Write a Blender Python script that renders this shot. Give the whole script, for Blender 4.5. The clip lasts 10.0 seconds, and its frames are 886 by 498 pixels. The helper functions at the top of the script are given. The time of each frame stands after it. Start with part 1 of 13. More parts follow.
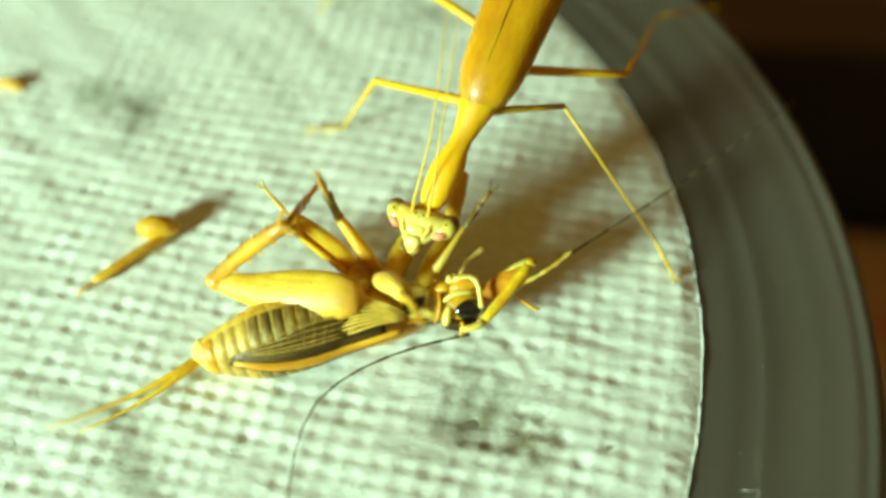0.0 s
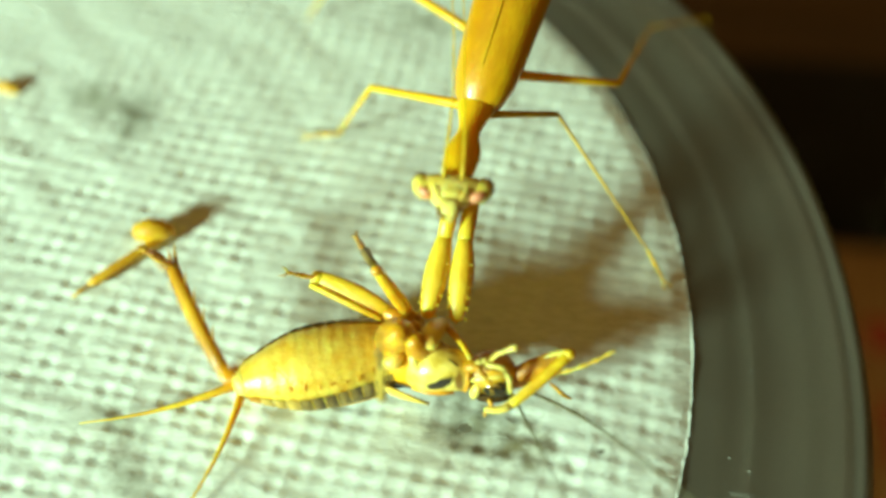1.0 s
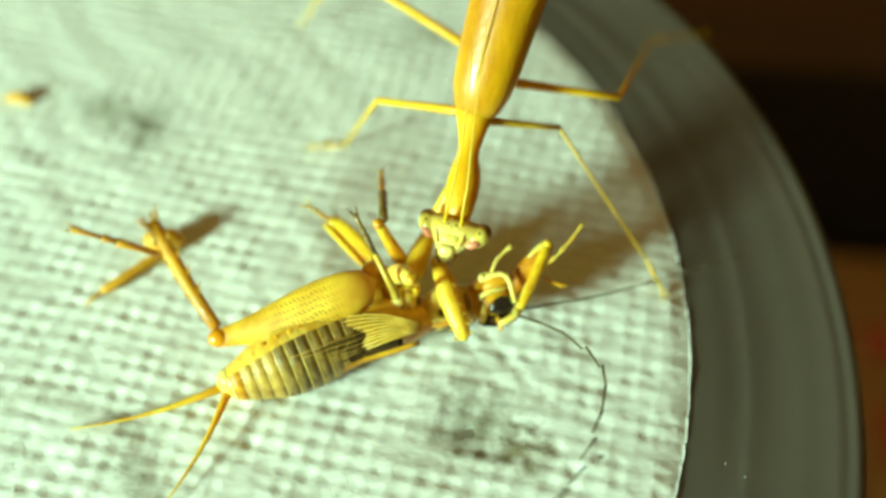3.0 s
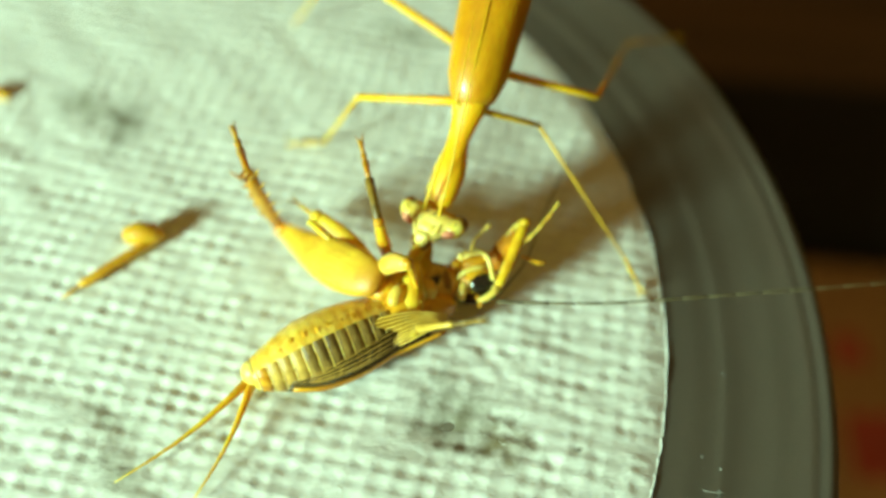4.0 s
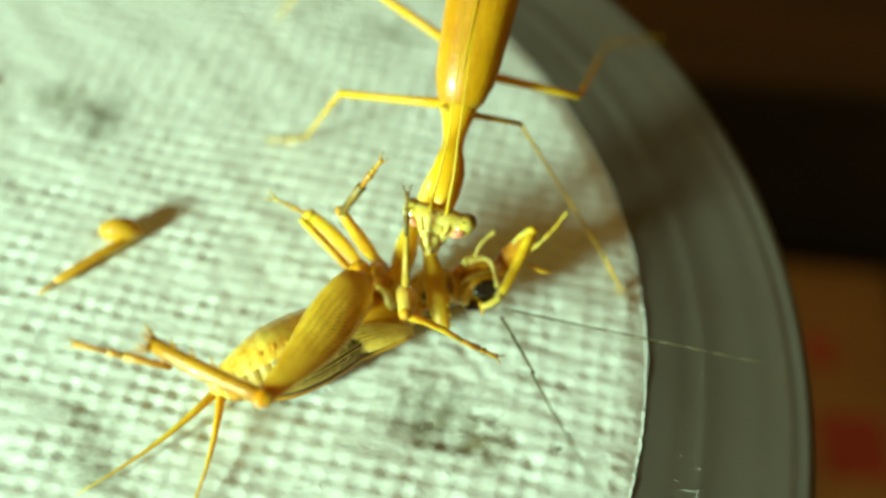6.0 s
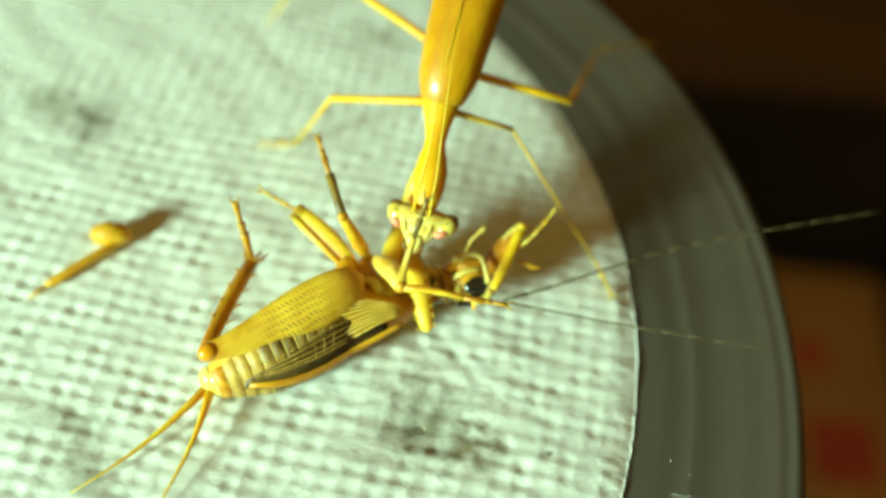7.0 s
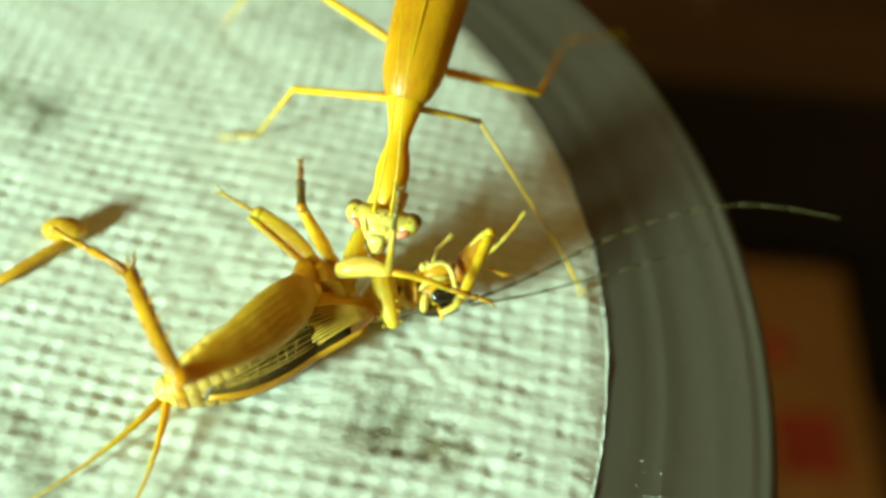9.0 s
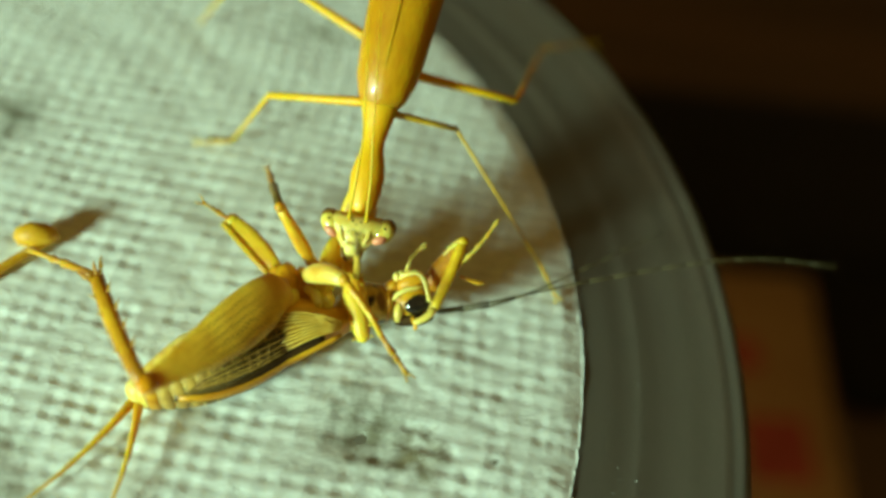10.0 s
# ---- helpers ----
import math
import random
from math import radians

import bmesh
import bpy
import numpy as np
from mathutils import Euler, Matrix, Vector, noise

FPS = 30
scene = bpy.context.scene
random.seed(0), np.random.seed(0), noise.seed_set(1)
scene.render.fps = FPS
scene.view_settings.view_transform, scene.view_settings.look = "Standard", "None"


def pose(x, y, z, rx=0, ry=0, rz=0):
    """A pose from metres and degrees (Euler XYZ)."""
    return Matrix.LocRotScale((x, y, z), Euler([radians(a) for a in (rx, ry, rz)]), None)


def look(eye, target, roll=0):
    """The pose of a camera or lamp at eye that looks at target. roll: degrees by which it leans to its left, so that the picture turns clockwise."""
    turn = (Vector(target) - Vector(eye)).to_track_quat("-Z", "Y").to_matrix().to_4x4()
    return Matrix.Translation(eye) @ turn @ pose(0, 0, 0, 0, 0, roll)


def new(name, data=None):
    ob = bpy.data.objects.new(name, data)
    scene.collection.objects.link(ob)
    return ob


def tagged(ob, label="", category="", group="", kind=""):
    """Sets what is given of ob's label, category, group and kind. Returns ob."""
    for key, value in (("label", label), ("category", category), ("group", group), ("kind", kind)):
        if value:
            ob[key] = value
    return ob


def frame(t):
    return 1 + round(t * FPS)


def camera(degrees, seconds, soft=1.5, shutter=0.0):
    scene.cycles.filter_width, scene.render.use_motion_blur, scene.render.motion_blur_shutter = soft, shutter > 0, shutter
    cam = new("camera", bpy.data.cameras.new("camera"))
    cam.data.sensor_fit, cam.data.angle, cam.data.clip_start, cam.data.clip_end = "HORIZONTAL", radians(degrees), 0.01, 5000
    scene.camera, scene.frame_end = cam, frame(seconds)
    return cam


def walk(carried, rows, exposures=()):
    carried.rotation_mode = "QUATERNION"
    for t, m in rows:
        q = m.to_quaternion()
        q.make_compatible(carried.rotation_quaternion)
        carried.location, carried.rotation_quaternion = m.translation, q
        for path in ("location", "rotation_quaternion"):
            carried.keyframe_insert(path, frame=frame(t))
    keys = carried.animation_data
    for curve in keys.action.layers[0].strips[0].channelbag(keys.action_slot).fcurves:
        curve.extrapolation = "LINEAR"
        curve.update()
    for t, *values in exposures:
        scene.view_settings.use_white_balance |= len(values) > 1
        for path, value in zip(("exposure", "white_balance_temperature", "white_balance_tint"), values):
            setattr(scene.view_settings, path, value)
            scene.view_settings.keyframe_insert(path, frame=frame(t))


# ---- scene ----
from mathutils import Quaternion

MM = 0.001
UP = Vector((0, 0, 1))


def turn(x, y, z, w, i, j, k):
    """A pose from millimetres and a quaternion."""
    return Matrix.LocRotScale((x * MM, y * MM, z * MM), Quaternion((w, i, j, k)), None)


# ---- camera ----
cam = camera(46.0, 10.0, soft=3.2, shutter=0.5)
cam.data.dof.use_dof = True
cam.data.dof.focus_distance = 0.0467
cam.data.dof.aperture_fstop = 16.5
walk(cam, [
    (0, turn(1.36, -30.69, 41.69, 0.950, 0.305, 0.039, 0.056)),
    (0.3, turn(1.36, -30.69, 41.69, 0.951, 0.304, 0.031, 0.054)),
    (0.5, turn(0.99, -30.67, 41.94, 0.951, 0.303, 0.024, 0.053)),
    (0.8, turn(0.96, -31.15, 42.08, 0.950, 0.307, 0.025, 0.055)),
    (1, turn(0.96, -31.15, 42.08, 0.949, 0.309, 0.031, 0.057)),
    (1.2, turn(0.96, -31.15, 42.08, 0.949, 0.307, 0.038, 0.059)),
    (1.5, turn(0.95, -31.32, 41.82, 0.950, 0.307, 0.028, 0.056)),
    (1.8, turn(1.05, -31.21, 42.53, 0.950, 0.305, 0.027, 0.055)),
    (2, turn(1.05, -31.21, 42.53, 0.949, 0.309, 0.030, 0.055)),
    (2.2, turn(1.05, -31.21, 42.53, 0.950, 0.307, 0.025, 0.054)),
    (2.5, turn(1.61, -31.76, 42.83, 0.948, 0.310, 0.032, 0.055)),
    (2.7, turn(1.16, -31.70, 43.05, 0.948, 0.311, 0.032, 0.057)),
    (3.8, turn(0.84, -32.32, 43.26, 0.947, 0.315, 0.026, 0.060)),
    (4, turn(0.56, -32.65, 43.00, 0.946, 0.318, 0.017, 0.057)),
    (4.2, turn(0.09, -32.80, 43.18, 0.945, 0.321, 0.015, 0.058)),
    (4.5, turn(0.09, -32.80, 43.18, 0.946, 0.319, 0.017, 0.059)),
    (4.8, turn(0.09, -32.80, 43.18, 0.946, 0.318, 0.016, 0.058)),
    (5, turn(-0.01, -32.54, 42.74, 0.946, 0.317, 0.014, 0.058)),
    (5.5, turn(0.15, -32.62, 42.88, 0.945, 0.320, 0.018, 0.060)),
    (5.7, turn(0.15, -32.62, 42.88, 0.946, 0.318, 0.012, 0.058)),
    (6.8, turn(0.13, -32.62, 42.95, 0.946, 0.319, -0.002, 0.055)),
    (7, turn(0.13, -32.62, 42.95, 0.946, 0.320, -0.001, 0.056)),
    (7.5, turn(0.37, -32.69, 42.96, 0.946, 0.319, -0.001, 0.056)),
    (8, turn(0.41, -32.90, 43.17, 0.945, 0.322, -0.007, 0.054)),
    (8.2, turn(0.41, -32.90, 43.17, 0.946, 0.321, -0.011, 0.053)),
    (8.5, turn(0.26, -32.54, 42.38, 0.944, 0.325, -0.010, 0.053)),
    (9, turn(-0.00, -31.65, 42.00, 0.947, 0.317, -0.017, 0.050)),
    (9.5, turn(0.12, -31.52, 41.78, 0.946, 0.318, -0.023, 0.050)),
    (10, turn(-0.31, -31.57, 42.00, 0.946, 0.320, -0.031, 0.047)),
], ((0, 0.0), (9.88, 0.0), (10.0, -0.5)))

# ---- light: one desk lamp close by, a dim warm room ----
world = bpy.data.worlds.new("room")
scene.world = world
world.use_nodes = True
world.node_tree.nodes["Background"].inputs["Color"].default_value = (1.0, 0.6, 0.13, 1)
world.node_tree.nodes["Background"].inputs["Strength"].default_value = 0.225
bulb = bpy.data.lights.new("desk_lamp", "AREA")
bulb.shape, bulb.size, bulb.energy, bulb.color = "DISK", 0.059, 2.10, (0.655, 1.0, 0.71)
desk_lamp = new("desk_lamp", bulb)
desk_lamp.matrix_world = look((-0.199, -0.184, 0.0847), (-0.006, -0.002, 0))


# ---- materials ----
def node_material(name, rough=0.5, metal=0.0):
    m = bpy.data.materials.new(name)
    m.use_nodes = True
    n = m.node_tree.nodes
    b = n["Principled BSDF"]
    b.inputs["Roughness"].default_value = rough
    b.inputs["Metallic"].default_value = metal
    return m, n, m.node_tree.links, b


def varied(name, dark, light, scale, rough=0.5, bump=0.0, bump_scale=None, stretch=(1, 1, 1), sss=0.0, sss_radius=(0.6, 0.3, 0.08), spread=(0.35, 0.65), coat=0.0):
    """Two tones mixed by noise at two scales, with fine relief; scale is in features per millimetre."""
    m, n, l, b = node_material(name, rough)
    tc = n.new("ShaderNodeTexCoord")
    mp = n.new("ShaderNodeMapping")
    mp.inputs["Scale"].default_value = [s * 1000 for s in stretch]
    l.new(tc.outputs["Object"], mp.inputs["Vector"])
    big = n.new("ShaderNodeTexNoise")
    big.inputs["Scale"].default_value = scale
    big.inputs["Detail"].default_value = 7
    big.inputs["Roughness"].default_value = 0.64
    l.new(mp.outputs["Vector"], big.inputs["Vector"])
    ramp = n.new("ShaderNodeValToRGB")
    ramp.color_ramp.elements[0].position, ramp.color_ramp.elements[1].position = spread
    ramp.color_ramp.elements[0].color, ramp.color_ramp.elements[1].color = (*dark, 1), (*light, 1)
    l.new(big.outputs["Fac"], ramp.inputs["Fac"])
    l.new(ramp.outputs["Color"], b.inputs["Base Color"])
    if bump:
        fine = n.new("ShaderNodeTexNoise")
        fine.inputs["Scale"].default_value = bump_scale or scale * 6
        fine.inputs["Detail"].default_value = 4
        l.new(mp.outputs["Vector"], fine.inputs["Vector"])
        bp = n.new("ShaderNodeBump")
        bp.inputs["Strength"].default_value = bump
        bp.inputs["Distance"].default_value = 0.00009
        l.new(fine.outputs["Fac"], bp.inputs["Height"])
        l.new(bp.outputs["Normal"], b.inputs["Normal"])
    if sss:
        b.inputs["Subsurface Weight"].default_value = sss
        b.inputs["Subsurface Radius"].default_value = sss_radius
        b.inputs["Subsurface Scale"].default_value = 0.0012
    b.inputs["Coat Weight"].default_value = coat
    return m


MANTIS = varied("mantis_cuticle", (0.833, 0.378, 0.00225), (0.948, 0.549, 0.00732), 0.9, 0.42, 0.3, 9, (0.35, 1, 1), 0.5, spread=(0.25, 0.75), coat=0.25)
MANTIS_BODY = varied("mantis_abdomen", (0.453, 0.156, 0.00135), (0.8, 0.402, 0.00523), 0.24, 0.36, 0.35, 6, (0.5, 1.2, 1), 0.5, spread=(0.32, 0.62), coat=0.3)
MANTIS_PALE = varied("mantis_face", (0.74, 0.48, 0.05), (0.95, 0.78, 0.25), 0.9, 0.34, 0.25, 10, sss=0.3, coat=0.35)
GRIP = varied("mantis_foreleg", (0.76, 0.414, 0.01), (0.95, 0.636, 0.05), 1.0, 0.4, 0.3, 9, (0.4, 1, 1), 0.5, coat=0.15)
MANTIS_EYE = varied("mantis_eye", (0.6, 0.38, 0.03), (0.92, 0.74, 0.144), 1.2, 0.22, sss=0.2, coat=0.6)
OLIVE_LEG = varied("olive_leg", (0.42, 0.25, 0.02), (0.76, 0.50, 0.06), 1.4, 0.4, 0.3, 10, (0.5, 1, 1))
EYE_CAP = varied("eye_rim", (0.14, 0.06, 0.01), (0.40, 0.20, 0.025), 1.6, 0.3, 0.2, 12)
AMBER = varied("amber_leg", (0.56, 0.30, 0.01), (0.80, 0.52, 0.04), 1.0, 0.45)
PINK = varied("pink_cheek", (0.74, 0.20, 0.10), (0.86, 0.36, 0.20), 2.0, 0.35)
BELLY = varied("cricket_belly", (0.81, 0.429, 0.03), (0.95, 0.689, 0.12), 1.1, 0.34, 0.5, 5, sss=0.35, coat=0.3)
BAND = varied("cricket_dark_band", (0.104, 0.0548, 0.0106), (0.418, 0.26, 0.0532), 1.3, 0.42, 0.4, 9, (1, 0.5, 0.5))
OLIVE = varied("cricket_olive_plate", (0.414, 0.221, 0.0324), (0.72, 0.462, 0.0864), 1.4, 0.42, 0.4, 8)
TAN = varied("cricket_leg", (0.66, 0.293, 0.005), (0.95, 0.598, 0.03), 1.2, 0.4, 0.45, 8, (0.4, 1.3, 1), 0.55, coat=0.2)
PALE_LEG = varied("cricket_pale_leg", (0.76, 0.393, 0.031), (0.96, 0.699, 0.149), 1.1, 0.36, 0.45, 8, (0.6, 1, 1), 0.5, coat=0.25)
KNEE = varied("cricket_knee", (0.62, 0.16, 0.0024), (0.9, 0.38, 0.0084), 1.6, 0.22, 0.2, 10, coat=0.5)
TIBIA = varied("cricket_tibia", (0.418, 0.159, 0.00225), (0.711, 0.372, 0.0131), 0.9, 0.36, 0.3, 12, (0.5, 1, 1), 0.4, coat=0.25)
DARK_LEG = varied("cricket_dark_joint", (0.06, 0.04, 0.012), (0.34, 0.20, 0.03), 1.6, 0.35, 0.3, 12, (0.6, 1, 1))
BAND_DARK = varied("wing_streak", (0.020, 0.010, 0.003), (0.085, 0.042, 0.009), 1.6, 0.75, 0.3, 8, (0.3, 2, 1))
BAND_DARK.node_tree.nodes["Principled BSDF"].inputs["Specular IOR Level"].default_value = 0.15
BLACK = varied("black_cuticle", (0.006, 0.005, 0.004), (0.02, 0.015, 0.01), 2.0, 0.12, coat=0.6)
CREAM = varied("cream_cuticle", (0.84, 0.547, 0.075), (0.96, 0.797, 0.24), 2.2, 0.25, 0.3, 12, sss=0.2, coat=0.4)
BROWN = varied("brown_cuticle", (0.475, 0.166, 0.0019), (0.874, 0.472, 0.0143), 1.3, 0.36, 0.5, 6, sss=0.5, coat=0.4)
WING = varied("wing_membrane", (0.05, 0.03, 0.006), (0.24, 0.14, 0.026), 0.8, 0.4, 0.4, 8, (0.3, 2.0, 1))
WING.node_tree.nodes["Principled BSDF"].inputs["Alpha"].default_value = 0.6
STRIPE = varied("wing_stripe", (0.561, 0.203, 0.0027), (0.85, 0.452, 0.0157), 1.2, 0.4, 0.35, 9, (0.3, 2.0, 1), coat=0.1)
FAN = varied("wing_root", (0.26, 0.12, 0.004), (0.64, 0.37, 0.03), 1.1, 0.45, 0.3, 9, (0.4, 2.0, 1), 0.1)
WING_VEIN = varied("forewing_vein", (0.46, 0.244, 0.03), (0.78, 0.494, 0.09), 1.4, 0.45)
VEIN = varied("wing_vein", (0.82, 0.505, 0.0525), (0.96, 0.722, 0.15), 2.0, 0.35)
SHIN = varied("front_shin", (0.639, 0.322, 0.0045), (0.909, 0.589, 0.0209), 1.4, 0.38, 0.3, 10, sss=0.3, coat=0.25)
AMBER_LEG = varied("amber_front_leg", (0.367, 0.112, 0.0018), (0.731, 0.322, 0.0105), 0.9, 0.35, 0.3, 8, sss=0.3, coat=0.3)
HAIR = varied("thin_feeler", (0.09, 0.07, 0.026), (0.15, 0.12, 0.05), 1.0, 0.45)
FIBRE = varied("paper_fibre", (0.74, 0.76, 0.72), (0.84, 0.85, 0.82), 1.0, 0.8)
SCRAP = varied("dry_scrap", (0.601, 0.276, 0.0027), (0.85, 0.483, 0.0157), 0.8, 0.5, 0.4, 8, sss=0.2)


def femur_material():
    """Tan cuticle with rows of short brown dashes, darker along the ridge and at the knee."""
    m, n, l, b = node_material("spotted_femur", 0.48)
    tc = n.new("ShaderNodeTexCoord")
    sep = n.new("ShaderNodeSeparateXYZ")
    l.new(tc.outputs["Object"], sep.inputs[0])
    jitter = n.new("ShaderNodeTexNoise")
    jitter.inputs["Scale"].default_value = 1400
    l.new(tc.outputs["Object"], jitter.inputs["Vector"])

    def maths(operation, first, second):
        node = n.new("ShaderNodeMath")
        node.operation = operation
        for k, value in enumerate((first, second)):
            if isinstance(value, (int, float)):
                node.inputs[k].default_value = value
            else:
                l.new(value, node.inputs[k])
        return node.outputs[0]

    # rows of dashes, half a step apart from row to row
    wob = maths("MULTIPLY", jitter.outputs["Fac"], 7.0)
    along = maths("ADD", maths("ADD", maths("MULTIPLY", sep.outputs["X"], 29000), maths("MULTIPLY", sep.outputs["Y"], 22000)), wob)
    across = maths("ADD", maths("MULTIPLY", sep.outputs["Y"], 19000), wob)
    dash = maths("MULTIPLY", maths("GREATER_THAN", maths("SINE", along, 0), 0.5), maths("GREATER_THAN", maths("SINE", across, 0), -0.1))
    side = n.new("ShaderNodeMapRange")
    side.inputs["From Min"].default_value, side.inputs["From Max"].default_value = -0.0012, -0.0005
    l.new(sep.outputs["Y"], side.inputs["Value"])
    reach = n.new("ShaderNodeMapRange")
    reach.interpolation_type = "SMOOTHSTEP"
    reach.inputs["From Min"].default_value, reach.inputs["From Max"].default_value = 0.0027, 0.0006
    middle = maths("ABSOLUTE", maths("SUBTRACT", sep.outputs["X"], 0.0032), 0)
    l.new(middle, reach.inputs["Value"])
    dash = maths("MULTIPLY", dash, reach.outputs[0])
    fac = n.new("ShaderNodeMath")
    fac.operation = "MULTIPLY"
    l.new(dash, fac.inputs[0])
    l.new(side.outputs[0], fac.inputs[1])
    noi = n.new("ShaderNodeTexNoise")
    noi.inputs["Scale"].default_value = 900
    noi.inputs["Detail"].default_value = 4
    l.new(tc.outputs["Object"], noi.inputs["Vector"])
    tone = n.new("ShaderNodeValToRGB")
    tone.color_ramp.elements[0].position, tone.color_ramp.elements[1].position = 0.3, 0.7
    tone.color_ramp.elements[0].color, tone.color_ramp.elements[1].color = (0.64, 0.32, 0.010, 1), (0.93, 0.59, 0.045, 1)
    l.new(noi.outputs["Fac"], tone.inputs["Fac"])
    knee = n.new("ShaderNodeMapRange")
    knee.inputs["From Min"].default_value, knee.inputs["From Max"].default_value = 0.0064, 0.0074
    l.new(sep.outputs["X"], knee.inputs["Value"])
    mix = n.new("ShaderNodeMix")
    mix.data_type = "RGBA"
    l.new(fac.outputs[0], mix.inputs["Factor"])
    l.new(tone.outputs["Color"], mix.inputs["A"])
    mix.inputs["B"].default_value = (0.38, 0.19, 0.014, 1)
    end = n.new("ShaderNodeMix")
    end.data_type = "RGBA"
    l.new(knee.outputs[0], end.inputs["Factor"])
    l.new(mix.outputs["Result"], end.inputs["A"])
    end.inputs["B"].default_value = (0.72, 0.26, 0.012, 1)
    hip = n.new("ShaderNodeMapRange")
    hip.inputs["From Min"].default_value, hip.inputs["From Max"].default_value = 0.0014, -0.0003
    hip.inputs["To Max"].default_value = 0.85
    l.new(sep.outputs["X"], hip.inputs["Value"])
    root = n.new("ShaderNodeMix")
    root.data_type = "RGBA"
    l.new(hip.outputs[0], root.inputs["Factor"])
    l.new(end.outputs["Result"], root.inputs["A"])
    root.inputs["B"].default_value = (0.52, 0.22, 0.012, 1)
    l.new(root.outputs["Result"], b.inputs["Base Color"])
    b.inputs["Subsurface Weight"].default_value = 0.3
    b.inputs["Subsurface Radius"].default_value = (0.9, 0.5, 0.1)
    b.inputs["Subsurface Scale"].default_value = 0.0014
    b.inputs["Coat Weight"].default_value = 0.08
    return m


FEMUR = femur_material()


def shield_material():
    """Cream cuticle with dark pigment bands of their own outline."""
    m, n, l, b = node_material("neck_shield", 0.36)
    tc = n.new("ShaderNodeTexCoord")
    ragged = n.new("ShaderNodeTexNoise")
    ragged.inputs["Scale"].default_value, ragged.inputs["Detail"].default_value = 1900, 5
    l.new(tc.outputs["Object"], ragged.inputs["Vector"])
    tone = n.new("ShaderNodeValToRGB")
    tone.color_ramp.elements[0].position, tone.color_ramp.elements[1].position = 0.32, 0.66
    tone.color_ramp.elements[0].color, tone.color_ramp.elements[1].color = (0.62, 0.38, 0.03, 1), (0.95, 0.72, 0.16, 1)
    l.new(ragged.outputs["Fac"], tone.inputs["Fac"])
    colour = tone.outputs["Color"]
    # bands: centre, half axes in millimetres, turn, colour
    for cx, cy, ax, ay, rz, tint in ((-1.75, -0.02, 0.72, 0.27, 38, (0.025, 0.016, 0.010)), (-1.25, -0.85, 0.8, 0.16, 12, (0.10, 0.055, 0.015)), (-0.95, 0.25, 0.2, 0.45, 10, (0.30, 0.14, 0.02)), (-2.6, -1.0, 0.5, 0.2, 30, (0.22, 0.12, 0.02))):
        pm = n.new("ShaderNodeMapping")
        pm.vector_type = "TEXTURE"
        pm.inputs["Location"].default_value = (cx * MM, cy * MM, 0)
        pm.inputs["Rotation"].default_value = (0, 0, radians(rz))
        pm.inputs["Scale"].default_value = (ax * MM, ay * MM, 1000)
        l.new(tc.outputs["Object"], pm.inputs["Vector"])
        ln = n.new("ShaderNodeVectorMath")
        ln.operation = "LENGTH"
        l.new(pm.outputs["Vector"], ln.inputs[0])
        wob = n.new("ShaderNodeMath")
        wob.operation = "MULTIPLY_ADD"
        wob.inputs[1].default_value = 0.7
        l.new(ragged.outputs["Fac"], wob.inputs[0])
        l.new(ln.outputs["Value"], wob.inputs[2])
        mr = n.new("ShaderNodeMapRange")
        mr.inputs["From Min"].default_value, mr.inputs["From Max"].default_value = 1.5, 1.15
        l.new(wob.outputs[0], mr.inputs["Value"])
        mx = n.new("ShaderNodeMix")
        mx.data_type = "RGBA"
        l.new(mr.outputs[0], mx.inputs["Factor"])
        l.new(colour, mx.inputs["A"])
        mx.inputs["B"].default_value = (*tint, 1)
        colour = mx.outputs["Result"]
    l.new(colour, b.inputs["Base Color"])
    b.inputs["Coat Weight"].default_value = 0.3
    return m


SHIELD = shield_material()


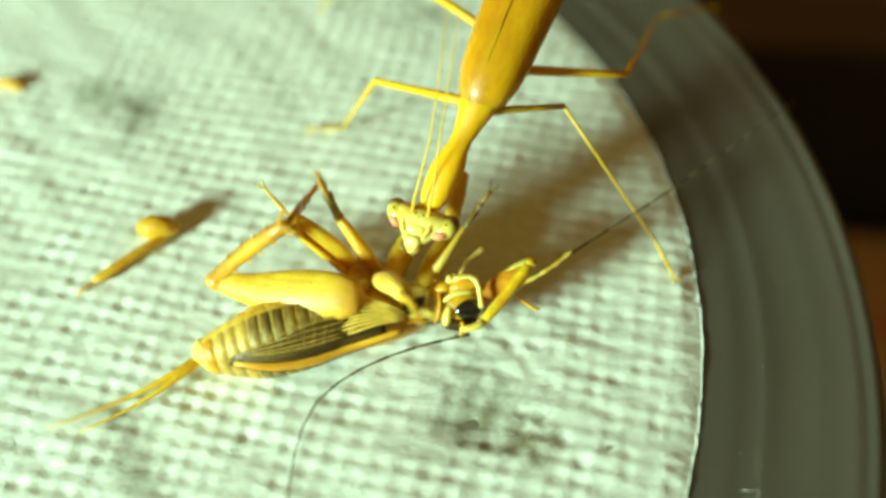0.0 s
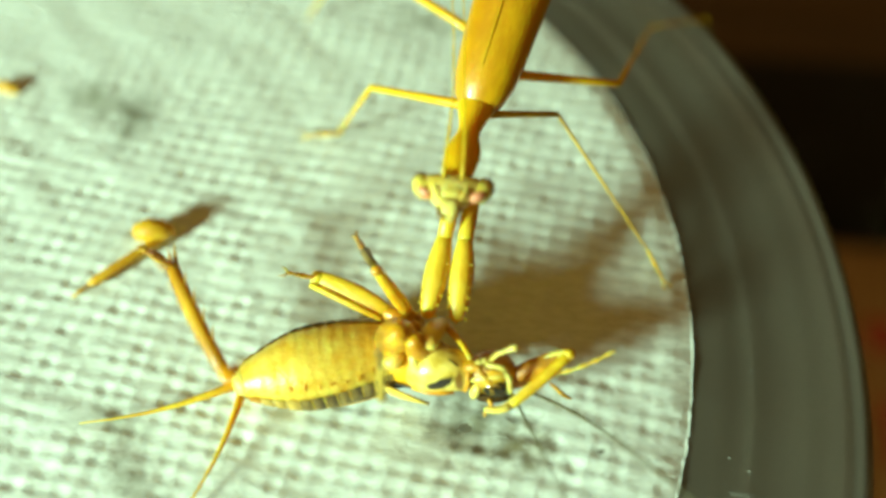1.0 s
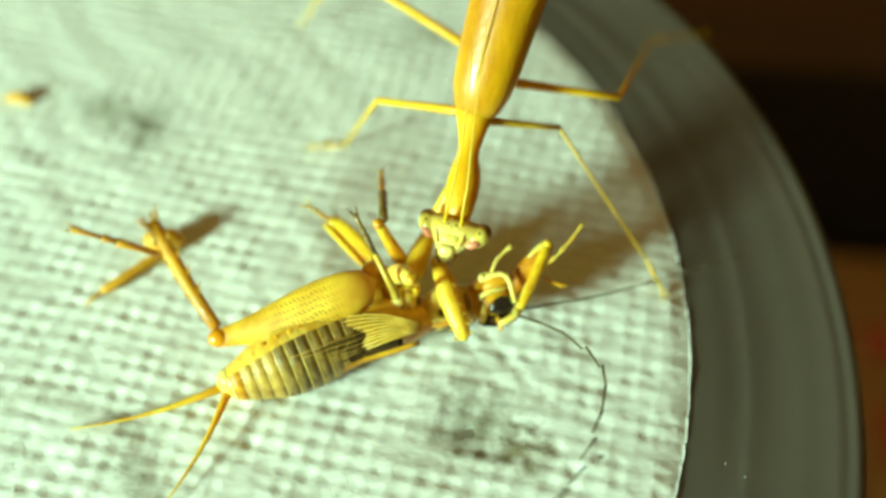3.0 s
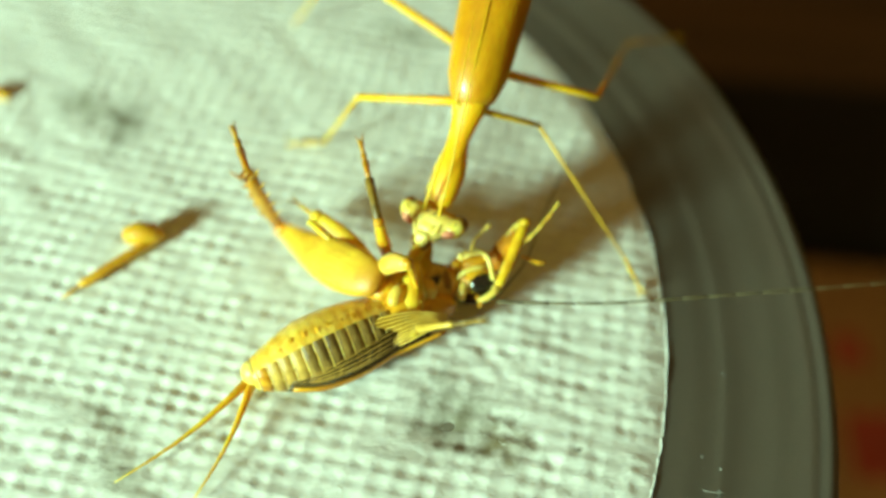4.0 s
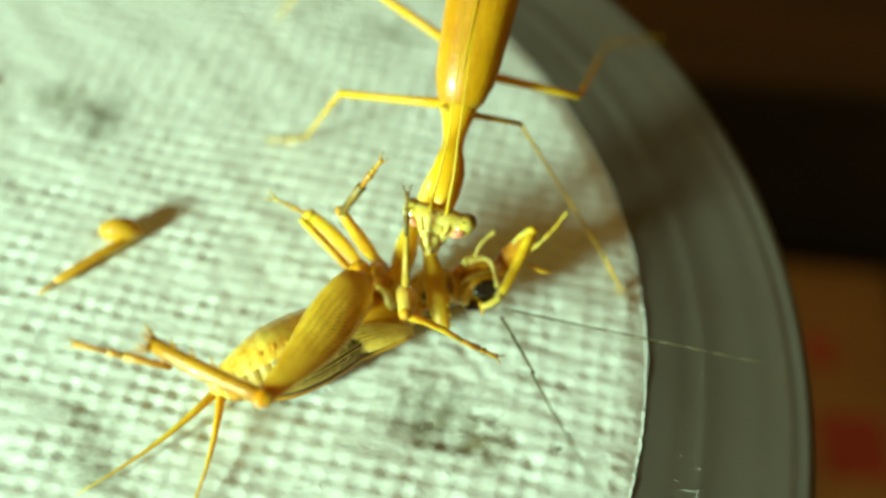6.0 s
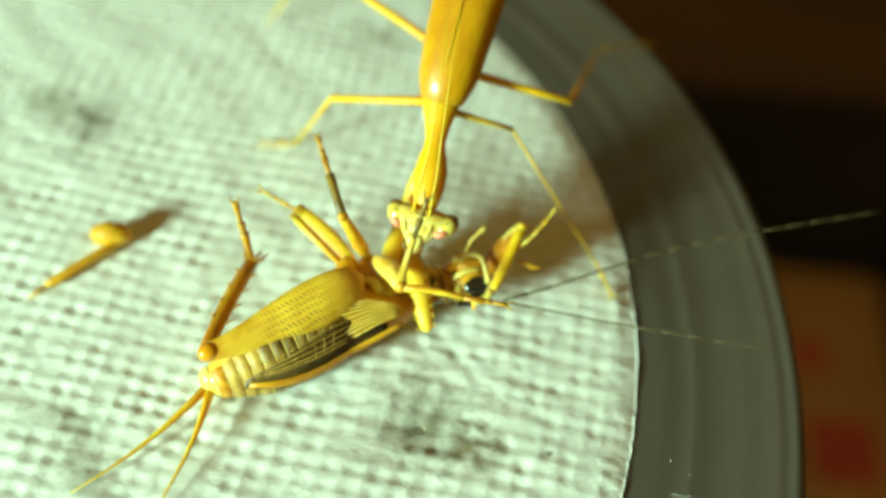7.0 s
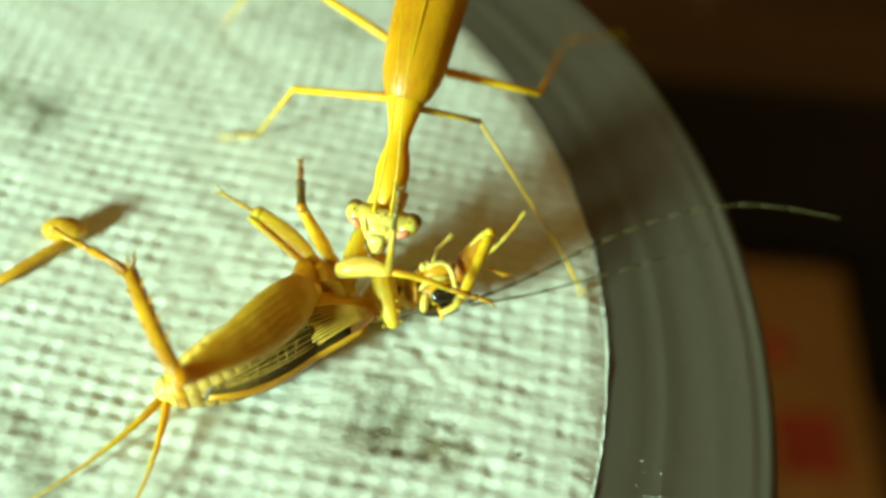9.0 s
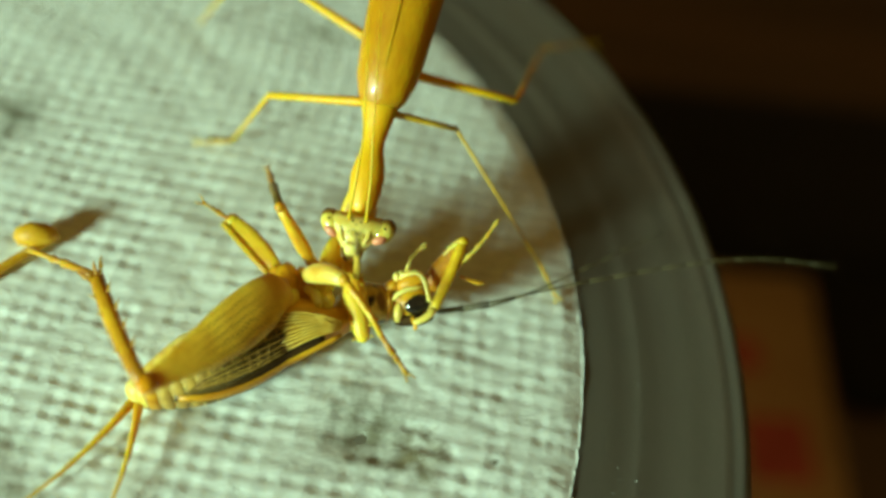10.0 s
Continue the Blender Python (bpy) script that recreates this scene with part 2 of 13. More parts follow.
def towel_material():
    """White tissue with fibre grain, a few brownish stains and one grey-brown patch."""
    m, n, l, b = node_material("tissue_paper", 0.85)
    tc = n.new("ShaderNodeTexCoord")
    grain = n.new("ShaderNodeTexNoise")
    grain.inputs["Scale"].default_value = 2600
    grain.inputs["Detail"].default_value = 5
    mp = n.new("ShaderNodeMapping")
    mp.inputs["Scale"].default_value = (0.5, 1.3, 1)
    mp.inputs["Rotation"].default_value = (0, 0, 0.4)
    l.new(tc.outputs["Object"], mp.inputs["Vector"])
    l.new(mp.outputs["Vector"], grain.inputs["Vector"])
    ramp = n.new("ShaderNodeValToRGB")
    ramp.color_ramp.elements[0].position, ramp.color_ramp.elements[1].position = 0.3, 0.6
    ramp.color_ramp.elements[0].color, ramp.color_ramp.elements[1].color = (0.71, 0.74, 0.71, 1), (0.83, 0.86, 0.84, 1)
    l.new(grain.outputs["Fac"], ramp.inputs["Fac"])
    colour = ramp.outputs["Color"]
    ragged = n.new("ShaderNodeTexNoise")
    ragged.inputs["Scale"].default_value = 1100
    ragged.inputs["Detail"].default_value = 4
    l.new(tc.outputs["Object"], ragged.inputs["Vector"])
    # stains and the patch: centre, half axes in millimetres, turn, strength, colour
    for sx, sy, ax, ay, rz, strength, tint in STAINS_AND_PATCH:
        pm = n.new("ShaderNodeMapping")
        pm.vector_type = "TEXTURE"
        pm.inputs["Location"].default_value = (sx * MM, sy * MM, 0)
        pm.inputs["Rotation"].default_value = (0, 0, radians(rz))
        pm.inputs["Scale"].default_value = (ax * MM, ay * MM, 1)
        l.new(tc.outputs["Object"], pm.inputs["Vector"])
        ln = n.new("ShaderNodeVectorMath")
        ln.operation = "LENGTH"
        l.new(pm.outputs["Vector"], ln.inputs[0])
        wob = n.new("ShaderNodeMath")
        wob.operation = "MULTIPLY_ADD"
        wob.inputs[1].default_value = 2.6
        l.new(ragged.outputs["Fac"], wob.inputs[0])
        l.new(ln.outputs["Value"], wob.inputs[2])
        mr = n.new("ShaderNodeMapRange")
        mr.inputs["From Min"].default_value, mr.inputs["From Max"].default_value = 2.6, 1.4
        mr.inputs["To Max"].default_value = strength
        l.new(wob.outputs[0], mr.inputs["Value"])
        mx = n.new("ShaderNodeMix")
        mx.data_type = "RGBA"
        l.new(mr.outputs[0], mx.inputs["Factor"])
        l.new(colour, mx.inputs["A"])
        mx.inputs["B"].default_value = (*tint, 1)
        colour = mx.outputs["Result"]
    l.new(colour, b.inputs["Base Color"])
    bp = n.new("ShaderNodeBump")
    fuzz = n.new("ShaderNodeTexNoise")
    fuzz.inputs["Scale"].default_value = 3300
    fuzz.inputs["Detail"].default_value = 6
    fuzz.inputs["Roughness"].default_value = 0.65
    fuzz.inputs["Distortion"].default_value = 1.2
    l.new(mp.outputs["Vector"], fuzz.inputs["Vector"])
    bp.inputs["Strength"].default_value = 0.35
    bp.inputs["Distance"].default_value = 0.00016
    l.new(fuzz.outputs["Fac"], bp.inputs["Height"])
    l.new(bp.outputs["Normal"], b.inputs["Normal"])
    b.inputs["Specular IOR Level"].default_value = 0.15
    b.inputs["Subsurface Weight"].default_value = 0.15
    b.inputs["Subsurface Radius"].default_value = (0.3, 0.25, 0.2)
    b.inputs["Subsurface Scale"].default_value = 0.001
    return m


STAINS_AND_PATCH = (
    (-1.2, -9.9, 2.6, 1.9, -30, 0.85, (0.17, 0.15, 0.08)),
    (1.15, -11.0, 1.3, 1.1, 0, 0.85, (0.21, 0.16, 0.07)),
    (-24.6, 7.4, 2.0, 1.3, -20, 0.75, (0.22, 0.21, 0.13)),
    (-22.1, 6.4, 1.3, 1.9, 10, 0.8, (0.18, 0.17, 0.11)),
    (-17.2, -11.9, 1.5, 0.9, -25, 0.5, (0.24, 0.22, 0.13)),
    (-15.9, -14.5, 2.0, 1.0, -35, 0.55, (0.22, 0.20, 0.12)),
    # the grey-brown patch: a darker oval on the far part of the tissue
    (-7.2, 15.8, 2.4, 1.2, -12, 0.6, (0.22, 0.20, 0.12)),
    (4.3, -10.85, 0.2, 0.15, 0, 0.95, (0.10, 0.07, 0.03)),
)
TOWEL = towel_material()


def clear_plastic():
    m, n, l, b = node_material("clear_plastic", 0.22)
    b.inputs["Base Color"].default_value = (0.60, 0.55, 0.46, 1)
    b.inputs["Transmission Weight"].default_value = 0.87
    b.inputs["IOR"].default_value = 1.25
    tc = n.new("ShaderNodeTexCoord")
    no = n.new("ShaderNodeTexNoise")
    no.inputs["Scale"].default_value = 260
    no.inputs["Detail"].default_value = 6
    l.new(tc.outputs["Object"], no.inputs["Vector"])
    mr = n.new("ShaderNodeMapRange")
    mr.inputs["To Min"].default_value, mr.inputs["To Max"].default_value = 0.22, 0.5
    l.new(no.outputs["Fac"], mr.inputs["Value"])
    l.new(mr.outputs[0], b.inputs["Roughness"])
    return m


PLASTIC = clear_plastic()
TABLE = varied("dark_table", (0.06, 0.032, 0.015), (0.13, 0.066, 0.029), 0.03, 0.55, 0.2, 0.6, (0.3, 3, 1))
MAT_BLACK = varied("black_cloth", (0.002, 0.002, 0.002), (0.006, 0.005, 0.005), 0.2, 0.8)
CARD = varied("brown_card", (0.48, 0.30, 0.16), (0.60, 0.40, 0.22), 0.05, 0.6, 0.2, 1.0)
RED = varied("red_print", (0.42, 0.05, 0.05), (0.54, 0.09, 0.08), 0.1, 0.5)


# ---- mesh helpers, all in millimetres ----
def thing(name, label, category, at=(0, 0, 0), group="", kind=""):
    ob = new(name)
    ob.empty_display_size = 0.002
    ob.location = Vector(at) * MM
    return tagged(ob, label, category, group, kind)


def part(name, bm, material, parent=None, label="", smooth=True):
    me = bpy.data.meshes.new(name)
    bmesh.ops.scale(bm, vec=(MM, MM, MM), verts=bm.verts)
    bmesh.ops.recalc_face_normals(bm, faces=bm.faces)
    bm.to_mesh(me)
    bm.free()
    for mat in material if isinstance(material, (list, tuple)) else (material,):
        me.materials.append(mat)
    if smooth:
        me.polygons.foreach_set("use_smooth", [True] * len(me.polygons))
    ob = new(name, me)
    ob.parent = parent
    return tagged(ob, label)


def tube(bm, pts, radii, n=10, flat=1.0, mat=0, side=UP):
    """A swept, tapered, closed tube; flat squeezes it along the side direction."""
    pts = [Vector(p) for p in pts]
    rings = []
    for i, p in enumerate(pts):
        d = (pts[min(i + 1, len(pts) - 1)] - pts[max(i - 1, 0)]).normalized()
        u = side - d * side.dot(d)
        if u.length < 1e-3:
            u = Vector((0, 1, 0)) - d * d.y
        u.normalize()
        v = d.cross(u)
        rings.append([bm.verts.new(p + (u * math.sin(a) * flat + v * math.cos(a)) * radii[i]) for a in (2 * math.pi * k / n for k in range(n))])
    for a, b in zip(rings, rings[1:]):
        for k in range(n):
            bm.faces.new((a[k], a[(k + 1) % n], b[(k + 1) % n], b[k])).material_index = mat
    for ring, p, s in ((rings[0], pts[0], -1), (rings[-1], pts[-1], 1)):
        tip = bm.verts.new(p + (pts[1] - pts[0] if s < 0 else pts[-1] - pts[-2]).normalized() * s * radii[0 if s < 0 else -1] * 0.6)
        for k in range(n):
            bm.faces.new((ring[k], ring[(k + 1) % n], tip)).material_index = mat
    return bm


def ball(bm, c, r, mat=0, seg=14, rot=None):
    m = Matrix.Translation(c) @ (rot or Matrix.Identity(4)) @ Matrix.Diagonal((*r, 1))
    before = set(bm.faces)
    bmesh.ops.create_uvsphere(bm, u_segments=seg, v_segments=max(6, seg * 2 // 3), radius=1, matrix=m)
    for fc in bm.faces:
        if fc not in before:
            fc.material_index = mat
    return bm


def profile(length, radii, bend=0.0, n=12, flat=1.0, mat=0, bm=None, bend_z=0.0):
    """A limb along +x with the given radii at even steps, bowed sideways."""
    bm = bm or bmesh.new()
    k = len(radii)
    pts = [(length * i / (k - 1), bend * math.sin(math.pi * i / (k - 1)), bend_z * math.sin(math.pi * i / (k - 1))) for i in range(k)]
    return tube(bm, pts, radii, n, flat, mat)


def add_spines(parent, length, r, count, size, material, start=0.3):
    """A row of separate spines down both edges of a shin."""
    for i in range(count):
        x = length * (start + (0.97 - start) * i / (count - 1))
        for s in (1, -1):
            bm = tube(bmesh.new(), [(0, 0, 0), (size * 0.5, s * size * 0.34, 0.06), (size * 0.9, s * size * 0.72, 0.02)], [0.05 + size * 0.05, 0.04 + size * 0.04, 0.012], 6)
            part("spine", bm, material, parent).location = Vector((x, s * r * 0.7, r * 0.35)) * MM


def loft(bm, stations, n=18, mat=0):
    """A closed body through elliptic rings: each a centre, two half axes as vectors."""
    rings = []
    for c, a, b in stations:
        c, a, b = Vector(c), Vector(a), Vector(b)
        rings.append([bm.verts.new(c + a * math.cos(2 * math.pi * k / n) + b * math.sin(2 * math.pi * k / n)) for k in range(n)])
    for p, q in zip(rings, rings[1:]):
        for k in range(n):
            bm.faces.new((p[k], p[(k + 1) % n], q[(k + 1) % n], q[k])).material_index = mat
    bm.faces.new(rings[0][::-1]).material_index = mat
    bm.faces.new(rings[-1]).material_index = mat
    return bm


def lathe(bm, section, centre, n=160):
    rings = []
    for r, z in section:
        rings.append([bm.verts.new((centre[0] + r * math.cos(2 * math.pi * k / n), centre[1] + r * math.sin(2 * math.pi * k / n), z)) for k in range(n)])
    for a, b in zip(rings, rings[1:] + rings[:1]):
        for k in range(n):
            bm.faces.new((a[k], a[(k + 1) % n], b[(k + 1) % n], b[k]))
    return bm


def slab(bm, x0, y0, x1, y1, z0, z1, bevel=0.0, rz=0.0, mat=0):
    c = Vector(((x0 + x1) / 2, (y0 + y1) / 2, (z0 + z1) / 2))
    m = Matrix.Translation(c) @ pose(0, 0, 0, 0, 0, rz) @ Matrix.Diagonal((abs(x1 - x0), abs(y1 - y0), abs(z1 - z0), 1))
    g = bmesh.ops.create_cube(bm, size=1, matrix=m)
    if bevel:
        bmesh.ops.bevel(bm, geom=list({e for v in g["verts"] for e in v.link_edges}), offset=bevel, segments=2, affect="EDGES")
    return bm


# ---- the table and what lies beyond the tub ----
TABLE_Z = -58.0
CENTRE = (-25.0, -5.55)
part("table", slab(bmesh.new(), -700, -700, 700, 700, TABLE_Z - 30, TABLE_Z, 2), TABLE, None, "dark brown wooden table top in dim light", False)
tagged(bpy.data.objects["table"], category="table", kind="structure")


ROOM = varied("room_paint", (0.50, 0.42, 0.33), (0.58, 0.49, 0.39), 0.002, 0.9, 0.2, 0.05)
FLOOR = varied("floor_boards", (0.10, 0.055, 0.025), (0.18, 0.10, 0.05), 0.004, 0.6, 0.2, 0.05, (0.2, 2, 1))
for name, box in (("wall_north", (-2000, 2000, 2000, 2100)), ("wall_south", (-2000, -2100, 2000, -2000)), ("wall_east", (2000, -2100, 2100, 2100)), ("wall_west", (-2100, -2100, -2000, 2100))):
    tagged(part(name, slab(bmesh.new(), *box, -800, 1600), ROOM, None, "plain beige room wall in dim light", False), category="wall", kind="structure")
tagged(part("floor", slab(bmesh.new(), -2000, -2000, 2000, 2000, -850, -800), FLOOR, None, "plain brown wooden floor in dim light", False), category="floor", kind="structure")
table = bpy.data.objects["table"]
for x in (-640, 640):
    for y in (-640, 640):
        part("table_leg", slab(bmesh.new(), x - 30, y - 30, x + 30, y + 30, -800, TABLE_Z - 30, 3), TABLE, table, "", False)
cloth = part("dark_cloth", slab(slab(bmesh.new(), 20, 46.5, 120, 76, TABLE_Z, TABLE_Z + 3, 1.2), 48.6, 28, 120, 47.5, TABLE_Z, TABLE_Z + 2.4, 1.0), MAT_BLACK, None, "black folded cloth lying on the table beside the tub")
tagged(cloth, category="cloth")
carton = thing("printed_card", "brown printed card with red marks lying on the table", "card", (44, 22, TABLE_Z))
part("board", slab(bmesh.new(), -14, -70, 4.2, 24, 0, 1.2, 0.3), CARD, carton)
part("print_mark", slab(bmesh.new(), -7, 9.8, -3.6, 14, 1.2, 1.26, 0, 8), RED, carton, "red printed mark", False)
part("print_mark", slab(bmesh.new(), -6.5, -3.6, 0.6, 4, 1.2, 1.26, 0, 3), RED, carton, "red printed mark", False)


# ---- the clear tub with its lid ----
tub = thing("plastic_tub", "clear plastic tub with a ridged round lid, standing on the table", "tub", (*CENTRE, TABLE_Z))
H = -TABLE_Z
# the lid's section: a flat under the towel, a groove, ridges, a sloping shoulder and a rolled outer rim
lid_top = [(0.02, H - 0.30), (34.4, H - 0.30), (35.1, H - 0.32), (35.7, H - 0.46), (36.0, H - 0.40), (36.3, H - 0.41), (36.6, H - 0.46), (37.2, H - 0.51), (38.0, H - 0.52), (38.4, H - 0.49),
           (38.7, H - 0.49), (39.1, H - 0.51), (39.7, H - 0.51), (40.0, H - 0.46), (40.2, H - 0.45), (40.4, H - 0.49), (40.6, H - 0.51), (40.8, H - 0.43), (41.0, H - 0.41), (41.3, H - 0.58), (41.5, H - 1.10), (41.55, H - 6.00)]
lid_under = [(40.9, H - 6.0), (40.8, H - 2.0), (39.9, H - 1.9), (38.2, H - 2.0), (36.9, H - 1.9), (36.2, H - 1.4), (35.2, H - 1.3), (34.2, H - 1.1), (0.02, H - 1.1)]
part("lid", lathe(bmesh.new(), lid_top + lid_under, (0, 0), 224), PLASTIC, tub, "ridged clear plastic lid")
part("tub_wall", lathe(bmesh.new(), [(40.3, H - 2.6), (35.0, 0.8), (34.2, 0.0), (0.02, 0.0), (0.02, 0.8), (33.6, 0.8), (39.5, H - 2.6)], (0, 0)), PLASTIC, tub)


def dust():
    """White specks and a lint thread on the clear rim."""
    rng = random.Random(4)
    bm = bmesh.new()
    for k in range(40):
        a = rng.uniform(-0.75, 0.75)
        r = 35.2 + abs(rng.gauss(0, 1)) * 1.5
        if r > 41:
            continue
        s = rng.uniform(0.015, 0.04)
        ball(bm, (r * math.cos(a), r * math.sin(a), H - 0.34 - 0.5 * (r > 36.5)), (s, s * rng.uniform(0.6, 1.4), s * 0.6), 0, 6)
    for k in range(6):
        a = -0.19 + rng.gauss(0, 0.022)
        r = 35.4 + rng.gauss(0, 0.35)
        p = Vector((r * math.cos(a), r * math.sin(a), H - 0.42))
        q = p + Vector((rng.gauss(0, 0.25), rng.gauss(0, 0.3), rng.uniform(0, 0.15)))
        tube(bm, [p, (p + q) / 2 + Vector((rng.gauss(0, 0.08), 0, 0.05)), q], [0.007, 0.009, 0.006], 5)
    ob = part("rim_dust", bm, FIBRE, None, "white dust specks and lint on the clear lid rim")
    ob.location = Vector((*CENTRE, TABLE_Z)) * MM
    tagged(ob, category="dust", kind="stuff")


dust()


# ---- the paper towel disc ----
TOWEL_R = 33.35
PITCH_U, PITCH_V, WEAVE_TURN = 1.02, 0.88, radians(-6)


def relief(x, y):
    """Height of the tissue at x, y: a woven emboss, soft folds and crumples."""
    c, s = math.cos(WEAVE_TURN), math.sin(WEAVE_TURN)
    wob = 0.22 * np.sin(x * 0.31 + y * 0.17) + 0.18 * np.sin(y * 0.27 - x * 0.11 + 1.0)
    u, v = (c * x + s * y + wob) / PITCH_U, (-s * x + c * y + wob * 0.7) / PITCH_V
    cu, cv = 0.5 + 0.5 * np.cos(2 * np.pi * u), 0.5 + 0.5 * np.cos(2 * np.pi * v)
    over = np.cos(np.pi * (np.floor(u + 0.5) + np.floor(v + 0.5)))
    weave = -0.105 * (cu * cv) ** 0.8 - 0.03 * cv ** 2 + 0.04 * (1 - cv) * (1 - cu) + 0.02 * over * cu
    slack = 0.75 + 0.35 * np.sin(x * 0.8 + 2.1 * np.sin(y * 0.6)) * np.sin(y * 1.1 + 1.7 * np.sin(x * 0.43))
    cell = np.sin(np.floor(u + 0.5) * 12.9898 + np.floor(v + 0.5) * 78.233) * 43758.5453
    cell = cell - np.floor(cell)
    weave = weave * slack * (0.55 + 0.7 * cell) + 0.05 * (cell - 0.5) * (1 - cu * cv)
    crumple = np.clip(0.8 * np.exp(-(((x - 1.0) / 5.0) ** 2 + ((y + 7.0) / 3.6) ** 2)) + 0.8 * np.exp(-(((x + 28) / 6.0) ** 2 + ((y - 3.5) / 3.5) ** 2)) + 0.8 * np.exp(-(((x + 20.5) / 3.5) ** 2 + ((y + 13) / 2.0) ** 2)) + 0.7 * np.exp(-(((x + 12) / 3.0) ** 2 + ((y + 2.5) / 2.2) ** 2)), 0, 1)
    folds = 0.10 * np.sin(x * 0.9 + 1.4 * np.sin(y * 0.5)) * np.sin(y * 0.8 + np.sin(x * 0.45))
    ridges = 0.16 * np.abs(np.sin(0.9 * x + 1.3 * y + 1.1 * np.sin(0.7 * y - 0.4 * x))) * np.abs(np.sin(0.5 * x - 1.1 * y + 0.8 * np.sin(x)))
    crease = -0.09 * np.exp(-((x + 0.6 + 0.9 * (y + 6)) / 0.45) ** 2 - ((y + 6.2) / 1.7) ** 2)
    pit = -0.3 * np.exp(-((x + 1.6) / 1.6) ** 2 - ((y + 10.4) / 1.2) ** 2)
    rim = np.clip((TOWEL_R - np.hypot(x - CENTRE[0], y - CENTRE[1])) / 0.9, 0, 1)
    weave = weave * (0.15 + 0.5 * rim)
    return -0.2 * (1 - rim) + weave * (1 - 0.4 * crumple) + folds * 0.5 + ridges * (0.18 + 0.5 * crumple) + crease + pit


def towel():
    step = 0.145
    n = int(2 * TOWEL_R / step) + 5
    ax = (np.arange(n) - (n - 1) / 2) * step
    gx, gy = np.meshgrid(ax, ax, indexing="ij")
    r = np.hypot(gx, gy)
    k = np.minimum(1, TOWEL_R / np.maximum(r, 1e-6))
    ang = np.arctan2(gy, gx)
    edge = 1 + 0.0007 * np.sin(ang * 37) + 0.0005 * np.sin(ang * 91 + 1)
    px, py = gx * k * np.where(k < 1, edge, 1) + CENTRE[0], gy * k * np.where(k < 1, edge, 1) + CENTRE[1]
    rng = np.random.RandomState(3)
    pz = relief(px, py) + rng.normal(0, 0.005, px.shape)
    inside = r < TOWEL_R + step * 0.75
    ok = inside[:-1, :-1] & inside[1:, :-1] & inside[1:, 1:] & inside[:-1, 1:]
    idx = np.arange(n * n).reshape(n, n)
    quads = np.stack([idx[:-1, :-1][ok], idx[1:, :-1][ok], idx[1:, 1:][ok], idx[:-1, 1:][ok]], 1)
    used = np.unique(quads)
    remap = np.full(n * n, -1)
    remap[used] = np.arange(len(used))
    top = np.stack([px.ravel()[used], py.ravel()[used], pz.ravel()[used]], 1)
    quads = remap[quads]
    # the under side, a thin layer below
    low = top.copy()
    low[:, 2] = -0.28
    m = len(top)
    verts = np.concatenate([top, low]) * MM
    edges = np.sort(np.concatenate([quads[:, [0, 1]], quads[:, [1, 2]], quads[:, [2, 3]], quads[:, [3, 0]]]), axis=1)
    uniq, count = np.unique(edges, axis=0, return_counts=True)
    rim = uniq[count == 1]
    skirt = np.stack([rim[:, 0], rim[:, 1], rim[:, 1] + m, rim[:, 0] + m], 1)
    faces = np.concatenate([quads, skirt])
    me = bpy.data.meshes.new("paper_towel")
    me.from_pydata(verts.tolist(), [], faces.tolist())
    me.polygons.foreach_set("use_smooth", [True] * len(me.polygons))
    me.materials.append(TOWEL)
    return tagged(new("paper_towel", me), "round white embossed paper towel with brownish stains on the lid", "paper towel")


towel()


def lint():
    """Loose fibres standing off the tissue."""
    rng = random.Random(11)
    bm = bmesh.new()
    for k in range(420):
        a, r = rng.uniform(0, 2 * math.pi), TOWEL_R * math.sqrt(rng.random()) * 0.99
        x, y = CENTRE[0] + r * math.cos(a), CENTRE[1] + r * math.sin(a)
        if x < -31:
            continue
        z = float(relief(np.array(x), np.array(y)))
        d = Vector((rng.gauss(0, 1), rng.gauss(0, 1), 0)).normalized() * rng.uniform(0.3, 1.1)
        p = Vector((x, y, z + 0.02))
        tube(bm, [p, p + d * 0.5 + Vector((rng.gauss(0, 0.1), rng.gauss(0, 0.1), rng.uniform(0.03, 0.16))), p + d + Vector((0, 0, 0.05))], [0.007, 0.010, 0.006], 4)
    tagged(part("loose_lint", bm, FIBRE, None, "fine white fibres standing off the paper towel"), category="lint", kind="stuff")


lint()


# ---- scraps on the towel ----
def dropped_leg():
    t = thing("shed_leg", "dry yellow insect leg dropped on the paper towel", "insect leg", (-18.9, -1.6, 0))
    bm = tube(bmesh.new(), [(-0.42, -0.3, 0.62), (0.2, -0.15, 0.72), (0.85, 0.0, 0.62), (1.3, 0.05, 0.42)], [0.42, 0.64, 0.58, 0.32], 14)
    part("femur_stump", bm, SCRAP, t)
    bm = tube(bmesh.new(), [(1.3, 0.02, 0.45), (-0.07, -1.38, 0.42), (-1.61, -3.11, 0.32), (-1.96, -3.38, 0.3)], [0.20, 0.24, 0.25, 0.13], 10)
    part("shin", bm, SCRAP, t)
    part("shed_foot", tube(bmesh.new(), [(-1.92, -3.34, 0.26), (-2.3, -3.8, 0.2), (-2.56, -4.15, 0.15)], [0.10, 0.09, 0.05], 8), SCRAP, t)


dropped_leg()
bm = bmesh.new()
tube(bm, [(-1.0, 0, 0.3), (-0.2, 0.1, 0.42), (0.6, 0, 0.3)], [0.2, 0.32, 0.14], 9)
ball(bm, (0.35, -0.15, 0.2), (0.3, 0.2, 0.2))
scrap = part("brown_scrap", bm, SCRAP, None, "small brownish yellow scrap on the paper towel")
scrap.location = Vector((-29.9, 7.6, -0.12)) * MM
tagged(scrap, category="scrap")


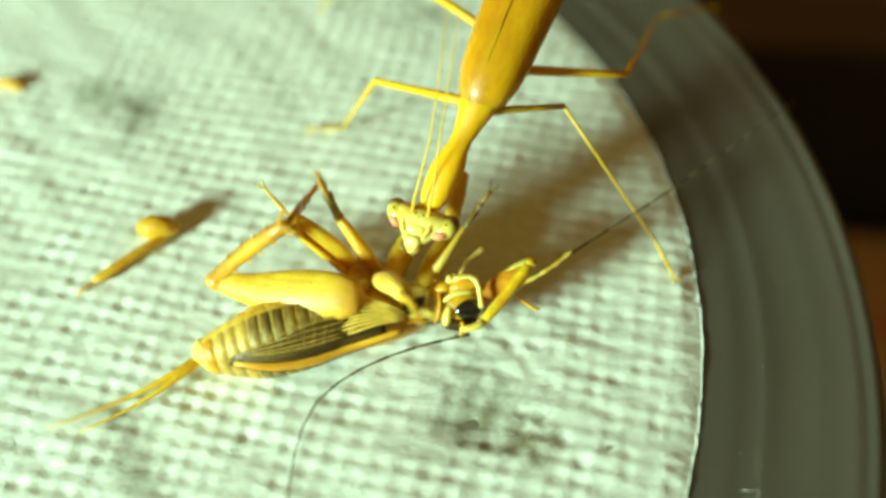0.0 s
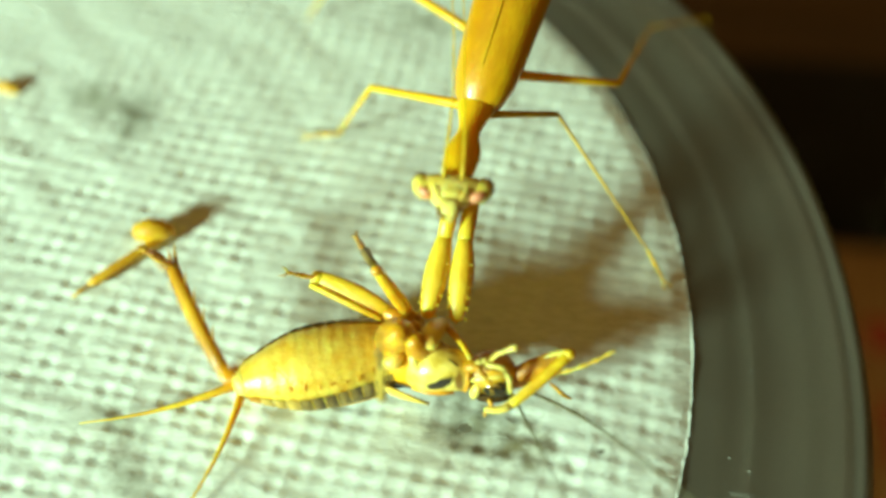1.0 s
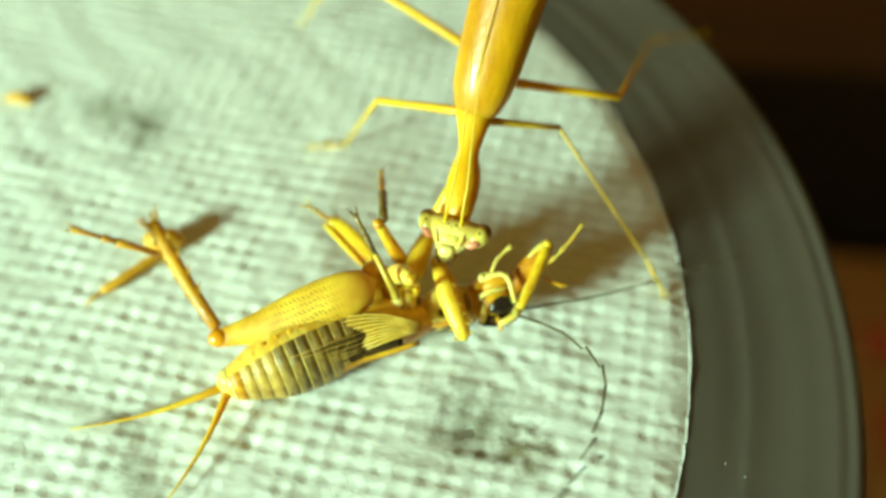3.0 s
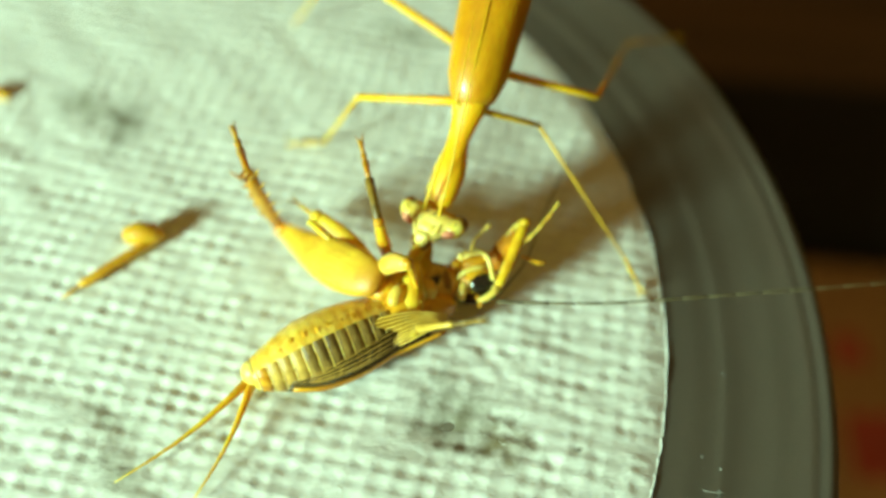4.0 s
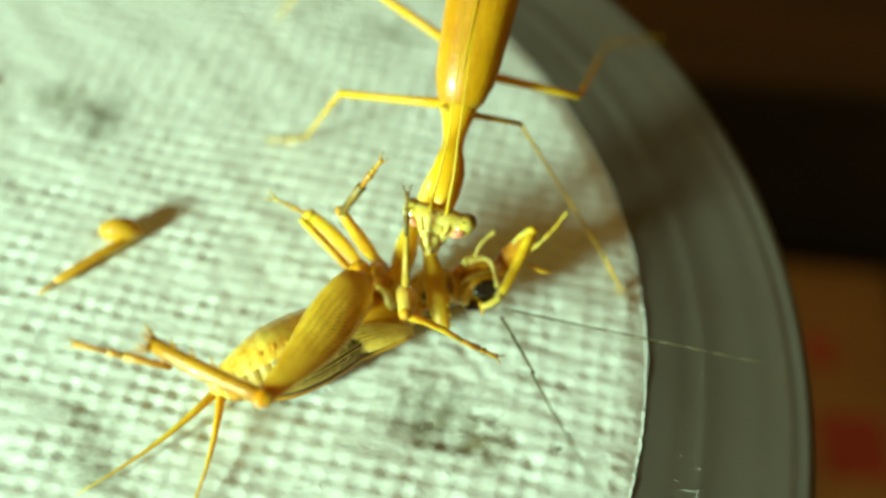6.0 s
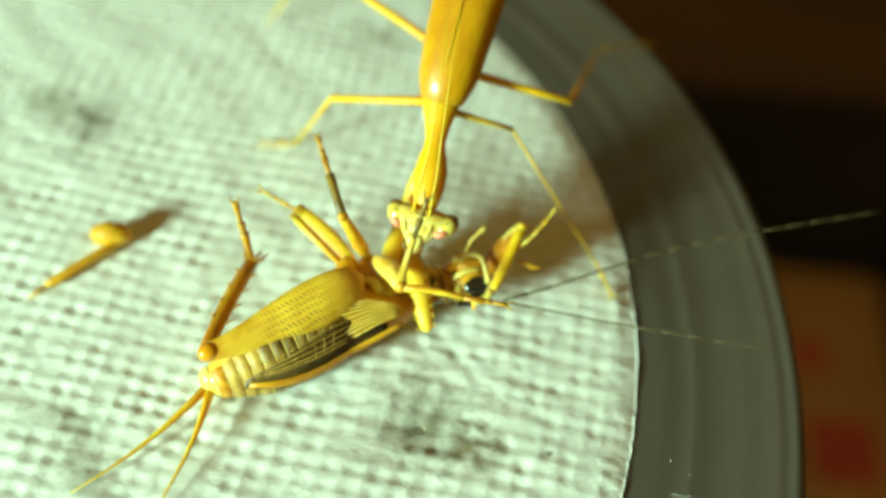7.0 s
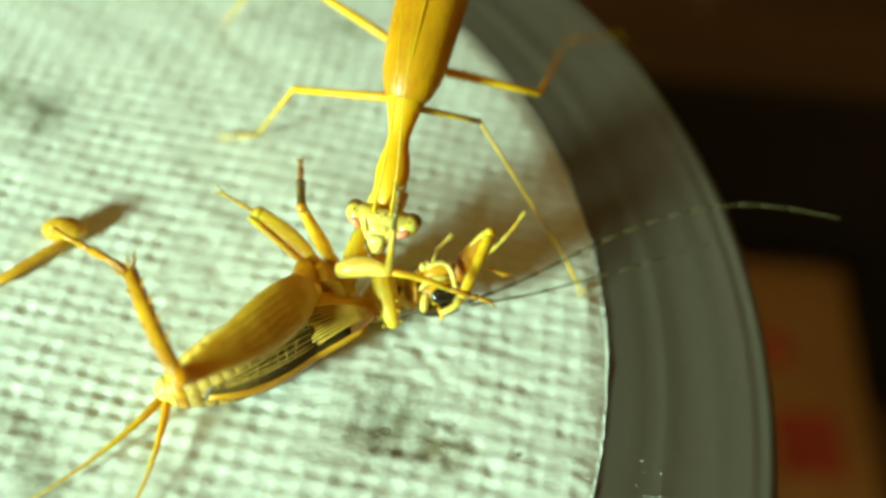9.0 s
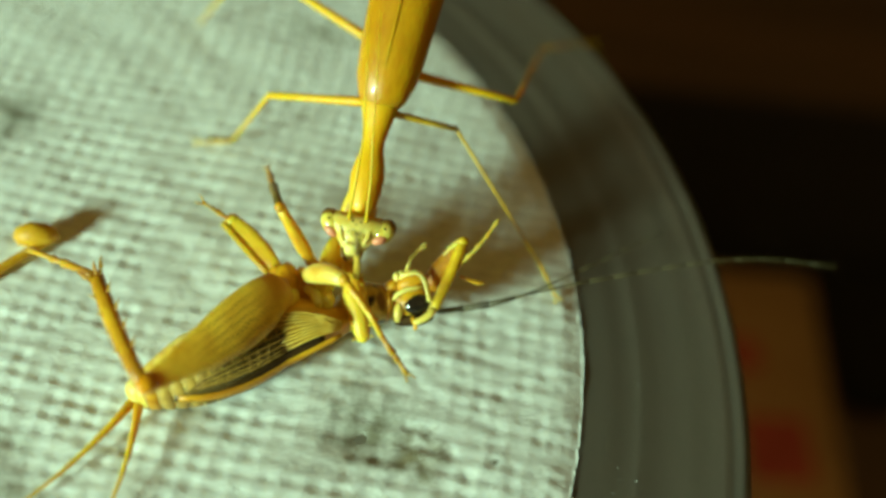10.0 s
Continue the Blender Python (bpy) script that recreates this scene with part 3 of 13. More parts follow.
# ---- the cricket, lying on its back ----
def arc_plate(bm, x0, x1, r0, r1, a0, a1, lift=0.05, n=9, mat=0, squash=0.9):
    """A curved plate round a body along x; angles in degrees from +y towards +z."""
    rows = []
    for x, r, dr in ((x0, r0, 0), (x0 + 0.06, r0 + (r1 - r0) * 0.1, lift), (x1 - 0.06, r0 + (r1 - r0) * 0.9, lift), (x1, r1, 0)):
        rows.append([bm.verts.new((x, (r + dr) * math.cos(radians(a)), (r + dr) * math.sin(radians(a)) * squash)) for a in np.linspace(a0, a1, n)])
    for a, b in zip(rows, rows[1:]):
        for k in range(n - 1):
            bm.faces.new((a[k], a[k + 1], b[k + 1], b[k])).material_index = mat
    return bm


def abdomen_radius(x):
    s = x / 7.0
    return 1.25 + 0.68 * math.sin(math.pi * min(1, s * 0.92 + 0.06)) - 1.43 * max(0, s - 0.62) ** 1.2


def wing_point(s, f, lift, a_top=4, a_low=-80):
    """A point of the forewing that wraps the flank: s from root to tip, f from the upper to the lower margin."""
    x = -2.0 + 7.8 * s
    spread = (0.5 + 0.5 * min(1, s * 3)) * (1 - 0.6 * max(0, s - 0.5) ** 1.5 / 0.354)
    mid, half = (a_top + a_low) / 2, (a_low - a_top) / 2 * spread
    r = 0.22 + (abdomen_radius(x) if x > 0.8 else 1.55) + lift + (0.1 * math.sin(math.pi * (f - 0.76) / 0.24) if f > 0.76 else 0)
    a = radians(mid + half * (2 * f - 1))
    return Vector((-x + 0.6 * (1 - f) * s, -r * math.cos(a), r * math.sin(a) * 0.94))


def wing_shell(bm, lift, f0=0.0, f1=1.0, s1=1.0, n=18, k=8, thick=0.04, slope=0.0, s0=0.0):
    """A strip of the wing from f0 (which moves by slope towards the tip) to f1, thin, with two faces and a closed edge."""
    sheets = []
    for d, flip in ((0.0, False), (-thick, True)):
        grid = [[bm.verts.new(wing_point(s0 + (s1 - s0) * i / (n - 1), f0 + slope * i / (n - 1) + (f1 - f0 - slope * i / (n - 1)) * j / (k - 1), lift + d + 0.015 * math.sin(9 * j + 3 * i))) for j in range(k)] for i in range(n)]
        sheets.append(grid)
        for i in range(n - 1):
            for j in range(k - 1):
                q = (grid[i][j], grid[i + 1][j], grid[i + 1][j + 1], grid[i][j + 1])
                bm.faces.new(q[::-1] if flip else q)
    loop = lambda g: [g[i][0] for i in range(n)] + [g[-1][j] for j in range(1, k)] + [g[i][-1] for i in range(n - 2, -1, -1)] + [g[0][j] for j in range(k - 2, 0, -1)]
    a, b = loop(sheets[0]), loop(sheets[1])
    for i in range(len(a)):
        j = (i + 1) % len(a)
        bm.faces.new((a[i], a[j], b[j], b[i]))
    return bm


def fan_point(s, f, lift=0.0):
    """A point of the pleated wing root on the thorax, opening from the neck towards the tail."""
    a = radians(197 + (f - 0.5) * (12 + 44 * s ** 0.8) - 7 * math.sin(math.pi * s))
    r = 1.64 + 0.2 * math.sin(math.pi * 0.8 * s) + lift + (0.025 + 0.055 * s) * math.cos(2 * math.pi * 9 * f)
    return Vector((2.3 - (3.3 - 0.9 * f + 0.3 * math.sin(9 * f)) * s, r * math.cos(a), r * math.sin(a) * 0.92))


def leg_segment(name, parent, length, radii, mat, label="", bend=0.0, flat=0.9, spiny=0, spine=0.3, n=10):
    ob = part(name, profile(length, radii, bend, n, flat), mat, parent, label)
    if spiny:
        add_spines(ob, length, radii[len(radii) // 2], spiny, spine, mat)
    return ob


def foot(name, parent, length, mat, label="", r=0.13):
    """A jointed foot of three pieces with two claws."""
    bm = bmesh.new()
    x = 0.0
    for frac, k in ((0.46, 1.0), (0.16, 0.9), (0.33, 0.75)):
        tube(bm, [(x, 0, 0), (x + length * frac * 0.5, 0, 0.02), (x + length * frac, 0, 0)], [r * k * 0.8, r * k * 0.8, r * k * 1.15], 8)
        x += length * frac
    for s in (1, -1):
        tube(bm, [(x - 0.03, s * 0.03, 0), (x + 0.22, s * 0.16, 0.06), (x + 0.38, s * 0.2, -0.06)], [0.05, 0.04, 0.015], 6)
    return part(name, bm, mat, parent, label)


def build_cricket():
    c = thing("cricket", "yellow-brown cricket lying on its back on the paper towel", "cricket")
    p = {}
    # abdomen: soft belly with dark back plates
    bm = bmesh.new()
    xs = np.linspace(0, 7.0, 76)
    tube(bm, [(x, 0, 0) for x in xs], [0.97 * abdomen_radius(x) + 0.008 * math.cos(2 * math.pi * x / 0.56) for x in xs], 20, 0.9)
    p["abdomen"] = part("abdomen", bm, BELLY, c, "swollen glossy yellow belly")
    for k in range(12):
        x0 = 0.2 + k * 0.56
        x1 = x0 + 0.47
        bm = arc_plate(bmesh.new(), x0, x1, abdomen_radius(x0), abdomen_radius(x1), -228 + 1.5 * k, 26 - 0.8 * k, 0.05, 24)
        plate_ob = part("back_plate", bm, BAND if k < 8 else OLIVE if k < 11 else STRIPE, p["abdomen"], "dark back plate" if k < 8 else "olive back plate")
        bm = arc_plate(bmesh.new(), x1 - 0.01, x1 + 0.07, abdomen_radius(x1), abdomen_radius(x1 + 0.07), -226 + 1.5 * k, 24 - 0.8 * k, 0.05, 24)
        part("plate_edge", bm, BELLY, plate_ob, "pale hind edge")
    for k in range(9):
        x0 = 0.5 + k * 0.62
        a = 34 + 2 * math.sin(k * 2.1)
        w = 0.13 + 0.05 * math.sin(k * 3.7)
        bm = arc_plate(bmesh.new(), x0, x0 + w, abdomen_radius(x0), abdomen_radius(x0 + w), a, a + 8 + 3 * math.sin(k * 1.3), 0.01, 8)
        part("belly_spot", bm, STRIPE, p["abdomen"], "tan mark along the belly")
    bm = ball(bmesh.new(), (6.95, 0.1, 0.15), (0.55, 0.72, 0.62))
    part("tail_plate", bm, CREAM, p["abdomen"], "pale glossy tail plate")
    # thorax
    bm = bmesh.new()
    tube(bm, [(-0.6, 0, -0.1), (0.2, 0, 0), (1.2, 0, 0), (2.2, 0, -0.05), (3.0, 0, 0)], [1.35, 1.56, 1.36, 0.95, 0.5], 18, 0.92)
    p["thorax"] = part("thorax", bm, STRIPE, c, "tan thorax underside")
    for base, tip, r, mat in (((-0.1, -1.15, 0.75), (0.55, -0.7, 1.5), 0.34, PALE_LEG), ((1.5, -1.0, 0.6), (0.95, -0.55, 1.7), 0.27, CREAM), ((1.9, -0.75, 0.6), (1.5, -0.2, 1.5), 0.42, PALE_LEG), ((0.4, 0.5, 1.1), (0.5, 0.8, 1.8), 0.42, BROWN)):
        a, b = Vector(base), Vector(tip)
        mid = (a + b) / 2 + Vector((0.16, -0.1, 0.1))
        bm = tube(bmesh.new(), [a, a.lerp(mid, 0.5), mid, mid.lerp(b, 0.6), b], [r * 0.8, r * 1.05, r, r * 0.72, r * 0.42], 14)
        part("leg_socket", bm, mat, p["thorax"], "pale glossy leg base")
    part("hip_mass", tube(bmesh.new(), [(-0.2, 0.0, 0.9), (0.0, -0.1, 1.6), (0.3, -0.2, 2.2), (0.4, -0.3, 2.8)], [0.9, 0.92, 0.75, 0.4], 18, 0.9), BROWN, p["thorax"], "orange-brown hip joint")
    part("hip_mass", tube(bmesh.new(), [(1.2, 0.0, 0.8), (1.2, -0.1, 1.6), (1.0, -0.3, 2.5)], [0.8, 0.7, 0.4], 16), BROWN, p["thorax"], "orange-brown hip joint")
    # pleated wing root, then the folded forewing over the flank
    bm = bmesh.new()
    grid = [[bm.verts.new(fan_point(i / 9, j / 48)) for j in range(49)] for i in range(10)]
    for i in range(9):
        for j in range(48):
            bm.faces.new((grid[i][j], grid[i][j + 1], grid[i + 1][j + 1], grid[i + 1][j]))
    fan = part("wing_fan", bm, FAN, p["thorax"], "pale pleated wing root")
    for k in range(10):
        q = [fan_point(s, k / 9, 0.03) for s in (0.02, 0.25, 0.5, 0.75, 1.0)]
        part("fan_rib", tube(bmesh.new(), q, [0.036, 0.046, 0.046, 0.036, 0.015], 6), VEIN, fan)
    wing = p["forewing"] = part("forewing", wing_shell(bmesh.new(), 0.0, 0.16, slope=0.3, s0=0.34), WING, c, "olive-brown folded forewing with pale veins")
    part("dark_streak", wing_shell(bmesh.new(), 0.04, 0.5, 0.76, 0.74, thick=0.03, slope=0.22, s0=0.1), BAND_DARK, wing, "dark brown streak")
    part("pale_stripe", wing_shell(bmesh.new(), 0.05, 0.77, 0.95, 0.98, thick=0.03), STRIPE, wing, "yellow-tan stripe")
    part("wing_margin", wing_shell(bmesh.new(), 0.055, 0.955, 1.0, 1.0, thick=0.03), BAND_DARK, wing, "thin dark margin")
    for f in (0.16, 0.27, 0.38, 0.48, 0.55):
        q = [wing_point(s, f + 0.3 * s * (0.6 - f), 0.06) for s in np.linspace(0.34, 0.9, 14)]
        part("vein", tube(bmesh.new(), q, [0.022] * 13 + [0.012], 6), WING_VEIN, wing)
    rng = random.Random(8)
    for s in np.linspace(0.42, 0.9, 7):
        s += rng.uniform(-0.03, 0.03)
        lean = rng.uniform(0.02, 0.12)
        f0 = 0.16 + 0.34 * s
        q = [wing_point(s + lean * f, f, 0.03) for f in np.linspace(f0, 0.58, 5)]
        part("cross_vein", tube(bmesh.new(), q, [0.012] * 5, 5), WING_VEIN, wing)
    # neck shield: a pale saddle with a dark oblique band and a dark seam along its upper edge
    bm = bmesh.new()
    loft(bm, [((-3.3, -0.75, -0.9), (0.1, -0.45, 0), (0, 0, 0.45)), ((-2.9, -0.45, -0.75), (0.2, -0.85, 0), (0, 0, 0.75)), ((-2.2, -0.1, -0.7), (0.25, -1.05, 0), (0, 0, 0.92)), ((-1.4, 0.1, -0.7), (0.22, -1.02, 0), (0, 0, 0.95)), ((-0.75, 0.1, -0.72), (0.16, -0.88, 0), (0, 0, 0.86)), ((-0.35, 0.1, -0.75), (0.1, -0.66, 0), (0, 0, 0.66))], 26)
    pro = p["pronotum"] = part("neck_shield", bm, SHIELD, c, "cream neck shield with a dark oblique band")
    part("shield_seam", tube(bmesh.new(), [(-3.05, -0.1, -0.2), (-2.6, 0.42, -0.12), (-2.05, 0.86, -0.3), (-1.5, 1.0, -0.36), (-1.1, 0.86, -0.2)], [0.03, 0.05, 0.055, 0.05, 0.03], 6), BAND_DARK, pro, "dark seam")
    part("shield_rim", tube(bmesh.new(), [(-0.75, 0.86, -0.4), (-0.62, 0.62, -0.02), (-0.55, 0.1, 0.14), (-0.6, -0.4, 0.02), (-0.72, -0.72, -0.3)], [0.05, 0.08, 0.085, 0.08, 0.05], 9), STRIPE, pro, "pale front rim")
    part("shield_rim", tube(bmesh.new(), [(-2.9, -0.95, -0.2), (-2.2, -0.85, -0.02), (-1.6, -0.66, 0.06), (-1.1, -0.6, 0.0)], [0.08, 0.13, 0.14, 0.08], 9), STRIPE, pro, "pale side rim")
    # head
    bm = bmesh.new()
    ball(bm, (0.42, 0.2, -0.75), (1.12, 1.0, 0.95), 0, 26)
    p["head"] = part("head", bm, BROWN, c, "orange-brown head with a black eye")
    part("neck", loft(bmesh.new(), [((-1.2, 0.15, -0.8), (0, 0.7, 0), (0, 0, 0.6)), ((-0.6, 0.2, -0.75), (0, 0.72, 0), (0, 0, 0.62)), ((0, 0.2, -0.7), (0, 0.7, 0), (0, 0, 0.6))], 16), BROWN, p["head"], "brown neck")
    part("eye", ball(bmesh.new(), (0.70, 0.10, 0.02), (0.64, 0.46, 0.3), 0, 24, pose(0, 0, 0, 0, 0, 14)), BLACK, p["head"], "glossy black eye")
    part("cheek", ball(bmesh.new(), (-0.16, -0.28, -0.02), (0.25, 0.52, 0.3), 0, 18, pose(0, 0, 0, 0, 0, -8)), CREAM, p["head"], "glossy cream cheek")
    part("brow", tube(bmesh.new(), [(-0.42, 0.28, -0.02), (-0.2, 0.55, 0.1), (0.2, 0.78, 0.12), (0.65, 0.86, 0.08), (1.0, 0.92, -0.1)], [0.08, 0.12, 0.13, 0.12, 0.07], 12), CREAM, p["head"], "cream brow above the eye")
    part("crown", ball(bmesh.new(), (0.55, -0.62, -0.3), (0.95, 0.32, 0.5), 0, 18, pose(0, 0, 0, 0, 0, 8)), BAND_DARK, p["head"], "dark brown crown")
    part("mouth", ball(bmesh.new(), (0.42, 1.12, -0.2), (0.74, 0.34, 0.4), 0, 18, pose(0, 0, 0, 0, 0, 20)), STRIPE, p["head"], "tan mouthpart")
    part("jaw", ball(bmesh.new(), (-0.45, 0.95, -0.35), (0.5, 0.3, 0.4), 0, 16, pose(0, 0, 0, 0, 0, 30)), BROWN, p["head"], "orange-brown jaw")
    part("lip", ball(bmesh.new(), (-0.22, 1.36, -0.05), (0.2, 0.24, 0.2), 0, 12), CREAM, p["head"])
    part("lip", ball(bmesh.new(), (-0.02, 1.52, -0.1), (0.16, 0.15, 0.16), 0, 12), CREAM, p["head"])
    part("palp", tube(bmesh.new(), [(-0.1, 1.3, 0.0), (0.24, 1.5, 0.12), (0.62, 1.58, 0.18), (0.92, 1.46, 0.22), (1.1, 1.1, 0.28), (1.2, 0.68, 0.3), (1.3, 0.26, 0.26)], [0.12, 0.14, 0.13, 0.14, 0.13, 0.12, 0.13], 10), CREAM, p["head"], "cream curled palp")
    part("palp", tube(bmesh.new(), [(0.2, 1.62, -0.1), (0.34, 1.98, 0.02), (0.42, 2.2, 0.06), (0.72, 2.5, 0.12), (0.98, 2.74, 0.16), (1.12, 2.86, 0.16)], [0.09, 0.08, 0.10, 0.075, 0.13, 0.15], 9), CREAM, p["head"], "cream raised palp with a knobbed tip")
    part("palp", tube(bmesh.new(), [(0.5, -0.5, 0.2), (0.62, -0.8, 0.26), (0.6, -1.08, 0.2)], [0.10, 0.10, 0.06], 8), STRIPE, p["head"], "short amber palp")
    # the near hind leg
    bm = profile(7.5, [0.8, 1.04, 1.16, 1.2, 1.17, 1.08, 0.94, 0.78, 0.62, 0.49, 0.4], 0.26, 28, 0.5)
    p["hind_femur"] = part("hind_femur", bm, FEMUR, c, "broad tan hind thigh with brown dashes")
    part("knee", ball(bmesh.new(), (7.3, 0, 0), (0.52, 0.43, 0.37)), KNEE, p["hind_femur"], "orange-brown knee")
    p["hind_tibia"] = leg_segment("hind_tibia", c, 6.0, [0.32, 0.34, 0.37, 0.38, 0.36, 0.34], TIBIA, "spiny orange-brown hind shin", 0.12, 0.75, 5, 0.42)
    for k, (y, z, bend) in enumerate(((0.26, 0.12, 0.42), (-0.26, 0.12, -0.38), (0.12, 0.28, 0.2), (-0.14, 0.26, -0.16))):
        spur = tube(bmesh.new(), [(0, 0, 0), (0.42, bend * 0.5, 0.08), (0.86 - 0.08 * k, bend, 0.06)], [0.09, 0.07, 0.015], 7)
        part("spur", spur, TIBIA, p["hind_tibia"]).location = Vector((5.85, y, z)) * MM
    p["hind_tarsus"] = foot("hind_foot", c, 4.3, TIBIA, "thin jointed hind foot", 0.2)
    # the folded far leg
    p["far_femur"] = leg_segment("far_femur", c, 3.7, [0.36, 0.45, 0.49, 0.47, 0.43, 0.38], TAN, "folded yellow far leg", -0.12, 0.45)
    part("folded_shin", profile(3.6, [0.13, 0.16, 0.16, 0.14], 0.0, 8), TAN, p["far_femur"]).location = Vector((0.1, 0.36, 0.2)) * MM
    p["far_tibia"] = foot("far_foot", c, 2.0, TAN, "", 0.11)
    part("far_knee", ball(bmesh.new(), (3.62, -0.02, 0.05), (0.3, 0.36, 0.22), 0, 12), TAN, p["far_femur"], "orange-brown knee")
    part("leg_base", tube(bmesh.new(), [(-1.1, 0, -0.35), (-0.5, 0, -0.12), (0.1, 0, 0)], [0.42, 0.38, 0.32], 12), BROWN, p["far_femur"], "orange-brown leg base")
    # the raised middle leg
    p["mid_femur"] = leg_segment("mid_femur", c, 3.0, [0.26, 0.35, 0.32, 0.27, 0.24], TAN)
    part("leg_base", tube(bmesh.new(), [(-1.1, 0, -0.3), (-0.5, 0, -0.1), (0.1, 0, 0)], [0.36, 0.32, 0.27], 12), BROWN, p["mid_femur"], "orange-brown leg base")
    part("mid_knee", ball(bmesh.new(), (2.95, 0, 0), (0.28, 0.27, 0.25), 0, 12), BROWN, p["mid_femur"], "orange-brown knee")
    bm = profile(4.3 * 0.5, [0.22, 0.2, 0.24], 0, 8)
    p["mid_tibia"] = part("mid_tibia", bm, DARK_LEG, c, "dark-banded raised shin")
    f = foot("mid_foot", p["mid_tibia"], 4.3 * 0.5, TIBIA, "", 0.16)
    f.location = Vector((2.1, 0, 0)) * MM
    # the pale near leg
    p["fore_femur"] = leg_segment("fore_femur", c, 2.4, [0.36, 0.46, 0.5, 0.46, 0.4, 0.3], PALE_LEG, "thick pale near leg", 0.2)
    part("fore_knee", ball(bmesh.new(), (2.35, 0.02, 0), (0.32, 0.31, 0.28), 0, 12), STRIPE, p["fore_femur"], "tan knee")
    bm = profile(2.9, [0.21, 0.17, 0.15, 0.13], 0.1, 9)
    p["fore_tibia"] = part("fore_tibia", bm, TAN, c)
    f = foot("fore_foot", p["fore_tibia"], 2.1, TIBIA, "", 0.15)
    f.location = Vector((2.85, 0, 0)) * MM
    # the thin raised leg
    bm = profile(2.2, [0.2, 0.16, 0.13], 0, 8)
    p["raised_leg"] = part("raised_leg", bm, OLIVE_LEG, c, "thin yellow-tan raised leg")
    f = foot("raised_foot", p["raised_leg"], 2.1, DARK_LEG, "", 0.14)
    f.location = Vector((2.15, 0, 0)) * MM
    # the front leg bent beside the head
    bm = tube(bmesh.new(), [(0.85, 0.35, -0.6), (1.35, 0.95, -0.5), (1.85, 1.6, -0.4), (2.35, 2.3, -0.3), (2.72, 2.78, -0.2), (2.84, 2.95, -0.12)], [0.34, 0.5, 0.56, 0.46, 0.34, 0.22], 16, 0.6, side=Vector((0, 0, 1)))
    p["front_femur"] = part("front_femur", bm, AMBER_LEG, c, "bent orange-brown front leg")
    part("femur_edge", tube(bmesh.new(), [(1.75, 2.05, -0.3), (2.2, 2.6, -0.2), (2.6, 2.95, -0.14), (2.8, 3.02, -0.1)], [0.10, 0.15, 0.17, 0.14], 10), PALE_LEG, p["front_femur"], "pale upper edge")
    bm = tube(bmesh.new(), [(2.86, 3.0, -0.1), (2.62, 2.45, 0.0), (2.3, 1.65, 0.06), (1.95, 0.85, 0.12), (1.62, 0.12, 0.2), (1.5, -0.14, 0.24)], [0.24, 0.25, 0.27, 0.26, 0.22, 0.17], 12, 0.8, side=Vector((0, 0, 1)))
    p["front_tibia"] = part("front_tibia", bm, SHIN, c, "spiny yellow front shin")
    part("knee", ball(bmesh.new(), (2.83, 2.98, -0.1), (0.27, 0.25, 0.24), 0, 14), SHIN, p["front_tibia"])
    for k in range(11):
        f = k / 10
        part("spine", tube(bmesh.new(), [(0, 0, 0), (-0.12, -0.05, 0.03), (-0.22, -0.13, 0.02)], [0.05, 0.045, 0.012], 6), CREAM, p["front_tibia"]).location = Vector((2.16 - 0.78 * f, 1.55 - 1.62 * f, 0.14 + 0.1 * f)) * MM
    part("shin_hook", tube(bmesh.new(), [(1.52, -0.1, 0.24), (1.28, -0.38, 0.3), (1.0, -0.56, 0.32), (0.74, -0.68, 0.3), (0.6, -0.74, 0.26)], [0.17, 0.18, 0.17, 0.16, 0.12], 10), PALE_LEG, p["front_tibia"], "pale hooked shin end")
    part("shin_claw", tube(bmesh.new(), [(0.68, -0.7, 0.3), (0.66, -0.92, 0.3), (0.7, -1.06, 0.26)], [0.09, 0.07, 0.03], 8), STRIPE, p["front_tibia"], "amber claw")
    bm = bmesh.new()
    q = [Vector((1.95, 0.85, -0.1)), Vector((2.6, 1.85, -0.06)), Vector((3.3, 2.5, 0.0)), Vector((3.95, 3.25, 0.04)), Vector((4.46, 4.0, 0.06))]
    pts = [q[min(3, int(f * 4))].lerp(q[min(3, int(f * 4)) + 1], f * 4 - min(3, int(f * 4))) for f in np.linspace(0, 1, 25)]
    tube(bm, pts, [(0.075, 0.09, 0.13, 0.1)[k % 4] * (1.1 - 0.015 * k) for k in range(25)], 8)
    p["front_tarsus"] = part("front_foot", bm, PALE_LEG, c, "beaded pale front foot")
    part("far_foot_tip", tube(bmesh.new(), [(2.7, 1.35, -0.5), (3.1, 1.2, -0.55), (3.5, 1.06, -0.6), (3.82, 1.06, -0.6)], [0.07, 0.08, 0.1, 0.06], 7), STRIPE, p["front_tarsus"], "amber tip of the other front foot")
    # tail feelers
    for key, length in (("cercus_a", 7.6), ("cercus_b", 6.4)):
        bm = profile(length, [0.26, 0.18, 0.13, 0.09, 0.06, 0.03], 0.3, 9, bend_z=0.1)
        p[key] = part("tail_feeler", bm, TAN, c, "tapering yellow tail feeler")
    # long feelers, each a chain of stiff pieces
    for key, count, r0, r1 in (("antenna_a", 16, 0.075, 0.026), ("antenna_b", 10, 0.07, 0.02)):
        for k in range(count):
            ra, rb = r0 + (r1 - r0) * k / count, r0 + (r1 - r0) * (k + 1) / count
            p["%s_%d" % (key, k)] = part("antenna_piece", tube(bmesh.new(), [(0, 0, 0), (0.6, 0, 0), (1.25, 0, 0)], [ra, (ra + rb) / 2, rb], 7), HAIR, c, "piece of a long thin dark feeler")
    return c, p


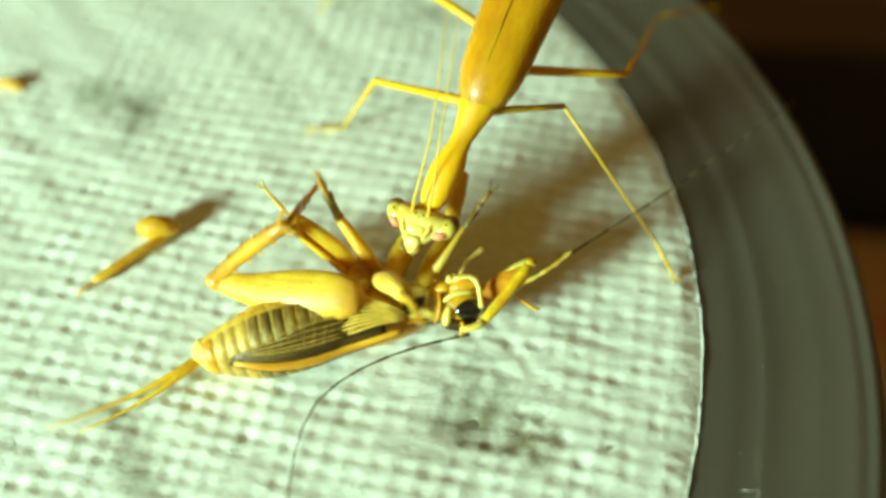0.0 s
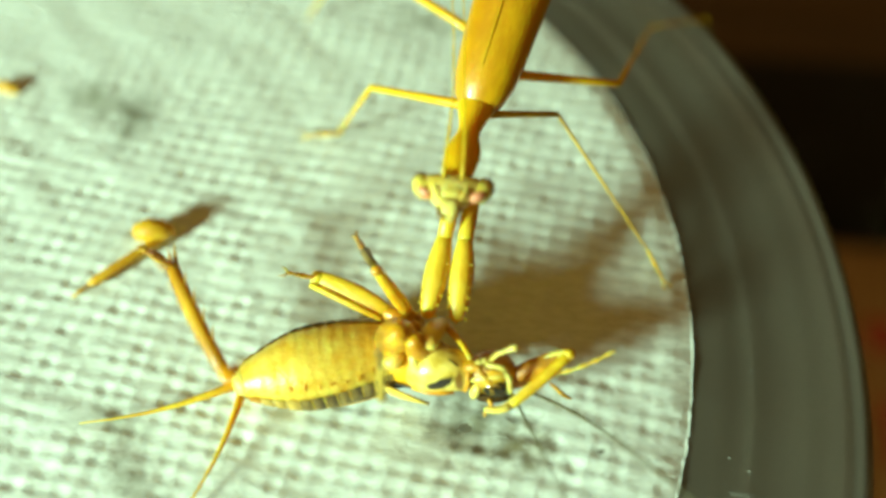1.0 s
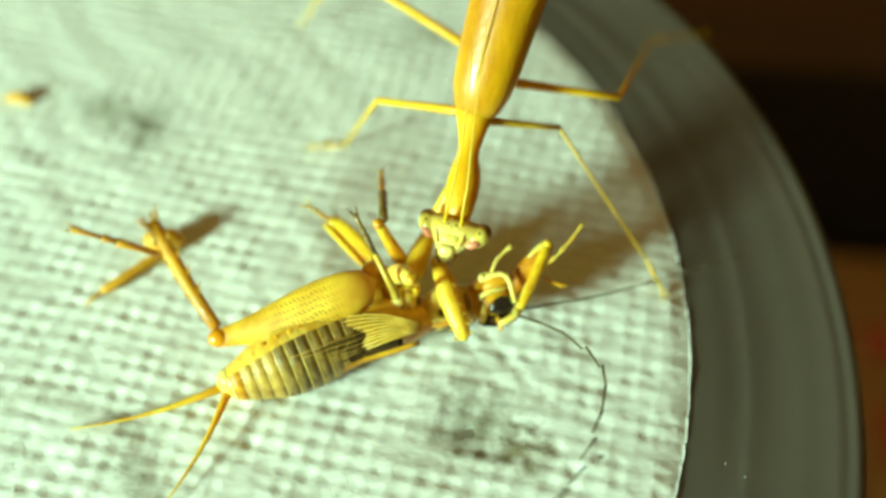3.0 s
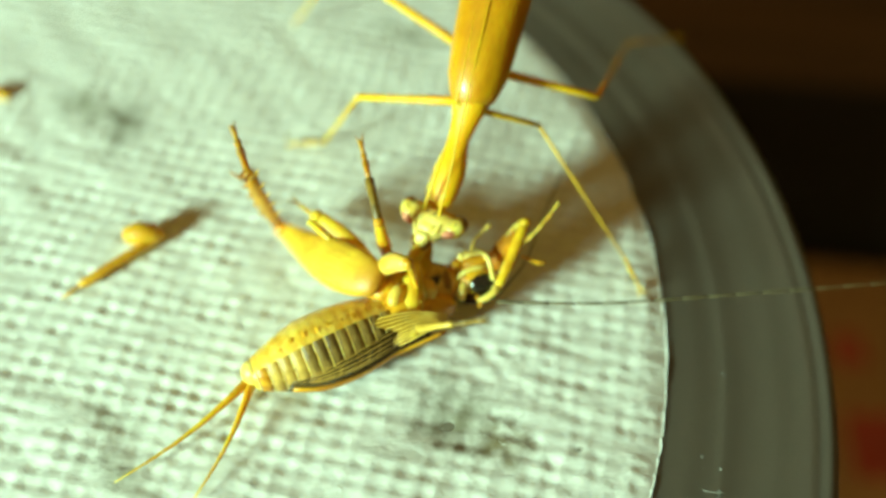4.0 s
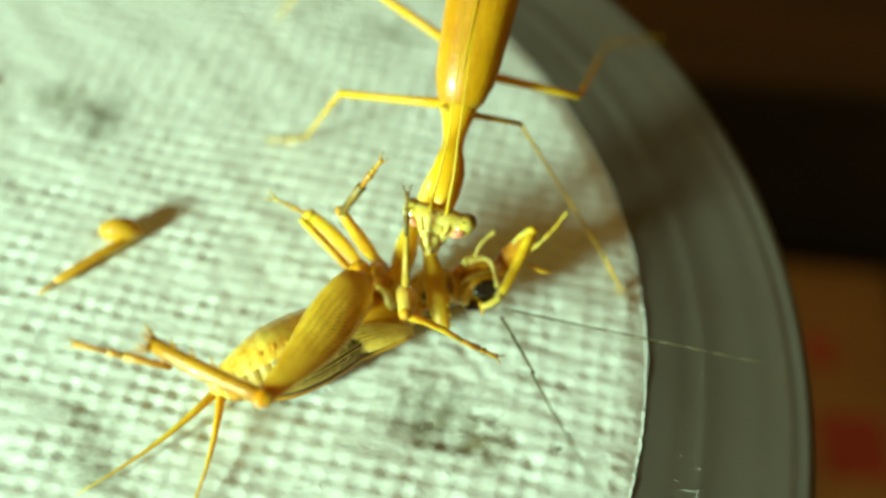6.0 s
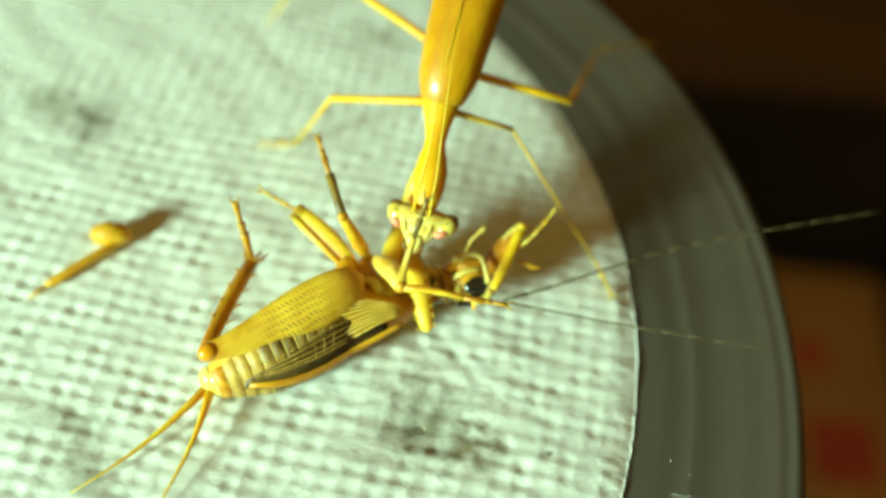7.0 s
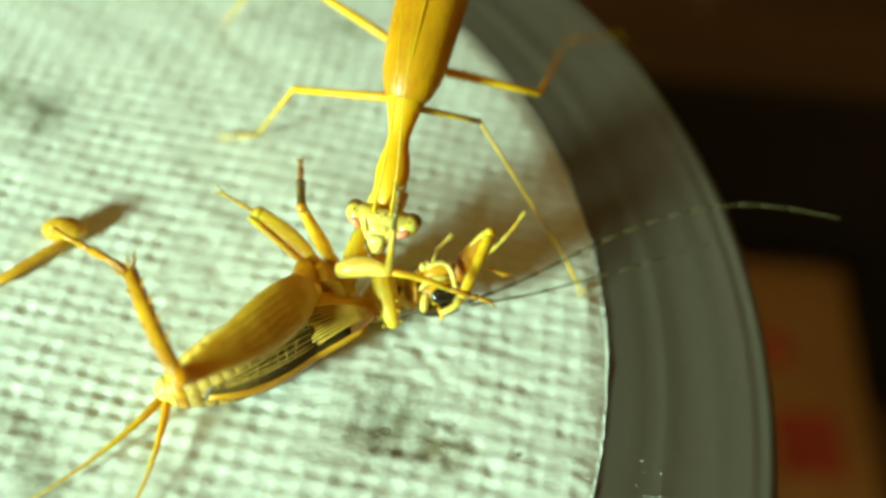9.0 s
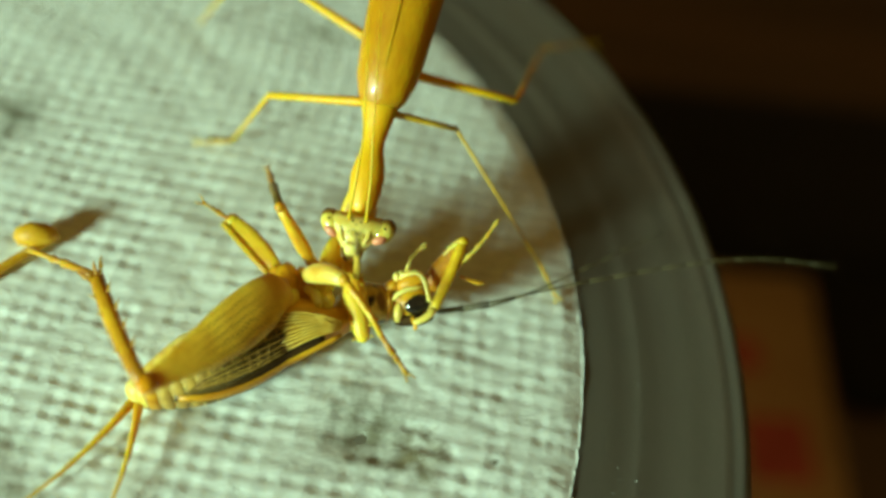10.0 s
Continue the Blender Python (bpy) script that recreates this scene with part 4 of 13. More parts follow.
# ---- the mantis ----
def build_mantis():
    m = thing("mantis", "yellow praying mantis nymph standing over the cricket on the paper towel", "mantis")
    p = {}
    xs = [-0.5, 0.1, 1.0, 2.2, 3.6, 5.2, 7.0, 9.0, 11.5, 14.0, 16.0]
    bm = tube(bmesh.new(), [(x, 0, 0.02 * x) for x in xs], [0.66, 1.12, 1.42, 1.56, 1.64, 1.74, 1.86, 1.9, 1.75, 1.2, 0.5], 22, 0.86)
    p["m_abdomen"] = part("abdomen", bm, MANTIS_BODY, m, "long smooth yellow abdomen")
    part("back_ridge", tube(bmesh.new(), [(0.2, 0, 0.9), (1.5, 0, 1.26), (3, 0, 1.43), (7, 0, 1.7), (10, 0, 1.74)], [0.05, 0.07, 0.08, 0.08, 0.05], 8), MANTIS_BODY, p["m_abdomen"])
    bm = tube(bmesh.new(), [(-0.6, 0, 0), (0, 0, 0), (0.6, 0, 0), (1.2, 0, 0), (1.9, 0, 0), (2.4, 0, 0), (3.0, 0, 0), (3.6, 0, 0), (4.3, 0, 0), (4.9, 0, 0), (5.3, 0, 0)], [0.95, 0.92, 0.8, 0.64, 0.5, 0.53, 0.7, 0.79, 0.74, 0.64, 0.5], 22, 0.8)
    p["m_prothorax"] = part("prothorax", bm, MANTIS, m, "narrow yellow neck shield")

    def head_part(name, bm, material, parent, label=""):
        bmesh.ops.scale(bm, vec=(1.1, 1.1, 1.1), verts=bm.verts)
        return part(name, bm, material, parent, label)

    # head: x across the eyes, y to the crown, z out of the face
    stations = ((0.62, 1.0, -0.02, 0.24), (0.56, 1.3, 0.02, 0.4), (0.38, 1.45, 0.05, 0.52), (0.12, 1.32, 0.08, 0.55), (-0.18, 1.0, 0.1, 0.5), (-0.46, 0.72, 0.13, 0.43), (-0.72, 0.52, 0.16, 0.37), (-0.96, 0.42, 0.18, 0.3), (-1.16, 0.32, 0.18, 0.22), (-1.28, 0.18, 0.17, 0.12))
    bm = loft(bmesh.new(), [((0, y, z), (w, 0, 0), (0, 0, d)) for y, w, z, d in stations], 24)
    p["m_head"] = head_part("head", bm, MANTIS_PALE, m, "pale triangular head")
    for s in (1, -1):
        lean = pose(0, 0, 0, 0, 0, -s * 38)
        eye = head_part("eye", ball(bmesh.new(), (s * 1.08, 0.14, 0.04), (0.44, 0.56, 0.43), 0, 24, lean), MANTIS_EYE, p["m_head"], "bulging amber eye")
        head_part("eye_cap", ball(bmesh.new(), (s * 1.12, 0.24, 0.0), (0.43, 0.53, 0.41), 0, 20, lean), EYE_CAP, eye, "dark brown upper eye rim")
        head_part("pupil", ball(bmesh.new(), (s * 1.17, 0.28, 0.42), (0.055, 0.06, 0.05), 0, 10), BLACK, eye, "dark pupil spot")
        head_part("cheek_mark", ball(bmesh.new(), (s * 1.02, -0.2, 0.26), (0.34, 0.2, 0.24), 0, 14, pose(0, 0, 0, 0, 0, s * 34)), PINK, eye, "pink lower edge of the eye")
        head_part("antenna", tube(bmesh.new(), [(s * 0.36, 0.26, 0.42), (s * 0.35, 0.8, 0.75), (s * 0.3, 2.0, 1.1), (s * 0.2 - 0.1, 3.6, 1.5), (s * 0.2 - 0.35, 6.0, 2.1), (s * 0.25 - 0.7, 8.6, 2.6)], [0.08, 0.062, 0.05, 0.04, 0.03, 0.015], 7), MANTIS, p["m_head"], "thin yellow antenna")
        head_part("jaw", tube(bmesh.new(), [(s * 0.4, -0.82, 0.34), (s * 0.34, -1.1, 0.38), (s * 0.14, -1.3, 0.34)], [0.09, 0.10, 0.06], 8), EYE_CAP, p["m_head"], "dark jaw")
        head_part("ocellus", ball(bmesh.new(), (s * 0.17, 0.33, 0.5), (0.12, 0.1, 0.08), 0, 10), BAND_DARK, p["m_head"], "dark simple eye")
        head_part("face_ridge", tube(bmesh.new(), [(s * 0.62, 0.1, 0.5), (s * 0.56, -0.22, 0.56), (s * 0.42, -0.52, 0.56)], [0.06, 0.09, 0.05], 8), CREAM, p["m_head"], "cream ridge beside the face")
    head_part("ocellus", ball(bmesh.new(), (0, 0.22, 0.54), (0.09, 0.08, 0.07), 0, 10), BAND_DARK, p["m_head"], "dark simple eye")
    head_part("crown", tube(bmesh.new(), [(-1.0, 0.6, 0.05), (-0.5, 0.6, 0.14), (0, 0.58, 0.18), (0.5, 0.6, 0.14), (1.0, 0.6, 0.05)], [0.07, 0.10, 0.11, 0.10, 0.07], 9), MANTIS, p["m_head"], "yellow crown edge")
    head_part("face_plate", loft(bmesh.new(), [((0, 0.06, 0.5), (0.3, 0, 0), (0, 0, 0.07)), ((0, -0.1, 0.55), (0.44, 0, 0), (0, 0, 0.08)), ((0, -0.32, 0.56), (0.4, 0, 0), (0, 0, 0.08)), ((0, -0.46, 0.54), (0.28, 0, 0), (0, 0, 0.05))], 16), CREAM, p["m_head"], "cream face plate")
    head_part("lip_plate", loft(bmesh.new(), [((0, -0.52, 0.5), (0.32, 0, 0), (0, 0, 0.1)), ((0, -0.76, 0.48), (0.36, 0, 0), (0, 0, 0.12)), ((0, -1.0, 0.42), (0.28, 0, 0), (0, 0, 0.1)), ((0, -1.16, 0.34), (0.14, 0, 0), (0, 0, 0.06))], 16), CREAM, p["m_head"], "pale yellow upper lip")
    # gripping legs
    for side in ("l", "r"):
        p["coxa_" + side] = leg_segment("fore_coxa", m, 3.2, [0.32, 0.4, 0.38, 0.34], GRIP, "smooth yellow upper gripping leg")
        p["grip_" + side] = leg_segment("fore_femur", m, 3.6, [0.34, 0.48, 0.56, 0.54, 0.44, 0.3], GRIP, "thick yellow gripping leg with short spines", 0, 0.75, 6, 0.14)
    # walking legs: thigh, shin, foot
    for key, fl, tl, sl in LEGS:
        thin = 0.6 if key == "mr" else 1.0
        p[key + "_femur"] = leg_segment("walking_femur", m, fl, [0.27, 0.24 * thin ** 0.5, 0.2 * thin ** 0.5, 0.19 * thin ** 0.5], AMBER if key == "mr" else MANTIS, n=8)
        p[key + "_tibia"] = leg_segment("walking_tibia", m, tl, [0.15 * thin, 0.12 * thin, 0.10 * thin, 0.09 * thin], AMBER if key == "mr" else MANTIS, n=8)
        if sl:
            p[key + "_tarsus"] = foot("walking_foot", m, sl, MANTIS, "", 0.1)
    return m, p


# walking legs: key, thigh, shin and foot length
LEGS = (('ml', 6.2, 5.76, 1.85), ('mr', 4.4, 7.98, 1.87), ('hr', 5.9, 10.96, 5.06), ('hl', 9.0, 8.8, 0))

cricket, cricket_parts = build_cricket()
mantis, mantis_parts = build_mantis()


def motions():
    cp, mp = cricket_parts, mantis_parts
    walk(cricket, [
        (0, turn(-7.46, -6.42, 0.00, 0.989, 0.000, 0.000, 0.147)),
        (0.3, turn(-8.15, -6.35, 0.00, 0.988, 0.000, 0.000, 0.157)),
        (0.5, turn(-7.89, -6.30, 0.00, 0.990, 0.000, 0.000, 0.139)),
        (0.8, turn(-7.95, -6.28, 0.00, 0.974, 0.000, 0.000, 0.225)),
        (1, turn(-5.08, -7.66, 0.00, 0.997, 0.000, 0.000, 0.076)),
        (1.2, turn(-6.80, -7.43, 0.00, 0.992, 0.000, 0.000, 0.125)),
        (1.5, turn(-5.98, -8.03, 0.00, 0.995, 0.000, 0.000, 0.099)),
        (1.8, turn(-6.79, -6.66, 0.00, 0.979, 0.000, 0.000, 0.203)),
        (2, turn(-5.52, -6.91, 0.00, 0.984, 0.000, 0.000, 0.179)),
        (2.2, turn(-6.72, -5.95, 0.00, 0.977, 0.000, 0.000, 0.214)),
        (2.5, turn(-5.33, -6.52, 0.00, 0.992, 0.000, 0.000, 0.126)),
        (2.7, turn(-6.91, -6.13, 0.00, 0.978, 0.000, 0.000, 0.207)),
        (3.8, turn(-6.54, -6.10, 0.00, 0.970, 0.000, 0.000, 0.242)),
        (4, turn(-4.93, -5.78, 0.00, 0.965, 0.000, 0.000, 0.262)),
        (4.2, turn(-6.00, -5.63, 0.00, 0.964, 0.000, 0.000, 0.265)),
        (4.5, turn(-6.16, -5.79, 0.00, 0.972, 0.000, 0.000, 0.236)),
        (4.8, turn(-6.63, -5.73, 0.00, 0.966, 0.000, 0.000, 0.257)),
        (5, turn(-6.28, -5.81, 0.00, 0.966, 0.000, 0.000, 0.258)),
        (5.5, turn(-5.41, -6.28, 0.00, 0.975, 0.000, 0.000, 0.223)),
        (5.7, turn(-5.56, -6.22, 0.00, 0.966, 0.000, 0.000, 0.259)),
        (6.8, turn(-5.43, -5.89, 0.00, 0.965, 0.000, 0.000, 0.261)),
        (7, turn(-5.56, -5.78, 0.00, 0.966, 0.000, 0.000, 0.258)),
        (7.5, turn(-5.49, -6.50, 0.00, 0.963, 0.000, 0.000, 0.271)),
        (8, turn(-5.98, -6.05, 0.00, 0.960, 0.000, 0.000, 0.279)),
        (8.2, turn(-5.54, -5.88, 0.00, 0.967, 0.000, 0.000, 0.253)),
        (8.5, turn(-5.40, -6.04, 0.00, 0.965, 0.000, 0.000, 0.263)),
        (9, turn(-5.58, -6.15, 0.00, 0.961, 0.000, 0.000, 0.278)),
        (9.5, turn(-5.62, -5.80, 0.00, 0.959, 0.000, 0.000, 0.283)),
        (10, turn(-5.66, -6.00, 0.00, 0.971, 0.000, 0.000, 0.241)),
    ])
    walk(cp["abdomen"], [
        (0, turn(0.00, 0.00, 1.50, -0.010, -0.040, 0.615, 0.788)),
        (0.3, turn(0.00, 0.00, 1.50, -0.022, -0.052, 0.572, 0.819)),
        (0.5, turn(0.00, 0.00, 1.50, -0.043, -0.059, 0.542, 0.837)),
        (0.8, turn(0.00, 0.00, 1.50, -0.056, -0.049, 0.298, 0.952)),
        (1, turn(0.00, 0.00, 1.50, -0.084, -0.021, -0.045, 0.995)),
        (1.2, turn(0.00, 0.00, 1.50, -0.091, -0.026, -0.020, 0.995)),
        (1.5, turn(0.00, 0.00, 1.50, -0.071, -0.058, 0.379, 0.921)),
        (1.8, turn(0.00, 0.00, 1.50, -0.069, -0.071, 0.465, 0.880)),
        (2, turn(0.00, 0.00, 1.50, -0.026, -0.050, 0.513, 0.857)),
        (2.2, turn(0.00, 0.00, 1.50, -0.055, -0.070, 0.496, 0.864)),
        (2.5, turn(0.00, 0.00, 1.50, 0.007, -0.025, 0.485, 0.874)),
        (2.7, turn(0.00, 0.00, 1.50, -0.013, -0.044, 0.514, 0.857)),
        (3.8, turn(0.00, 0.00, 1.50, -0.043, -0.055, 0.451, 0.890)),
        (4, turn(0.00, 0.00, 1.50, -0.004, -0.028, 0.422, 0.906)),
        (4.2, turn(0.00, 0.00, 1.50, -0.043, -0.052, 0.420, 0.905)),
        (4.5, turn(0.00, 0.00, 1.50, -0.040, -0.052, 0.436, 0.898)),
        (4.8, turn(0.00, 0.00, 1.50, -0.060, -0.059, 0.403, 0.911)),
        (5, turn(0.00, 0.00, 1.50, -0.048, -0.046, 0.273, 0.960)),
        (5.5, turn(0.00, 0.00, 1.50, -0.090, -0.042, 0.144, 0.985)),
        (5.7, turn(0.00, 0.00, 1.50, -0.050, -0.041, 0.206, 0.976)),
        (6.8, turn(0.00, 0.00, 1.50, -0.018, -0.047, 0.572, 0.819)),
        (7, turn(0.00, 0.00, 1.50, -0.017, -0.047, 0.572, 0.819)),
        (7.5, turn(0.00, 0.00, 1.50, -0.004, -0.037, 0.558, 0.829)),
        (8, turn(0.00, 0.00, 1.50, -0.032, -0.058, 0.549, 0.833)),
        (8.2, turn(0.00, 0.00, 1.50, -0.021, -0.051, 0.550, 0.833)),
        (8.5, turn(0.00, 0.00, 1.50, -0.027, -0.053, 0.557, 0.828)),
        (9, turn(0.00, 0.00, 1.50, -0.006, -0.040, 0.558, 0.829)),
        (9.5, turn(0.00, 0.00, 1.50, -0.006, -0.039, 0.558, 0.829)),
        (10, turn(0.00, 0.00, 1.50, -0.026, -0.053, 0.550, 0.833)),
    ])
    walk(cp["thorax"], [
        (0, turn(0.00, 0.00, 1.50, 0.787, -0.612, 0.070, -0.042)),
        (0.3, turn(0.00, 0.00, 1.50, 0.817, -0.569, 0.073, -0.056)),
        (0.5, turn(0.00, 0.00, 1.50, 0.831, -0.535, 0.106, -0.110)),
        (0.8, turn(0.00, 0.00, 1.50, 0.948, -0.296, 0.060, -0.104)),
        (1, turn(0.00, 0.00, 1.50, 0.973, 0.050, 0.021, -0.224)),
        (1.2, turn(0.00, 0.00, 1.50, 0.988, 0.021, 0.020, -0.149)),
        (1.5, turn(0.00, 0.00, 1.50, 0.913, -0.374, 0.083, -0.139)),
        (1.8, turn(0.00, 0.00, 1.50, 0.872, -0.458, 0.104, -0.139)),
        (2, turn(0.00, 0.00, 1.50, 0.855, -0.511, 0.069, -0.062)),
        (2.2, turn(0.00, 0.00, 1.50, 0.861, -0.494, 0.076, -0.087)),
        (2.5, turn(0.00, 0.00, 1.50, 0.874, -0.484, 0.044, 0.004)),
        (2.7, turn(0.00, 0.00, 1.50, 0.856, -0.513, 0.052, -0.035)),
        (3.8, turn(0.00, 0.00, 1.50, 0.886, -0.447, 0.080, -0.096)),
        (4, turn(0.00, 0.00, 1.50, 0.906, -0.421, 0.044, -0.022)),
        (4.2, turn(0.00, 0.00, 1.50, 0.902, -0.417, 0.069, -0.088)),
        (4.5, turn(0.00, 0.00, 1.50, 0.894, -0.433, 0.075, -0.090)),
        (4.8, turn(0.00, 0.00, 1.50, 0.906, -0.399, 0.080, -0.117)),
        (5, turn(0.00, 0.00, 1.50, 0.957, -0.272, 0.053, -0.089)),
        (5.5, turn(0.00, 0.00, 1.50, 0.973, -0.141, 0.053, -0.175)),
        (5.7, turn(0.00, 0.00, 1.50, 0.973, -0.204, 0.047, -0.094)),
        (6.8, turn(0.00, 0.00, 1.50, 0.818, -0.570, 0.061, -0.046)),
        (7, turn(0.00, 0.00, 1.50, 0.818, -0.571, 0.059, -0.043)),
        (7.5, turn(0.00, 0.00, 1.50, 0.829, -0.557, 0.048, -0.023)),
        (8, turn(0.00, 0.00, 1.50, 0.831, -0.547, 0.077, -0.070)),
        (8.2, turn(0.00, 0.00, 1.50, 0.832, -0.549, 0.063, -0.048)),
        (8.5, turn(0.00, 0.00, 1.50, 0.826, -0.554, 0.079, -0.068)),
        (9, turn(0.00, 0.00, 1.50, 0.829, -0.557, 0.048, -0.025)),
        (9.5, turn(0.00, 0.00, 1.50, 0.828, -0.557, 0.049, -0.026)),
        (10, turn(0.00, 0.00, 1.50, 0.832, -0.548, 0.070, -0.060)),
    ])
    walk(cp["forewing"], [
        (0, turn(0.00, 0.00, 1.50, 0.788, -0.615, -0.023, 0.002)),
        (0.3, turn(0.00, 0.00, 1.50, 0.819, -0.573, -0.033, 0.010)),
        (0.5, turn(0.00, 0.00, 1.50, 0.838, -0.544, -0.035, 0.020)),
        (0.8, turn(0.00, 0.00, 1.50, 0.953, -0.300, -0.033, 0.032)),
        (1, turn(0.00, 0.00, 1.50, 0.998, 0.044, -0.015, 0.040)),
        (1.2, turn(0.00, 0.00, 1.50, 0.998, 0.019, -0.020, 0.056)),
        (1.5, turn(0.00, 0.00, 1.50, 0.923, -0.381, -0.038, 0.041)),
        (1.8, turn(0.00, 0.00, 1.50, 0.882, -0.468, -0.046, 0.039)),
        (2, turn(0.00, 0.00, 1.50, 0.857, -0.514, -0.033, 0.013)),
        (2.2, turn(0.00, 0.00, 1.50, 0.863, -0.497, 0.055, -0.066)),
        (2.5, turn(0.00, 0.00, 1.50, 0.874, -0.484, 0.033, 0.002)),
        (2.7, turn(0.00, 0.00, 1.50, 0.857, -0.514, 0.038, -0.028)),
        (3.8, turn(0.00, 0.00, 1.50, 0.891, -0.453, -0.035, 0.023)),
        (4, turn(0.00, 0.00, 1.50, 0.906, -0.422, -0.017, -0.000)),
        (4.2, turn(0.00, 0.00, 1.50, 0.906, -0.422, -0.034, 0.023)),
        (4.5, turn(0.00, 0.00, 1.50, 0.898, -0.437, -0.033, 0.021)),
        (4.8, turn(0.00, 0.00, 1.50, 0.913, -0.405, -0.039, 0.034)),
        (5, turn(0.00, 0.00, 1.50, 0.961, -0.275, -0.031, 0.028)),
        (5.5, turn(0.00, 0.00, 1.50, 0.987, -0.146, -0.028, 0.051)),
        (5.7, turn(0.00, 0.00, 1.50, 0.978, -0.207, -0.028, 0.028)),
        (6.8, turn(0.00, 0.00, 1.50, 0.819, -0.573, -0.031, 0.009)),
        (7, turn(0.00, 0.00, 1.50, 0.819, -0.573, -0.031, 0.008)),
        (7.5, turn(0.00, 0.00, 1.50, 0.829, -0.559, -0.025, 0.000)),
        (8, turn(0.00, 0.00, 1.50, 0.834, -0.551, -0.038, 0.017)),
        (8.2, turn(0.00, 0.00, 1.50, 0.834, -0.551, -0.034, 0.010)),
        (8.5, turn(0.00, 0.00, 1.50, 0.829, -0.558, -0.033, 0.013)),
        (9, turn(0.00, 0.00, 1.50, 0.829, -0.559, -0.027, 0.001)),
        (9.5, turn(0.00, 0.00, 1.50, 0.829, -0.559, -0.026, 0.002)),
        (10, turn(0.00, 0.00, 1.50, 0.834, -0.551, -0.035, 0.014)),
    ])
    head_rows = [
        (0, turn(4.34, -0.77, 2.10, 0.943, 0.307, 0.008, -0.130)),
        (0.3, turn(5.06, -0.94, 2.10, 0.938, 0.321, -0.008, -0.130)),
        (0.5, turn(4.66, -0.79, 2.10, 0.938, 0.330, -0.013, -0.106)),
        (0.8, turn(5.04, -1.94, 2.10, 0.920, 0.346, -0.046, -0.180)),
        (1, turn(3.61, -2.34, 2.10, 0.784, 0.614, -0.001, -0.093)),
        (1.2, turn(4.37, -2.77, 2.10, 0.781, 0.613, -0.023, -0.117)),
        (1.5, turn(4.47, -1.68, 2.10, 0.810, 0.578, -0.013, -0.098)),
        (1.8, turn(4.98, -2.44, 2.10, 0.869, 0.463, -0.054, -0.167)),
        (2, turn(4.64, -1.04, 2.10, 0.870, 0.468, -0.040, -0.147)),
        (2.2, turn(5.63, -2.30, 2.10, 0.908, 0.386, -0.052, -0.157)),
        (2.5, turn(4.02, -0.11, 2.10, 0.924, 0.377, -0.012, -0.063)),
        (2.7, turn(5.45, -1.23, 2.10, 0.939, 0.311, -0.032, -0.143)),
        (3.8, turn(5.27, -0.65, 2.10, 0.933, 0.312, -0.050, -0.173)),
        (4, turn(3.84, -0.06, 2.10, 0.928, 0.311, -0.067, -0.193)),
        (4.2, turn(4.73, -0.76, 2.10, 0.926, 0.314, -0.070, -0.198)),
        (4.5, turn(4.69, -0.68, 2.10, 0.933, 0.314, -0.059, -0.166)),
        (4.8, turn(5.59, -0.82, 2.10, 0.928, 0.312, -0.065, -0.191)),
        (5, turn(5.11, -1.03, 2.10, 0.928, 0.311, -0.066, -0.196)),
        (5.5, turn(4.73, -2.40, 2.10, 0.891, 0.413, -0.062, -0.179)),
        (5.7, turn(5.10, -1.44, 2.10, 0.914, 0.344, -0.073, -0.202)),
        (6.8, turn(5.54, -0.46, 2.10, 0.927, 0.308, -0.084, -0.197)),
        (7, turn(5.42, -0.70, 2.10, 0.927, 0.309, -0.082, -0.195)),
        (7.5, turn(5.39, -0.39, 2.10, 0.925, 0.307, -0.086, -0.207)),
        (8, turn(5.75, -1.23, 2.10, 0.922, 0.307, -0.096, -0.213)),
        (8.2, turn(5.42, -0.94, 2.10, 0.928, 0.308, -0.091, -0.191)),
        (8.5, turn(5.05, -1.16, 2.10, 0.924, 0.311, -0.094, -0.199)),
        (9, turn(5.30, -1.27, 2.10, 0.923, 0.300, -0.104, -0.217)),
        (9.5, turn(5.06, -1.56, 2.10, 0.922, 0.299, -0.112, -0.221)),
        (10, turn(5.21, -1.11, 2.10, 0.929, 0.303, -0.107, -0.182)),
    ]
    for key in ("head", "pronotum"):
        walk(cp[key], head_rows)
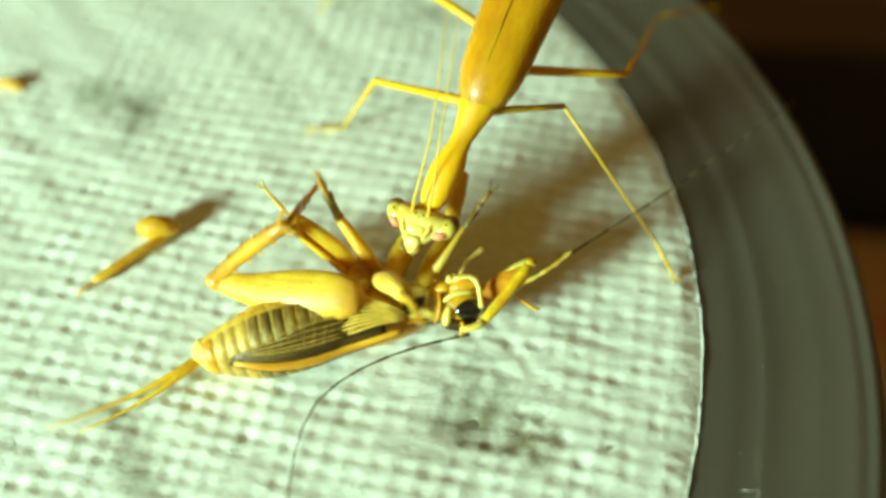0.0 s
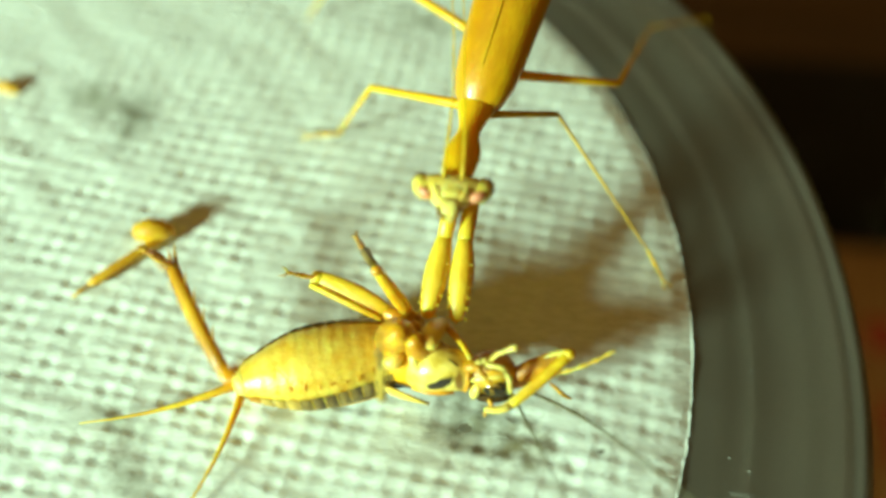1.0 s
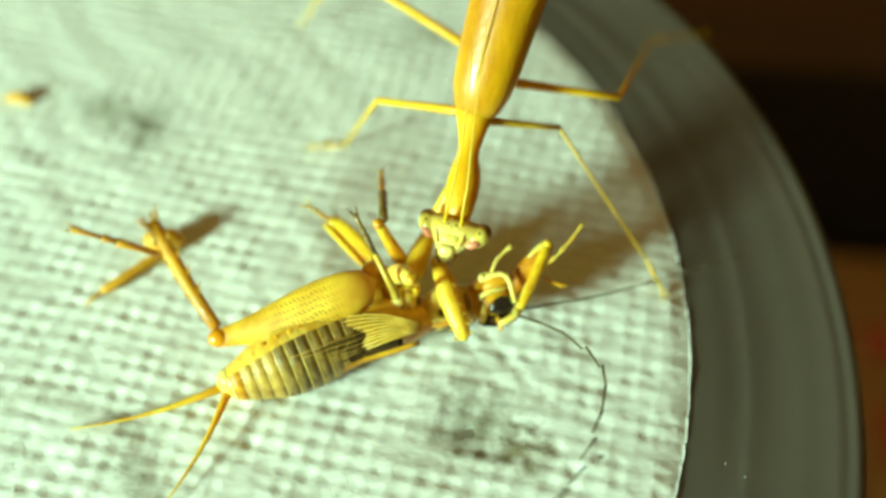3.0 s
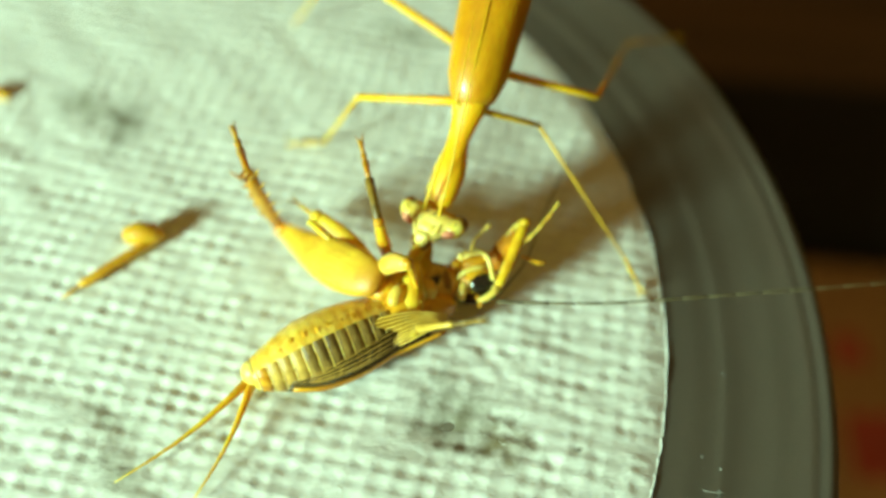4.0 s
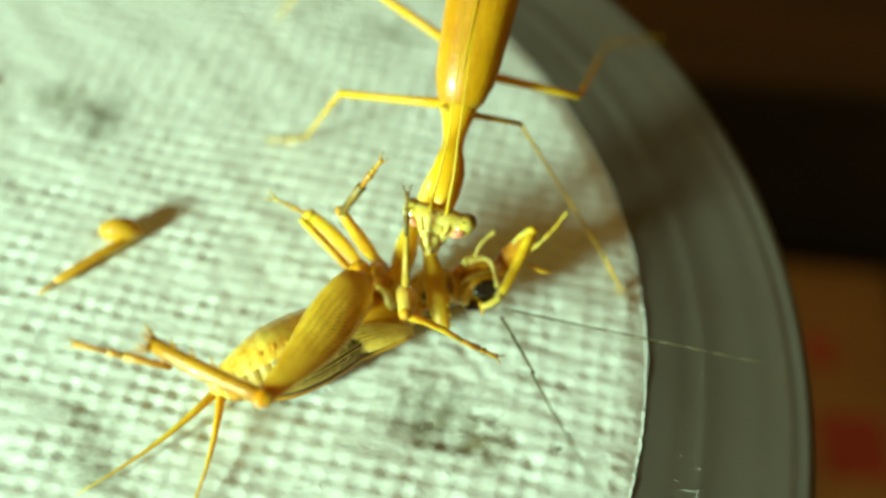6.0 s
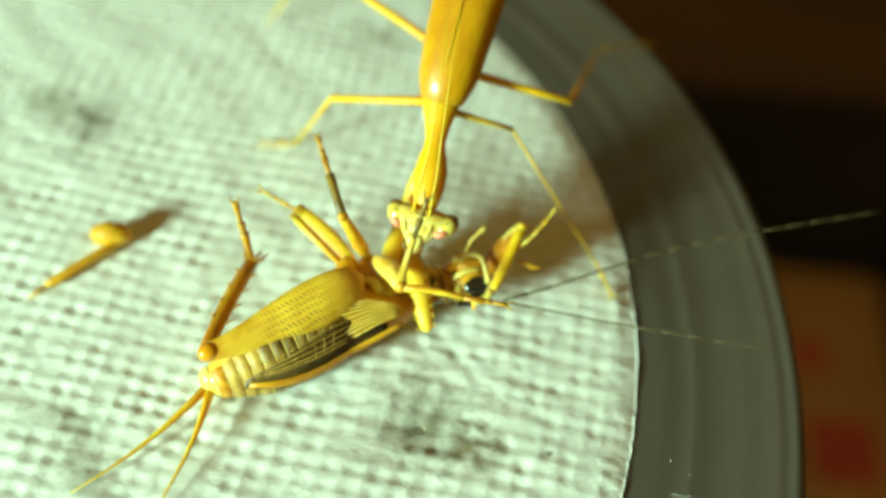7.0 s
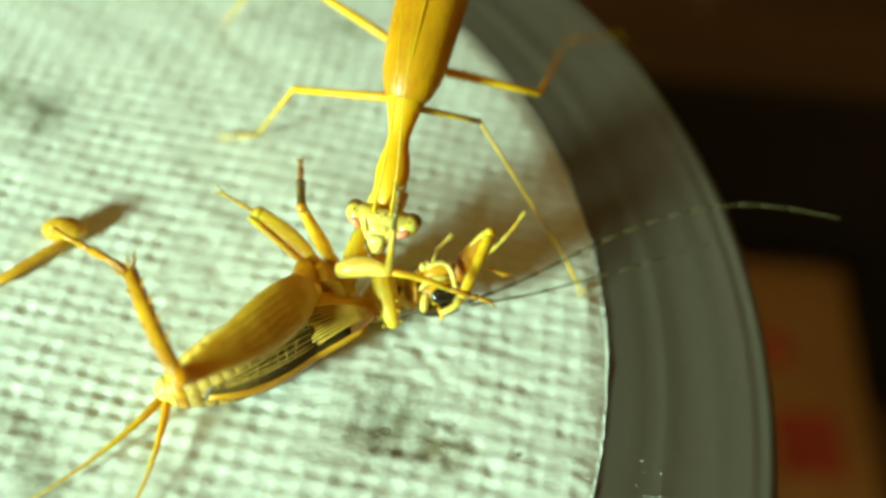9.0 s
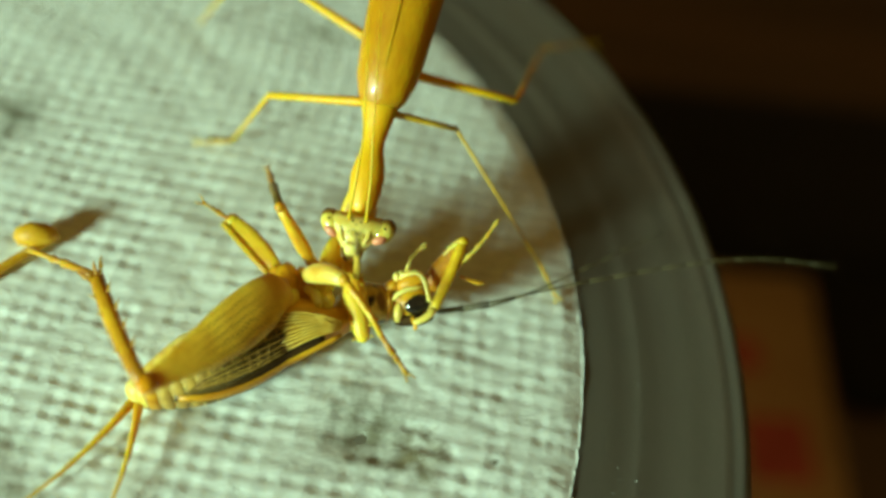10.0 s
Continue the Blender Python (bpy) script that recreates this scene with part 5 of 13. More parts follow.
    walk(cp["hind_femur"], [
        (0, turn(0.20, -0.32, 3.70, 0.181, -0.177, -0.290, 0.923)),
        (0.3, turn(0.63, 1.00, 3.70, 0.064, -0.047, -0.309, 0.948)),
        (0.5, turn(1.22, 0.37, 3.70, -0.214, 0.025, -0.251, 0.944)),
        (0.65, turn(0.98, 0.65, 3.70, 0.049, -0.155, -0.255, 0.953)),
        (0.8, turn(0.74, 0.94, 3.70, 0.306, -0.319, -0.233, 0.866)),
        (0.9, turn(0.11, 1.09, 2.30, 0.091, -0.120, -0.274, 0.950)),
        (1, turn(-0.53, 1.23, 0.90, -0.133, 0.090, -0.289, 0.944)),
        (1.2, turn(0.24, -0.26, 4.50, -0.539, -0.021, -0.088, 0.838)),
        (1.35, turn(0.31, -0.27, 4.10, -0.325, 0.034, -0.199, 0.924)),
        (1.5, turn(0.39, -0.28, 3.70, -0.090, 0.086, -0.296, 0.947)),
        (1.8, turn(0.16, 0.86, 3.70, -0.426, 0.116, -0.062, 0.895)),
        (2, turn(-0.03, 1.52, 3.70, -0.145, 0.011, -0.263, 0.954)),
        (2.2, turn(0.40, 0.78, 3.70, -0.057, 0.022, -0.280, 0.958)),
        (2.5, turn(0.10, -0.55, 3.70, 0.204, 0.001, -0.319, 0.926)),
        (2.7, turn(0.36, 0.68, 3.70, -0.005, -0.051, -0.292, 0.955)),
        (3.8, turn(-0.36, 0.79, 3.70, 0.246, -0.250, -0.265, 0.898)),
        (4, turn(-0.38, 0.83, 3.70, 0.480, -0.292, -0.176, 0.808)),
        (4.2, turn(-0.15, 1.38, 3.70, 0.678, -0.091, -0.173, 0.708)),
        (4.5, turn(0.28, 0.56, 3.70, 0.251, -0.284, -0.256, 0.889)),
        (4.8, turn(-0.14, 0.71, 3.70, 0.126, -0.282, -0.270, 0.912)),
        (4.9, turn(-0.23, 0.74, 4.10, -0.212, -0.123, -0.119, 0.962)),
        (5, turn(-0.33, 0.78, 4.50, -0.516, 0.056, 0.052, 0.853)),
        (5.5, turn(-0.43, -0.14, 4.50, -0.460, -0.017, -0.074, 0.885)),
        (5.7, turn(-0.11, 0.07, 4.50, -0.414, 0.074, -0.047, 0.906)),
        (6.8, turn(0.52, 0.48, 3.70, -0.046, -0.030, -0.268, 0.962)),
        (7, turn(0.52, 0.48, 3.70, -0.058, -0.031, -0.265, 0.962)),
        (7.5, turn(0.63, 1.33, 3.70, -0.133, 0.074, -0.231, 0.961)),
        (8, turn(0.55, 1.06, 3.70, 0.217, -0.169, -0.283, 0.919)),
        (8.2, turn(0.15, 0.90, 3.70, -0.092, 0.140, -0.259, 0.951)),
        (8.5, turn(-0.17, 0.67, 3.70, -0.217, 0.140, -0.182, 0.949)),
        (9, turn(0.07, 0.55, 3.70, -0.184, 0.154, -0.195, 0.951)),
        (9.5, turn(0.07, 0.54, 3.70, -0.181, 0.135, -0.195, 0.954)),
        (10, turn(0.10, 0.82, 3.70, -0.200, 0.077, -0.209, 0.954)),
    ])
    walk(cp["hind_tibia"], [
        (0, turn(-6.34, 2.95, 2.03, 0.863, 0.314, -0.391, 0.065)),
        (0.15, turn(-6.56, 2.54, 2.68, 0.939, 0.257, -0.119, 0.194)),
        (0.3, turn(-6.78, 2.12, 3.32, 0.922, 0.175, 0.166, 0.303)),
        (0.5, turn(-5.59, -2.75, 3.25, 0.801, 0.029, -0.033, 0.597)),
        (0.6, turn(-5.00, 0.18, 2.38, 0.521, 0.230, -0.089, 0.817)),
        (0.7, turn(-4.41, 3.10, 1.50, 0.153, 0.392, -0.130, 0.898)),
        (0.8, turn(-3.83, 6.03, 0.63, -0.242, 0.487, -0.149, 0.826)),
        (0.9, turn(-5.73, 2.50, 1.11, 0.156, 0.274, -0.208, 0.926)),
        (1, turn(-7.64, -1.03, 1.60, 0.519, 0.000, -0.222, 0.825)),
        (1.2, turn(-2.90, -7.00, 3.53, 0.524, -0.023, -0.234, 0.819)),
        (1.5, turn(-6.88, -1.93, 4.52, 0.535, -0.037, -0.207, 0.818)),
        (1.8, turn(-4.41, -4.97, 4.86, 0.291, -0.260, -0.253, 0.885)),
        (2, turn(-7.21, -0.60, 3.28, 0.270, -0.233, -0.263, 0.896)),
        (2.2, turn(-7.04, -0.14, 3.77, 0.556, -0.160, -0.185, 0.794)),
        (2.35, turn(-6.91, 1.06, 4.23, 0.841, 0.070, -0.130, 0.520)),
        (2.5, turn(-6.78, 2.27, 4.69, 0.948, 0.285, -0.047, 0.135)),
        (2.6, turn(-6.94, 1.54, 3.82, 0.815, 0.091, -0.161, 0.550)),
        (2.7, turn(-7.10, 0.82, 2.95, 0.486, -0.125, -0.236, 0.832)),
        (3.25, turn(-6.56, 2.96, 2.13, 0.787, 0.085, -0.325, 0.517)),
        (3.8, turn(-6.01, 5.09, 1.30, 0.898, 0.274, -0.335, 0.076)),
        (3.9, turn(-4.58, 6.26, 1.36, 0.727, 0.362, -0.530, 0.242)),
        (4, turn(-3.14, 7.42, 1.42, 0.482, 0.413, -0.671, 0.383)),
        (4.1, turn(-1.88, 8.12, 2.95, 0.735, 0.339, -0.588, -0.001)),
        (4.2, turn(-0.62, 8.83, 4.49, 0.823, 0.188, -0.374, -0.385)),
        (4.35, turn(-2.84, 6.91, 2.68, 0.901, 0.207, -0.377, 0.057)),
        (4.5, turn(-5.06, 5.00, 0.88, 0.797, 0.184, -0.304, 0.488)),
        (4.8, turn(-6.21, 3.58, 0.36, 0.787, 0.293, -0.503, 0.208)),
        (4.87, turn(-5.40, 0.46, 2.11, 0.707, 0.109, -0.477, 0.510)),
        (4.93, turn(-4.59, -2.66, 3.86, 0.534, -0.089, -0.389, 0.745)),
        (5, turn(-3.78, -5.78, 5.62, 0.291, -0.276, -0.249, 0.882)),
        (5.5, turn(-4.75, -6.22, 3.76, 0.271, -0.171, -0.280, 0.905)),
        (5.7, turn(-4.96, -5.61, 5.21, 0.264, -0.151, -0.286, 0.908)),
        (6.25, turn(-5.95, -2.84, 4.15, 0.651, -0.073, -0.104, 0.748)),
        (6.8, turn(-6.93, -0.07, 3.09, 0.898, 0.020, 0.100, 0.428)),
        (7, turn(-6.92, -0.23, 3.02, 0.895, 0.020, 0.085, 0.437)),
        (7.5, turn(-6.52, -0.84, 4.31, 0.782, -0.119, -0.033, 0.611)),
        (8, turn(-5.82, 4.77, 2.30, 0.944, 0.128, 0.099, 0.289)),
        (8.2, turn(-6.93, -0.96, 5.35, 0.827, -0.090, 0.048, 0.553)),
        (8.5, turn(-6.67, -2.81, 5.10, 0.671, -0.128, -0.149, 0.715)),
        (9, turn(-6.56, -2.52, 5.36, 0.681, -0.148, -0.134, 0.704)),
        (9.5, turn(-6.67, -2.45, 5.10, 0.684, -0.163, -0.123, 0.700)),
        (10, turn(-6.71, -2.29, 4.17, 0.664, -0.122, -0.147, 0.723)),
    ])
    walk(cp["hind_tarsus"], [
        (0, turn(-2.22, 2.15, 6.33, 0.814, -0.078, 0.223, 0.530)),
        (0.1, turn(-2.22, 3.37, 4.93, 0.935, 0.047, -0.077, 0.344)),
        (0.2, turn(-2.21, 4.60, 3.53, 0.910, 0.166, -0.366, 0.104)),
        (0.3, turn(-2.21, 5.82, 2.13, 0.744, 0.258, -0.598, -0.152)),
        (0.37, turn(-2.76, 4.87, 2.67, 0.791, 0.175, -0.544, 0.217)),
        (0.43, turn(-3.32, 3.93, 3.22, 0.721, 0.066, -0.410, 0.554)),
        (0.5, turn(-3.87, 2.98, 3.77, 0.544, -0.053, -0.214, 0.809)),
        (0.65, turn(-5.07, 2.87, 4.40, 0.354, -0.355, -0.251, 0.828)),
        (0.8, turn(-6.28, 2.77, 5.02, 0.118, -0.611, -0.255, 0.740)),
        (0.87, turn(-7.65, 3.21, 4.35, 0.322, -0.266, -0.528, 0.739)),
        (0.93, turn(-9.03, 3.66, 3.67, 0.451, 0.140, -0.677, 0.564)),
        (1, turn(-10.41, 4.11, 2.99, 0.474, 0.514, -0.667, 0.257)),
        (1.07, turn(-8.80, 2.14, 3.58, 0.455, 0.287, -0.621, 0.570)),
        (1.13, turn(-7.20, 0.18, 4.18, 0.367, 0.017, -0.481, 0.796)),
        (1.2, turn(-5.60, -1.79, 4.77, 0.224, -0.257, -0.268, 0.901)),
        (1.5, turn(-9.44, 3.41, 5.49, 0.305, -0.417, -0.201, 0.832)),
        (1.6, turn(-9.15, 1.91, 4.65, 0.100, -0.167, -0.184, 0.963)),
        (1.7, turn(-8.87, 0.41, 3.82, -0.118, 0.104, -0.145, 0.977)),
        (1.8, turn(-8.59, -1.09, 2.98, -0.322, 0.361, -0.088, 0.871)),
        (1.9, turn(-10.14, 0.98, 2.31, -0.062, 0.496, -0.354, 0.790)),
        (2, turn(-11.69, 3.04, 1.63, 0.208, 0.550, -0.562, 0.581)),
        (2.1, turn(-10.35, 4.28, 2.56, 0.251, 0.250, -0.468, 0.810)),
        (2.2, turn(-9.02, 5.52, 3.48, 0.255, -0.089, -0.302, 0.914)),
        (2.5, turn(-1.02, 3.64, 5.69, 0.639, -0.190, -0.042, 0.744)),
        (2.6, turn(-5.55, 4.83, 4.39, 0.375, 0.069, -0.220, 0.898)),
        (2.7, turn(-10.08, 6.03, 3.08, 0.040, 0.315, -0.355, 0.879)),
        (3.25, turn(-5.76, 5.42, 4.12, 0.465, 0.117, -0.215, 0.851)),
        (3.8, turn(-1.43, 4.81, 5.17, 0.778, -0.109, -0.023, 0.618)),
        (4, turn(-4.30, 6.31, 7.20, 0.702, -0.215, -0.044, 0.678)),
        (4.2, turn(1.92, 4.18, 7.31, 0.641, -0.315, -0.033, 0.699)),
        (4.35, turn(-0.55, 6.59, 6.09, 0.640, -0.110, -0.191, 0.736)),
        (4.5, turn(-3.02, 9.00, 4.86, 0.595, 0.103, -0.336, 0.723)),
        (4.65, turn(-3.39, 6.39, 5.35, 0.533, -0.151, -0.257, 0.792)),
        (4.8, turn(-3.76, 3.77, 5.83, 0.428, -0.393, -0.158, 0.798)),
        (4.87, turn(-5.12, 1.89, 5.08, 0.570, -0.156, -0.450, 0.670)),
        (4.93, turn(-6.49, 0.00, 4.32, 0.610, 0.109, -0.661, 0.422)),
        (5, turn(-7.86, -1.88, 3.57, 0.542, 0.354, -0.756, 0.099)),
        (5.17, turn(-8.41, -2.16, 3.32, 0.425, 0.348, -0.704, 0.449)),
        (5.33, turn(-8.96, -2.43, 3.07, 0.249, 0.293, -0.555, 0.737)),
        (5.5, turn(-9.51, -2.70, 2.82, 0.038, 0.198, -0.329, 0.923)),
        (5.7, turn(-9.85, -2.20, 4.47, 0.143, -0.091, -0.299, 0.939)),
        (6.25, turn(-6.55, 1.18, 3.29, 0.397, 0.143, -0.489, 0.764)),
        (6.8, turn(-3.25, 4.57, 2.12, 0.577, 0.351, -0.588, 0.446)),
        (7, turn(-3.30, 4.49, 2.21, 0.587, 0.352, -0.591, 0.427)),
        (7.25, turn(-4.16, 4.72, 2.98, 0.636, 0.104, -0.417, 0.640)),
        (7.5, turn(-5.02, 4.95, 3.75, 0.597, -0.159, -0.186, 0.764)),
        (7.67, turn(-3.66, 6.03, 3.04, 0.745, -0.022, -0.397, 0.535)),
        (7.83, turn(-2.30, 7.11, 2.33, 0.791, 0.118, -0.554, 0.232)),
        (8, turn(-0.94, 8.19, 1.62, 0.727, 0.242, -0.634, -0.104)),
        (8.07, turn(-2.17, 6.95, 2.50, 0.799, 0.113, -0.544, 0.228)),
        (8.13, turn(-3.39, 5.71, 3.38, 0.760, -0.032, -0.377, 0.528)),
        (8.2, turn(-4.62, 4.48, 4.27, 0.614, -0.172, -0.158, 0.754)),
        (8.5, turn(-7.08, 3.18, 5.20, 0.431, -0.172, -0.249, 0.850)),
        (9, turn(-6.73, 3.47, 5.21, 0.452, -0.137, -0.262, 0.842)),
        (9.5, turn(-6.73, 3.54, 4.74, 0.443, -0.115, -0.275, 0.845)),
        (10, turn(-7.23, 3.69, 4.29, 0.383, -0.254, -0.230, 0.858)),
    ])
    walk(cp["far_femur"], [
        (0, turn(0.34, 1.87, 2.60, -0.381, -0.145, 0.357, -0.840)),
        (0.3, turn(1.12, 1.98, 2.60, -0.461, -0.146, 0.352, -0.802)),
        (0.5, turn(0.30, 1.88, 2.60, -0.477, -0.154, 0.344, -0.794)),
        (0.8, turn(0.69, 2.09, 2.60, -0.626, 0.058, 0.210, -0.749)),
        (1, turn(-0.41, 1.31, 2.60, -0.245, 0.007, 0.305, -0.920)),
        (1.2, turn(0.22, 1.56, 2.60, -0.421, 0.165, 0.221, -0.864)),
        (1.5, turn(0.66, 2.67, 2.60, -0.325, -0.051, 0.314, -0.891)),
        (1.8, turn(1.23, 2.55, 2.60, -0.514, 0.111, 0.229, -0.819)),
        (2, turn(-0.21, 3.59, 2.60, -0.547, 0.185, 0.162, -0.800)),
        (2.2, turn(0.75, 2.42, 2.60, -0.586, 0.172, 0.159, -0.776)),
        (2.5, turn(-0.15, 2.94, 2.60, -0.455, 0.154, 0.208, -0.852)),
        (2.7, turn(0.96, 2.40, 2.60, -0.566, 0.153, 0.180, -0.790)),
        (3.8, turn(1.12, 2.37, 2.60, -0.519, 0.101, 0.246, -0.812)),
        (4, turn(-0.03, 2.56, 2.60, -0.527, 0.047, 0.279, -0.801)),
        (4.2, turn(1.26, 2.34, 2.60, -0.681, 0.080, 0.179, -0.705)),
        (4.5, turn(1.12, 2.44, 2.60, -0.451, -0.034, 0.329, -0.829)),
        (4.8, turn(1.21, 2.37, 2.60, -0.533, 0.101, 0.246, -0.803)),
        (5, turn(0.95, 3.12, 2.60, -0.570, 0.115, 0.222, -0.783)),
        (5.5, turn(0.34, 1.00, 2.60, -0.610, 0.143, 0.164, -0.762)),
        (5.7, turn(0.74, 1.82, 2.60, -0.585, 0.087, 0.232, -0.772)),
        (6.8, turn(0.92, 2.27, 2.60, -0.553, 0.032, 0.278, -0.784)),
        (7, turn(0.91, 2.28, 2.60, -0.550, 0.028, 0.281, -0.786)),
        (7.5, turn(1.01, 2.71, 2.60, -0.573, 0.090, 0.241, -0.779)),
        (8, turn(1.18, 2.69, 2.60, -0.612, 0.151, 0.185, -0.754)),
        (8.2, turn(0.99, 2.60, 2.60, -0.537, 0.084, 0.252, -0.801)),
        (8.5, turn(1.01, 2.51, 2.60, -0.542, 0.129, 0.229, -0.798)),
        (9, turn(1.13, 2.54, 2.60, -0.552, 0.108, 0.242, -0.791)),
        (9.5, turn(0.85, 2.17, 2.60, -0.581, 0.085, 0.245, -0.772)),
        (10, turn(0.37, 2.50, 2.60, -0.580, 0.147, 0.190, -0.778)),
    ])
    walk(cp["far_tibia"], [
        (0, turn(-2.13, 3.85, 4.51, -0.452, -0.167, 0.359, -0.799)),
        (0.3, turn(-0.86, 4.33, 4.66, -0.368, 0.067, 0.282, -0.883)),
        (0.5, turn(-1.54, 4.29, 4.72, -0.379, 0.152, 0.246, -0.879)),
        (0.8, turn(-0.08, 5.65, 3.25, -0.504, 0.163, 0.216, -0.821)),
        (0.9, turn(-1.88, 4.32, 3.18, -0.273, -0.176, 0.318, -0.891)),
        (1, turn(-3.67, 2.99, 3.11, 0.007, -0.482, 0.362, -0.797)),
        (1.2, turn(-1.97, 4.52, 2.23, -0.152, -0.297, 0.384, -0.861)),
        (1.35, turn(-2.11, 4.61, 2.96, -0.226, -0.016, 0.330, -0.917)),
        (1.5, turn(-2.24, 4.70, 3.69, -0.279, 0.267, 0.246, -0.889)),
        (1.65, turn(-1.33, 5.28, 3.24, -0.278, -0.132, 0.437, -0.845)),
        (1.8, turn(-0.42, 5.86, 2.80, -0.222, -0.505, 0.542, -0.634)),
        (2, turn(-1.44, 7.05, 2.16, -0.330, -0.178, 0.382, -0.845)),
        (2.2, turn(-0.19, 5.99, 2.30, -0.217, -0.411, 0.476, -0.746)),
        (2.5, turn(-2.14, 6.05, 2.33, -0.201, -0.429, 0.447, -0.759)),
        (2.7, turn(-0.20, 5.92, 2.46, -0.258, -0.394, 0.481, -0.740)),
        (3.8, turn(-0.51, 5.67, 2.94, -0.329, -0.386, 0.521, -0.687)),
        (3.9, turn(-1.08, 5.73, 3.17, -0.472, -0.058, 0.365, -0.801)),
        (4, turn(-1.66, 5.78, 3.41, -0.537, 0.280, 0.148, -0.782)),
        (4.1, turn(-0.31, 5.89, 3.25, -0.497, -0.045, 0.371, -0.783)),
        (4.2, turn(1.04, 6.00, 3.09, -0.380, -0.364, 0.535, -0.661)),
        (4.35, turn(-0.02, 5.56, 3.50, -0.455, -0.126, 0.409, -0.781)),
        (4.5, turn(-1.07, 5.12, 3.91, -0.488, 0.123, 0.245, -0.829)),
        (4.8, turn(-0.32, 5.72, 2.97, -0.279, -0.288, 0.446, -0.800)),
        (5, turn(-0.25, 6.61, 2.87, -0.280, -0.396, 0.514, -0.707)),
        (5.5, turn(-0.45, 4.61, 2.53, -0.256, -0.339, 0.455, -0.783)),
        (5.7, turn(-0.37, 5.32, 3.11, -0.287, -0.241, 0.425, -0.824)),
        (6.8, turn(-0.51, 5.54, 3.55, -0.385, -0.069, 0.358, -0.848)),
        (7, turn(-0.55, 5.53, 3.58, -0.390, -0.072, 0.359, -0.845)),
        (7.5, turn(-0.20, 6.17, 3.10, -0.392, -0.066, 0.359, -0.844)),
        (8, turn(0.42, 6.31, 2.59, -0.388, -0.060, 0.359, -0.847)),
        (8.2, turn(-0.52, 5.94, 3.10, -0.366, -0.178, 0.407, -0.818)),
        (8.5, turn(-0.39, 5.93, 2.75, -0.408, -0.076, 0.361, -0.835)),
        (9, turn(-0.23, 5.97, 2.95, -0.390, -0.131, 0.393, -0.823)),
        (9.5, turn(-0.30, 5.64, 3.17, -0.448, -0.021, 0.338, -0.828)),
        (10, turn(-0.68, 6.04, 2.57, -0.293, -0.342, 0.476, -0.755)),
    ])
    walk(cp["mid_femur"], [
        (0, turn(1.30, 1.68, 2.60, 0.500, 0.151, -0.342, 0.781)),
        (0.3, turn(2.11, 2.07, 2.60, 0.523, 0.313, -0.449, 0.654)),
        (0.5, turn(1.57, 2.27, 2.60, 0.549, 0.157, -0.329, 0.752)),
        (0.8, turn(2.17, 1.88, 2.60, 0.584, 0.124, -0.347, 0.723)),
        (1, turn(0.54, 1.27, 2.60, 0.369, 0.396, -0.447, 0.712)),
        (1.2, turn(1.54, 2.84, 2.60, 0.378, 0.347, -0.446, 0.734)),
        (1.5, turn(1.34, 1.74, 2.60, 0.472, 0.393, -0.470, 0.633)),
        (1.8, turn(2.34, 1.89, 2.60, 0.432, 0.353, -0.503, 0.660)),
        (2, turn(1.30, 2.26, 2.60, 0.421, 0.398, -0.523, 0.625)),
        (2.2, turn(2.49, 2.16, 2.60, 0.367, 0.392, -0.524, 0.661)),
        (2.5, turn(0.48, 2.85, 2.60, 0.545, 0.331, -0.441, 0.632)),
        (2.7, turn(2.40, 1.95, 2.60, 0.497, 0.331, -0.498, 0.628)),
        (3.8, turn(2.28, 2.60, 2.60, 0.559, 0.370, -0.591, 0.449)),
        (4, turn(0.91, 2.85, 2.60, 0.538, 0.385, -0.646, 0.381)),
        (4.2, turn(1.61, 1.84, 2.60, 0.512, 0.369, -0.595, 0.497)),
        (4.5, turn(1.85, 2.17, 2.60, 0.663, 0.297, -0.492, 0.479)),
        (4.8, turn(2.04, 1.67, 2.60, 0.667, 0.160, -0.370, 0.627)),
        (5, turn(1.67, 2.13, 2.60, 0.586, 0.102, -0.350, 0.724)),
        (5.5, turn(1.79, 1.48, 2.60, 0.562, 0.143, -0.365, 0.729)),
        (5.7, turn(1.78, 2.06, 2.60, 0.559, 0.143, -0.385, 0.721)),
        (6.8, turn(1.79, 2.41, 2.60, 0.482, 0.345, -0.549, 0.589)),
        (7, turn(1.78, 2.43, 2.60, 0.480, 0.347, -0.548, 0.590)),
        (7.5, turn(2.00, 2.79, 2.60, 0.522, 0.332, -0.553, 0.558)),
        (8, turn(2.35, 2.51, 2.60, 0.599, 0.094, -0.353, 0.713)),
        (8.2, turn(1.82, 2.27, 2.60, 0.551, 0.184, -0.412, 0.703)),
        (8.5, turn(1.70, 2.22, 2.60, 0.609, 0.103, -0.348, 0.705)),
        (9, turn(1.97, 2.32, 2.60, 0.557, 0.252, -0.481, 0.628)),
        (9.5, turn(1.91, 2.18, 2.60, 0.527, 0.262, -0.492, 0.641)),
        (10, turn(2.05, 2.53, 2.60, 0.552, 0.234, -0.442, 0.667)),
    ])
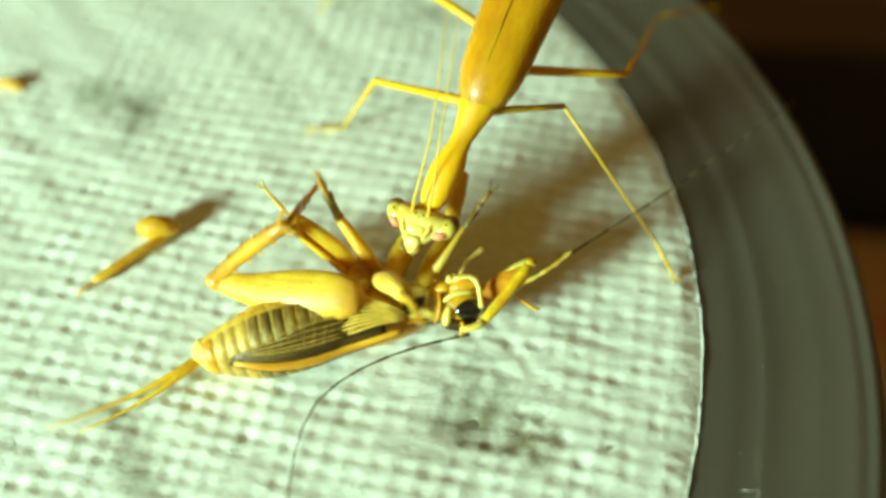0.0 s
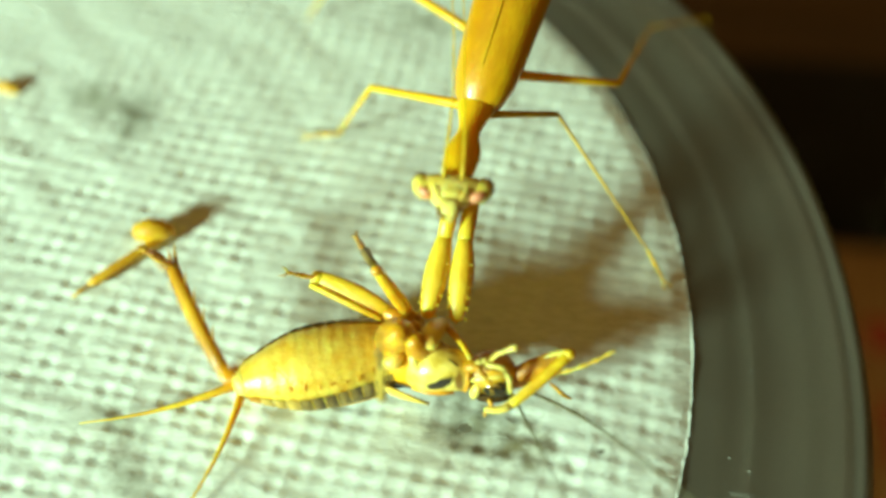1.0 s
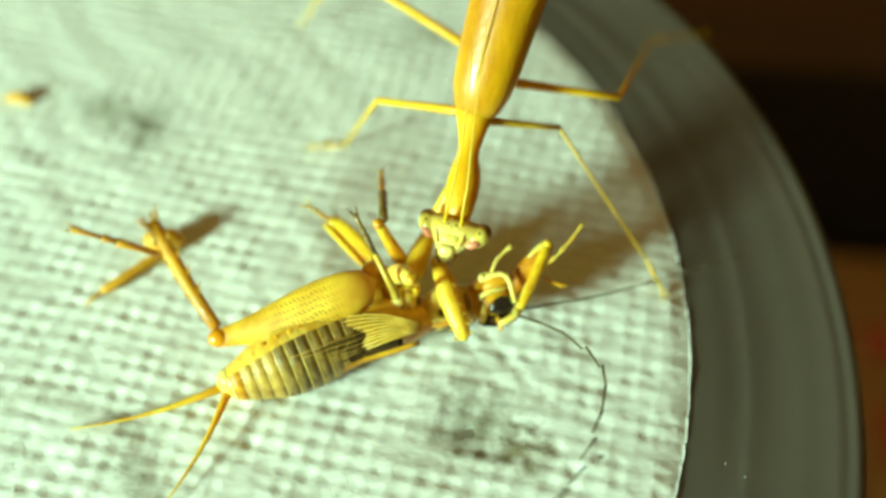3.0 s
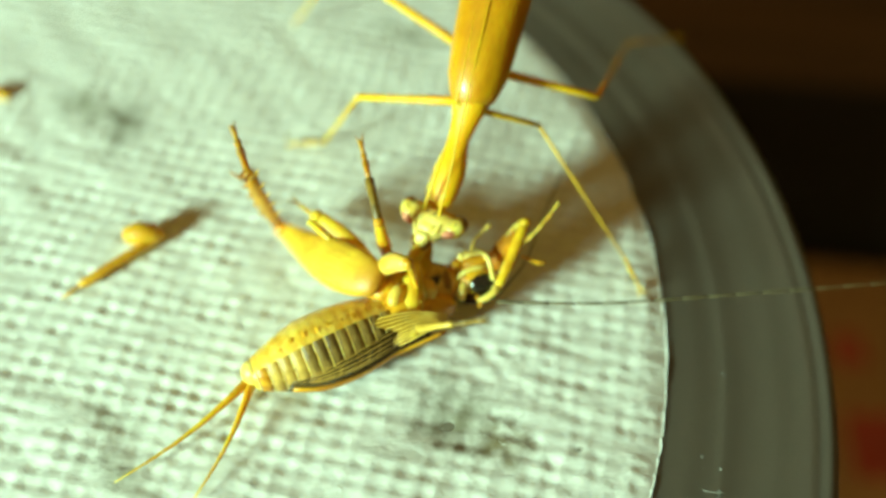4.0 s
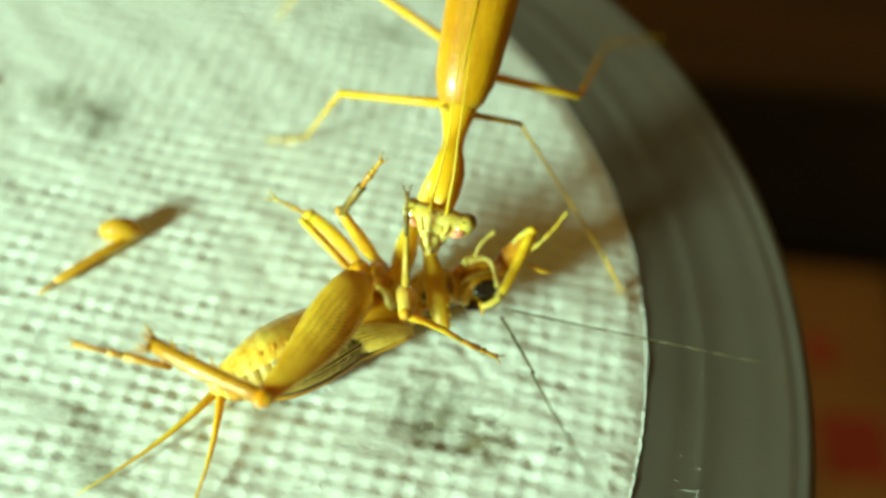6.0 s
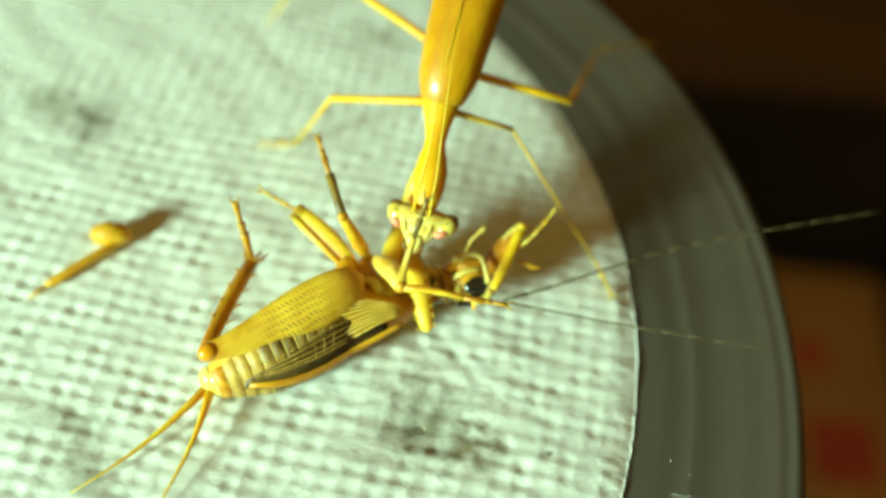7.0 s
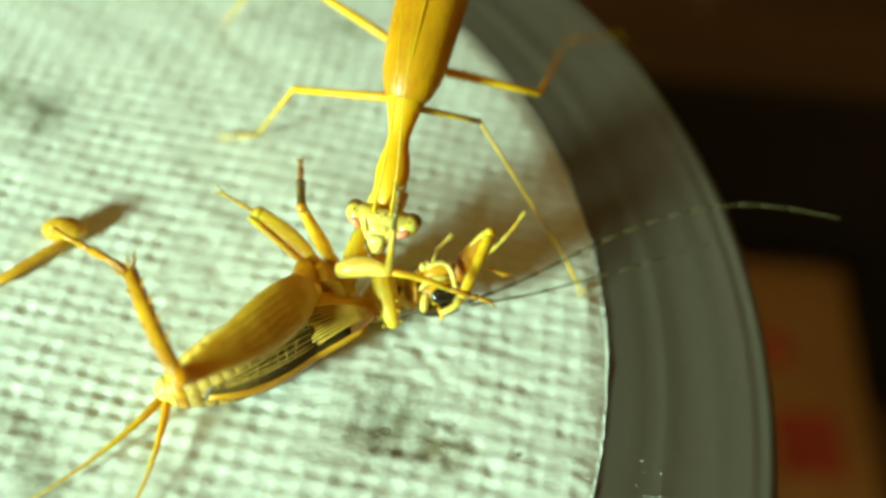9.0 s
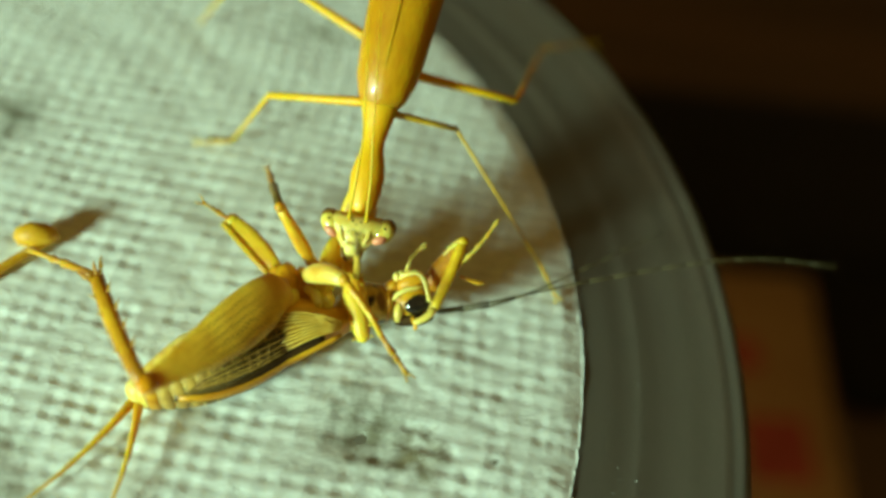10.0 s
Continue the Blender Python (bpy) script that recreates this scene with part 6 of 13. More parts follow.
    walk(cp["mid_tibia"], [
        (0, turn(-0.06, 3.71, 4.33, -0.465, -0.474, 0.610, -0.433)),
        (0.15, turn(0.64, 3.50, 4.78, -0.572, -0.281, 0.455, -0.622)),
        (0.3, turn(1.34, 3.28, 5.24, -0.618, -0.058, 0.250, -0.743)),
        (0.5, turn(0.53, 4.43, 4.39, -0.566, -0.195, 0.348, -0.722)),
        (0.8, turn(1.31, 4.16, 4.35, -0.649, 0.088, 0.174, -0.736)),
        (1, turn(-0.70, 1.78, 5.28, -0.480, 0.360, 0.079, -0.796)),
        (1.2, turn(0.12, 3.58, 5.14, -0.471, 0.368, 0.105, -0.795)),
        (1.5, turn(0.61, 2.43, 5.43, -0.492, 0.390, 0.062, -0.776)),
        (1.6, turn(0.81, 2.46, 5.38, -0.600, 0.120, 0.375, -0.696)),
        (1.7, turn(1.00, 2.50, 5.34, -0.595, -0.172, 0.617, -0.485)),
        (1.8, turn(1.20, 2.54, 5.30, -0.478, -0.432, 0.743, -0.182)),
        (2, turn(0.32, 2.59, 5.41, -0.363, -0.519, 0.677, -0.375)),
        (2.1, turn(0.77, 2.49, 5.36, -0.498, -0.408, 0.754, -0.132)),
        (2.2, turn(1.22, 2.38, 5.31, -0.584, -0.259, 0.759, 0.125)),
        (2.5, turn(-0.08, 4.03, 5.30, -0.676, -0.282, 0.669, 0.125)),
        (2.57, turn(0.46, 3.63, 5.31, -0.853, -0.149, 0.475, -0.156)),
        (2.63, turn(1.00, 3.23, 5.32, -0.889, 0.009, 0.204, -0.411)),
        (2.7, turn(1.54, 2.83, 5.34, -0.777, 0.166, -0.102, -0.598)),
        (3.8, turn(1.98, 2.80, 5.58, -0.759, 0.008, 0.154, -0.633)),
        (4, turn(0.54, 2.59, 5.57, -0.763, -0.010, 0.183, -0.620)),
        (4.2, turn(1.00, 2.05, 5.53, -0.618, 0.381, 0.005, -0.688)),
        (4.5, turn(2.02, 3.21, 5.41, -0.763, 0.063, 0.089, -0.637)),
        (4.8, turn(1.86, 3.83, 4.68, -0.641, -0.085, 0.320, -0.692)),
        (4.9, turn(1.33, 4.14, 4.48, -0.600, -0.252, 0.504, -0.568)),
        (5, turn(0.79, 4.46, 4.27, -0.512, -0.399, 0.648, -0.399)),
        (5.25, turn(0.80, 4.04, 4.36, -0.721, -0.308, 0.620, -0.013)),
        (5.5, turn(0.81, 3.62, 4.46, -0.785, -0.156, 0.467, 0.377)),
        (5.7, turn(0.78, 4.15, 4.51, -0.773, -0.203, 0.552, 0.238)),
        (6.25, turn(0.84, 3.56, 4.96, -0.850, -0.136, 0.451, -0.234)),
        (6.8, turn(0.90, 2.98, 5.41, -0.721, -0.037, 0.241, -0.649)),
        (7, turn(0.89, 2.99, 5.41, -0.732, -0.000, 0.198, -0.652)),
        (7.5, turn(1.30, 3.44, 5.44, -0.751, 0.030, 0.164, -0.639)),
        (8, turn(1.55, 4.87, 4.27, -0.643, -0.089, 0.336, -0.682)),
        (8.2, turn(0.84, 4.14, 4.73, -0.756, 0.090, 0.087, -0.643)),
        (8.5, turn(0.99, 4.59, 4.31, -0.778, 0.135, 0.014, -0.614)),
        (9, turn(1.22, 3.70, 5.16, -0.802, 0.171, -0.077, -0.567)),
        (9.5, turn(1.00, 3.43, 5.16, -0.819, 0.151, -0.087, -0.547)),
        (10, turn(1.20, 4.11, 5.00, -0.710, 0.262, -0.037, -0.653)),
    ])
    walk(cp["fore_femur"], [
        (0, turn(1.23, 0.41, 3.60, 0.825, 0.172, -0.376, -0.384)),
        (0.3, turn(1.82, 1.11, 3.60, 0.799, 0.136, -0.399, -0.428)),
        (0.5, turn(1.40, 0.99, 3.60, 0.794, 0.157, -0.463, -0.363)),
        (0.8, turn(1.26, 0.21, 3.60, 0.834, 0.258, -0.470, -0.133)),
        (0.87, turn(1.34, -0.20, 3.60, 0.952, 0.166, -0.231, 0.116)),
        (0.93, turn(1.42, -0.62, 3.60, 0.935, 0.051, 0.042, 0.348)),
        (1, turn(1.50, -1.04, 3.60, 0.786, -0.072, 0.308, 0.531)),
        (1.07, turn(1.83, -0.78, 3.60, 0.920, 0.074, -0.016, 0.384)),
        (1.13, turn(2.15, -0.52, 3.60, 0.902, 0.208, -0.337, 0.172)),
        (1.2, turn(2.48, -0.26, 3.60, 0.734, 0.307, -0.602, -0.067)),
        (1.3, turn(2.46, -0.48, 3.60, 0.868, 0.210, -0.406, 0.191)),
        (1.4, turn(2.43, -0.71, 3.60, 0.888, 0.085, -0.156, 0.425)),
        (1.5, turn(2.41, -0.93, 3.60, 0.789, -0.052, 0.115, 0.601)),
        (1.65, turn(2.06, -1.69, 3.60, 0.697, 0.022, -0.109, 0.708)),
        (1.8, turn(1.72, -2.45, 3.60, 0.553, 0.094, -0.326, 0.761)),
        (2, turn(1.85, 1.11, 3.60, 0.403, -0.078, -0.275, 0.869)),
        (2.2, turn(1.92, 0.04, 3.60, 0.470, -0.276, -0.177, 0.820)),
        (2.5, turn(0.63, 0.01, 3.60, 0.758, -0.034, -0.019, 0.651)),
        (2.57, turn(0.82, 0.33, 3.60, 0.906, 0.044, -0.222, 0.358)),
        (2.63, turn(1.00, 0.64, 3.60, 0.914, 0.114, -0.390, 0.010)),
        (2.7, turn(1.18, 0.96, 3.60, 0.780, 0.167, -0.498, -0.340)),
        (3.8, turn(1.68, 0.72, 3.60, 0.764, 0.247, -0.582, -0.128)),
        (4, turn(0.10, 1.37, 3.60, 0.790, 0.208, -0.526, -0.236)),
        (4.2, turn(1.00, 0.29, 3.60, 0.947, 0.290, -0.105, -0.092)),
        (4.5, turn(1.43, 0.87, 3.60, 0.885, 0.258, -0.338, -0.190)),
        (4.65, turn(0.51, 0.08, 3.60, 0.890, 0.120, -0.317, 0.305)),
        (4.8, turn(-0.41, -0.72, 3.60, 0.661, -0.051, -0.211, 0.718)),
        (4.87, turn(0.74, -0.22, 3.60, 0.346, -0.048, -0.205, 0.914)),
        (4.93, turn(1.88, 0.27, 3.60, -0.015, -0.039, -0.171, 0.984)),
        (5, turn(3.02, 0.76, 3.60, -0.375, -0.025, -0.114, 0.920)),
        (5.25, turn(2.24, 0.17, 3.60, -0.584, -0.115, -0.021, 0.803)),
        (5.5, turn(1.46, -0.41, 3.60, -0.750, -0.197, 0.073, 0.627)),
        (5.7, turn(2.09, -0.80, 3.60, -0.554, 0.146, 0.199, 0.795)),
        (6.8, turn(1.87, 1.24, 3.60, -0.736, -0.091, 0.278, 0.611)),
        (7, turn(1.87, 1.25, 3.60, -0.738, -0.094, 0.276, 0.608)),
        (7.5, turn(2.11, 1.09, 3.60, -0.715, -0.137, 0.153, 0.668)),
        (7.75, turn(2.06, 0.61, 3.60, -0.804, -0.193, 0.346, 0.443)),
        (8, turn(2.01, 0.13, 3.60, -0.814, -0.229, 0.505, 0.175)),
        (8.2, turn(1.64, 0.71, 3.60, -0.894, -0.264, 0.226, 0.284)),
        (8.5, turn(1.50, 1.01, 3.60, -0.883, -0.256, 0.229, 0.320)),
        (9, turn(1.72, 0.82, 3.60, -0.899, -0.264, 0.240, 0.255)),
        (9.5, turn(1.71, 0.80, 3.60, -0.870, -0.242, 0.259, 0.343)),
        (10, turn(1.41, 1.03, 3.60, -0.831, -0.203, 0.403, 0.326)),
    ])
    walk(cp["fore_tibia"], [
        (0, turn(2.24, -1.43, 4.77, -0.740, -0.084, 0.512, 0.429)),
        (0.1, turn(2.35, -1.22, 4.80, -0.676, -0.366, 0.224, 0.600)),
        (0.2, turn(2.47, -1.01, 4.82, -0.480, -0.576, -0.109, 0.653)),
        (0.3, turn(2.58, -0.79, 4.85, -0.190, -0.674, -0.419, 0.578)),
        (0.37, turn(2.43, -0.78, 4.93, -0.447, -0.500, -0.180, 0.719)),
        (0.43, turn(2.29, -0.76, 5.01, -0.627, -0.239, 0.090, 0.736)),
        (0.5, turn(2.14, -0.74, 5.09, -0.698, 0.064, 0.345, 0.625)),
        (0.6, turn(2.27, -0.79, 5.17, -0.767, -0.213, 0.048, 0.604)),
        (0.7, turn(2.39, -0.85, 5.24, -0.705, -0.454, -0.256, 0.481)),
        (0.8, turn(2.52, -0.90, 5.32, -0.525, -0.618, -0.517, 0.277)),
        (0.9, turn(2.30, -0.02, 3.79, -0.781, -0.430, -0.139, 0.432)),
        (1, turn(2.08, 0.86, 2.25, -0.828, -0.127, 0.276, 0.471)),
        (1.1, turn(2.60, -0.27, 3.94, -0.797, -0.346, -0.079, 0.490)),
        (1.2, turn(3.12, -1.39, 5.62, -0.625, -0.504, -0.420, 0.423)),
        (1.35, turn(3.06, -0.03, 4.32, -0.736, -0.239, -0.122, 0.622)),
        (1.5, turn(3.01, 1.32, 3.01, -0.691, 0.077, 0.202, 0.690)),
        (1.8, turn(0.83, -0.57, 4.81, -0.719, -0.018, 0.344, 0.604)),
        (2, turn(0.26, 2.89, 3.81, -0.712, -0.100, 0.097, 0.688)),
        (2.2, turn(0.95, 2.12, 2.91, -0.678, -0.063, 0.127, 0.721)),
        (2.35, turn(0.97, 2.25, 3.24, -0.743, -0.096, 0.336, 0.570)),
        (2.5, turn(1.00, 2.38, 3.56, -0.755, -0.123, 0.521, 0.378)),
        (2.57, turn(1.28, 1.35, 4.11, -0.708, -0.404, 0.230, 0.532)),
        (2.63, turn(1.55, 0.32, 4.65, -0.526, -0.607, -0.105, 0.586)),
        (2.7, turn(1.83, -0.72, 5.19, -0.244, -0.696, -0.420, 0.529)),
        (3.8, turn(2.38, -0.44, 5.58, -0.319, -0.665, -0.397, 0.546)),
        (4, turn(0.90, -0.05, 5.36, -0.424, -0.639, -0.395, 0.506)),
        (4.07, turn(1.70, -0.13, 4.89, -0.526, -0.387, -0.228, 0.722)),
        (4.13, turn(2.51, -0.20, 4.42, -0.550, -0.077, -0.027, 0.831)),
        (4.2, turn(3.31, -0.27, 3.95, -0.492, 0.244, 0.178, 0.816)),
        (4.5, turn(3.11, -0.36, 4.80, -0.542, 0.189, 0.186, 0.798)),
        (4.6, turn(1.84, 0.30, 4.57, -0.204, -0.002, 0.093, 0.975)),
        (4.7, turn(0.57, 0.96, 4.33, 0.173, -0.193, -0.017, 0.966)),
        (4.8, turn(-0.70, 1.61, 4.10, 0.517, -0.346, -0.124, 0.773)),
        (4.87, turn(-0.03, 0.78, 3.83, 0.056, -0.375, 0.016, 0.925)),
        (4.93, turn(0.64, -0.05, 3.56, -0.419, -0.308, 0.151, 0.841)),
        (5, turn(1.30, -0.88, 3.29, -0.787, -0.162, 0.247, 0.541)),
        (5.5, turn(1.94, -2.74, 3.27, -0.772, -0.137, 0.220, 0.580)),
        (5.6, turn(1.61, -2.76, 3.98, -0.810, -0.287, 0.018, 0.510)),
        (5.7, turn(1.27, -2.78, 4.69, -0.792, -0.417, -0.186, 0.405)),
        (6.8, turn(2.11, -1.04, 4.31, -0.907, -0.302, 0.093, 0.280)),
        (7, turn(2.13, -1.03, 4.30, -0.908, -0.302, 0.091, 0.276)),
        (7.5, turn(2.26, -1.31, 3.69, -0.774, -0.147, 0.267, 0.555)),
        (7.75, turn(2.65, -1.21, 4.53, -0.743, -0.441, -0.117, 0.490)),
        (8, turn(3.04, -1.11, 5.38, -0.534, -0.630, -0.473, 0.307)),
        (8.1, turn(3.23, -0.95, 4.79, -0.758, -0.514, -0.288, 0.281)),
        (8.2, turn(3.41, -0.80, 4.21, -0.907, -0.348, -0.074, 0.227)),
        (8.5, turn(3.16, -0.63, 4.18, -0.909, -0.336, -0.024, 0.247)),
        (9, turn(3.53, -0.58, 4.31, -0.884, -0.337, -0.010, 0.325)),
        (9.5, turn(3.22, -0.93, 4.28, -0.792, -0.434, -0.208, 0.375)),
        (10, turn(2.52, -0.66, 4.89, -0.742, -0.280, -0.023, 0.609)),
    ])
    walk(cp["raised_leg"], [
        (0, turn(3.80, -0.21, 4.60, 0.883, 0.248, -0.198, 0.347)),
        (0.3, turn(4.59, -1.05, 4.60, 0.878, 0.288, -0.285, 0.257)),
        (0.5, turn(2.41, -0.17, 4.60, 0.766, 0.297, -0.365, 0.438)),
        (0.8, turn(3.11, -1.17, 4.60, 0.660, 0.334, -0.667, 0.082)),
        (1, turn(-0.46, -4.06, 4.60, 0.578, 0.435, -0.511, 0.464)),
        (1.2, turn(1.28, -3.83, 4.60, 0.582, 0.416, -0.536, 0.448)),
        (1.5, turn(-0.04, -1.33, 4.60, 0.591, 0.437, -0.546, 0.403)),
        (1.8, turn(2.75, -2.29, 4.60, 0.496, 0.428, -0.729, 0.198)),
        (2, turn(2.90, -0.73, 4.60, 0.546, 0.427, -0.682, 0.234)),
        (2.2, turn(3.00, -2.21, 4.60, 0.559, 0.406, -0.666, 0.281)),
        (2.5, turn(2.16, 0.27, 4.60, 0.569, 0.423, -0.693, 0.128)),
        (2.6, turn(1.60, -0.48, 4.60, 0.631, 0.303, -0.556, 0.447)),
        (2.7, turn(1.05, -1.23, 4.60, 0.606, 0.141, -0.342, 0.704)),
        (3.8, turn(2.27, 0.05, 4.60, 0.745, 0.279, -0.459, 0.396)),
        (3.9, turn(1.23, -1.43, 4.60, 0.829, 0.266, -0.483, 0.091)),
        (4, turn(0.20, -2.92, 4.60, 0.830, 0.226, -0.459, -0.222)),
        (4.1, turn(1.76, -1.72, 4.60, 0.819, 0.268, -0.503, 0.065)),
        (4.2, turn(3.33, -0.52, 4.60, 0.737, 0.288, -0.503, 0.347)),
        (4.5, turn(3.48, 0.99, 4.60, 0.673, 0.346, -0.600, 0.259)),
        (4.8, turn(1.18, -3.92, 4.60, 0.503, 0.392, -0.622, 0.454)),
        (5, turn(2.62, -1.48, 4.60, 0.438, 0.440, -0.692, 0.370)),
        (5.5, turn(2.05, -3.09, 4.60, 0.635, 0.351, -0.558, 0.403)),
        (5.7, turn(1.94, -1.48, 4.60, 0.774, 0.159, -0.315, 0.526)),
        (6.8, turn(2.26, -0.69, 4.60, 0.797, 0.263, -0.433, 0.329)),
        (7, turn(2.21, -0.82, 4.60, 0.794, 0.269, -0.443, 0.319)),
        (7.5, turn(2.35, -1.09, 4.60, 0.846, 0.180, -0.286, 0.412)),
        (7.75, turn(3.00, -1.58, 4.60, 0.718, 0.295, -0.520, 0.357)),
        (8, turn(3.65, -2.06, 4.60, 0.526, 0.384, -0.709, 0.271)),
        (8.2, turn(3.52, -0.83, 4.60, 0.705, 0.316, -0.548, 0.322)),
        (8.5, turn(3.08, -1.09, 4.60, 0.746, 0.255, -0.445, 0.424)),
        (9, turn(3.44, -0.77, 4.60, 0.727, 0.280, -0.506, 0.370)),
        (9.5, turn(3.41, -0.80, 4.60, 0.702, 0.286, -0.526, 0.385)),
        (10, turn(3.23, -0.40, 4.60, 0.538, 0.402, -0.668, 0.321)),
    ])
    front_leg_rows = [
        (0, turn(4.34, -0.77, 2.10, 0.927, 0.305, 0.036, -0.213)),
        (0.3, turn(5.06, -0.94, 2.10, 0.931, 0.310, 0.013, -0.193)),
        (0.5, turn(4.66, -0.79, 2.10, 0.938, 0.312, 0.004, -0.154)),
        (0.8, turn(5.04, -1.94, 2.10, 0.921, 0.319, -0.028, -0.221)),
        (1, turn(3.61, -2.34, 2.10, 0.888, 0.396, 0.051, -0.227)),
        (1.2, turn(4.37, -2.77, 2.10, 0.887, 0.400, 0.029, -0.228)),
        (1.5, turn(4.47, -1.68, 2.10, 0.897, 0.388, 0.033, -0.209)),
        (1.8, turn(4.98, -2.44, 2.10, 0.905, 0.354, -0.016, -0.236)),
        (2, turn(4.64, -1.04, 2.10, 0.908, 0.358, -0.003, -0.219)),
        (2.2, turn(5.63, -2.30, 2.10, 0.926, 0.331, -0.036, -0.179)),
        (2.5, turn(4.02, -0.11, 2.10, 0.941, 0.331, -0.010, -0.061)),
        (2.7, turn(5.45, -1.23, 2.10, 0.938, 0.311, -0.031, -0.147)),
        (3.8, turn(5.27, -0.65, 2.10, 0.932, 0.312, -0.049, -0.177)),
        (4, turn(3.84, -0.06, 2.10, 0.928, 0.311, -0.067, -0.192)),
        (4.2, turn(4.73, -0.76, 2.10, 0.925, 0.314, -0.068, -0.203)),
        (4.5, turn(4.69, -0.68, 2.10, 0.933, 0.314, -0.059, -0.165)),
        (4.8, turn(5.59, -0.82, 2.10, 0.927, 0.312, -0.063, -0.198)),
        (5, turn(5.11, -1.03, 2.10, 0.925, 0.312, -0.061, -0.211)),
        (5.5, turn(4.73, -2.40, 2.10, 0.905, 0.348, -0.030, -0.243)),
        (5.7, turn(5.10, -1.44, 2.10, 0.916, 0.323, -0.059, -0.232)),
        (6.8, turn(5.54, -0.46, 2.10, 0.926, 0.308, -0.082, -0.202)),
        (7, turn(5.42, -0.70, 2.10, 0.925, 0.310, -0.078, -0.205)),
        (7.5, turn(5.39, -0.39, 2.10, 0.923, 0.308, -0.083, -0.215)),
        (8, turn(5.75, -1.23, 2.10, 0.922, 0.308, -0.095, -0.216)),
        (8.2, turn(5.42, -0.94, 2.10, 0.926, 0.308, -0.089, -0.197)),
        (8.5, turn(5.05, -1.16, 2.10, 0.924, 0.312, -0.093, -0.203)),
        (9, turn(5.30, -1.27, 2.10, 0.923, 0.300, -0.103, -0.219)),
        (9.5, turn(5.06, -1.56, 2.10, 0.921, 0.299, -0.111, -0.222)),
        (10, turn(5.21, -1.11, 2.10, 0.929, 0.303, -0.107, -0.182)),
    ]
    for key in ("front_femur", "front_tibia", "front_tarsus"):
        walk(cp[key], front_leg_rows)
    walk(cp["cercus_a"], [
        (0, turn(-6.88, -0.44, 1.16, 0.139, 0.015, 0.276, -0.951)),
        (0.3, turn(-6.86, -0.65, 1.08, -0.077, 0.080, 0.307, -0.945)),
        (0.5, turn(-6.83, -0.94, 1.13, 0.070, 0.033, 0.295, -0.952)),
        (0.8, turn(-6.82, -0.93, 1.09, 0.275, 0.001, 0.188, -0.943)),
        (1, turn(-6.80, -1.14, 1.17, 0.105, 0.022, 0.301, -0.948)),
        (1.2, turn(-6.78, -1.24, 1.11, 0.129, 0.016, 0.285, -0.950)),
        (1.5, turn(-6.78, -1.21, 1.13, 0.108, 0.022, 0.296, -0.949)),
        (1.8, turn(-6.76, -1.30, 1.08, -0.005, 0.057, 0.294, -0.954)),
        (2, turn(-6.86, -0.67, 1.09, -0.008, 0.058, 0.299, -0.952)),
        (2.2, turn(-6.79, -1.13, 1.05, -0.020, 0.061, 0.294, -0.954)),
        (2.5, turn(-6.89, -0.08, 1.15, 0.091, 0.027, 0.294, -0.951)),
        (2.7, turn(-6.87, -0.46, 1.07, -0.064, 0.075, 0.300, -0.949)),
        (3.8, turn(-6.83, -0.87, 1.09, 0.177, 0.013, 0.227, -0.958)),
        (4, turn(-6.89, -0.21, 1.17, 0.159, 0.017, 0.226, -0.961)),
        (4.2, turn(-6.84, -0.83, 1.10, 0.167, 0.016, 0.221, -0.961)),
        (4.5, turn(-6.84, -0.81, 1.10, 0.320, 0.002, 0.157, -0.934)),
        (4.8, turn(-6.80, -1.08, 1.09, 0.241, 0.007, 0.189, -0.952)),
        (5, turn(-6.84, -0.81, 1.08, 0.247, 0.007, 0.186, -0.951)),
        (5.5, turn(-6.76, -1.30, 1.11, 0.200, 0.008, 0.226, -0.953)),
        (5.7, turn(-6.84, -0.79, 1.09, 0.154, 0.018, 0.230, -0.961)),
        (6.8, turn(-6.87, -0.58, 1.12, 0.169, 0.015, 0.222, -0.960)),
        (7, turn(-6.87, -0.56, 1.11, 0.175, 0.014, 0.221, -0.959)),
        (7.5, turn(-6.88, -0.34, 1.10, 0.145, 0.020, 0.229, -0.963)),
        (8, turn(-6.84, -0.81, 1.08, 0.139, 0.021, 0.227, -0.964)),
        (8.2, turn(-6.86, -0.62, 1.07, 0.196, 0.011, 0.213, -0.957)),
        (8.5, turn(-6.85, -0.72, 1.11, 0.150, 0.019, 0.230, -0.961)),
        (9, turn(-6.88, -0.38, 1.09, 0.145, 0.021, 0.225, -0.963)),
        (9.5, turn(-6.88, -0.38, 1.10, 0.154, 0.019, 0.219, -0.963)),
        (10, turn(-6.85, -0.70, 1.09, 0.226, 0.006, 0.205, -0.952)),
    ])
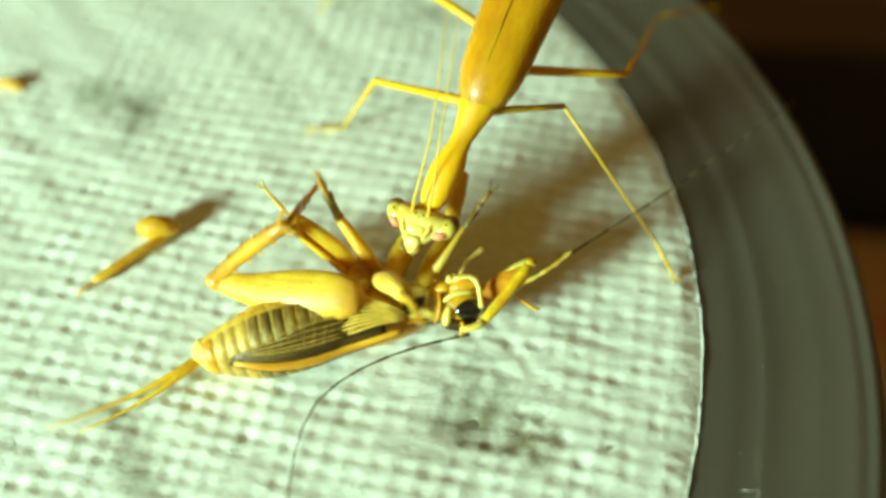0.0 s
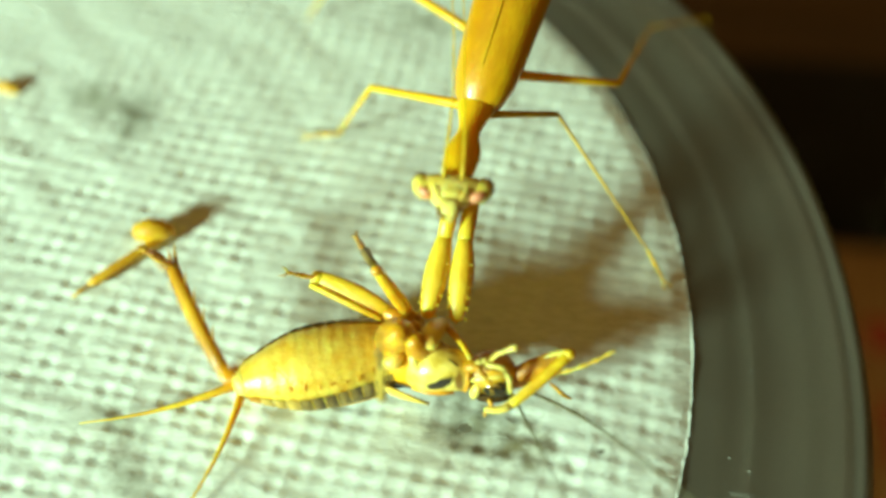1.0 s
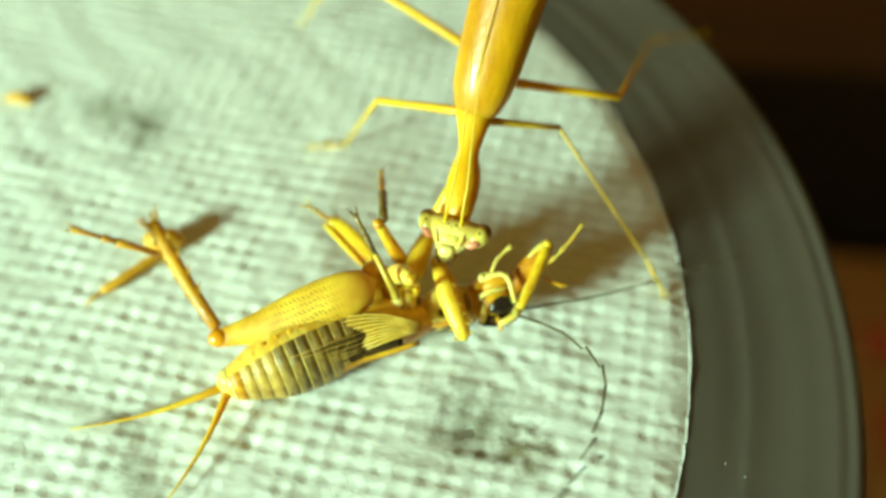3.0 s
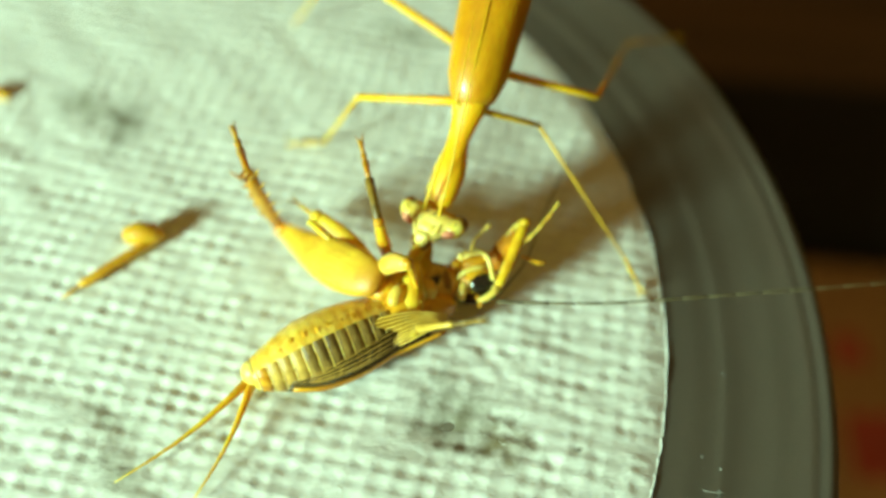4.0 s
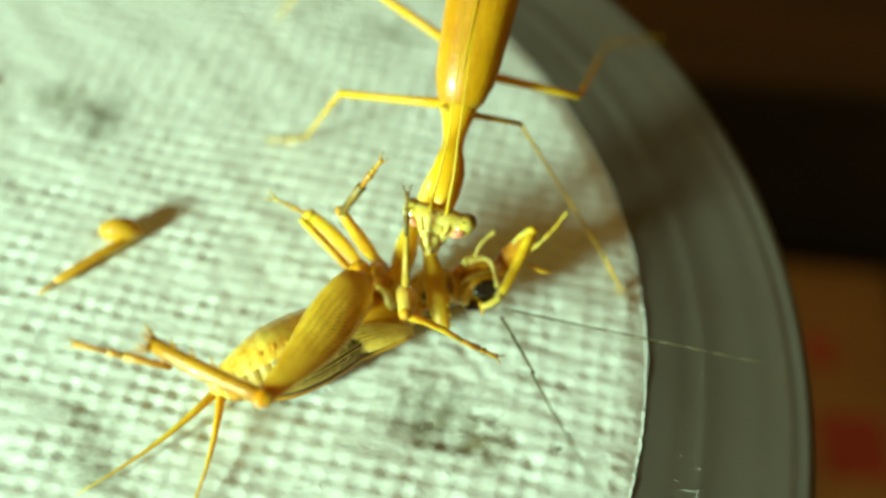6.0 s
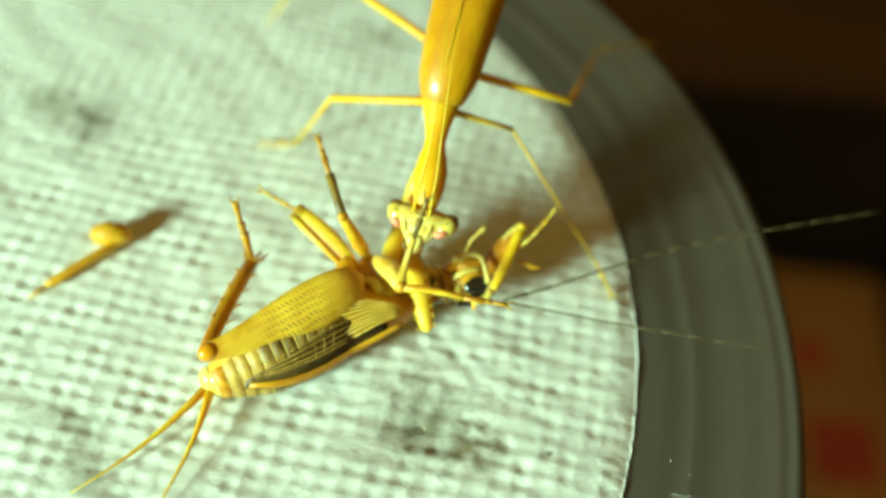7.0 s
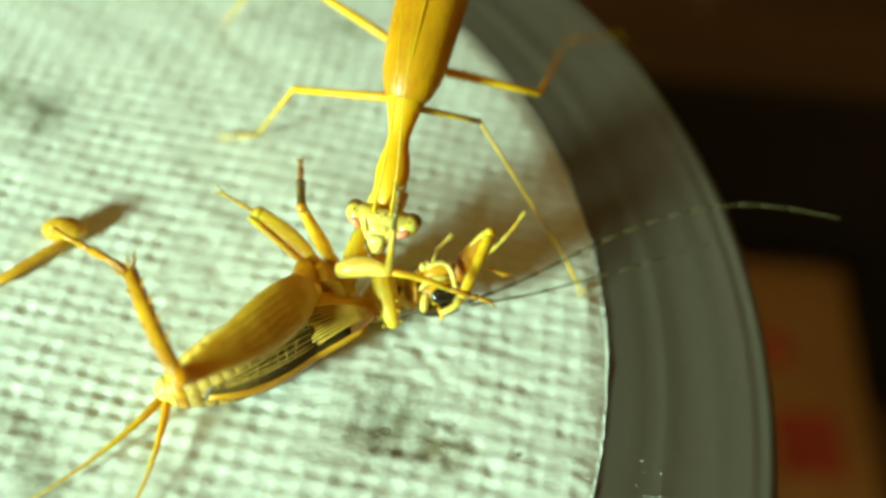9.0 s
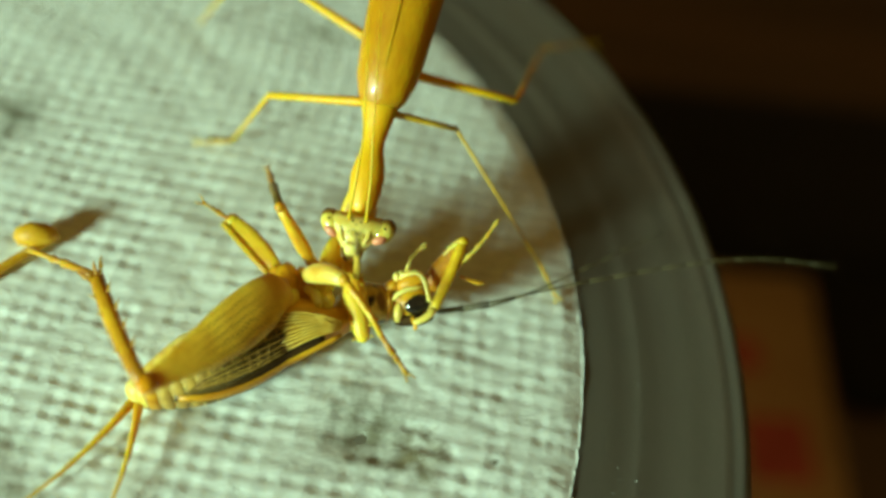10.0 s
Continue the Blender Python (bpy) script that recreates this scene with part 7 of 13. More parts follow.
    walk(cp["cercus_b"], [
        (0, turn(-6.88, -0.44, 1.16, 0.205, 0.010, 0.255, -0.945)),
        (0.3, turn(-6.86, -0.65, 1.08, 0.165, 0.019, 0.266, -0.950)),
        (0.5, turn(-6.83, -0.94, 1.13, 0.337, -0.006, 0.200, -0.920)),
        (0.8, turn(-6.82, -0.93, 1.09, 0.642, 0.113, -0.037, -0.757)),
        (1, turn(-6.80, -1.14, 1.17, 0.562, 0.008, 0.099, -0.821)),
        (1.2, turn(-6.78, -1.24, 1.11, 0.556, 0.024, 0.075, -0.827)),
        (1.5, turn(-6.78, -1.21, 1.13, 0.510, 0.001, 0.120, -0.852)),
        (1.8, turn(-6.76, -1.30, 1.08, 0.427, 0.015, 0.113, -0.897)),
        (2, turn(-6.86, -0.67, 1.09, 0.466, 0.016, 0.102, -0.879)),
        (2.2, turn(-6.79, -1.13, 1.05, 0.414, 0.016, 0.115, -0.903)),
        (2.5, turn(-6.89, -0.08, 1.15, 0.292, -0.005, 0.228, -0.929)),
        (2.7, turn(-6.87, -0.46, 1.07, 0.333, 0.007, 0.168, -0.928)),
        (3.8, turn(-6.83, -0.87, 1.09, 0.497, 0.047, 0.043, -0.865)),
        (4, turn(-6.89, -0.21, 1.17, 0.392, 0.025, 0.099, -0.914)),
        (4.2, turn(-6.84, -0.83, 1.10, 0.595, 0.102, -0.033, -0.797)),
        (4.5, turn(-6.84, -0.81, 1.10, 0.606, 0.096, -0.022, -0.789)),
        (4.8, turn(-6.80, -1.08, 1.09, 0.540, 0.070, 0.005, -0.839)),
        (5, turn(-6.84, -0.81, 1.08, 0.657, 0.138, -0.061, -0.739)),
        (5.5, turn(-6.76, -1.30, 1.11, 0.554, 0.063, 0.018, -0.830)),
        (5.7, turn(-6.84, -0.79, 1.09, 0.525, 0.064, 0.014, -0.849)),
        (6.8, turn(-6.87, -0.58, 1.12, 0.398, 0.026, 0.096, -0.912)),
        (7, turn(-6.87, -0.56, 1.11, 0.416, 0.029, 0.086, -0.905)),
        (7.5, turn(-6.88, -0.34, 1.10, 0.399, 0.029, 0.089, -0.912)),
        (8, turn(-6.84, -0.81, 1.08, 0.442, 0.042, 0.056, -0.894)),
        (8.2, turn(-6.86, -0.62, 1.07, 0.453, 0.037, 0.065, -0.888)),
        (8.5, turn(-6.85, -0.72, 1.11, 0.429, 0.033, 0.075, -0.899)),
        (9, turn(-6.88, -0.38, 1.09, 0.439, 0.041, 0.058, -0.896)),
        (9.5, turn(-6.88, -0.38, 1.10, 0.427, 0.039, 0.063, -0.901)),
        (10, turn(-6.85, -0.70, 1.09, 0.489, 0.044, 0.049, -0.870)),
    ])
    walk(cp["antenna_a_0"], [
        (0, turn(5.60, -0.90, 1.60, 0.974, 0.000, -0.027, 0.224)),
        (0.3, turn(7.00, -1.34, 1.60, 0.978, 0.006, -0.050, 0.203)),
        (0.5, turn(6.30, -1.36, 1.60, 0.891, -0.003, -0.069, 0.448)),
        (0.8, turn(6.67, -2.95, 1.60, 0.997, 0.029, -0.060, -0.035)),
        (1, turn(5.59, -2.29, 1.60, 0.958, 0.042, -0.072, -0.275)),
        (1.2, turn(7.13, -3.52, 1.60, 0.815, 0.049, -0.102, -0.568)),
        (1.5, turn(6.36, -1.93, 1.60, 0.919, 0.049, -0.079, -0.384)),
        (1.8, turn(6.51, -3.28, 1.60, 0.905, 0.048, -0.085, -0.414)),
        (2, turn(6.19, -1.49, 1.60, 0.901, 0.054, -0.074, -0.424)),
        (2.2, turn(6.80, -2.32, 1.60, 0.923, 0.051, -0.074, -0.375)),
        (2.35, turn(6.08, -1.18, 1.60, 0.926, 0.052, -0.070, -0.366)),
        (2.5, turn(5.20, -0.21, 1.60, 0.953, 0.057, -0.049, -0.294)),
        (2.7, turn(6.69, -1.71, 1.60, 0.925, 0.056, -0.059, -0.371)),
        (3.25, turn(6.59, -1.74, 1.60, 0.930, 0.053, -0.063, -0.357)),
        (3.8, turn(6.49, -1.77, 1.60, 0.945, 0.052, -0.062, -0.317)),
        (4, turn(4.95, -1.24, 1.60, 0.966, 0.050, -0.057, -0.246)),
        (4.2, turn(5.95, -1.56, 1.60, 0.983, 0.049, -0.049, -0.171)),
        (4.5, turn(6.12, -1.19, 1.60, 0.997, 0.047, -0.029, -0.056)),
        (4.8, turn(6.84, -1.50, 1.60, 0.994, 0.047, -0.041, -0.088)),
        (5, turn(6.37, -1.89, 1.60, 0.987, 0.049, -0.044, -0.147)),
        (5.25, turn(5.74, -2.59, 1.60, 0.904, 0.051, -0.081, -0.417)),
        (5.5, turn(5.08, -2.67, 1.60, 0.658, 0.044, -0.131, -0.741)),
        (5.7, turn(5.58, -2.49, 1.60, 0.602, 0.042, -0.137, -0.785)),
        (6.25, turn(6.55, -2.53, 1.60, 0.865, 0.052, -0.092, -0.491)),
        (6.8, turn(7.04, -1.75, 1.60, 0.995, 0.046, -0.038, -0.075)),
        (7, turn(7.13, -1.88, 1.60, 0.997, 0.046, -0.037, -0.055)),
        (7.5, turn(6.96, -1.56, 1.60, 0.996, 0.047, -0.027, -0.077)),
        (8, turn(7.21, -2.44, 1.60, 0.993, 0.047, -0.037, -0.100)),
        (8.2, turn(7.11, -2.10, 1.60, 0.983, 0.048, -0.045, -0.173)),
        (8.5, turn(7.22, -1.98, 1.60, 0.999, 0.043, -0.030, 0.008)),
        (9, turn(7.07, -2.06, 1.60, 0.998, 0.044, -0.029, -0.022)),
        (9.5, turn(6.59, -2.22, 1.60, 0.998, 0.044, -0.027, -0.022)),
        (10, turn(6.85, -1.63, 1.60, 0.993, 0.046, -0.029, -0.103)),
    ])
    walk(cp["antenna_a_1"], [
        (0, turn(6.72, -0.35, 1.66, 0.974, 0.000, -0.027, 0.223)),
        (0.3, turn(8.14, -0.85, 1.73, 0.975, 0.005, -0.050, 0.216)),
        (0.5, turn(7.04, -0.36, 1.75, 0.886, -0.003, -0.069, 0.458)),
        (0.8, turn(7.91, -3.04, 1.75, 0.998, 0.029, -0.059, -0.026)),
        (1, turn(6.64, -2.96, 1.74, 0.952, 0.043, -0.074, -0.295)),
        (1.2, turn(7.55, -4.69, 1.74, 0.814, 0.049, -0.104, -0.569)),
        (1.5, turn(7.23, -2.82, 1.73, 0.916, 0.049, -0.080, -0.391)),
        (1.8, turn(7.31, -4.23, 1.74, 0.905, 0.048, -0.086, -0.415)),
        (2, turn(6.98, -2.46, 1.71, 0.901, 0.054, -0.074, -0.424)),
        (2.2, turn(7.69, -3.19, 1.72, 0.920, 0.051, -0.076, -0.381)),
        (2.35, turn(6.98, -2.04, 1.71, 0.914, 0.053, -0.073, -0.395)),
        (2.5, turn(6.23, -0.92, 1.67, 0.928, 0.057, -0.059, -0.364)),
        (2.7, turn(7.59, -2.58, 1.69, 0.894, 0.056, -0.069, -0.440)),
        (3.25, turn(7.51, -2.58, 1.70, 0.919, 0.054, -0.067, -0.386)),
        (3.8, turn(7.48, -2.53, 1.70, 0.945, 0.053, -0.062, -0.315)),
        (4, turn(6.04, -1.84, 1.71, 0.967, 0.051, -0.056, -0.242)),
        (4.2, turn(7.12, -1.99, 1.70, 0.984, 0.050, -0.049, -0.165)),
        (4.5, turn(7.36, -1.33, 1.67, 0.997, 0.048, -0.028, -0.045)),
        (4.8, turn(8.07, -1.72, 1.69, 0.994, 0.048, -0.040, -0.089)),
        (5, turn(7.56, -2.26, 1.69, 0.987, 0.050, -0.044, -0.145)),
        (5.25, turn(6.54, -3.54, 1.73, 0.893, 0.052, -0.084, -0.439)),
        (5.5, turn(4.92, -3.90, 1.73, 0.651, 0.043, -0.133, -0.746)),
        (5.7, turn(5.24, -3.69, 1.72, 0.599, 0.042, -0.139, -0.788)),
        (6.25, turn(7.18, -3.60, 1.73, 0.864, 0.052, -0.093, -0.492)),
        (6.8, turn(8.27, -1.94, 1.69, 0.996, 0.046, -0.037, -0.066)),
        (7, turn(8.37, -2.02, 1.68, 0.997, 0.046, -0.036, -0.050)),
        (7.5, turn(8.19, -1.75, 1.66, 0.996, 0.047, -0.028, -0.069)),
        (8, turn(8.43, -2.69, 1.68, 0.993, 0.047, -0.037, -0.097)),
        (8.2, turn(8.28, -2.53, 1.69, 0.983, 0.048, -0.045, -0.172)),
        (8.5, turn(8.47, -1.96, 1.68, 0.999, 0.044, -0.030, 0.011)),
        (9, turn(8.32, -2.12, 1.67, 0.999, 0.044, -0.028, -0.011)),
        (9.5, turn(7.84, -2.28, 1.67, 0.999, 0.044, -0.026, -0.007)),
        (10, turn(8.07, -1.89, 1.66, 0.994, 0.046, -0.029, -0.095)),
    ])
    walk(cp["antenna_a_2"], [
        (0, turn(7.85, 0.19, 1.73, 0.975, 0.000, -0.027, 0.221)),
        (0.3, turn(9.27, -0.32, 1.85, 0.967, 0.004, -0.049, 0.250)),
        (0.5, turn(7.75, 0.65, 1.90, 0.874, -0.003, -0.068, 0.481)),
        (0.8, turn(9.15, -3.11, 1.89, 0.998, 0.027, -0.056, 0.005)),
        (1, turn(7.66, -3.67, 1.89, 0.933, 0.045, -0.079, -0.349)),
        (1.2, turn(7.96, -5.86, 1.88, 0.810, 0.048, -0.107, -0.574)),
        (1.5, turn(8.08, -3.73, 1.87, 0.907, 0.049, -0.083, -0.410)),
        (1.8, turn(8.12, -5.17, 1.89, 0.904, 0.047, -0.087, -0.415)),
        (2, turn(7.76, -3.42, 1.82, 0.901, 0.054, -0.074, -0.425)),
        (2.2, turn(8.56, -4.08, 1.85, 0.914, 0.051, -0.078, -0.395)),
        (2.35, turn(7.83, -2.95, 1.83, 0.886, 0.054, -0.079, -0.453)),
        (2.5, turn(7.14, -1.77, 1.76, 0.830, 0.056, -0.083, -0.548)),
        (2.7, turn(8.34, -3.57, 1.78, 0.776, 0.054, -0.093, -0.621)),
        (3.25, turn(8.38, -3.47, 1.80, 0.892, 0.055, -0.074, -0.442)),
        (3.8, turn(8.47, -3.28, 1.81, 0.947, 0.053, -0.064, -0.312)),
        (4, turn(7.14, -2.43, 1.81, 0.969, 0.052, -0.054, -0.234)),
        (4.2, turn(8.30, -2.40, 1.80, 0.986, 0.050, -0.046, -0.149)),
        (4.5, turn(8.60, -1.45, 1.73, 0.998, 0.048, -0.027, -0.016)),
        (4.8, turn(9.29, -1.95, 1.78, 0.994, 0.049, -0.039, -0.090)),
        (5, turn(8.75, -2.62, 1.78, 0.987, 0.050, -0.046, -0.143)),
        (5.25, turn(7.29, -4.53, 1.86, 0.866, 0.054, -0.090, -0.489)),
        (5.5, turn(4.73, -5.13, 1.87, 0.635, 0.040, -0.138, -0.759)),
        (5.7, turn(4.89, -4.88, 1.85, 0.590, 0.039, -0.143, -0.794)),
        (6.25, turn(7.80, -4.68, 1.87, 0.861, 0.051, -0.094, -0.498)),
        (6.8, turn(9.51, -2.11, 1.77, 0.998, 0.044, -0.034, -0.038)),
        (7, turn(9.61, -2.15, 1.77, 0.998, 0.044, -0.036, -0.033)),
        (7.5, turn(9.43, -1.93, 1.72, 0.997, 0.045, -0.029, -0.050)),
        (8, turn(9.65, -2.94, 1.76, 0.995, 0.045, -0.036, -0.086)),
        (8.2, turn(9.45, -2.96, 1.78, 0.983, 0.047, -0.045, -0.173)),
        (8.5, turn(9.72, -1.94, 1.75, 0.998, 0.042, -0.029, 0.023)),
        (9, turn(9.56, -2.15, 1.74, 0.999, 0.042, -0.026, 0.020)),
        (9.5, turn(9.09, -2.30, 1.73, 0.998, 0.041, -0.025, 0.031)),
        (10, turn(9.30, -2.13, 1.72, 0.996, 0.044, -0.028, -0.073)),
    ])
    walk(cp["antenna_a_3"], [
        (0, turn(8.97, 0.73, 1.79, 0.975, 0.000, -0.027, 0.219)),
        (0.3, turn(10.36, 0.28, 1.97, 0.961, 0.003, -0.048, 0.272)),
        (0.5, turn(8.41, 1.70, 2.05, 0.865, -0.003, -0.068, 0.498)),
        (0.8, turn(10.39, -3.10, 2.03, 0.998, 0.029, -0.056, 0.001)),
        (1, turn(8.59, -4.49, 2.03, 0.921, 0.048, -0.083, -0.379)),
        (1.2, turn(8.36, -7.04, 2.03, 0.810, 0.049, -0.110, -0.574)),
        (1.5, turn(8.89, -4.67, 2.01, 0.902, 0.050, -0.086, -0.419)),
        (1.8, turn(8.92, -6.12, 2.04, 0.900, 0.049, -0.090, -0.423)),
        (2, turn(8.55, -4.39, 1.93, 0.901, 0.056, -0.076, -0.424)),
        (2.2, turn(9.40, -4.99, 1.98, 0.908, 0.052, -0.082, -0.408)),
        (2.35, turn(8.55, -3.96, 1.94, 0.843, 0.056, -0.090, -0.527)),
        (2.5, turn(7.62, -2.92, 1.86, 0.724, 0.054, -0.106, -0.680)),
        (2.7, turn(8.61, -4.79, 1.88, 0.661, 0.049, -0.115, -0.740)),
        (3.25, turn(9.13, -4.47, 1.90, 0.854, 0.058, -0.084, -0.511)),
        (3.8, turn(9.47, -4.03, 1.92, 0.948, 0.056, -0.065, -0.306)),
        (4, turn(8.24, -3.01, 1.91, 0.972, 0.055, -0.054, -0.221)),
        (4.2, turn(9.49, -2.77, 1.89, 0.988, 0.053, -0.046, -0.134)),
        (4.5, turn(9.85, -1.49, 1.80, 0.998, 0.050, -0.026, -0.005)),
        (4.8, turn(10.52, -2.18, 1.87, 0.994, 0.052, -0.039, -0.091)),
        (5, turn(9.95, -2.98, 1.88, 0.988, 0.053, -0.046, -0.140)),
        (5.25, turn(7.92, -5.60, 1.99, 0.844, 0.056, -0.097, -0.525)),
        (5.5, turn(4.49, -6.35, 2.01, 0.622, 0.040, -0.144, -0.769)),
        (5.7, turn(4.52, -6.07, 1.98, 0.584, 0.039, -0.148, -0.798)),
        (6.25, turn(8.41, -5.76, 2.01, 0.859, 0.053, -0.097, -0.500)),
        (6.8, turn(10.75, -2.21, 1.85, 0.998, 0.045, -0.033, -0.028)),
        (7, turn(10.85, -2.24, 1.86, 0.998, 0.045, -0.035, -0.028)),
        (7.5, turn(10.67, -2.06, 1.79, 0.998, 0.046, -0.028, -0.039)),
        (8, turn(10.88, -3.16, 1.84, 0.994, 0.047, -0.036, -0.088)),
        (8.2, turn(10.62, -3.39, 1.87, 0.984, 0.048, -0.045, -0.168)),
        (8.5, turn(10.96, -1.89, 1.83, 0.998, 0.043, -0.029, 0.024)),
        (9, turn(10.81, -2.10, 1.81, 0.998, 0.043, -0.025, 0.030)),
        (9.5, turn(10.33, -2.22, 1.80, 0.998, 0.042, -0.024, 0.047)),
        (10, turn(10.53, -2.31, 1.78, 0.996, 0.045, -0.027, -0.066)),
    ])
    walk(cp["antenna_a_4"], [
        (0, turn(10.10, 1.26, 1.86, 0.977, 0.000, -0.027, 0.214)),
        (0.3, turn(11.42, 0.94, 2.09, 0.955, 0.002, -0.048, 0.293)),
        (0.5, turn(9.03, 2.78, 2.19, 0.855, -0.003, -0.068, 0.514)),
        (0.8, turn(11.63, -3.10, 2.17, 0.997, 0.035, -0.059, -0.032)),
        (1, turn(9.46, -5.37, 2.18, 0.912, 0.053, -0.090, -0.397)),
        (1.2, turn(8.75, -8.21, 2.18, 0.811, 0.053, -0.115, -0.571)),
        (1.5, turn(9.68, -5.62, 2.15, 0.900, 0.055, -0.091, -0.422)),
        (1.8, turn(9.70, -7.09, 2.19, 0.891, 0.054, -0.096, -0.441)),
        (2, turn(9.33, -5.35, 2.04, 0.900, 0.060, -0.081, -0.425)),
        (2.2, turn(10.22, -5.93, 2.11, 0.899, 0.056, -0.088, -0.424)),
        (2.35, turn(9.08, -5.09, 2.06, 0.759, 0.058, -0.110, -0.640)),
        (2.5, turn(7.69, -4.16, 1.96, 0.504, 0.043, -0.142, -0.851)),
        (2.7, turn(8.45, -6.02, 1.98, 0.458, 0.035, -0.149, -0.876)),
        (3.25, turn(9.71, -5.57, 2.01, 0.788, 0.063, -0.101, -0.604)),
        (3.8, turn(10.47, -4.76, 2.03, 0.950, 0.063, -0.066, -0.299)),
        (4, turn(9.36, -3.55, 2.01, 0.977, 0.061, -0.055, -0.198)),
        (4.2, turn(10.69, -3.11, 1.99, 0.991, 0.059, -0.047, -0.111)),
        (4.5, turn(11.10, -1.51, 1.86, 0.998, 0.057, -0.026, -0.004)),
        (4.8, turn(11.74, -2.41, 1.95, 0.993, 0.059, -0.040, -0.092)),
        (5, turn(11.14, -3.33, 1.97, 0.988, 0.060, -0.045, -0.136)),
        (5.25, turn(8.46, -6.72, 2.12, 0.819, 0.060, -0.107, -0.560)),
        (5.5, turn(4.21, -7.56, 2.16, 0.609, 0.043, -0.151, -0.778)),
        (5.7, turn(4.12, -7.24, 2.12, 0.577, 0.042, -0.154, -0.801)),
        (6.25, turn(9.01, -6.85, 2.15, 0.858, 0.057, -0.100, -0.500)),
        (6.8, turn(12.00, -2.28, 1.93, 0.998, 0.050, -0.033, -0.026)),
        (7, turn(12.10, -2.31, 1.94, 0.998, 0.051, -0.034, -0.030)),
        (7.5, turn(11.92, -2.16, 1.85, 0.998, 0.051, -0.024, -0.029)),
        (8, turn(12.11, -3.38, 1.92, 0.993, 0.052, -0.037, -0.095)),
        (8.2, turn(11.80, -3.81, 1.96, 0.985, 0.053, -0.045, -0.156)),
        (8.5, turn(12.21, -1.83, 1.90, 0.998, 0.048, -0.029, 0.016)),
        (9, turn(12.06, -2.03, 1.87, 0.998, 0.048, -0.025, 0.032)),
        (9.5, turn(11.57, -2.11, 1.86, 0.997, 0.047, -0.022, 0.051)),
        (10, turn(11.77, -2.48, 1.84, 0.996, 0.050, -0.026, -0.069)),
    ])
    walk(cp["antenna_a_5"], [
        (0, turn(11.24, 1.78, 1.93, 0.977, 0.000, -0.026, 0.212)),
        (0.3, turn(12.44, 1.64, 2.21, 0.952, 0.002, -0.047, 0.304)),
        (0.5, turn(9.61, 3.88, 2.33, 0.847, -0.003, -0.067, 0.528)),
        (0.8, turn(12.87, -3.19, 2.32, 0.996, 0.038, -0.060, -0.048)),
        (1, turn(10.30, -6.29, 2.33, 0.906, 0.054, -0.094, -0.408)),
        (1.2, turn(9.15, -9.39, 2.34, 0.813, 0.054, -0.118, -0.568)),
        (1.5, turn(10.47, -6.59, 2.30, 0.899, 0.056, -0.094, -0.425)),
        (1.8, turn(10.44, -8.08, 2.34, 0.886, 0.055, -0.099, -0.449)),
        (2, turn(10.12, -6.32, 2.16, 0.902, 0.061, -0.082, -0.419)),
        (2.2, turn(11.00, -6.90, 2.25, 0.895, 0.058, -0.091, -0.433)),
        (2.35, turn(9.28, -6.32, 2.17, 0.687, 0.057, -0.125, -0.713)),
        (2.5, turn(7.08, -5.25, 2.04, 0.362, 0.029, -0.162, -0.918)),
        (2.7, turn(7.73, -7.04, 2.07, 0.324, 0.021, -0.166, -0.931)),
        (3.25, turn(10.02, -6.78, 2.11, 0.727, 0.062, -0.115, -0.674)),
        (3.8, turn(11.49, -5.48, 2.14, 0.952, 0.066, -0.066, -0.291)),
        (4, turn(10.51, -4.04, 2.11, 0.979, 0.064, -0.055, -0.188)),
        (4.2, turn(11.90, -3.39, 2.09, 0.991, 0.062, -0.047, -0.105)),
        (4.5, turn(12.35, -1.52, 1.92, 0.998, 0.060, -0.027, -0.009)),
        (4.8, turn(12.97, -2.64, 2.04, 0.993, 0.062, -0.040, -0.089)),
        (5, turn(12.34, -3.67, 2.06, 0.988, 0.063, -0.045, -0.133)),
        (5.25, turn(8.90, -7.89, 2.25, 0.801, 0.062, -0.113, -0.584)),
        (5.5, turn(3.89, -8.76, 2.31, 0.601, 0.043, -0.157, -0.782)),
        (5.7, turn(3.71, -8.42, 2.26, 0.573, 0.043, -0.159, -0.803)),
        (6.25, turn(9.61, -7.94, 2.29, 0.858, 0.059, -0.103, -0.500)),
        (6.8, turn(13.24, -2.35, 2.01, 0.997, 0.053, -0.034, -0.035)),
        (7, turn(13.34, -2.39, 2.02, 0.997, 0.054, -0.034, -0.039)),
        (7.5, turn(13.16, -2.24, 1.91, 0.998, 0.054, -0.023, -0.028)),
        (8, turn(13.33, -3.62, 2.00, 0.991, 0.055, -0.039, -0.118)),
        (8.2, turn(12.98, -4.20, 2.05, 0.986, 0.055, -0.045, -0.152)),
        (8.5, turn(13.46, -1.79, 1.98, 0.998, 0.051, -0.029, 0.010)),
        (9, turn(13.30, -1.95, 1.94, 0.998, 0.051, -0.025, 0.022)),
        (9.5, turn(12.82, -1.98, 1.92, 0.997, 0.050, -0.021, 0.051)),
        (10, turn(13.01, -2.65, 1.90, 0.996, 0.052, -0.026, -0.073)),
    ])
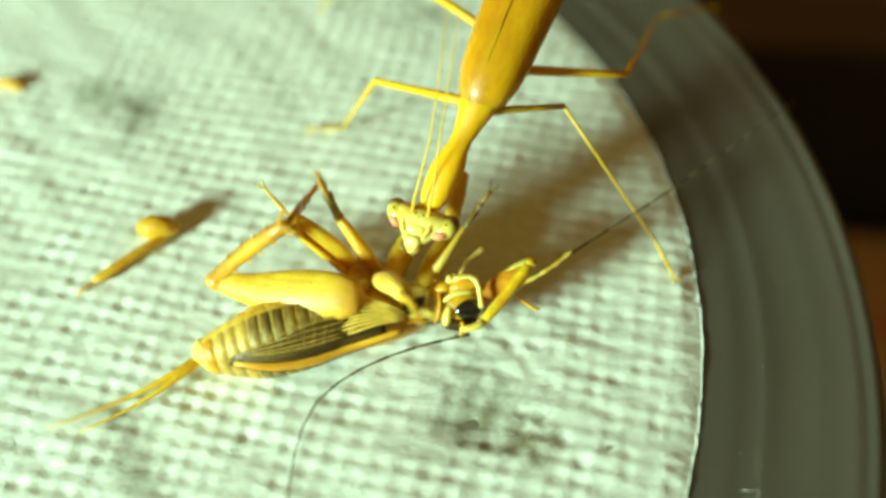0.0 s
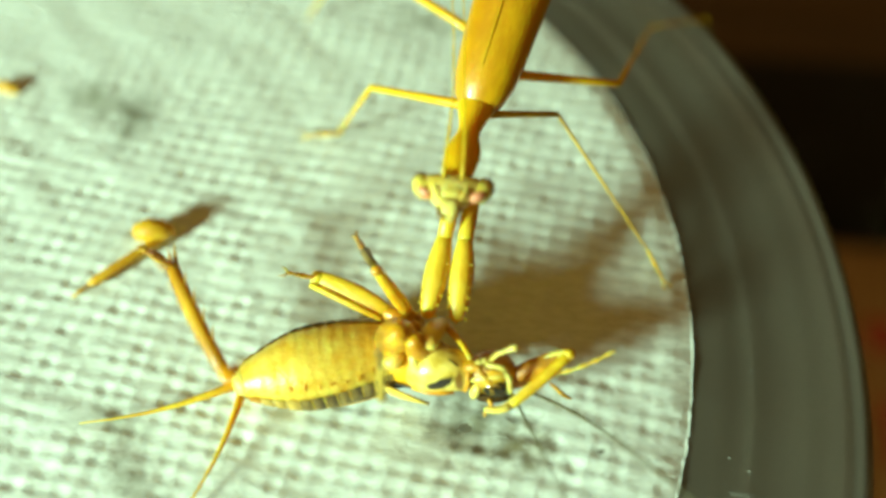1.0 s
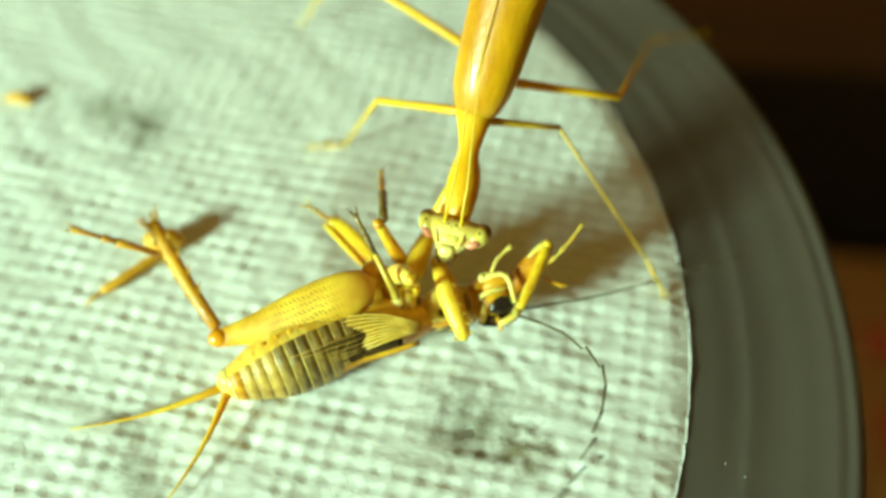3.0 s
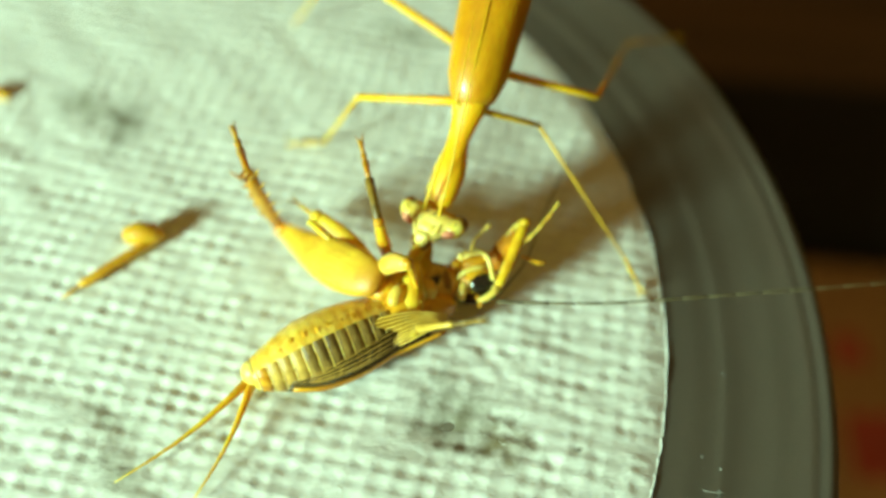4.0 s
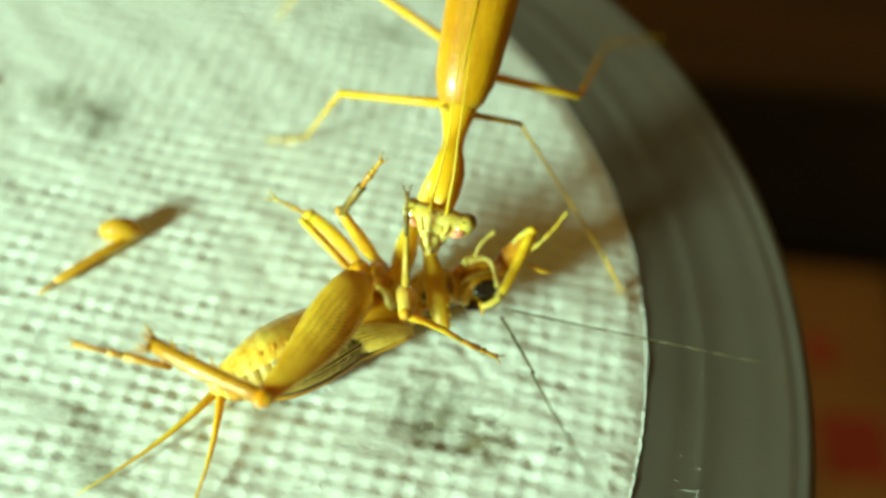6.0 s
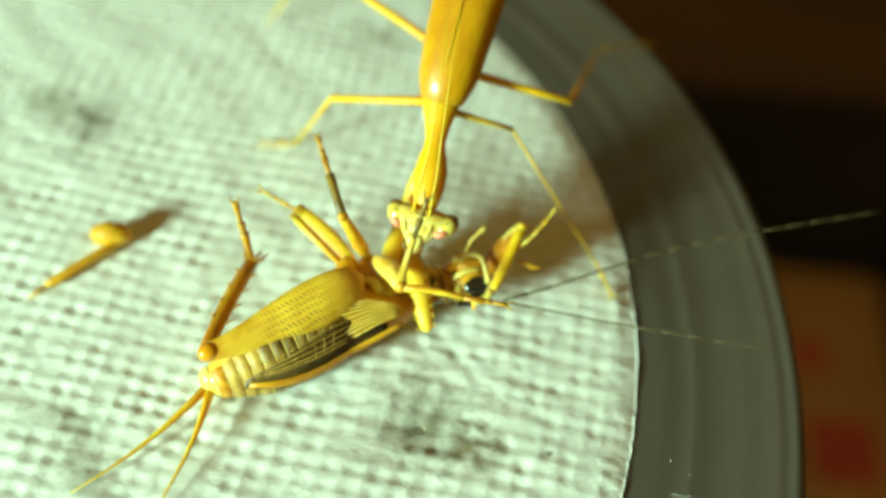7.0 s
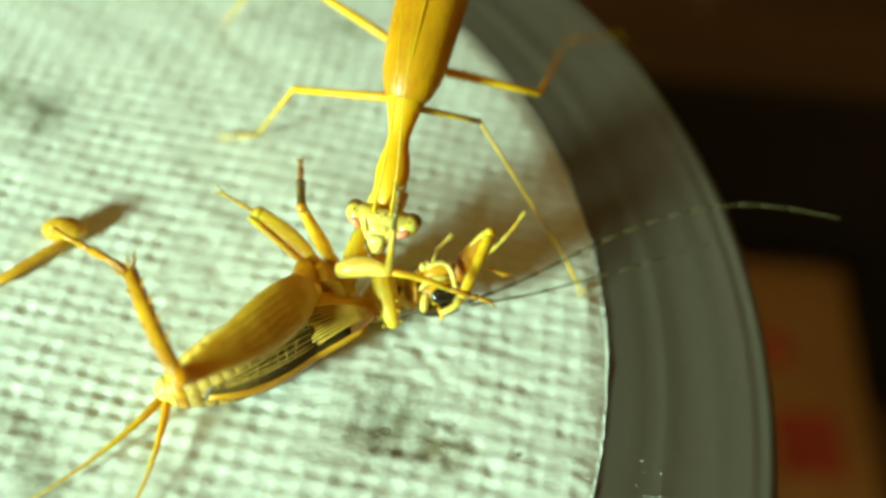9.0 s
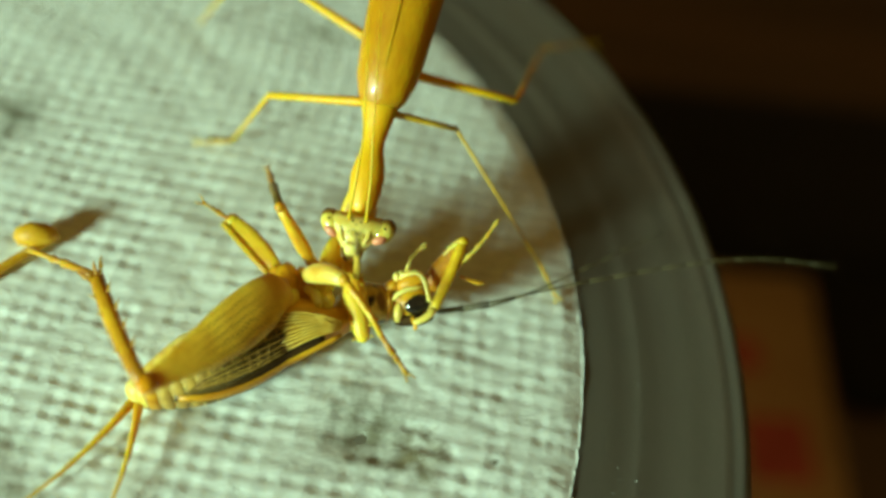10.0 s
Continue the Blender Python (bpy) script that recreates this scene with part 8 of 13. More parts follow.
    walk(cp["antenna_a_6"], [
        (0, turn(12.37, 2.30, 1.99, 0.977, 0.000, -0.025, 0.211)),
        (0.3, turn(13.46, 2.36, 2.32, 0.952, 0.002, -0.046, 0.302)),
        (0.5, turn(10.15, 5.00, 2.47, 0.839, -0.003, -0.065, 0.541)),
        (0.8, turn(14.11, -3.31, 2.46, 0.996, 0.038, -0.058, -0.058)),
        (1, turn(11.11, -7.23, 2.49, 0.907, 0.053, -0.094, -0.407)),
        (1.2, turn(9.56, -10.56, 2.50, 0.817, 0.053, -0.119, -0.562)),
        (1.5, turn(11.24, -7.55, 2.45, 0.898, 0.054, -0.096, -0.426)),
        (1.8, turn(11.16, -9.09, 2.50, 0.886, 0.054, -0.099, -0.449)),
        (2, turn(10.91, -7.28, 2.28, 0.908, 0.060, -0.081, -0.406)),
        (2.2, turn(11.76, -7.88, 2.39, 0.893, 0.057, -0.091, -0.437)),
        (2.35, turn(9.22, -7.56, 2.29, 0.607, 0.051, -0.138, -0.781)),
        (2.5, turn(6.16, -6.09, 2.12, 0.249, 0.009, -0.177, -0.952)),
        (2.7, turn(6.75, -7.80, 2.16, 0.225, 0.003, -0.180, -0.958)),
        (3.25, turn(10.10, -8.02, 2.22, 0.655, 0.058, -0.128, -0.743)),
        (3.8, turn(12.52, -6.19, 2.25, 0.955, 0.066, -0.065, -0.281)),
        (4, turn(11.66, -4.51, 2.22, 0.979, 0.064, -0.055, -0.186)),
        (4.2, turn(13.12, -3.66, 2.19, 0.990, 0.063, -0.046, -0.114)),
        (4.5, turn(13.60, -1.55, 1.99, 0.997, 0.061, -0.028, -0.026)),
        (4.8, turn(14.20, -2.87, 2.12, 0.994, 0.062, -0.039, -0.082)),
        (5, turn(13.54, -4.01, 2.15, 0.988, 0.063, -0.045, -0.131)),
        (5.25, turn(9.26, -9.08, 2.39, 0.787, 0.062, -0.118, -0.603)),
        (5.5, turn(3.55, -9.95, 2.46, 0.599, 0.041, -0.162, -0.783)),
        (5.7, turn(3.28, -9.58, 2.40, 0.570, 0.042, -0.164, -0.804)),
        (6.25, turn(10.21, -9.02, 2.44, 0.857, 0.060, -0.104, -0.500)),
        (6.8, turn(14.49, -2.44, 2.09, 0.996, 0.056, -0.035, -0.057)),
        (7, turn(14.59, -2.49, 2.10, 0.996, 0.056, -0.035, -0.055)),
        (7.5, turn(14.41, -2.31, 1.96, 0.997, 0.056, -0.026, -0.035)),
        (8, turn(14.55, -3.92, 2.08, 0.984, 0.058, -0.040, -0.162)),
        (8.2, turn(14.17, -4.58, 2.14, 0.986, 0.056, -0.045, -0.150)),
        (8.5, turn(14.70, -1.77, 2.05, 0.998, 0.053, -0.028, 0.003)),
        (9, turn(14.55, -1.90, 2.00, 0.998, 0.053, -0.024, -0.003)),
        (9.5, turn(14.06, -1.86, 1.98, 0.998, 0.052, -0.020, 0.043)),
        (10, turn(14.24, -2.84, 1.95, 0.995, 0.054, -0.026, -0.082)),
    ])
    walk(cp["antenna_a_7"], [
        (0, turn(13.51, 2.82, 2.05, 0.976, 0.000, -0.024, 0.215)),
        (0.3, turn(14.47, 3.08, 2.43, 0.952, 0.002, -0.045, 0.303)),
        (0.5, turn(10.66, 6.13, 2.60, 0.835, -0.003, -0.064, 0.546)),
        (0.8, turn(15.34, -3.46, 2.60, 0.996, 0.039, -0.059, -0.062)),
        (1, turn(11.92, -8.16, 2.65, 0.906, 0.054, -0.095, -0.408)),
        (1.2, turn(9.99, -11.72, 2.67, 0.818, 0.053, -0.120, -0.560)),
        (1.5, turn(12.01, -8.52, 2.61, 0.897, 0.054, -0.097, -0.427)),
        (1.8, turn(11.88, -10.10, 2.66, 0.886, 0.055, -0.100, -0.450)),
        (2, turn(11.73, -8.21, 2.40, 0.910, 0.060, -0.082, -0.402)),
        (2.2, turn(12.51, -8.87, 2.53, 0.892, 0.058, -0.091, -0.439)),
        (2.35, turn(8.90, -8.76, 2.40, 0.560, 0.047, -0.147, -0.814)),
        (2.5, turn(5.06, -6.69, 2.21, 0.153, -0.007, -0.189, -0.970)),
        (2.7, turn(5.62, -8.34, 2.25, 0.131, -0.013, -0.191, -0.973)),
        (3.25, turn(9.93, -9.26, 2.32, 0.603, 0.056, -0.138, -0.783)),
        (3.8, turn(13.56, -6.87, 2.36, 0.957, 0.066, -0.065, -0.275)),
        (4, turn(12.82, -4.97, 2.33, 0.979, 0.064, -0.055, -0.183)),
        (4.2, turn(14.33, -3.95, 2.29, 0.990, 0.063, -0.046, -0.118)),
        (4.5, turn(14.84, -1.62, 2.05, 0.997, 0.062, -0.028, -0.038)),
        (4.8, turn(15.42, -3.08, 2.21, 0.994, 0.063, -0.039, -0.078)),
        (5, turn(14.74, -4.34, 2.24, 0.988, 0.064, -0.045, -0.130)),
        (5.25, turn(9.57, -10.28, 2.53, 0.780, 0.062, -0.121, -0.611)),
        (5.5, turn(3.20, -11.14, 2.62, 0.598, 0.041, -0.164, -0.783)),
        (5.7, turn(2.85, -10.74, 2.55, 0.568, 0.042, -0.166, -0.805)),
        (6.25, turn(10.80, -10.11, 2.59, 0.857, 0.060, -0.106, -0.500)),
        (6.8, turn(15.73, -2.59, 2.17, 0.995, 0.057, -0.037, -0.076)),
        (7, turn(15.83, -2.63, 2.18, 0.995, 0.057, -0.036, -0.069)),
        (7.5, turn(15.65, -2.40, 2.02, 0.997, 0.057, -0.027, -0.046)),
        (8, turn(15.73, -4.32, 2.15, 0.979, 0.059, -0.042, -0.192)),
        (8.2, turn(15.36, -4.95, 2.23, 0.986, 0.057, -0.045, -0.153)),
        (8.5, turn(15.95, -1.77, 2.12, 0.998, 0.054, -0.028, -0.004)),
        (9, turn(15.80, -1.91, 2.06, 0.998, 0.054, -0.026, -0.026)),
        (9.5, turn(15.30, -1.75, 2.03, 0.998, 0.053, -0.020, 0.035)),
        (10, turn(15.47, -3.05, 2.00, 0.994, 0.056, -0.027, -0.088)),
    ])
    walk(cp["antenna_a_8"], [
        (0, turn(14.64, 3.34, 2.11, 0.975, 0.000, -0.025, 0.222)),
        (0.3, turn(15.49, 3.80, 2.54, 0.952, 0.003, -0.046, 0.303)),
        (0.5, turn(11.15, 7.27, 2.73, 0.837, -0.003, -0.064, 0.543)),
        (0.8, turn(16.57, -3.62, 2.74, 0.996, 0.040, -0.061, -0.060)),
        (1, turn(12.73, -9.10, 2.81, 0.907, 0.055, -0.098, -0.406)),
        (1.2, turn(10.42, -12.88, 2.84, 0.817, 0.056, -0.122, -0.561)),
        (1.5, turn(12.79, -9.49, 2.77, 0.897, 0.057, -0.099, -0.427)),
        (1.8, turn(12.60, -11.11, 2.82, 0.886, 0.058, -0.101, -0.449)),
        (2, turn(12.56, -9.14, 2.53, 0.909, 0.062, -0.085, -0.404)),
        (2.2, turn(13.26, -9.86, 2.67, 0.892, 0.061, -0.092, -0.438)),
        (2.35, turn(8.44, -9.92, 2.51, 0.548, 0.046, -0.156, -0.821)),
        (2.5, turn(3.87, -7.06, 2.30, 0.077, -0.021, -0.204, -0.976)),
        (2.7, turn(4.42, -8.65, 2.34, 0.044, -0.032, -0.205, -0.977)),
        (3.25, turn(9.60, -10.46, 2.42, 0.570, 0.053, -0.149, -0.806)),
        (3.8, turn(14.61, -7.54, 2.47, 0.957, 0.066, -0.067, -0.273)),
        (4, turn(13.98, -5.43, 2.43, 0.980, 0.065, -0.055, -0.182)),
        (4.2, turn(15.54, -4.25, 2.38, 0.989, 0.064, -0.046, -0.124)),
        (4.5, turn(16.09, -1.72, 2.12, 0.997, 0.063, -0.029, -0.047)),
        (4.8, turn(16.66, -3.28, 2.29, 0.995, 0.063, -0.039, -0.073)),
        (5, turn(15.95, -4.67, 2.33, 0.989, 0.064, -0.045, -0.129)),
        (5.25, turn(9.85, -11.49, 2.67, 0.782, 0.063, -0.123, -0.607)),
        (5.5, turn(2.85, -12.33, 2.79, 0.600, 0.044, -0.164, -0.782)),
        (5.7, turn(2.41, -11.91, 2.70, 0.569, 0.042, -0.168, -0.804)),
        (6.25, turn(11.40, -11.20, 2.74, 0.858, 0.059, -0.107, -0.499)),
        (6.8, turn(16.96, -2.78, 2.25, 0.993, 0.058, -0.040, -0.096)),
        (7, turn(17.06, -2.81, 2.26, 0.994, 0.057, -0.037, -0.086)),
        (7.5, turn(16.90, -2.52, 2.08, 0.996, 0.057, -0.028, -0.061)),
        (8, turn(16.88, -4.80, 2.23, 0.974, 0.059, -0.045, -0.212)),
        (8.2, turn(16.54, -5.34, 2.32, 0.984, 0.058, -0.044, -0.164)),
        (8.5, turn(17.20, -1.78, 2.19, 0.998, 0.054, -0.029, -0.010)),
        (9, turn(17.05, -1.98, 2.12, 0.997, 0.055, -0.028, -0.048)),
        (9.5, turn(16.55, -1.67, 2.09, 0.998, 0.054, -0.023, 0.026)),
        (10, turn(16.70, -3.27, 2.06, 0.994, 0.056, -0.029, -0.091)),
    ])
    walk(cp["antenna_a_9"], [
        (0, turn(15.77, 3.88, 2.17, 0.973, 0.000, -0.024, 0.230)),
        (0.3, turn(16.51, 4.52, 2.65, 0.952, 0.003, -0.045, 0.303)),
        (0.5, turn(11.66, 8.41, 2.86, 0.837, -0.003, -0.064, 0.543)),
        (0.8, turn(17.80, -3.78, 2.89, 0.996, 0.041, -0.061, -0.060)),
        (1, turn(13.54, -10.03, 2.97, 0.907, 0.056, -0.098, -0.406)),
        (1.2, turn(10.85, -14.04, 3.01, 0.817, 0.056, -0.122, -0.561)),
        (1.5, turn(13.56, -10.46, 2.93, 0.897, 0.058, -0.099, -0.427)),
        (1.8, turn(13.32, -12.12, 2.98, 0.886, 0.058, -0.102, -0.449)),
        (2, turn(13.38, -10.07, 2.66, 0.909, 0.063, -0.085, -0.403)),
        (2.2, turn(14.01, -10.85, 2.81, 0.892, 0.061, -0.093, -0.437)),
        (2.35, turn(7.94, -11.06, 2.63, 0.537, 0.045, -0.159, -0.827)),
        (2.5, turn(2.64, -7.24, 2.39, 0.024, -0.032, -0.210, -0.977)),
        (2.7, turn(3.17, -8.74, 2.44, -0.012, -0.043, -0.211, -0.976)),
        (3.25, turn(9.17, -11.63, 2.52, 0.551, 0.052, -0.153, -0.819)),
        (3.8, turn(15.66, -8.20, 2.58, 0.958, 0.066, -0.067, -0.271)),
        (4, turn(15.14, -5.89, 2.54, 0.980, 0.064, -0.055, -0.182)),
        (4.2, turn(16.74, -4.56, 2.47, 0.989, 0.063, -0.046, -0.125)),
        (4.5, turn(17.33, -1.84, 2.18, 0.996, 0.063, -0.030, -0.062)),
        (4.8, turn(17.89, -3.47, 2.38, 0.995, 0.062, -0.039, -0.071)),
        (5, turn(17.15, -5.00, 2.42, 0.989, 0.064, -0.045, -0.129)),
        (5.25, turn(10.14, -12.70, 2.82, 0.783, 0.062, -0.122, -0.607)),
        (5.5, turn(2.50, -13.52, 2.95, 0.600, 0.043, -0.163, -0.782)),
        (5.7, turn(1.98, -13.07, 2.85, 0.569, 0.041, -0.168, -0.804)),
        (6.25, turn(12.00, -12.29, 2.90, 0.858, 0.059, -0.106, -0.499)),
        (6.8, turn(18.18, -3.02, 2.33, 0.991, 0.058, -0.041, -0.113)),
        (7, turn(18.29, -3.03, 2.34, 0.993, 0.058, -0.038, -0.099)),
        (7.5, turn(18.14, -2.68, 2.14, 0.995, 0.058, -0.029, -0.081)),
        (8, turn(18.01, -5.32, 2.31, 0.969, 0.060, -0.048, -0.235)),
        (8.2, turn(17.72, -5.75, 2.40, 0.983, 0.058, -0.045, -0.169)),
        (8.5, turn(18.45, -1.81, 2.26, 0.998, 0.055, -0.029, -0.023)),
        (9, turn(18.29, -2.10, 2.18, 0.995, 0.057, -0.031, -0.081)),
        (9.5, turn(17.80, -1.61, 2.15, 0.998, 0.055, -0.024, 0.009)),
        (10, turn(17.93, -3.50, 2.12, 0.993, 0.057, -0.030, -0.102)),
    ])
    walk(cp["antenna_a_10"], [
        (0, turn(16.88, 4.44, 2.23, 0.971, 0.000, -0.023, 0.240)),
        (0.3, turn(17.52, 5.24, 2.76, 0.952, 0.003, -0.043, 0.303)),
        (0.5, turn(12.16, 9.55, 2.99, 0.837, -0.001, -0.063, 0.543)),
        (0.8, turn(19.03, -3.93, 3.03, 0.996, 0.041, -0.059, -0.060)),
        (1, turn(14.36, -10.97, 3.14, 0.907, 0.056, -0.096, -0.406)),
        (1.2, turn(11.27, -15.21, 3.18, 0.818, 0.055, -0.121, -0.560)),
        (1.5, turn(14.33, -11.44, 3.09, 0.897, 0.057, -0.097, -0.427)),
        (1.8, turn(14.04, -13.13, 3.14, 0.886, 0.056, -0.103, -0.449)),
        (2, turn(14.21, -11.00, 2.79, 0.910, 0.061, -0.084, -0.401)),
        (2.2, turn(14.76, -11.84, 2.95, 0.893, 0.059, -0.094, -0.436)),
        (2.35, turn(7.42, -12.19, 2.75, 0.541, 0.046, -0.156, -0.825)),
        (2.5, turn(1.39, -7.28, 2.48, 0.010, -0.035, -0.208, -0.977)),
        (2.7, turn(1.93, -8.69, 2.54, -0.027, -0.047, -0.209, -0.976)),
        (3.25, turn(8.68, -12.77, 2.63, 0.553, 0.050, -0.150, -0.818)),
        (3.8, turn(16.71, -8.86, 2.70, 0.958, 0.063, -0.066, -0.273)),
        (4, turn(16.30, -6.34, 2.64, 0.980, 0.062, -0.054, -0.182)),
        (4.2, turn(17.95, -4.88, 2.57, 0.989, 0.060, -0.046, -0.123)),
        (4.5, turn(18.57, -2.00, 2.25, 0.995, 0.060, -0.031, -0.076)),
        (4.8, turn(19.12, -3.65, 2.46, 0.995, 0.060, -0.039, -0.072)),
        (5, turn(18.35, -5.32, 2.51, 0.989, 0.061, -0.044, -0.130)),
        (5.25, turn(10.43, -13.90, 2.96, 0.784, 0.060, -0.118, -0.607)),
        (5.5, turn(2.16, -14.71, 3.11, 0.600, 0.039, -0.161, -0.782)),
        (5.7, turn(1.54, -14.23, 3.01, 0.570, 0.039, -0.164, -0.804)),
        (6.25, turn(12.60, -13.37, 3.05, 0.858, 0.057, -0.103, -0.500)),
        (6.8, turn(19.39, -3.31, 2.42, 0.989, 0.058, -0.040, -0.129)),
        (7, turn(19.51, -3.28, 2.42, 0.992, 0.058, -0.038, -0.110)),
        (7.5, turn(19.37, -2.88, 2.20, 0.993, 0.059, -0.028, -0.103)),
        (8, turn(19.12, -5.90, 2.39, 0.962, 0.059, -0.051, -0.262)),
        (8.2, turn(18.89, -6.17, 2.49, 0.983, 0.057, -0.046, -0.170)),
        (8.5, turn(19.69, -1.87, 2.33, 0.997, 0.054, -0.030, -0.043)),
        (9, turn(19.52, -2.31, 2.25, 0.990, 0.056, -0.033, -0.121)),
        (9.5, turn(19.04, -1.59, 2.21, 0.998, 0.054, -0.023, -0.011)),
        (10, turn(19.15, -3.76, 2.18, 0.991, 0.056, -0.029, -0.115)),
    ])
    walk(cp["antenna_a_11"], [
        (0, turn(17.99, 5.02, 2.29, 0.969, 0.000, -0.022, 0.245)),
        (0.3, turn(18.54, 5.96, 2.87, 0.952, 0.004, -0.043, 0.303)),
        (0.5, turn(12.66, 10.68, 3.12, 0.837, -0.001, -0.063, 0.544)),
        (0.8, turn(20.27, -4.09, 3.17, 0.996, 0.041, -0.059, -0.060)),
        (1, turn(15.17, -11.90, 3.30, 0.907, 0.056, -0.095, -0.406)),
        (1.2, turn(11.70, -16.37, 3.35, 0.818, 0.055, -0.121, -0.560)),
        (1.5, turn(15.10, -12.41, 3.24, 0.897, 0.057, -0.096, -0.427)),
        (1.8, turn(14.76, -14.14, 3.30, 0.886, 0.056, -0.103, -0.449)),
        (2, turn(15.04, -11.93, 2.92, 0.910, 0.061, -0.084, -0.401)),
        (2.2, turn(15.51, -12.83, 3.09, 0.893, 0.059, -0.094, -0.436)),
        (2.35, turn(6.91, -13.32, 2.86, 0.540, 0.046, -0.156, -0.826)),
        (2.5, turn(0.14, -7.28, 2.57, -0.005, -0.038, -0.209, -0.977)),
        (2.7, turn(0.68, -8.60, 2.64, -0.040, -0.050, -0.210, -0.976)),
        (3.25, turn(8.20, -13.92, 2.73, 0.551, 0.050, -0.150, -0.819)),
        (3.8, turn(17.77, -9.53, 2.82, 0.958, 0.063, -0.066, -0.273)),
        (4, turn(17.46, -6.80, 2.75, 0.980, 0.061, -0.054, -0.182)),
        (4.2, turn(19.16, -5.19, 2.67, 0.990, 0.060, -0.046, -0.122)),
        (4.5, turn(19.80, -2.19, 2.31, 0.991, 0.062, -0.033, -0.113)),
        (4.8, turn(20.36, -3.84, 2.55, 0.995, 0.060, -0.039, -0.072)),
        (5, turn(19.56, -5.65, 2.60, 0.989, 0.061, -0.044, -0.130)),
        (5.25, turn(10.73, -15.11, 3.10, 0.784, 0.060, -0.118, -0.607)),
        (5.5, turn(1.82, -15.90, 3.27, 0.600, 0.039, -0.161, -0.782)),
        (5.7, turn(1.11, -15.39, 3.16, 0.570, 0.039, -0.164, -0.804)),
        (6.25, turn(13.20, -14.46, 3.20, 0.858, 0.057, -0.103, -0.500)),
        (6.8, turn(20.60, -3.63, 2.50, 0.988, 0.059, -0.040, -0.137)),
        (7, turn(20.73, -3.56, 2.50, 0.991, 0.058, -0.039, -0.115)),
        (7.5, turn(20.59, -3.14, 2.25, 0.988, 0.060, -0.031, -0.137)),
        (8, turn(20.19, -6.54, 2.47, 0.958, 0.060, -0.053, -0.276)),
        (8.2, turn(20.07, -6.59, 2.58, 0.982, 0.057, -0.047, -0.171)),
        (8.5, turn(20.94, -1.98, 2.40, 0.996, 0.055, -0.031, -0.058)),
        (9, turn(20.73, -2.62, 2.31, 0.982, 0.058, -0.037, -0.176)),
        (9.5, turn(20.29, -1.62, 2.27, 0.997, 0.056, -0.025, -0.048)),
        (10, turn(20.36, -4.05, 2.24, 0.988, 0.058, -0.030, -0.142)),
    ])
    walk(cp["antenna_a_12"], [
        (0, turn(19.09, 5.62, 2.34, 0.969, 0.000, -0.023, 0.247)),
        (0.3, turn(19.55, 6.68, 2.97, 0.952, 0.004, -0.045, 0.302)),
        (0.5, turn(13.16, 11.82, 3.25, 0.836, -0.002, -0.061, 0.545)),
        (0.8, turn(21.50, -4.24, 3.31, 0.996, 0.041, -0.061, -0.060)),
        (1, turn(15.99, -12.84, 3.46, 0.906, 0.057, -0.096, -0.407)),
        (1.2, turn(12.13, -17.53, 3.52, 0.817, 0.056, -0.122, -0.561)),
        (1.5, turn(15.87, -13.38, 3.40, 0.898, 0.057, -0.098, -0.425)),
        (1.8, turn(15.48, -15.15, 3.47, 0.885, 0.057, -0.102, -0.451)),
        (2, turn(15.87, -12.85, 3.05, 0.909, 0.062, -0.085, -0.403)),
        (2.2, turn(16.27, -13.81, 3.24, 0.893, 0.061, -0.093, -0.436)),
        (2.35, turn(6.39, -14.46, 2.98, 0.540, 0.045, -0.158, -0.825)),
        (2.5, turn(-1.10, -7.25, 2.66, -0.002, -0.037, -0.211, -0.977)),
        (2.7, turn(-0.55, -8.48, 2.74, -0.035, -0.048, -0.212, -0.975)),
        (3.25, turn(7.72, -15.07, 2.84, 0.551, 0.051, -0.152, -0.819)),
        (3.8, turn(18.82, -10.19, 2.93, 0.958, 0.066, -0.067, -0.273)),
        (4, turn(18.62, -7.25, 2.85, 0.980, 0.064, -0.055, -0.180)),
        (4.2, turn(20.36, -5.50, 2.76, 0.989, 0.063, -0.046, -0.122)),
        (4.5, turn(21.01, -2.48, 2.38, 0.980, 0.066, -0.039, -0.183)),
        (4.8, turn(21.59, -4.02, 2.63, 0.995, 0.063, -0.039, -0.072)),
        (5, turn(20.76, -5.98, 2.69, 0.989, 0.064, -0.045, -0.129)),
        (5.25, turn(11.02, -16.32, 3.24, 0.783, 0.062, -0.122, -0.607)),
        (5.5, turn(1.47, -17.09, 3.44, 0.600, 0.043, -0.163, -0.782)),
        (5.7, turn(0.67, -16.55, 3.32, 0.569, 0.042, -0.168, -0.804)),
        (6.25, turn(13.80, -15.55, 3.35, 0.857, 0.059, -0.107, -0.500)),
        (6.8, turn(21.80, -3.98, 2.58, 0.988, 0.061, -0.041, -0.137)),
        (7, turn(21.94, -3.85, 2.58, 0.991, 0.060, -0.041, -0.115)),
        (7.5, turn(21.79, -3.48, 2.31, 0.981, 0.063, -0.037, -0.177)),
        (8, turn(21.24, -7.21, 2.56, 0.957, 0.063, -0.052, -0.278)),
        (8.2, turn(21.24, -7.02, 2.67, 0.982, 0.060, -0.047, -0.170)),
        (8.5, turn(22.18, -2.13, 2.47, 0.995, 0.058, -0.032, -0.071)),
        (9, turn(21.90, -3.05, 2.38, 0.964, 0.062, -0.045, -0.253)),
        (9.5, turn(21.54, -1.74, 2.32, 0.993, 0.060, -0.030, -0.099)),
        (10, turn(21.56, -4.40, 2.29, 0.981, 0.062, -0.033, -0.181)),
    ])
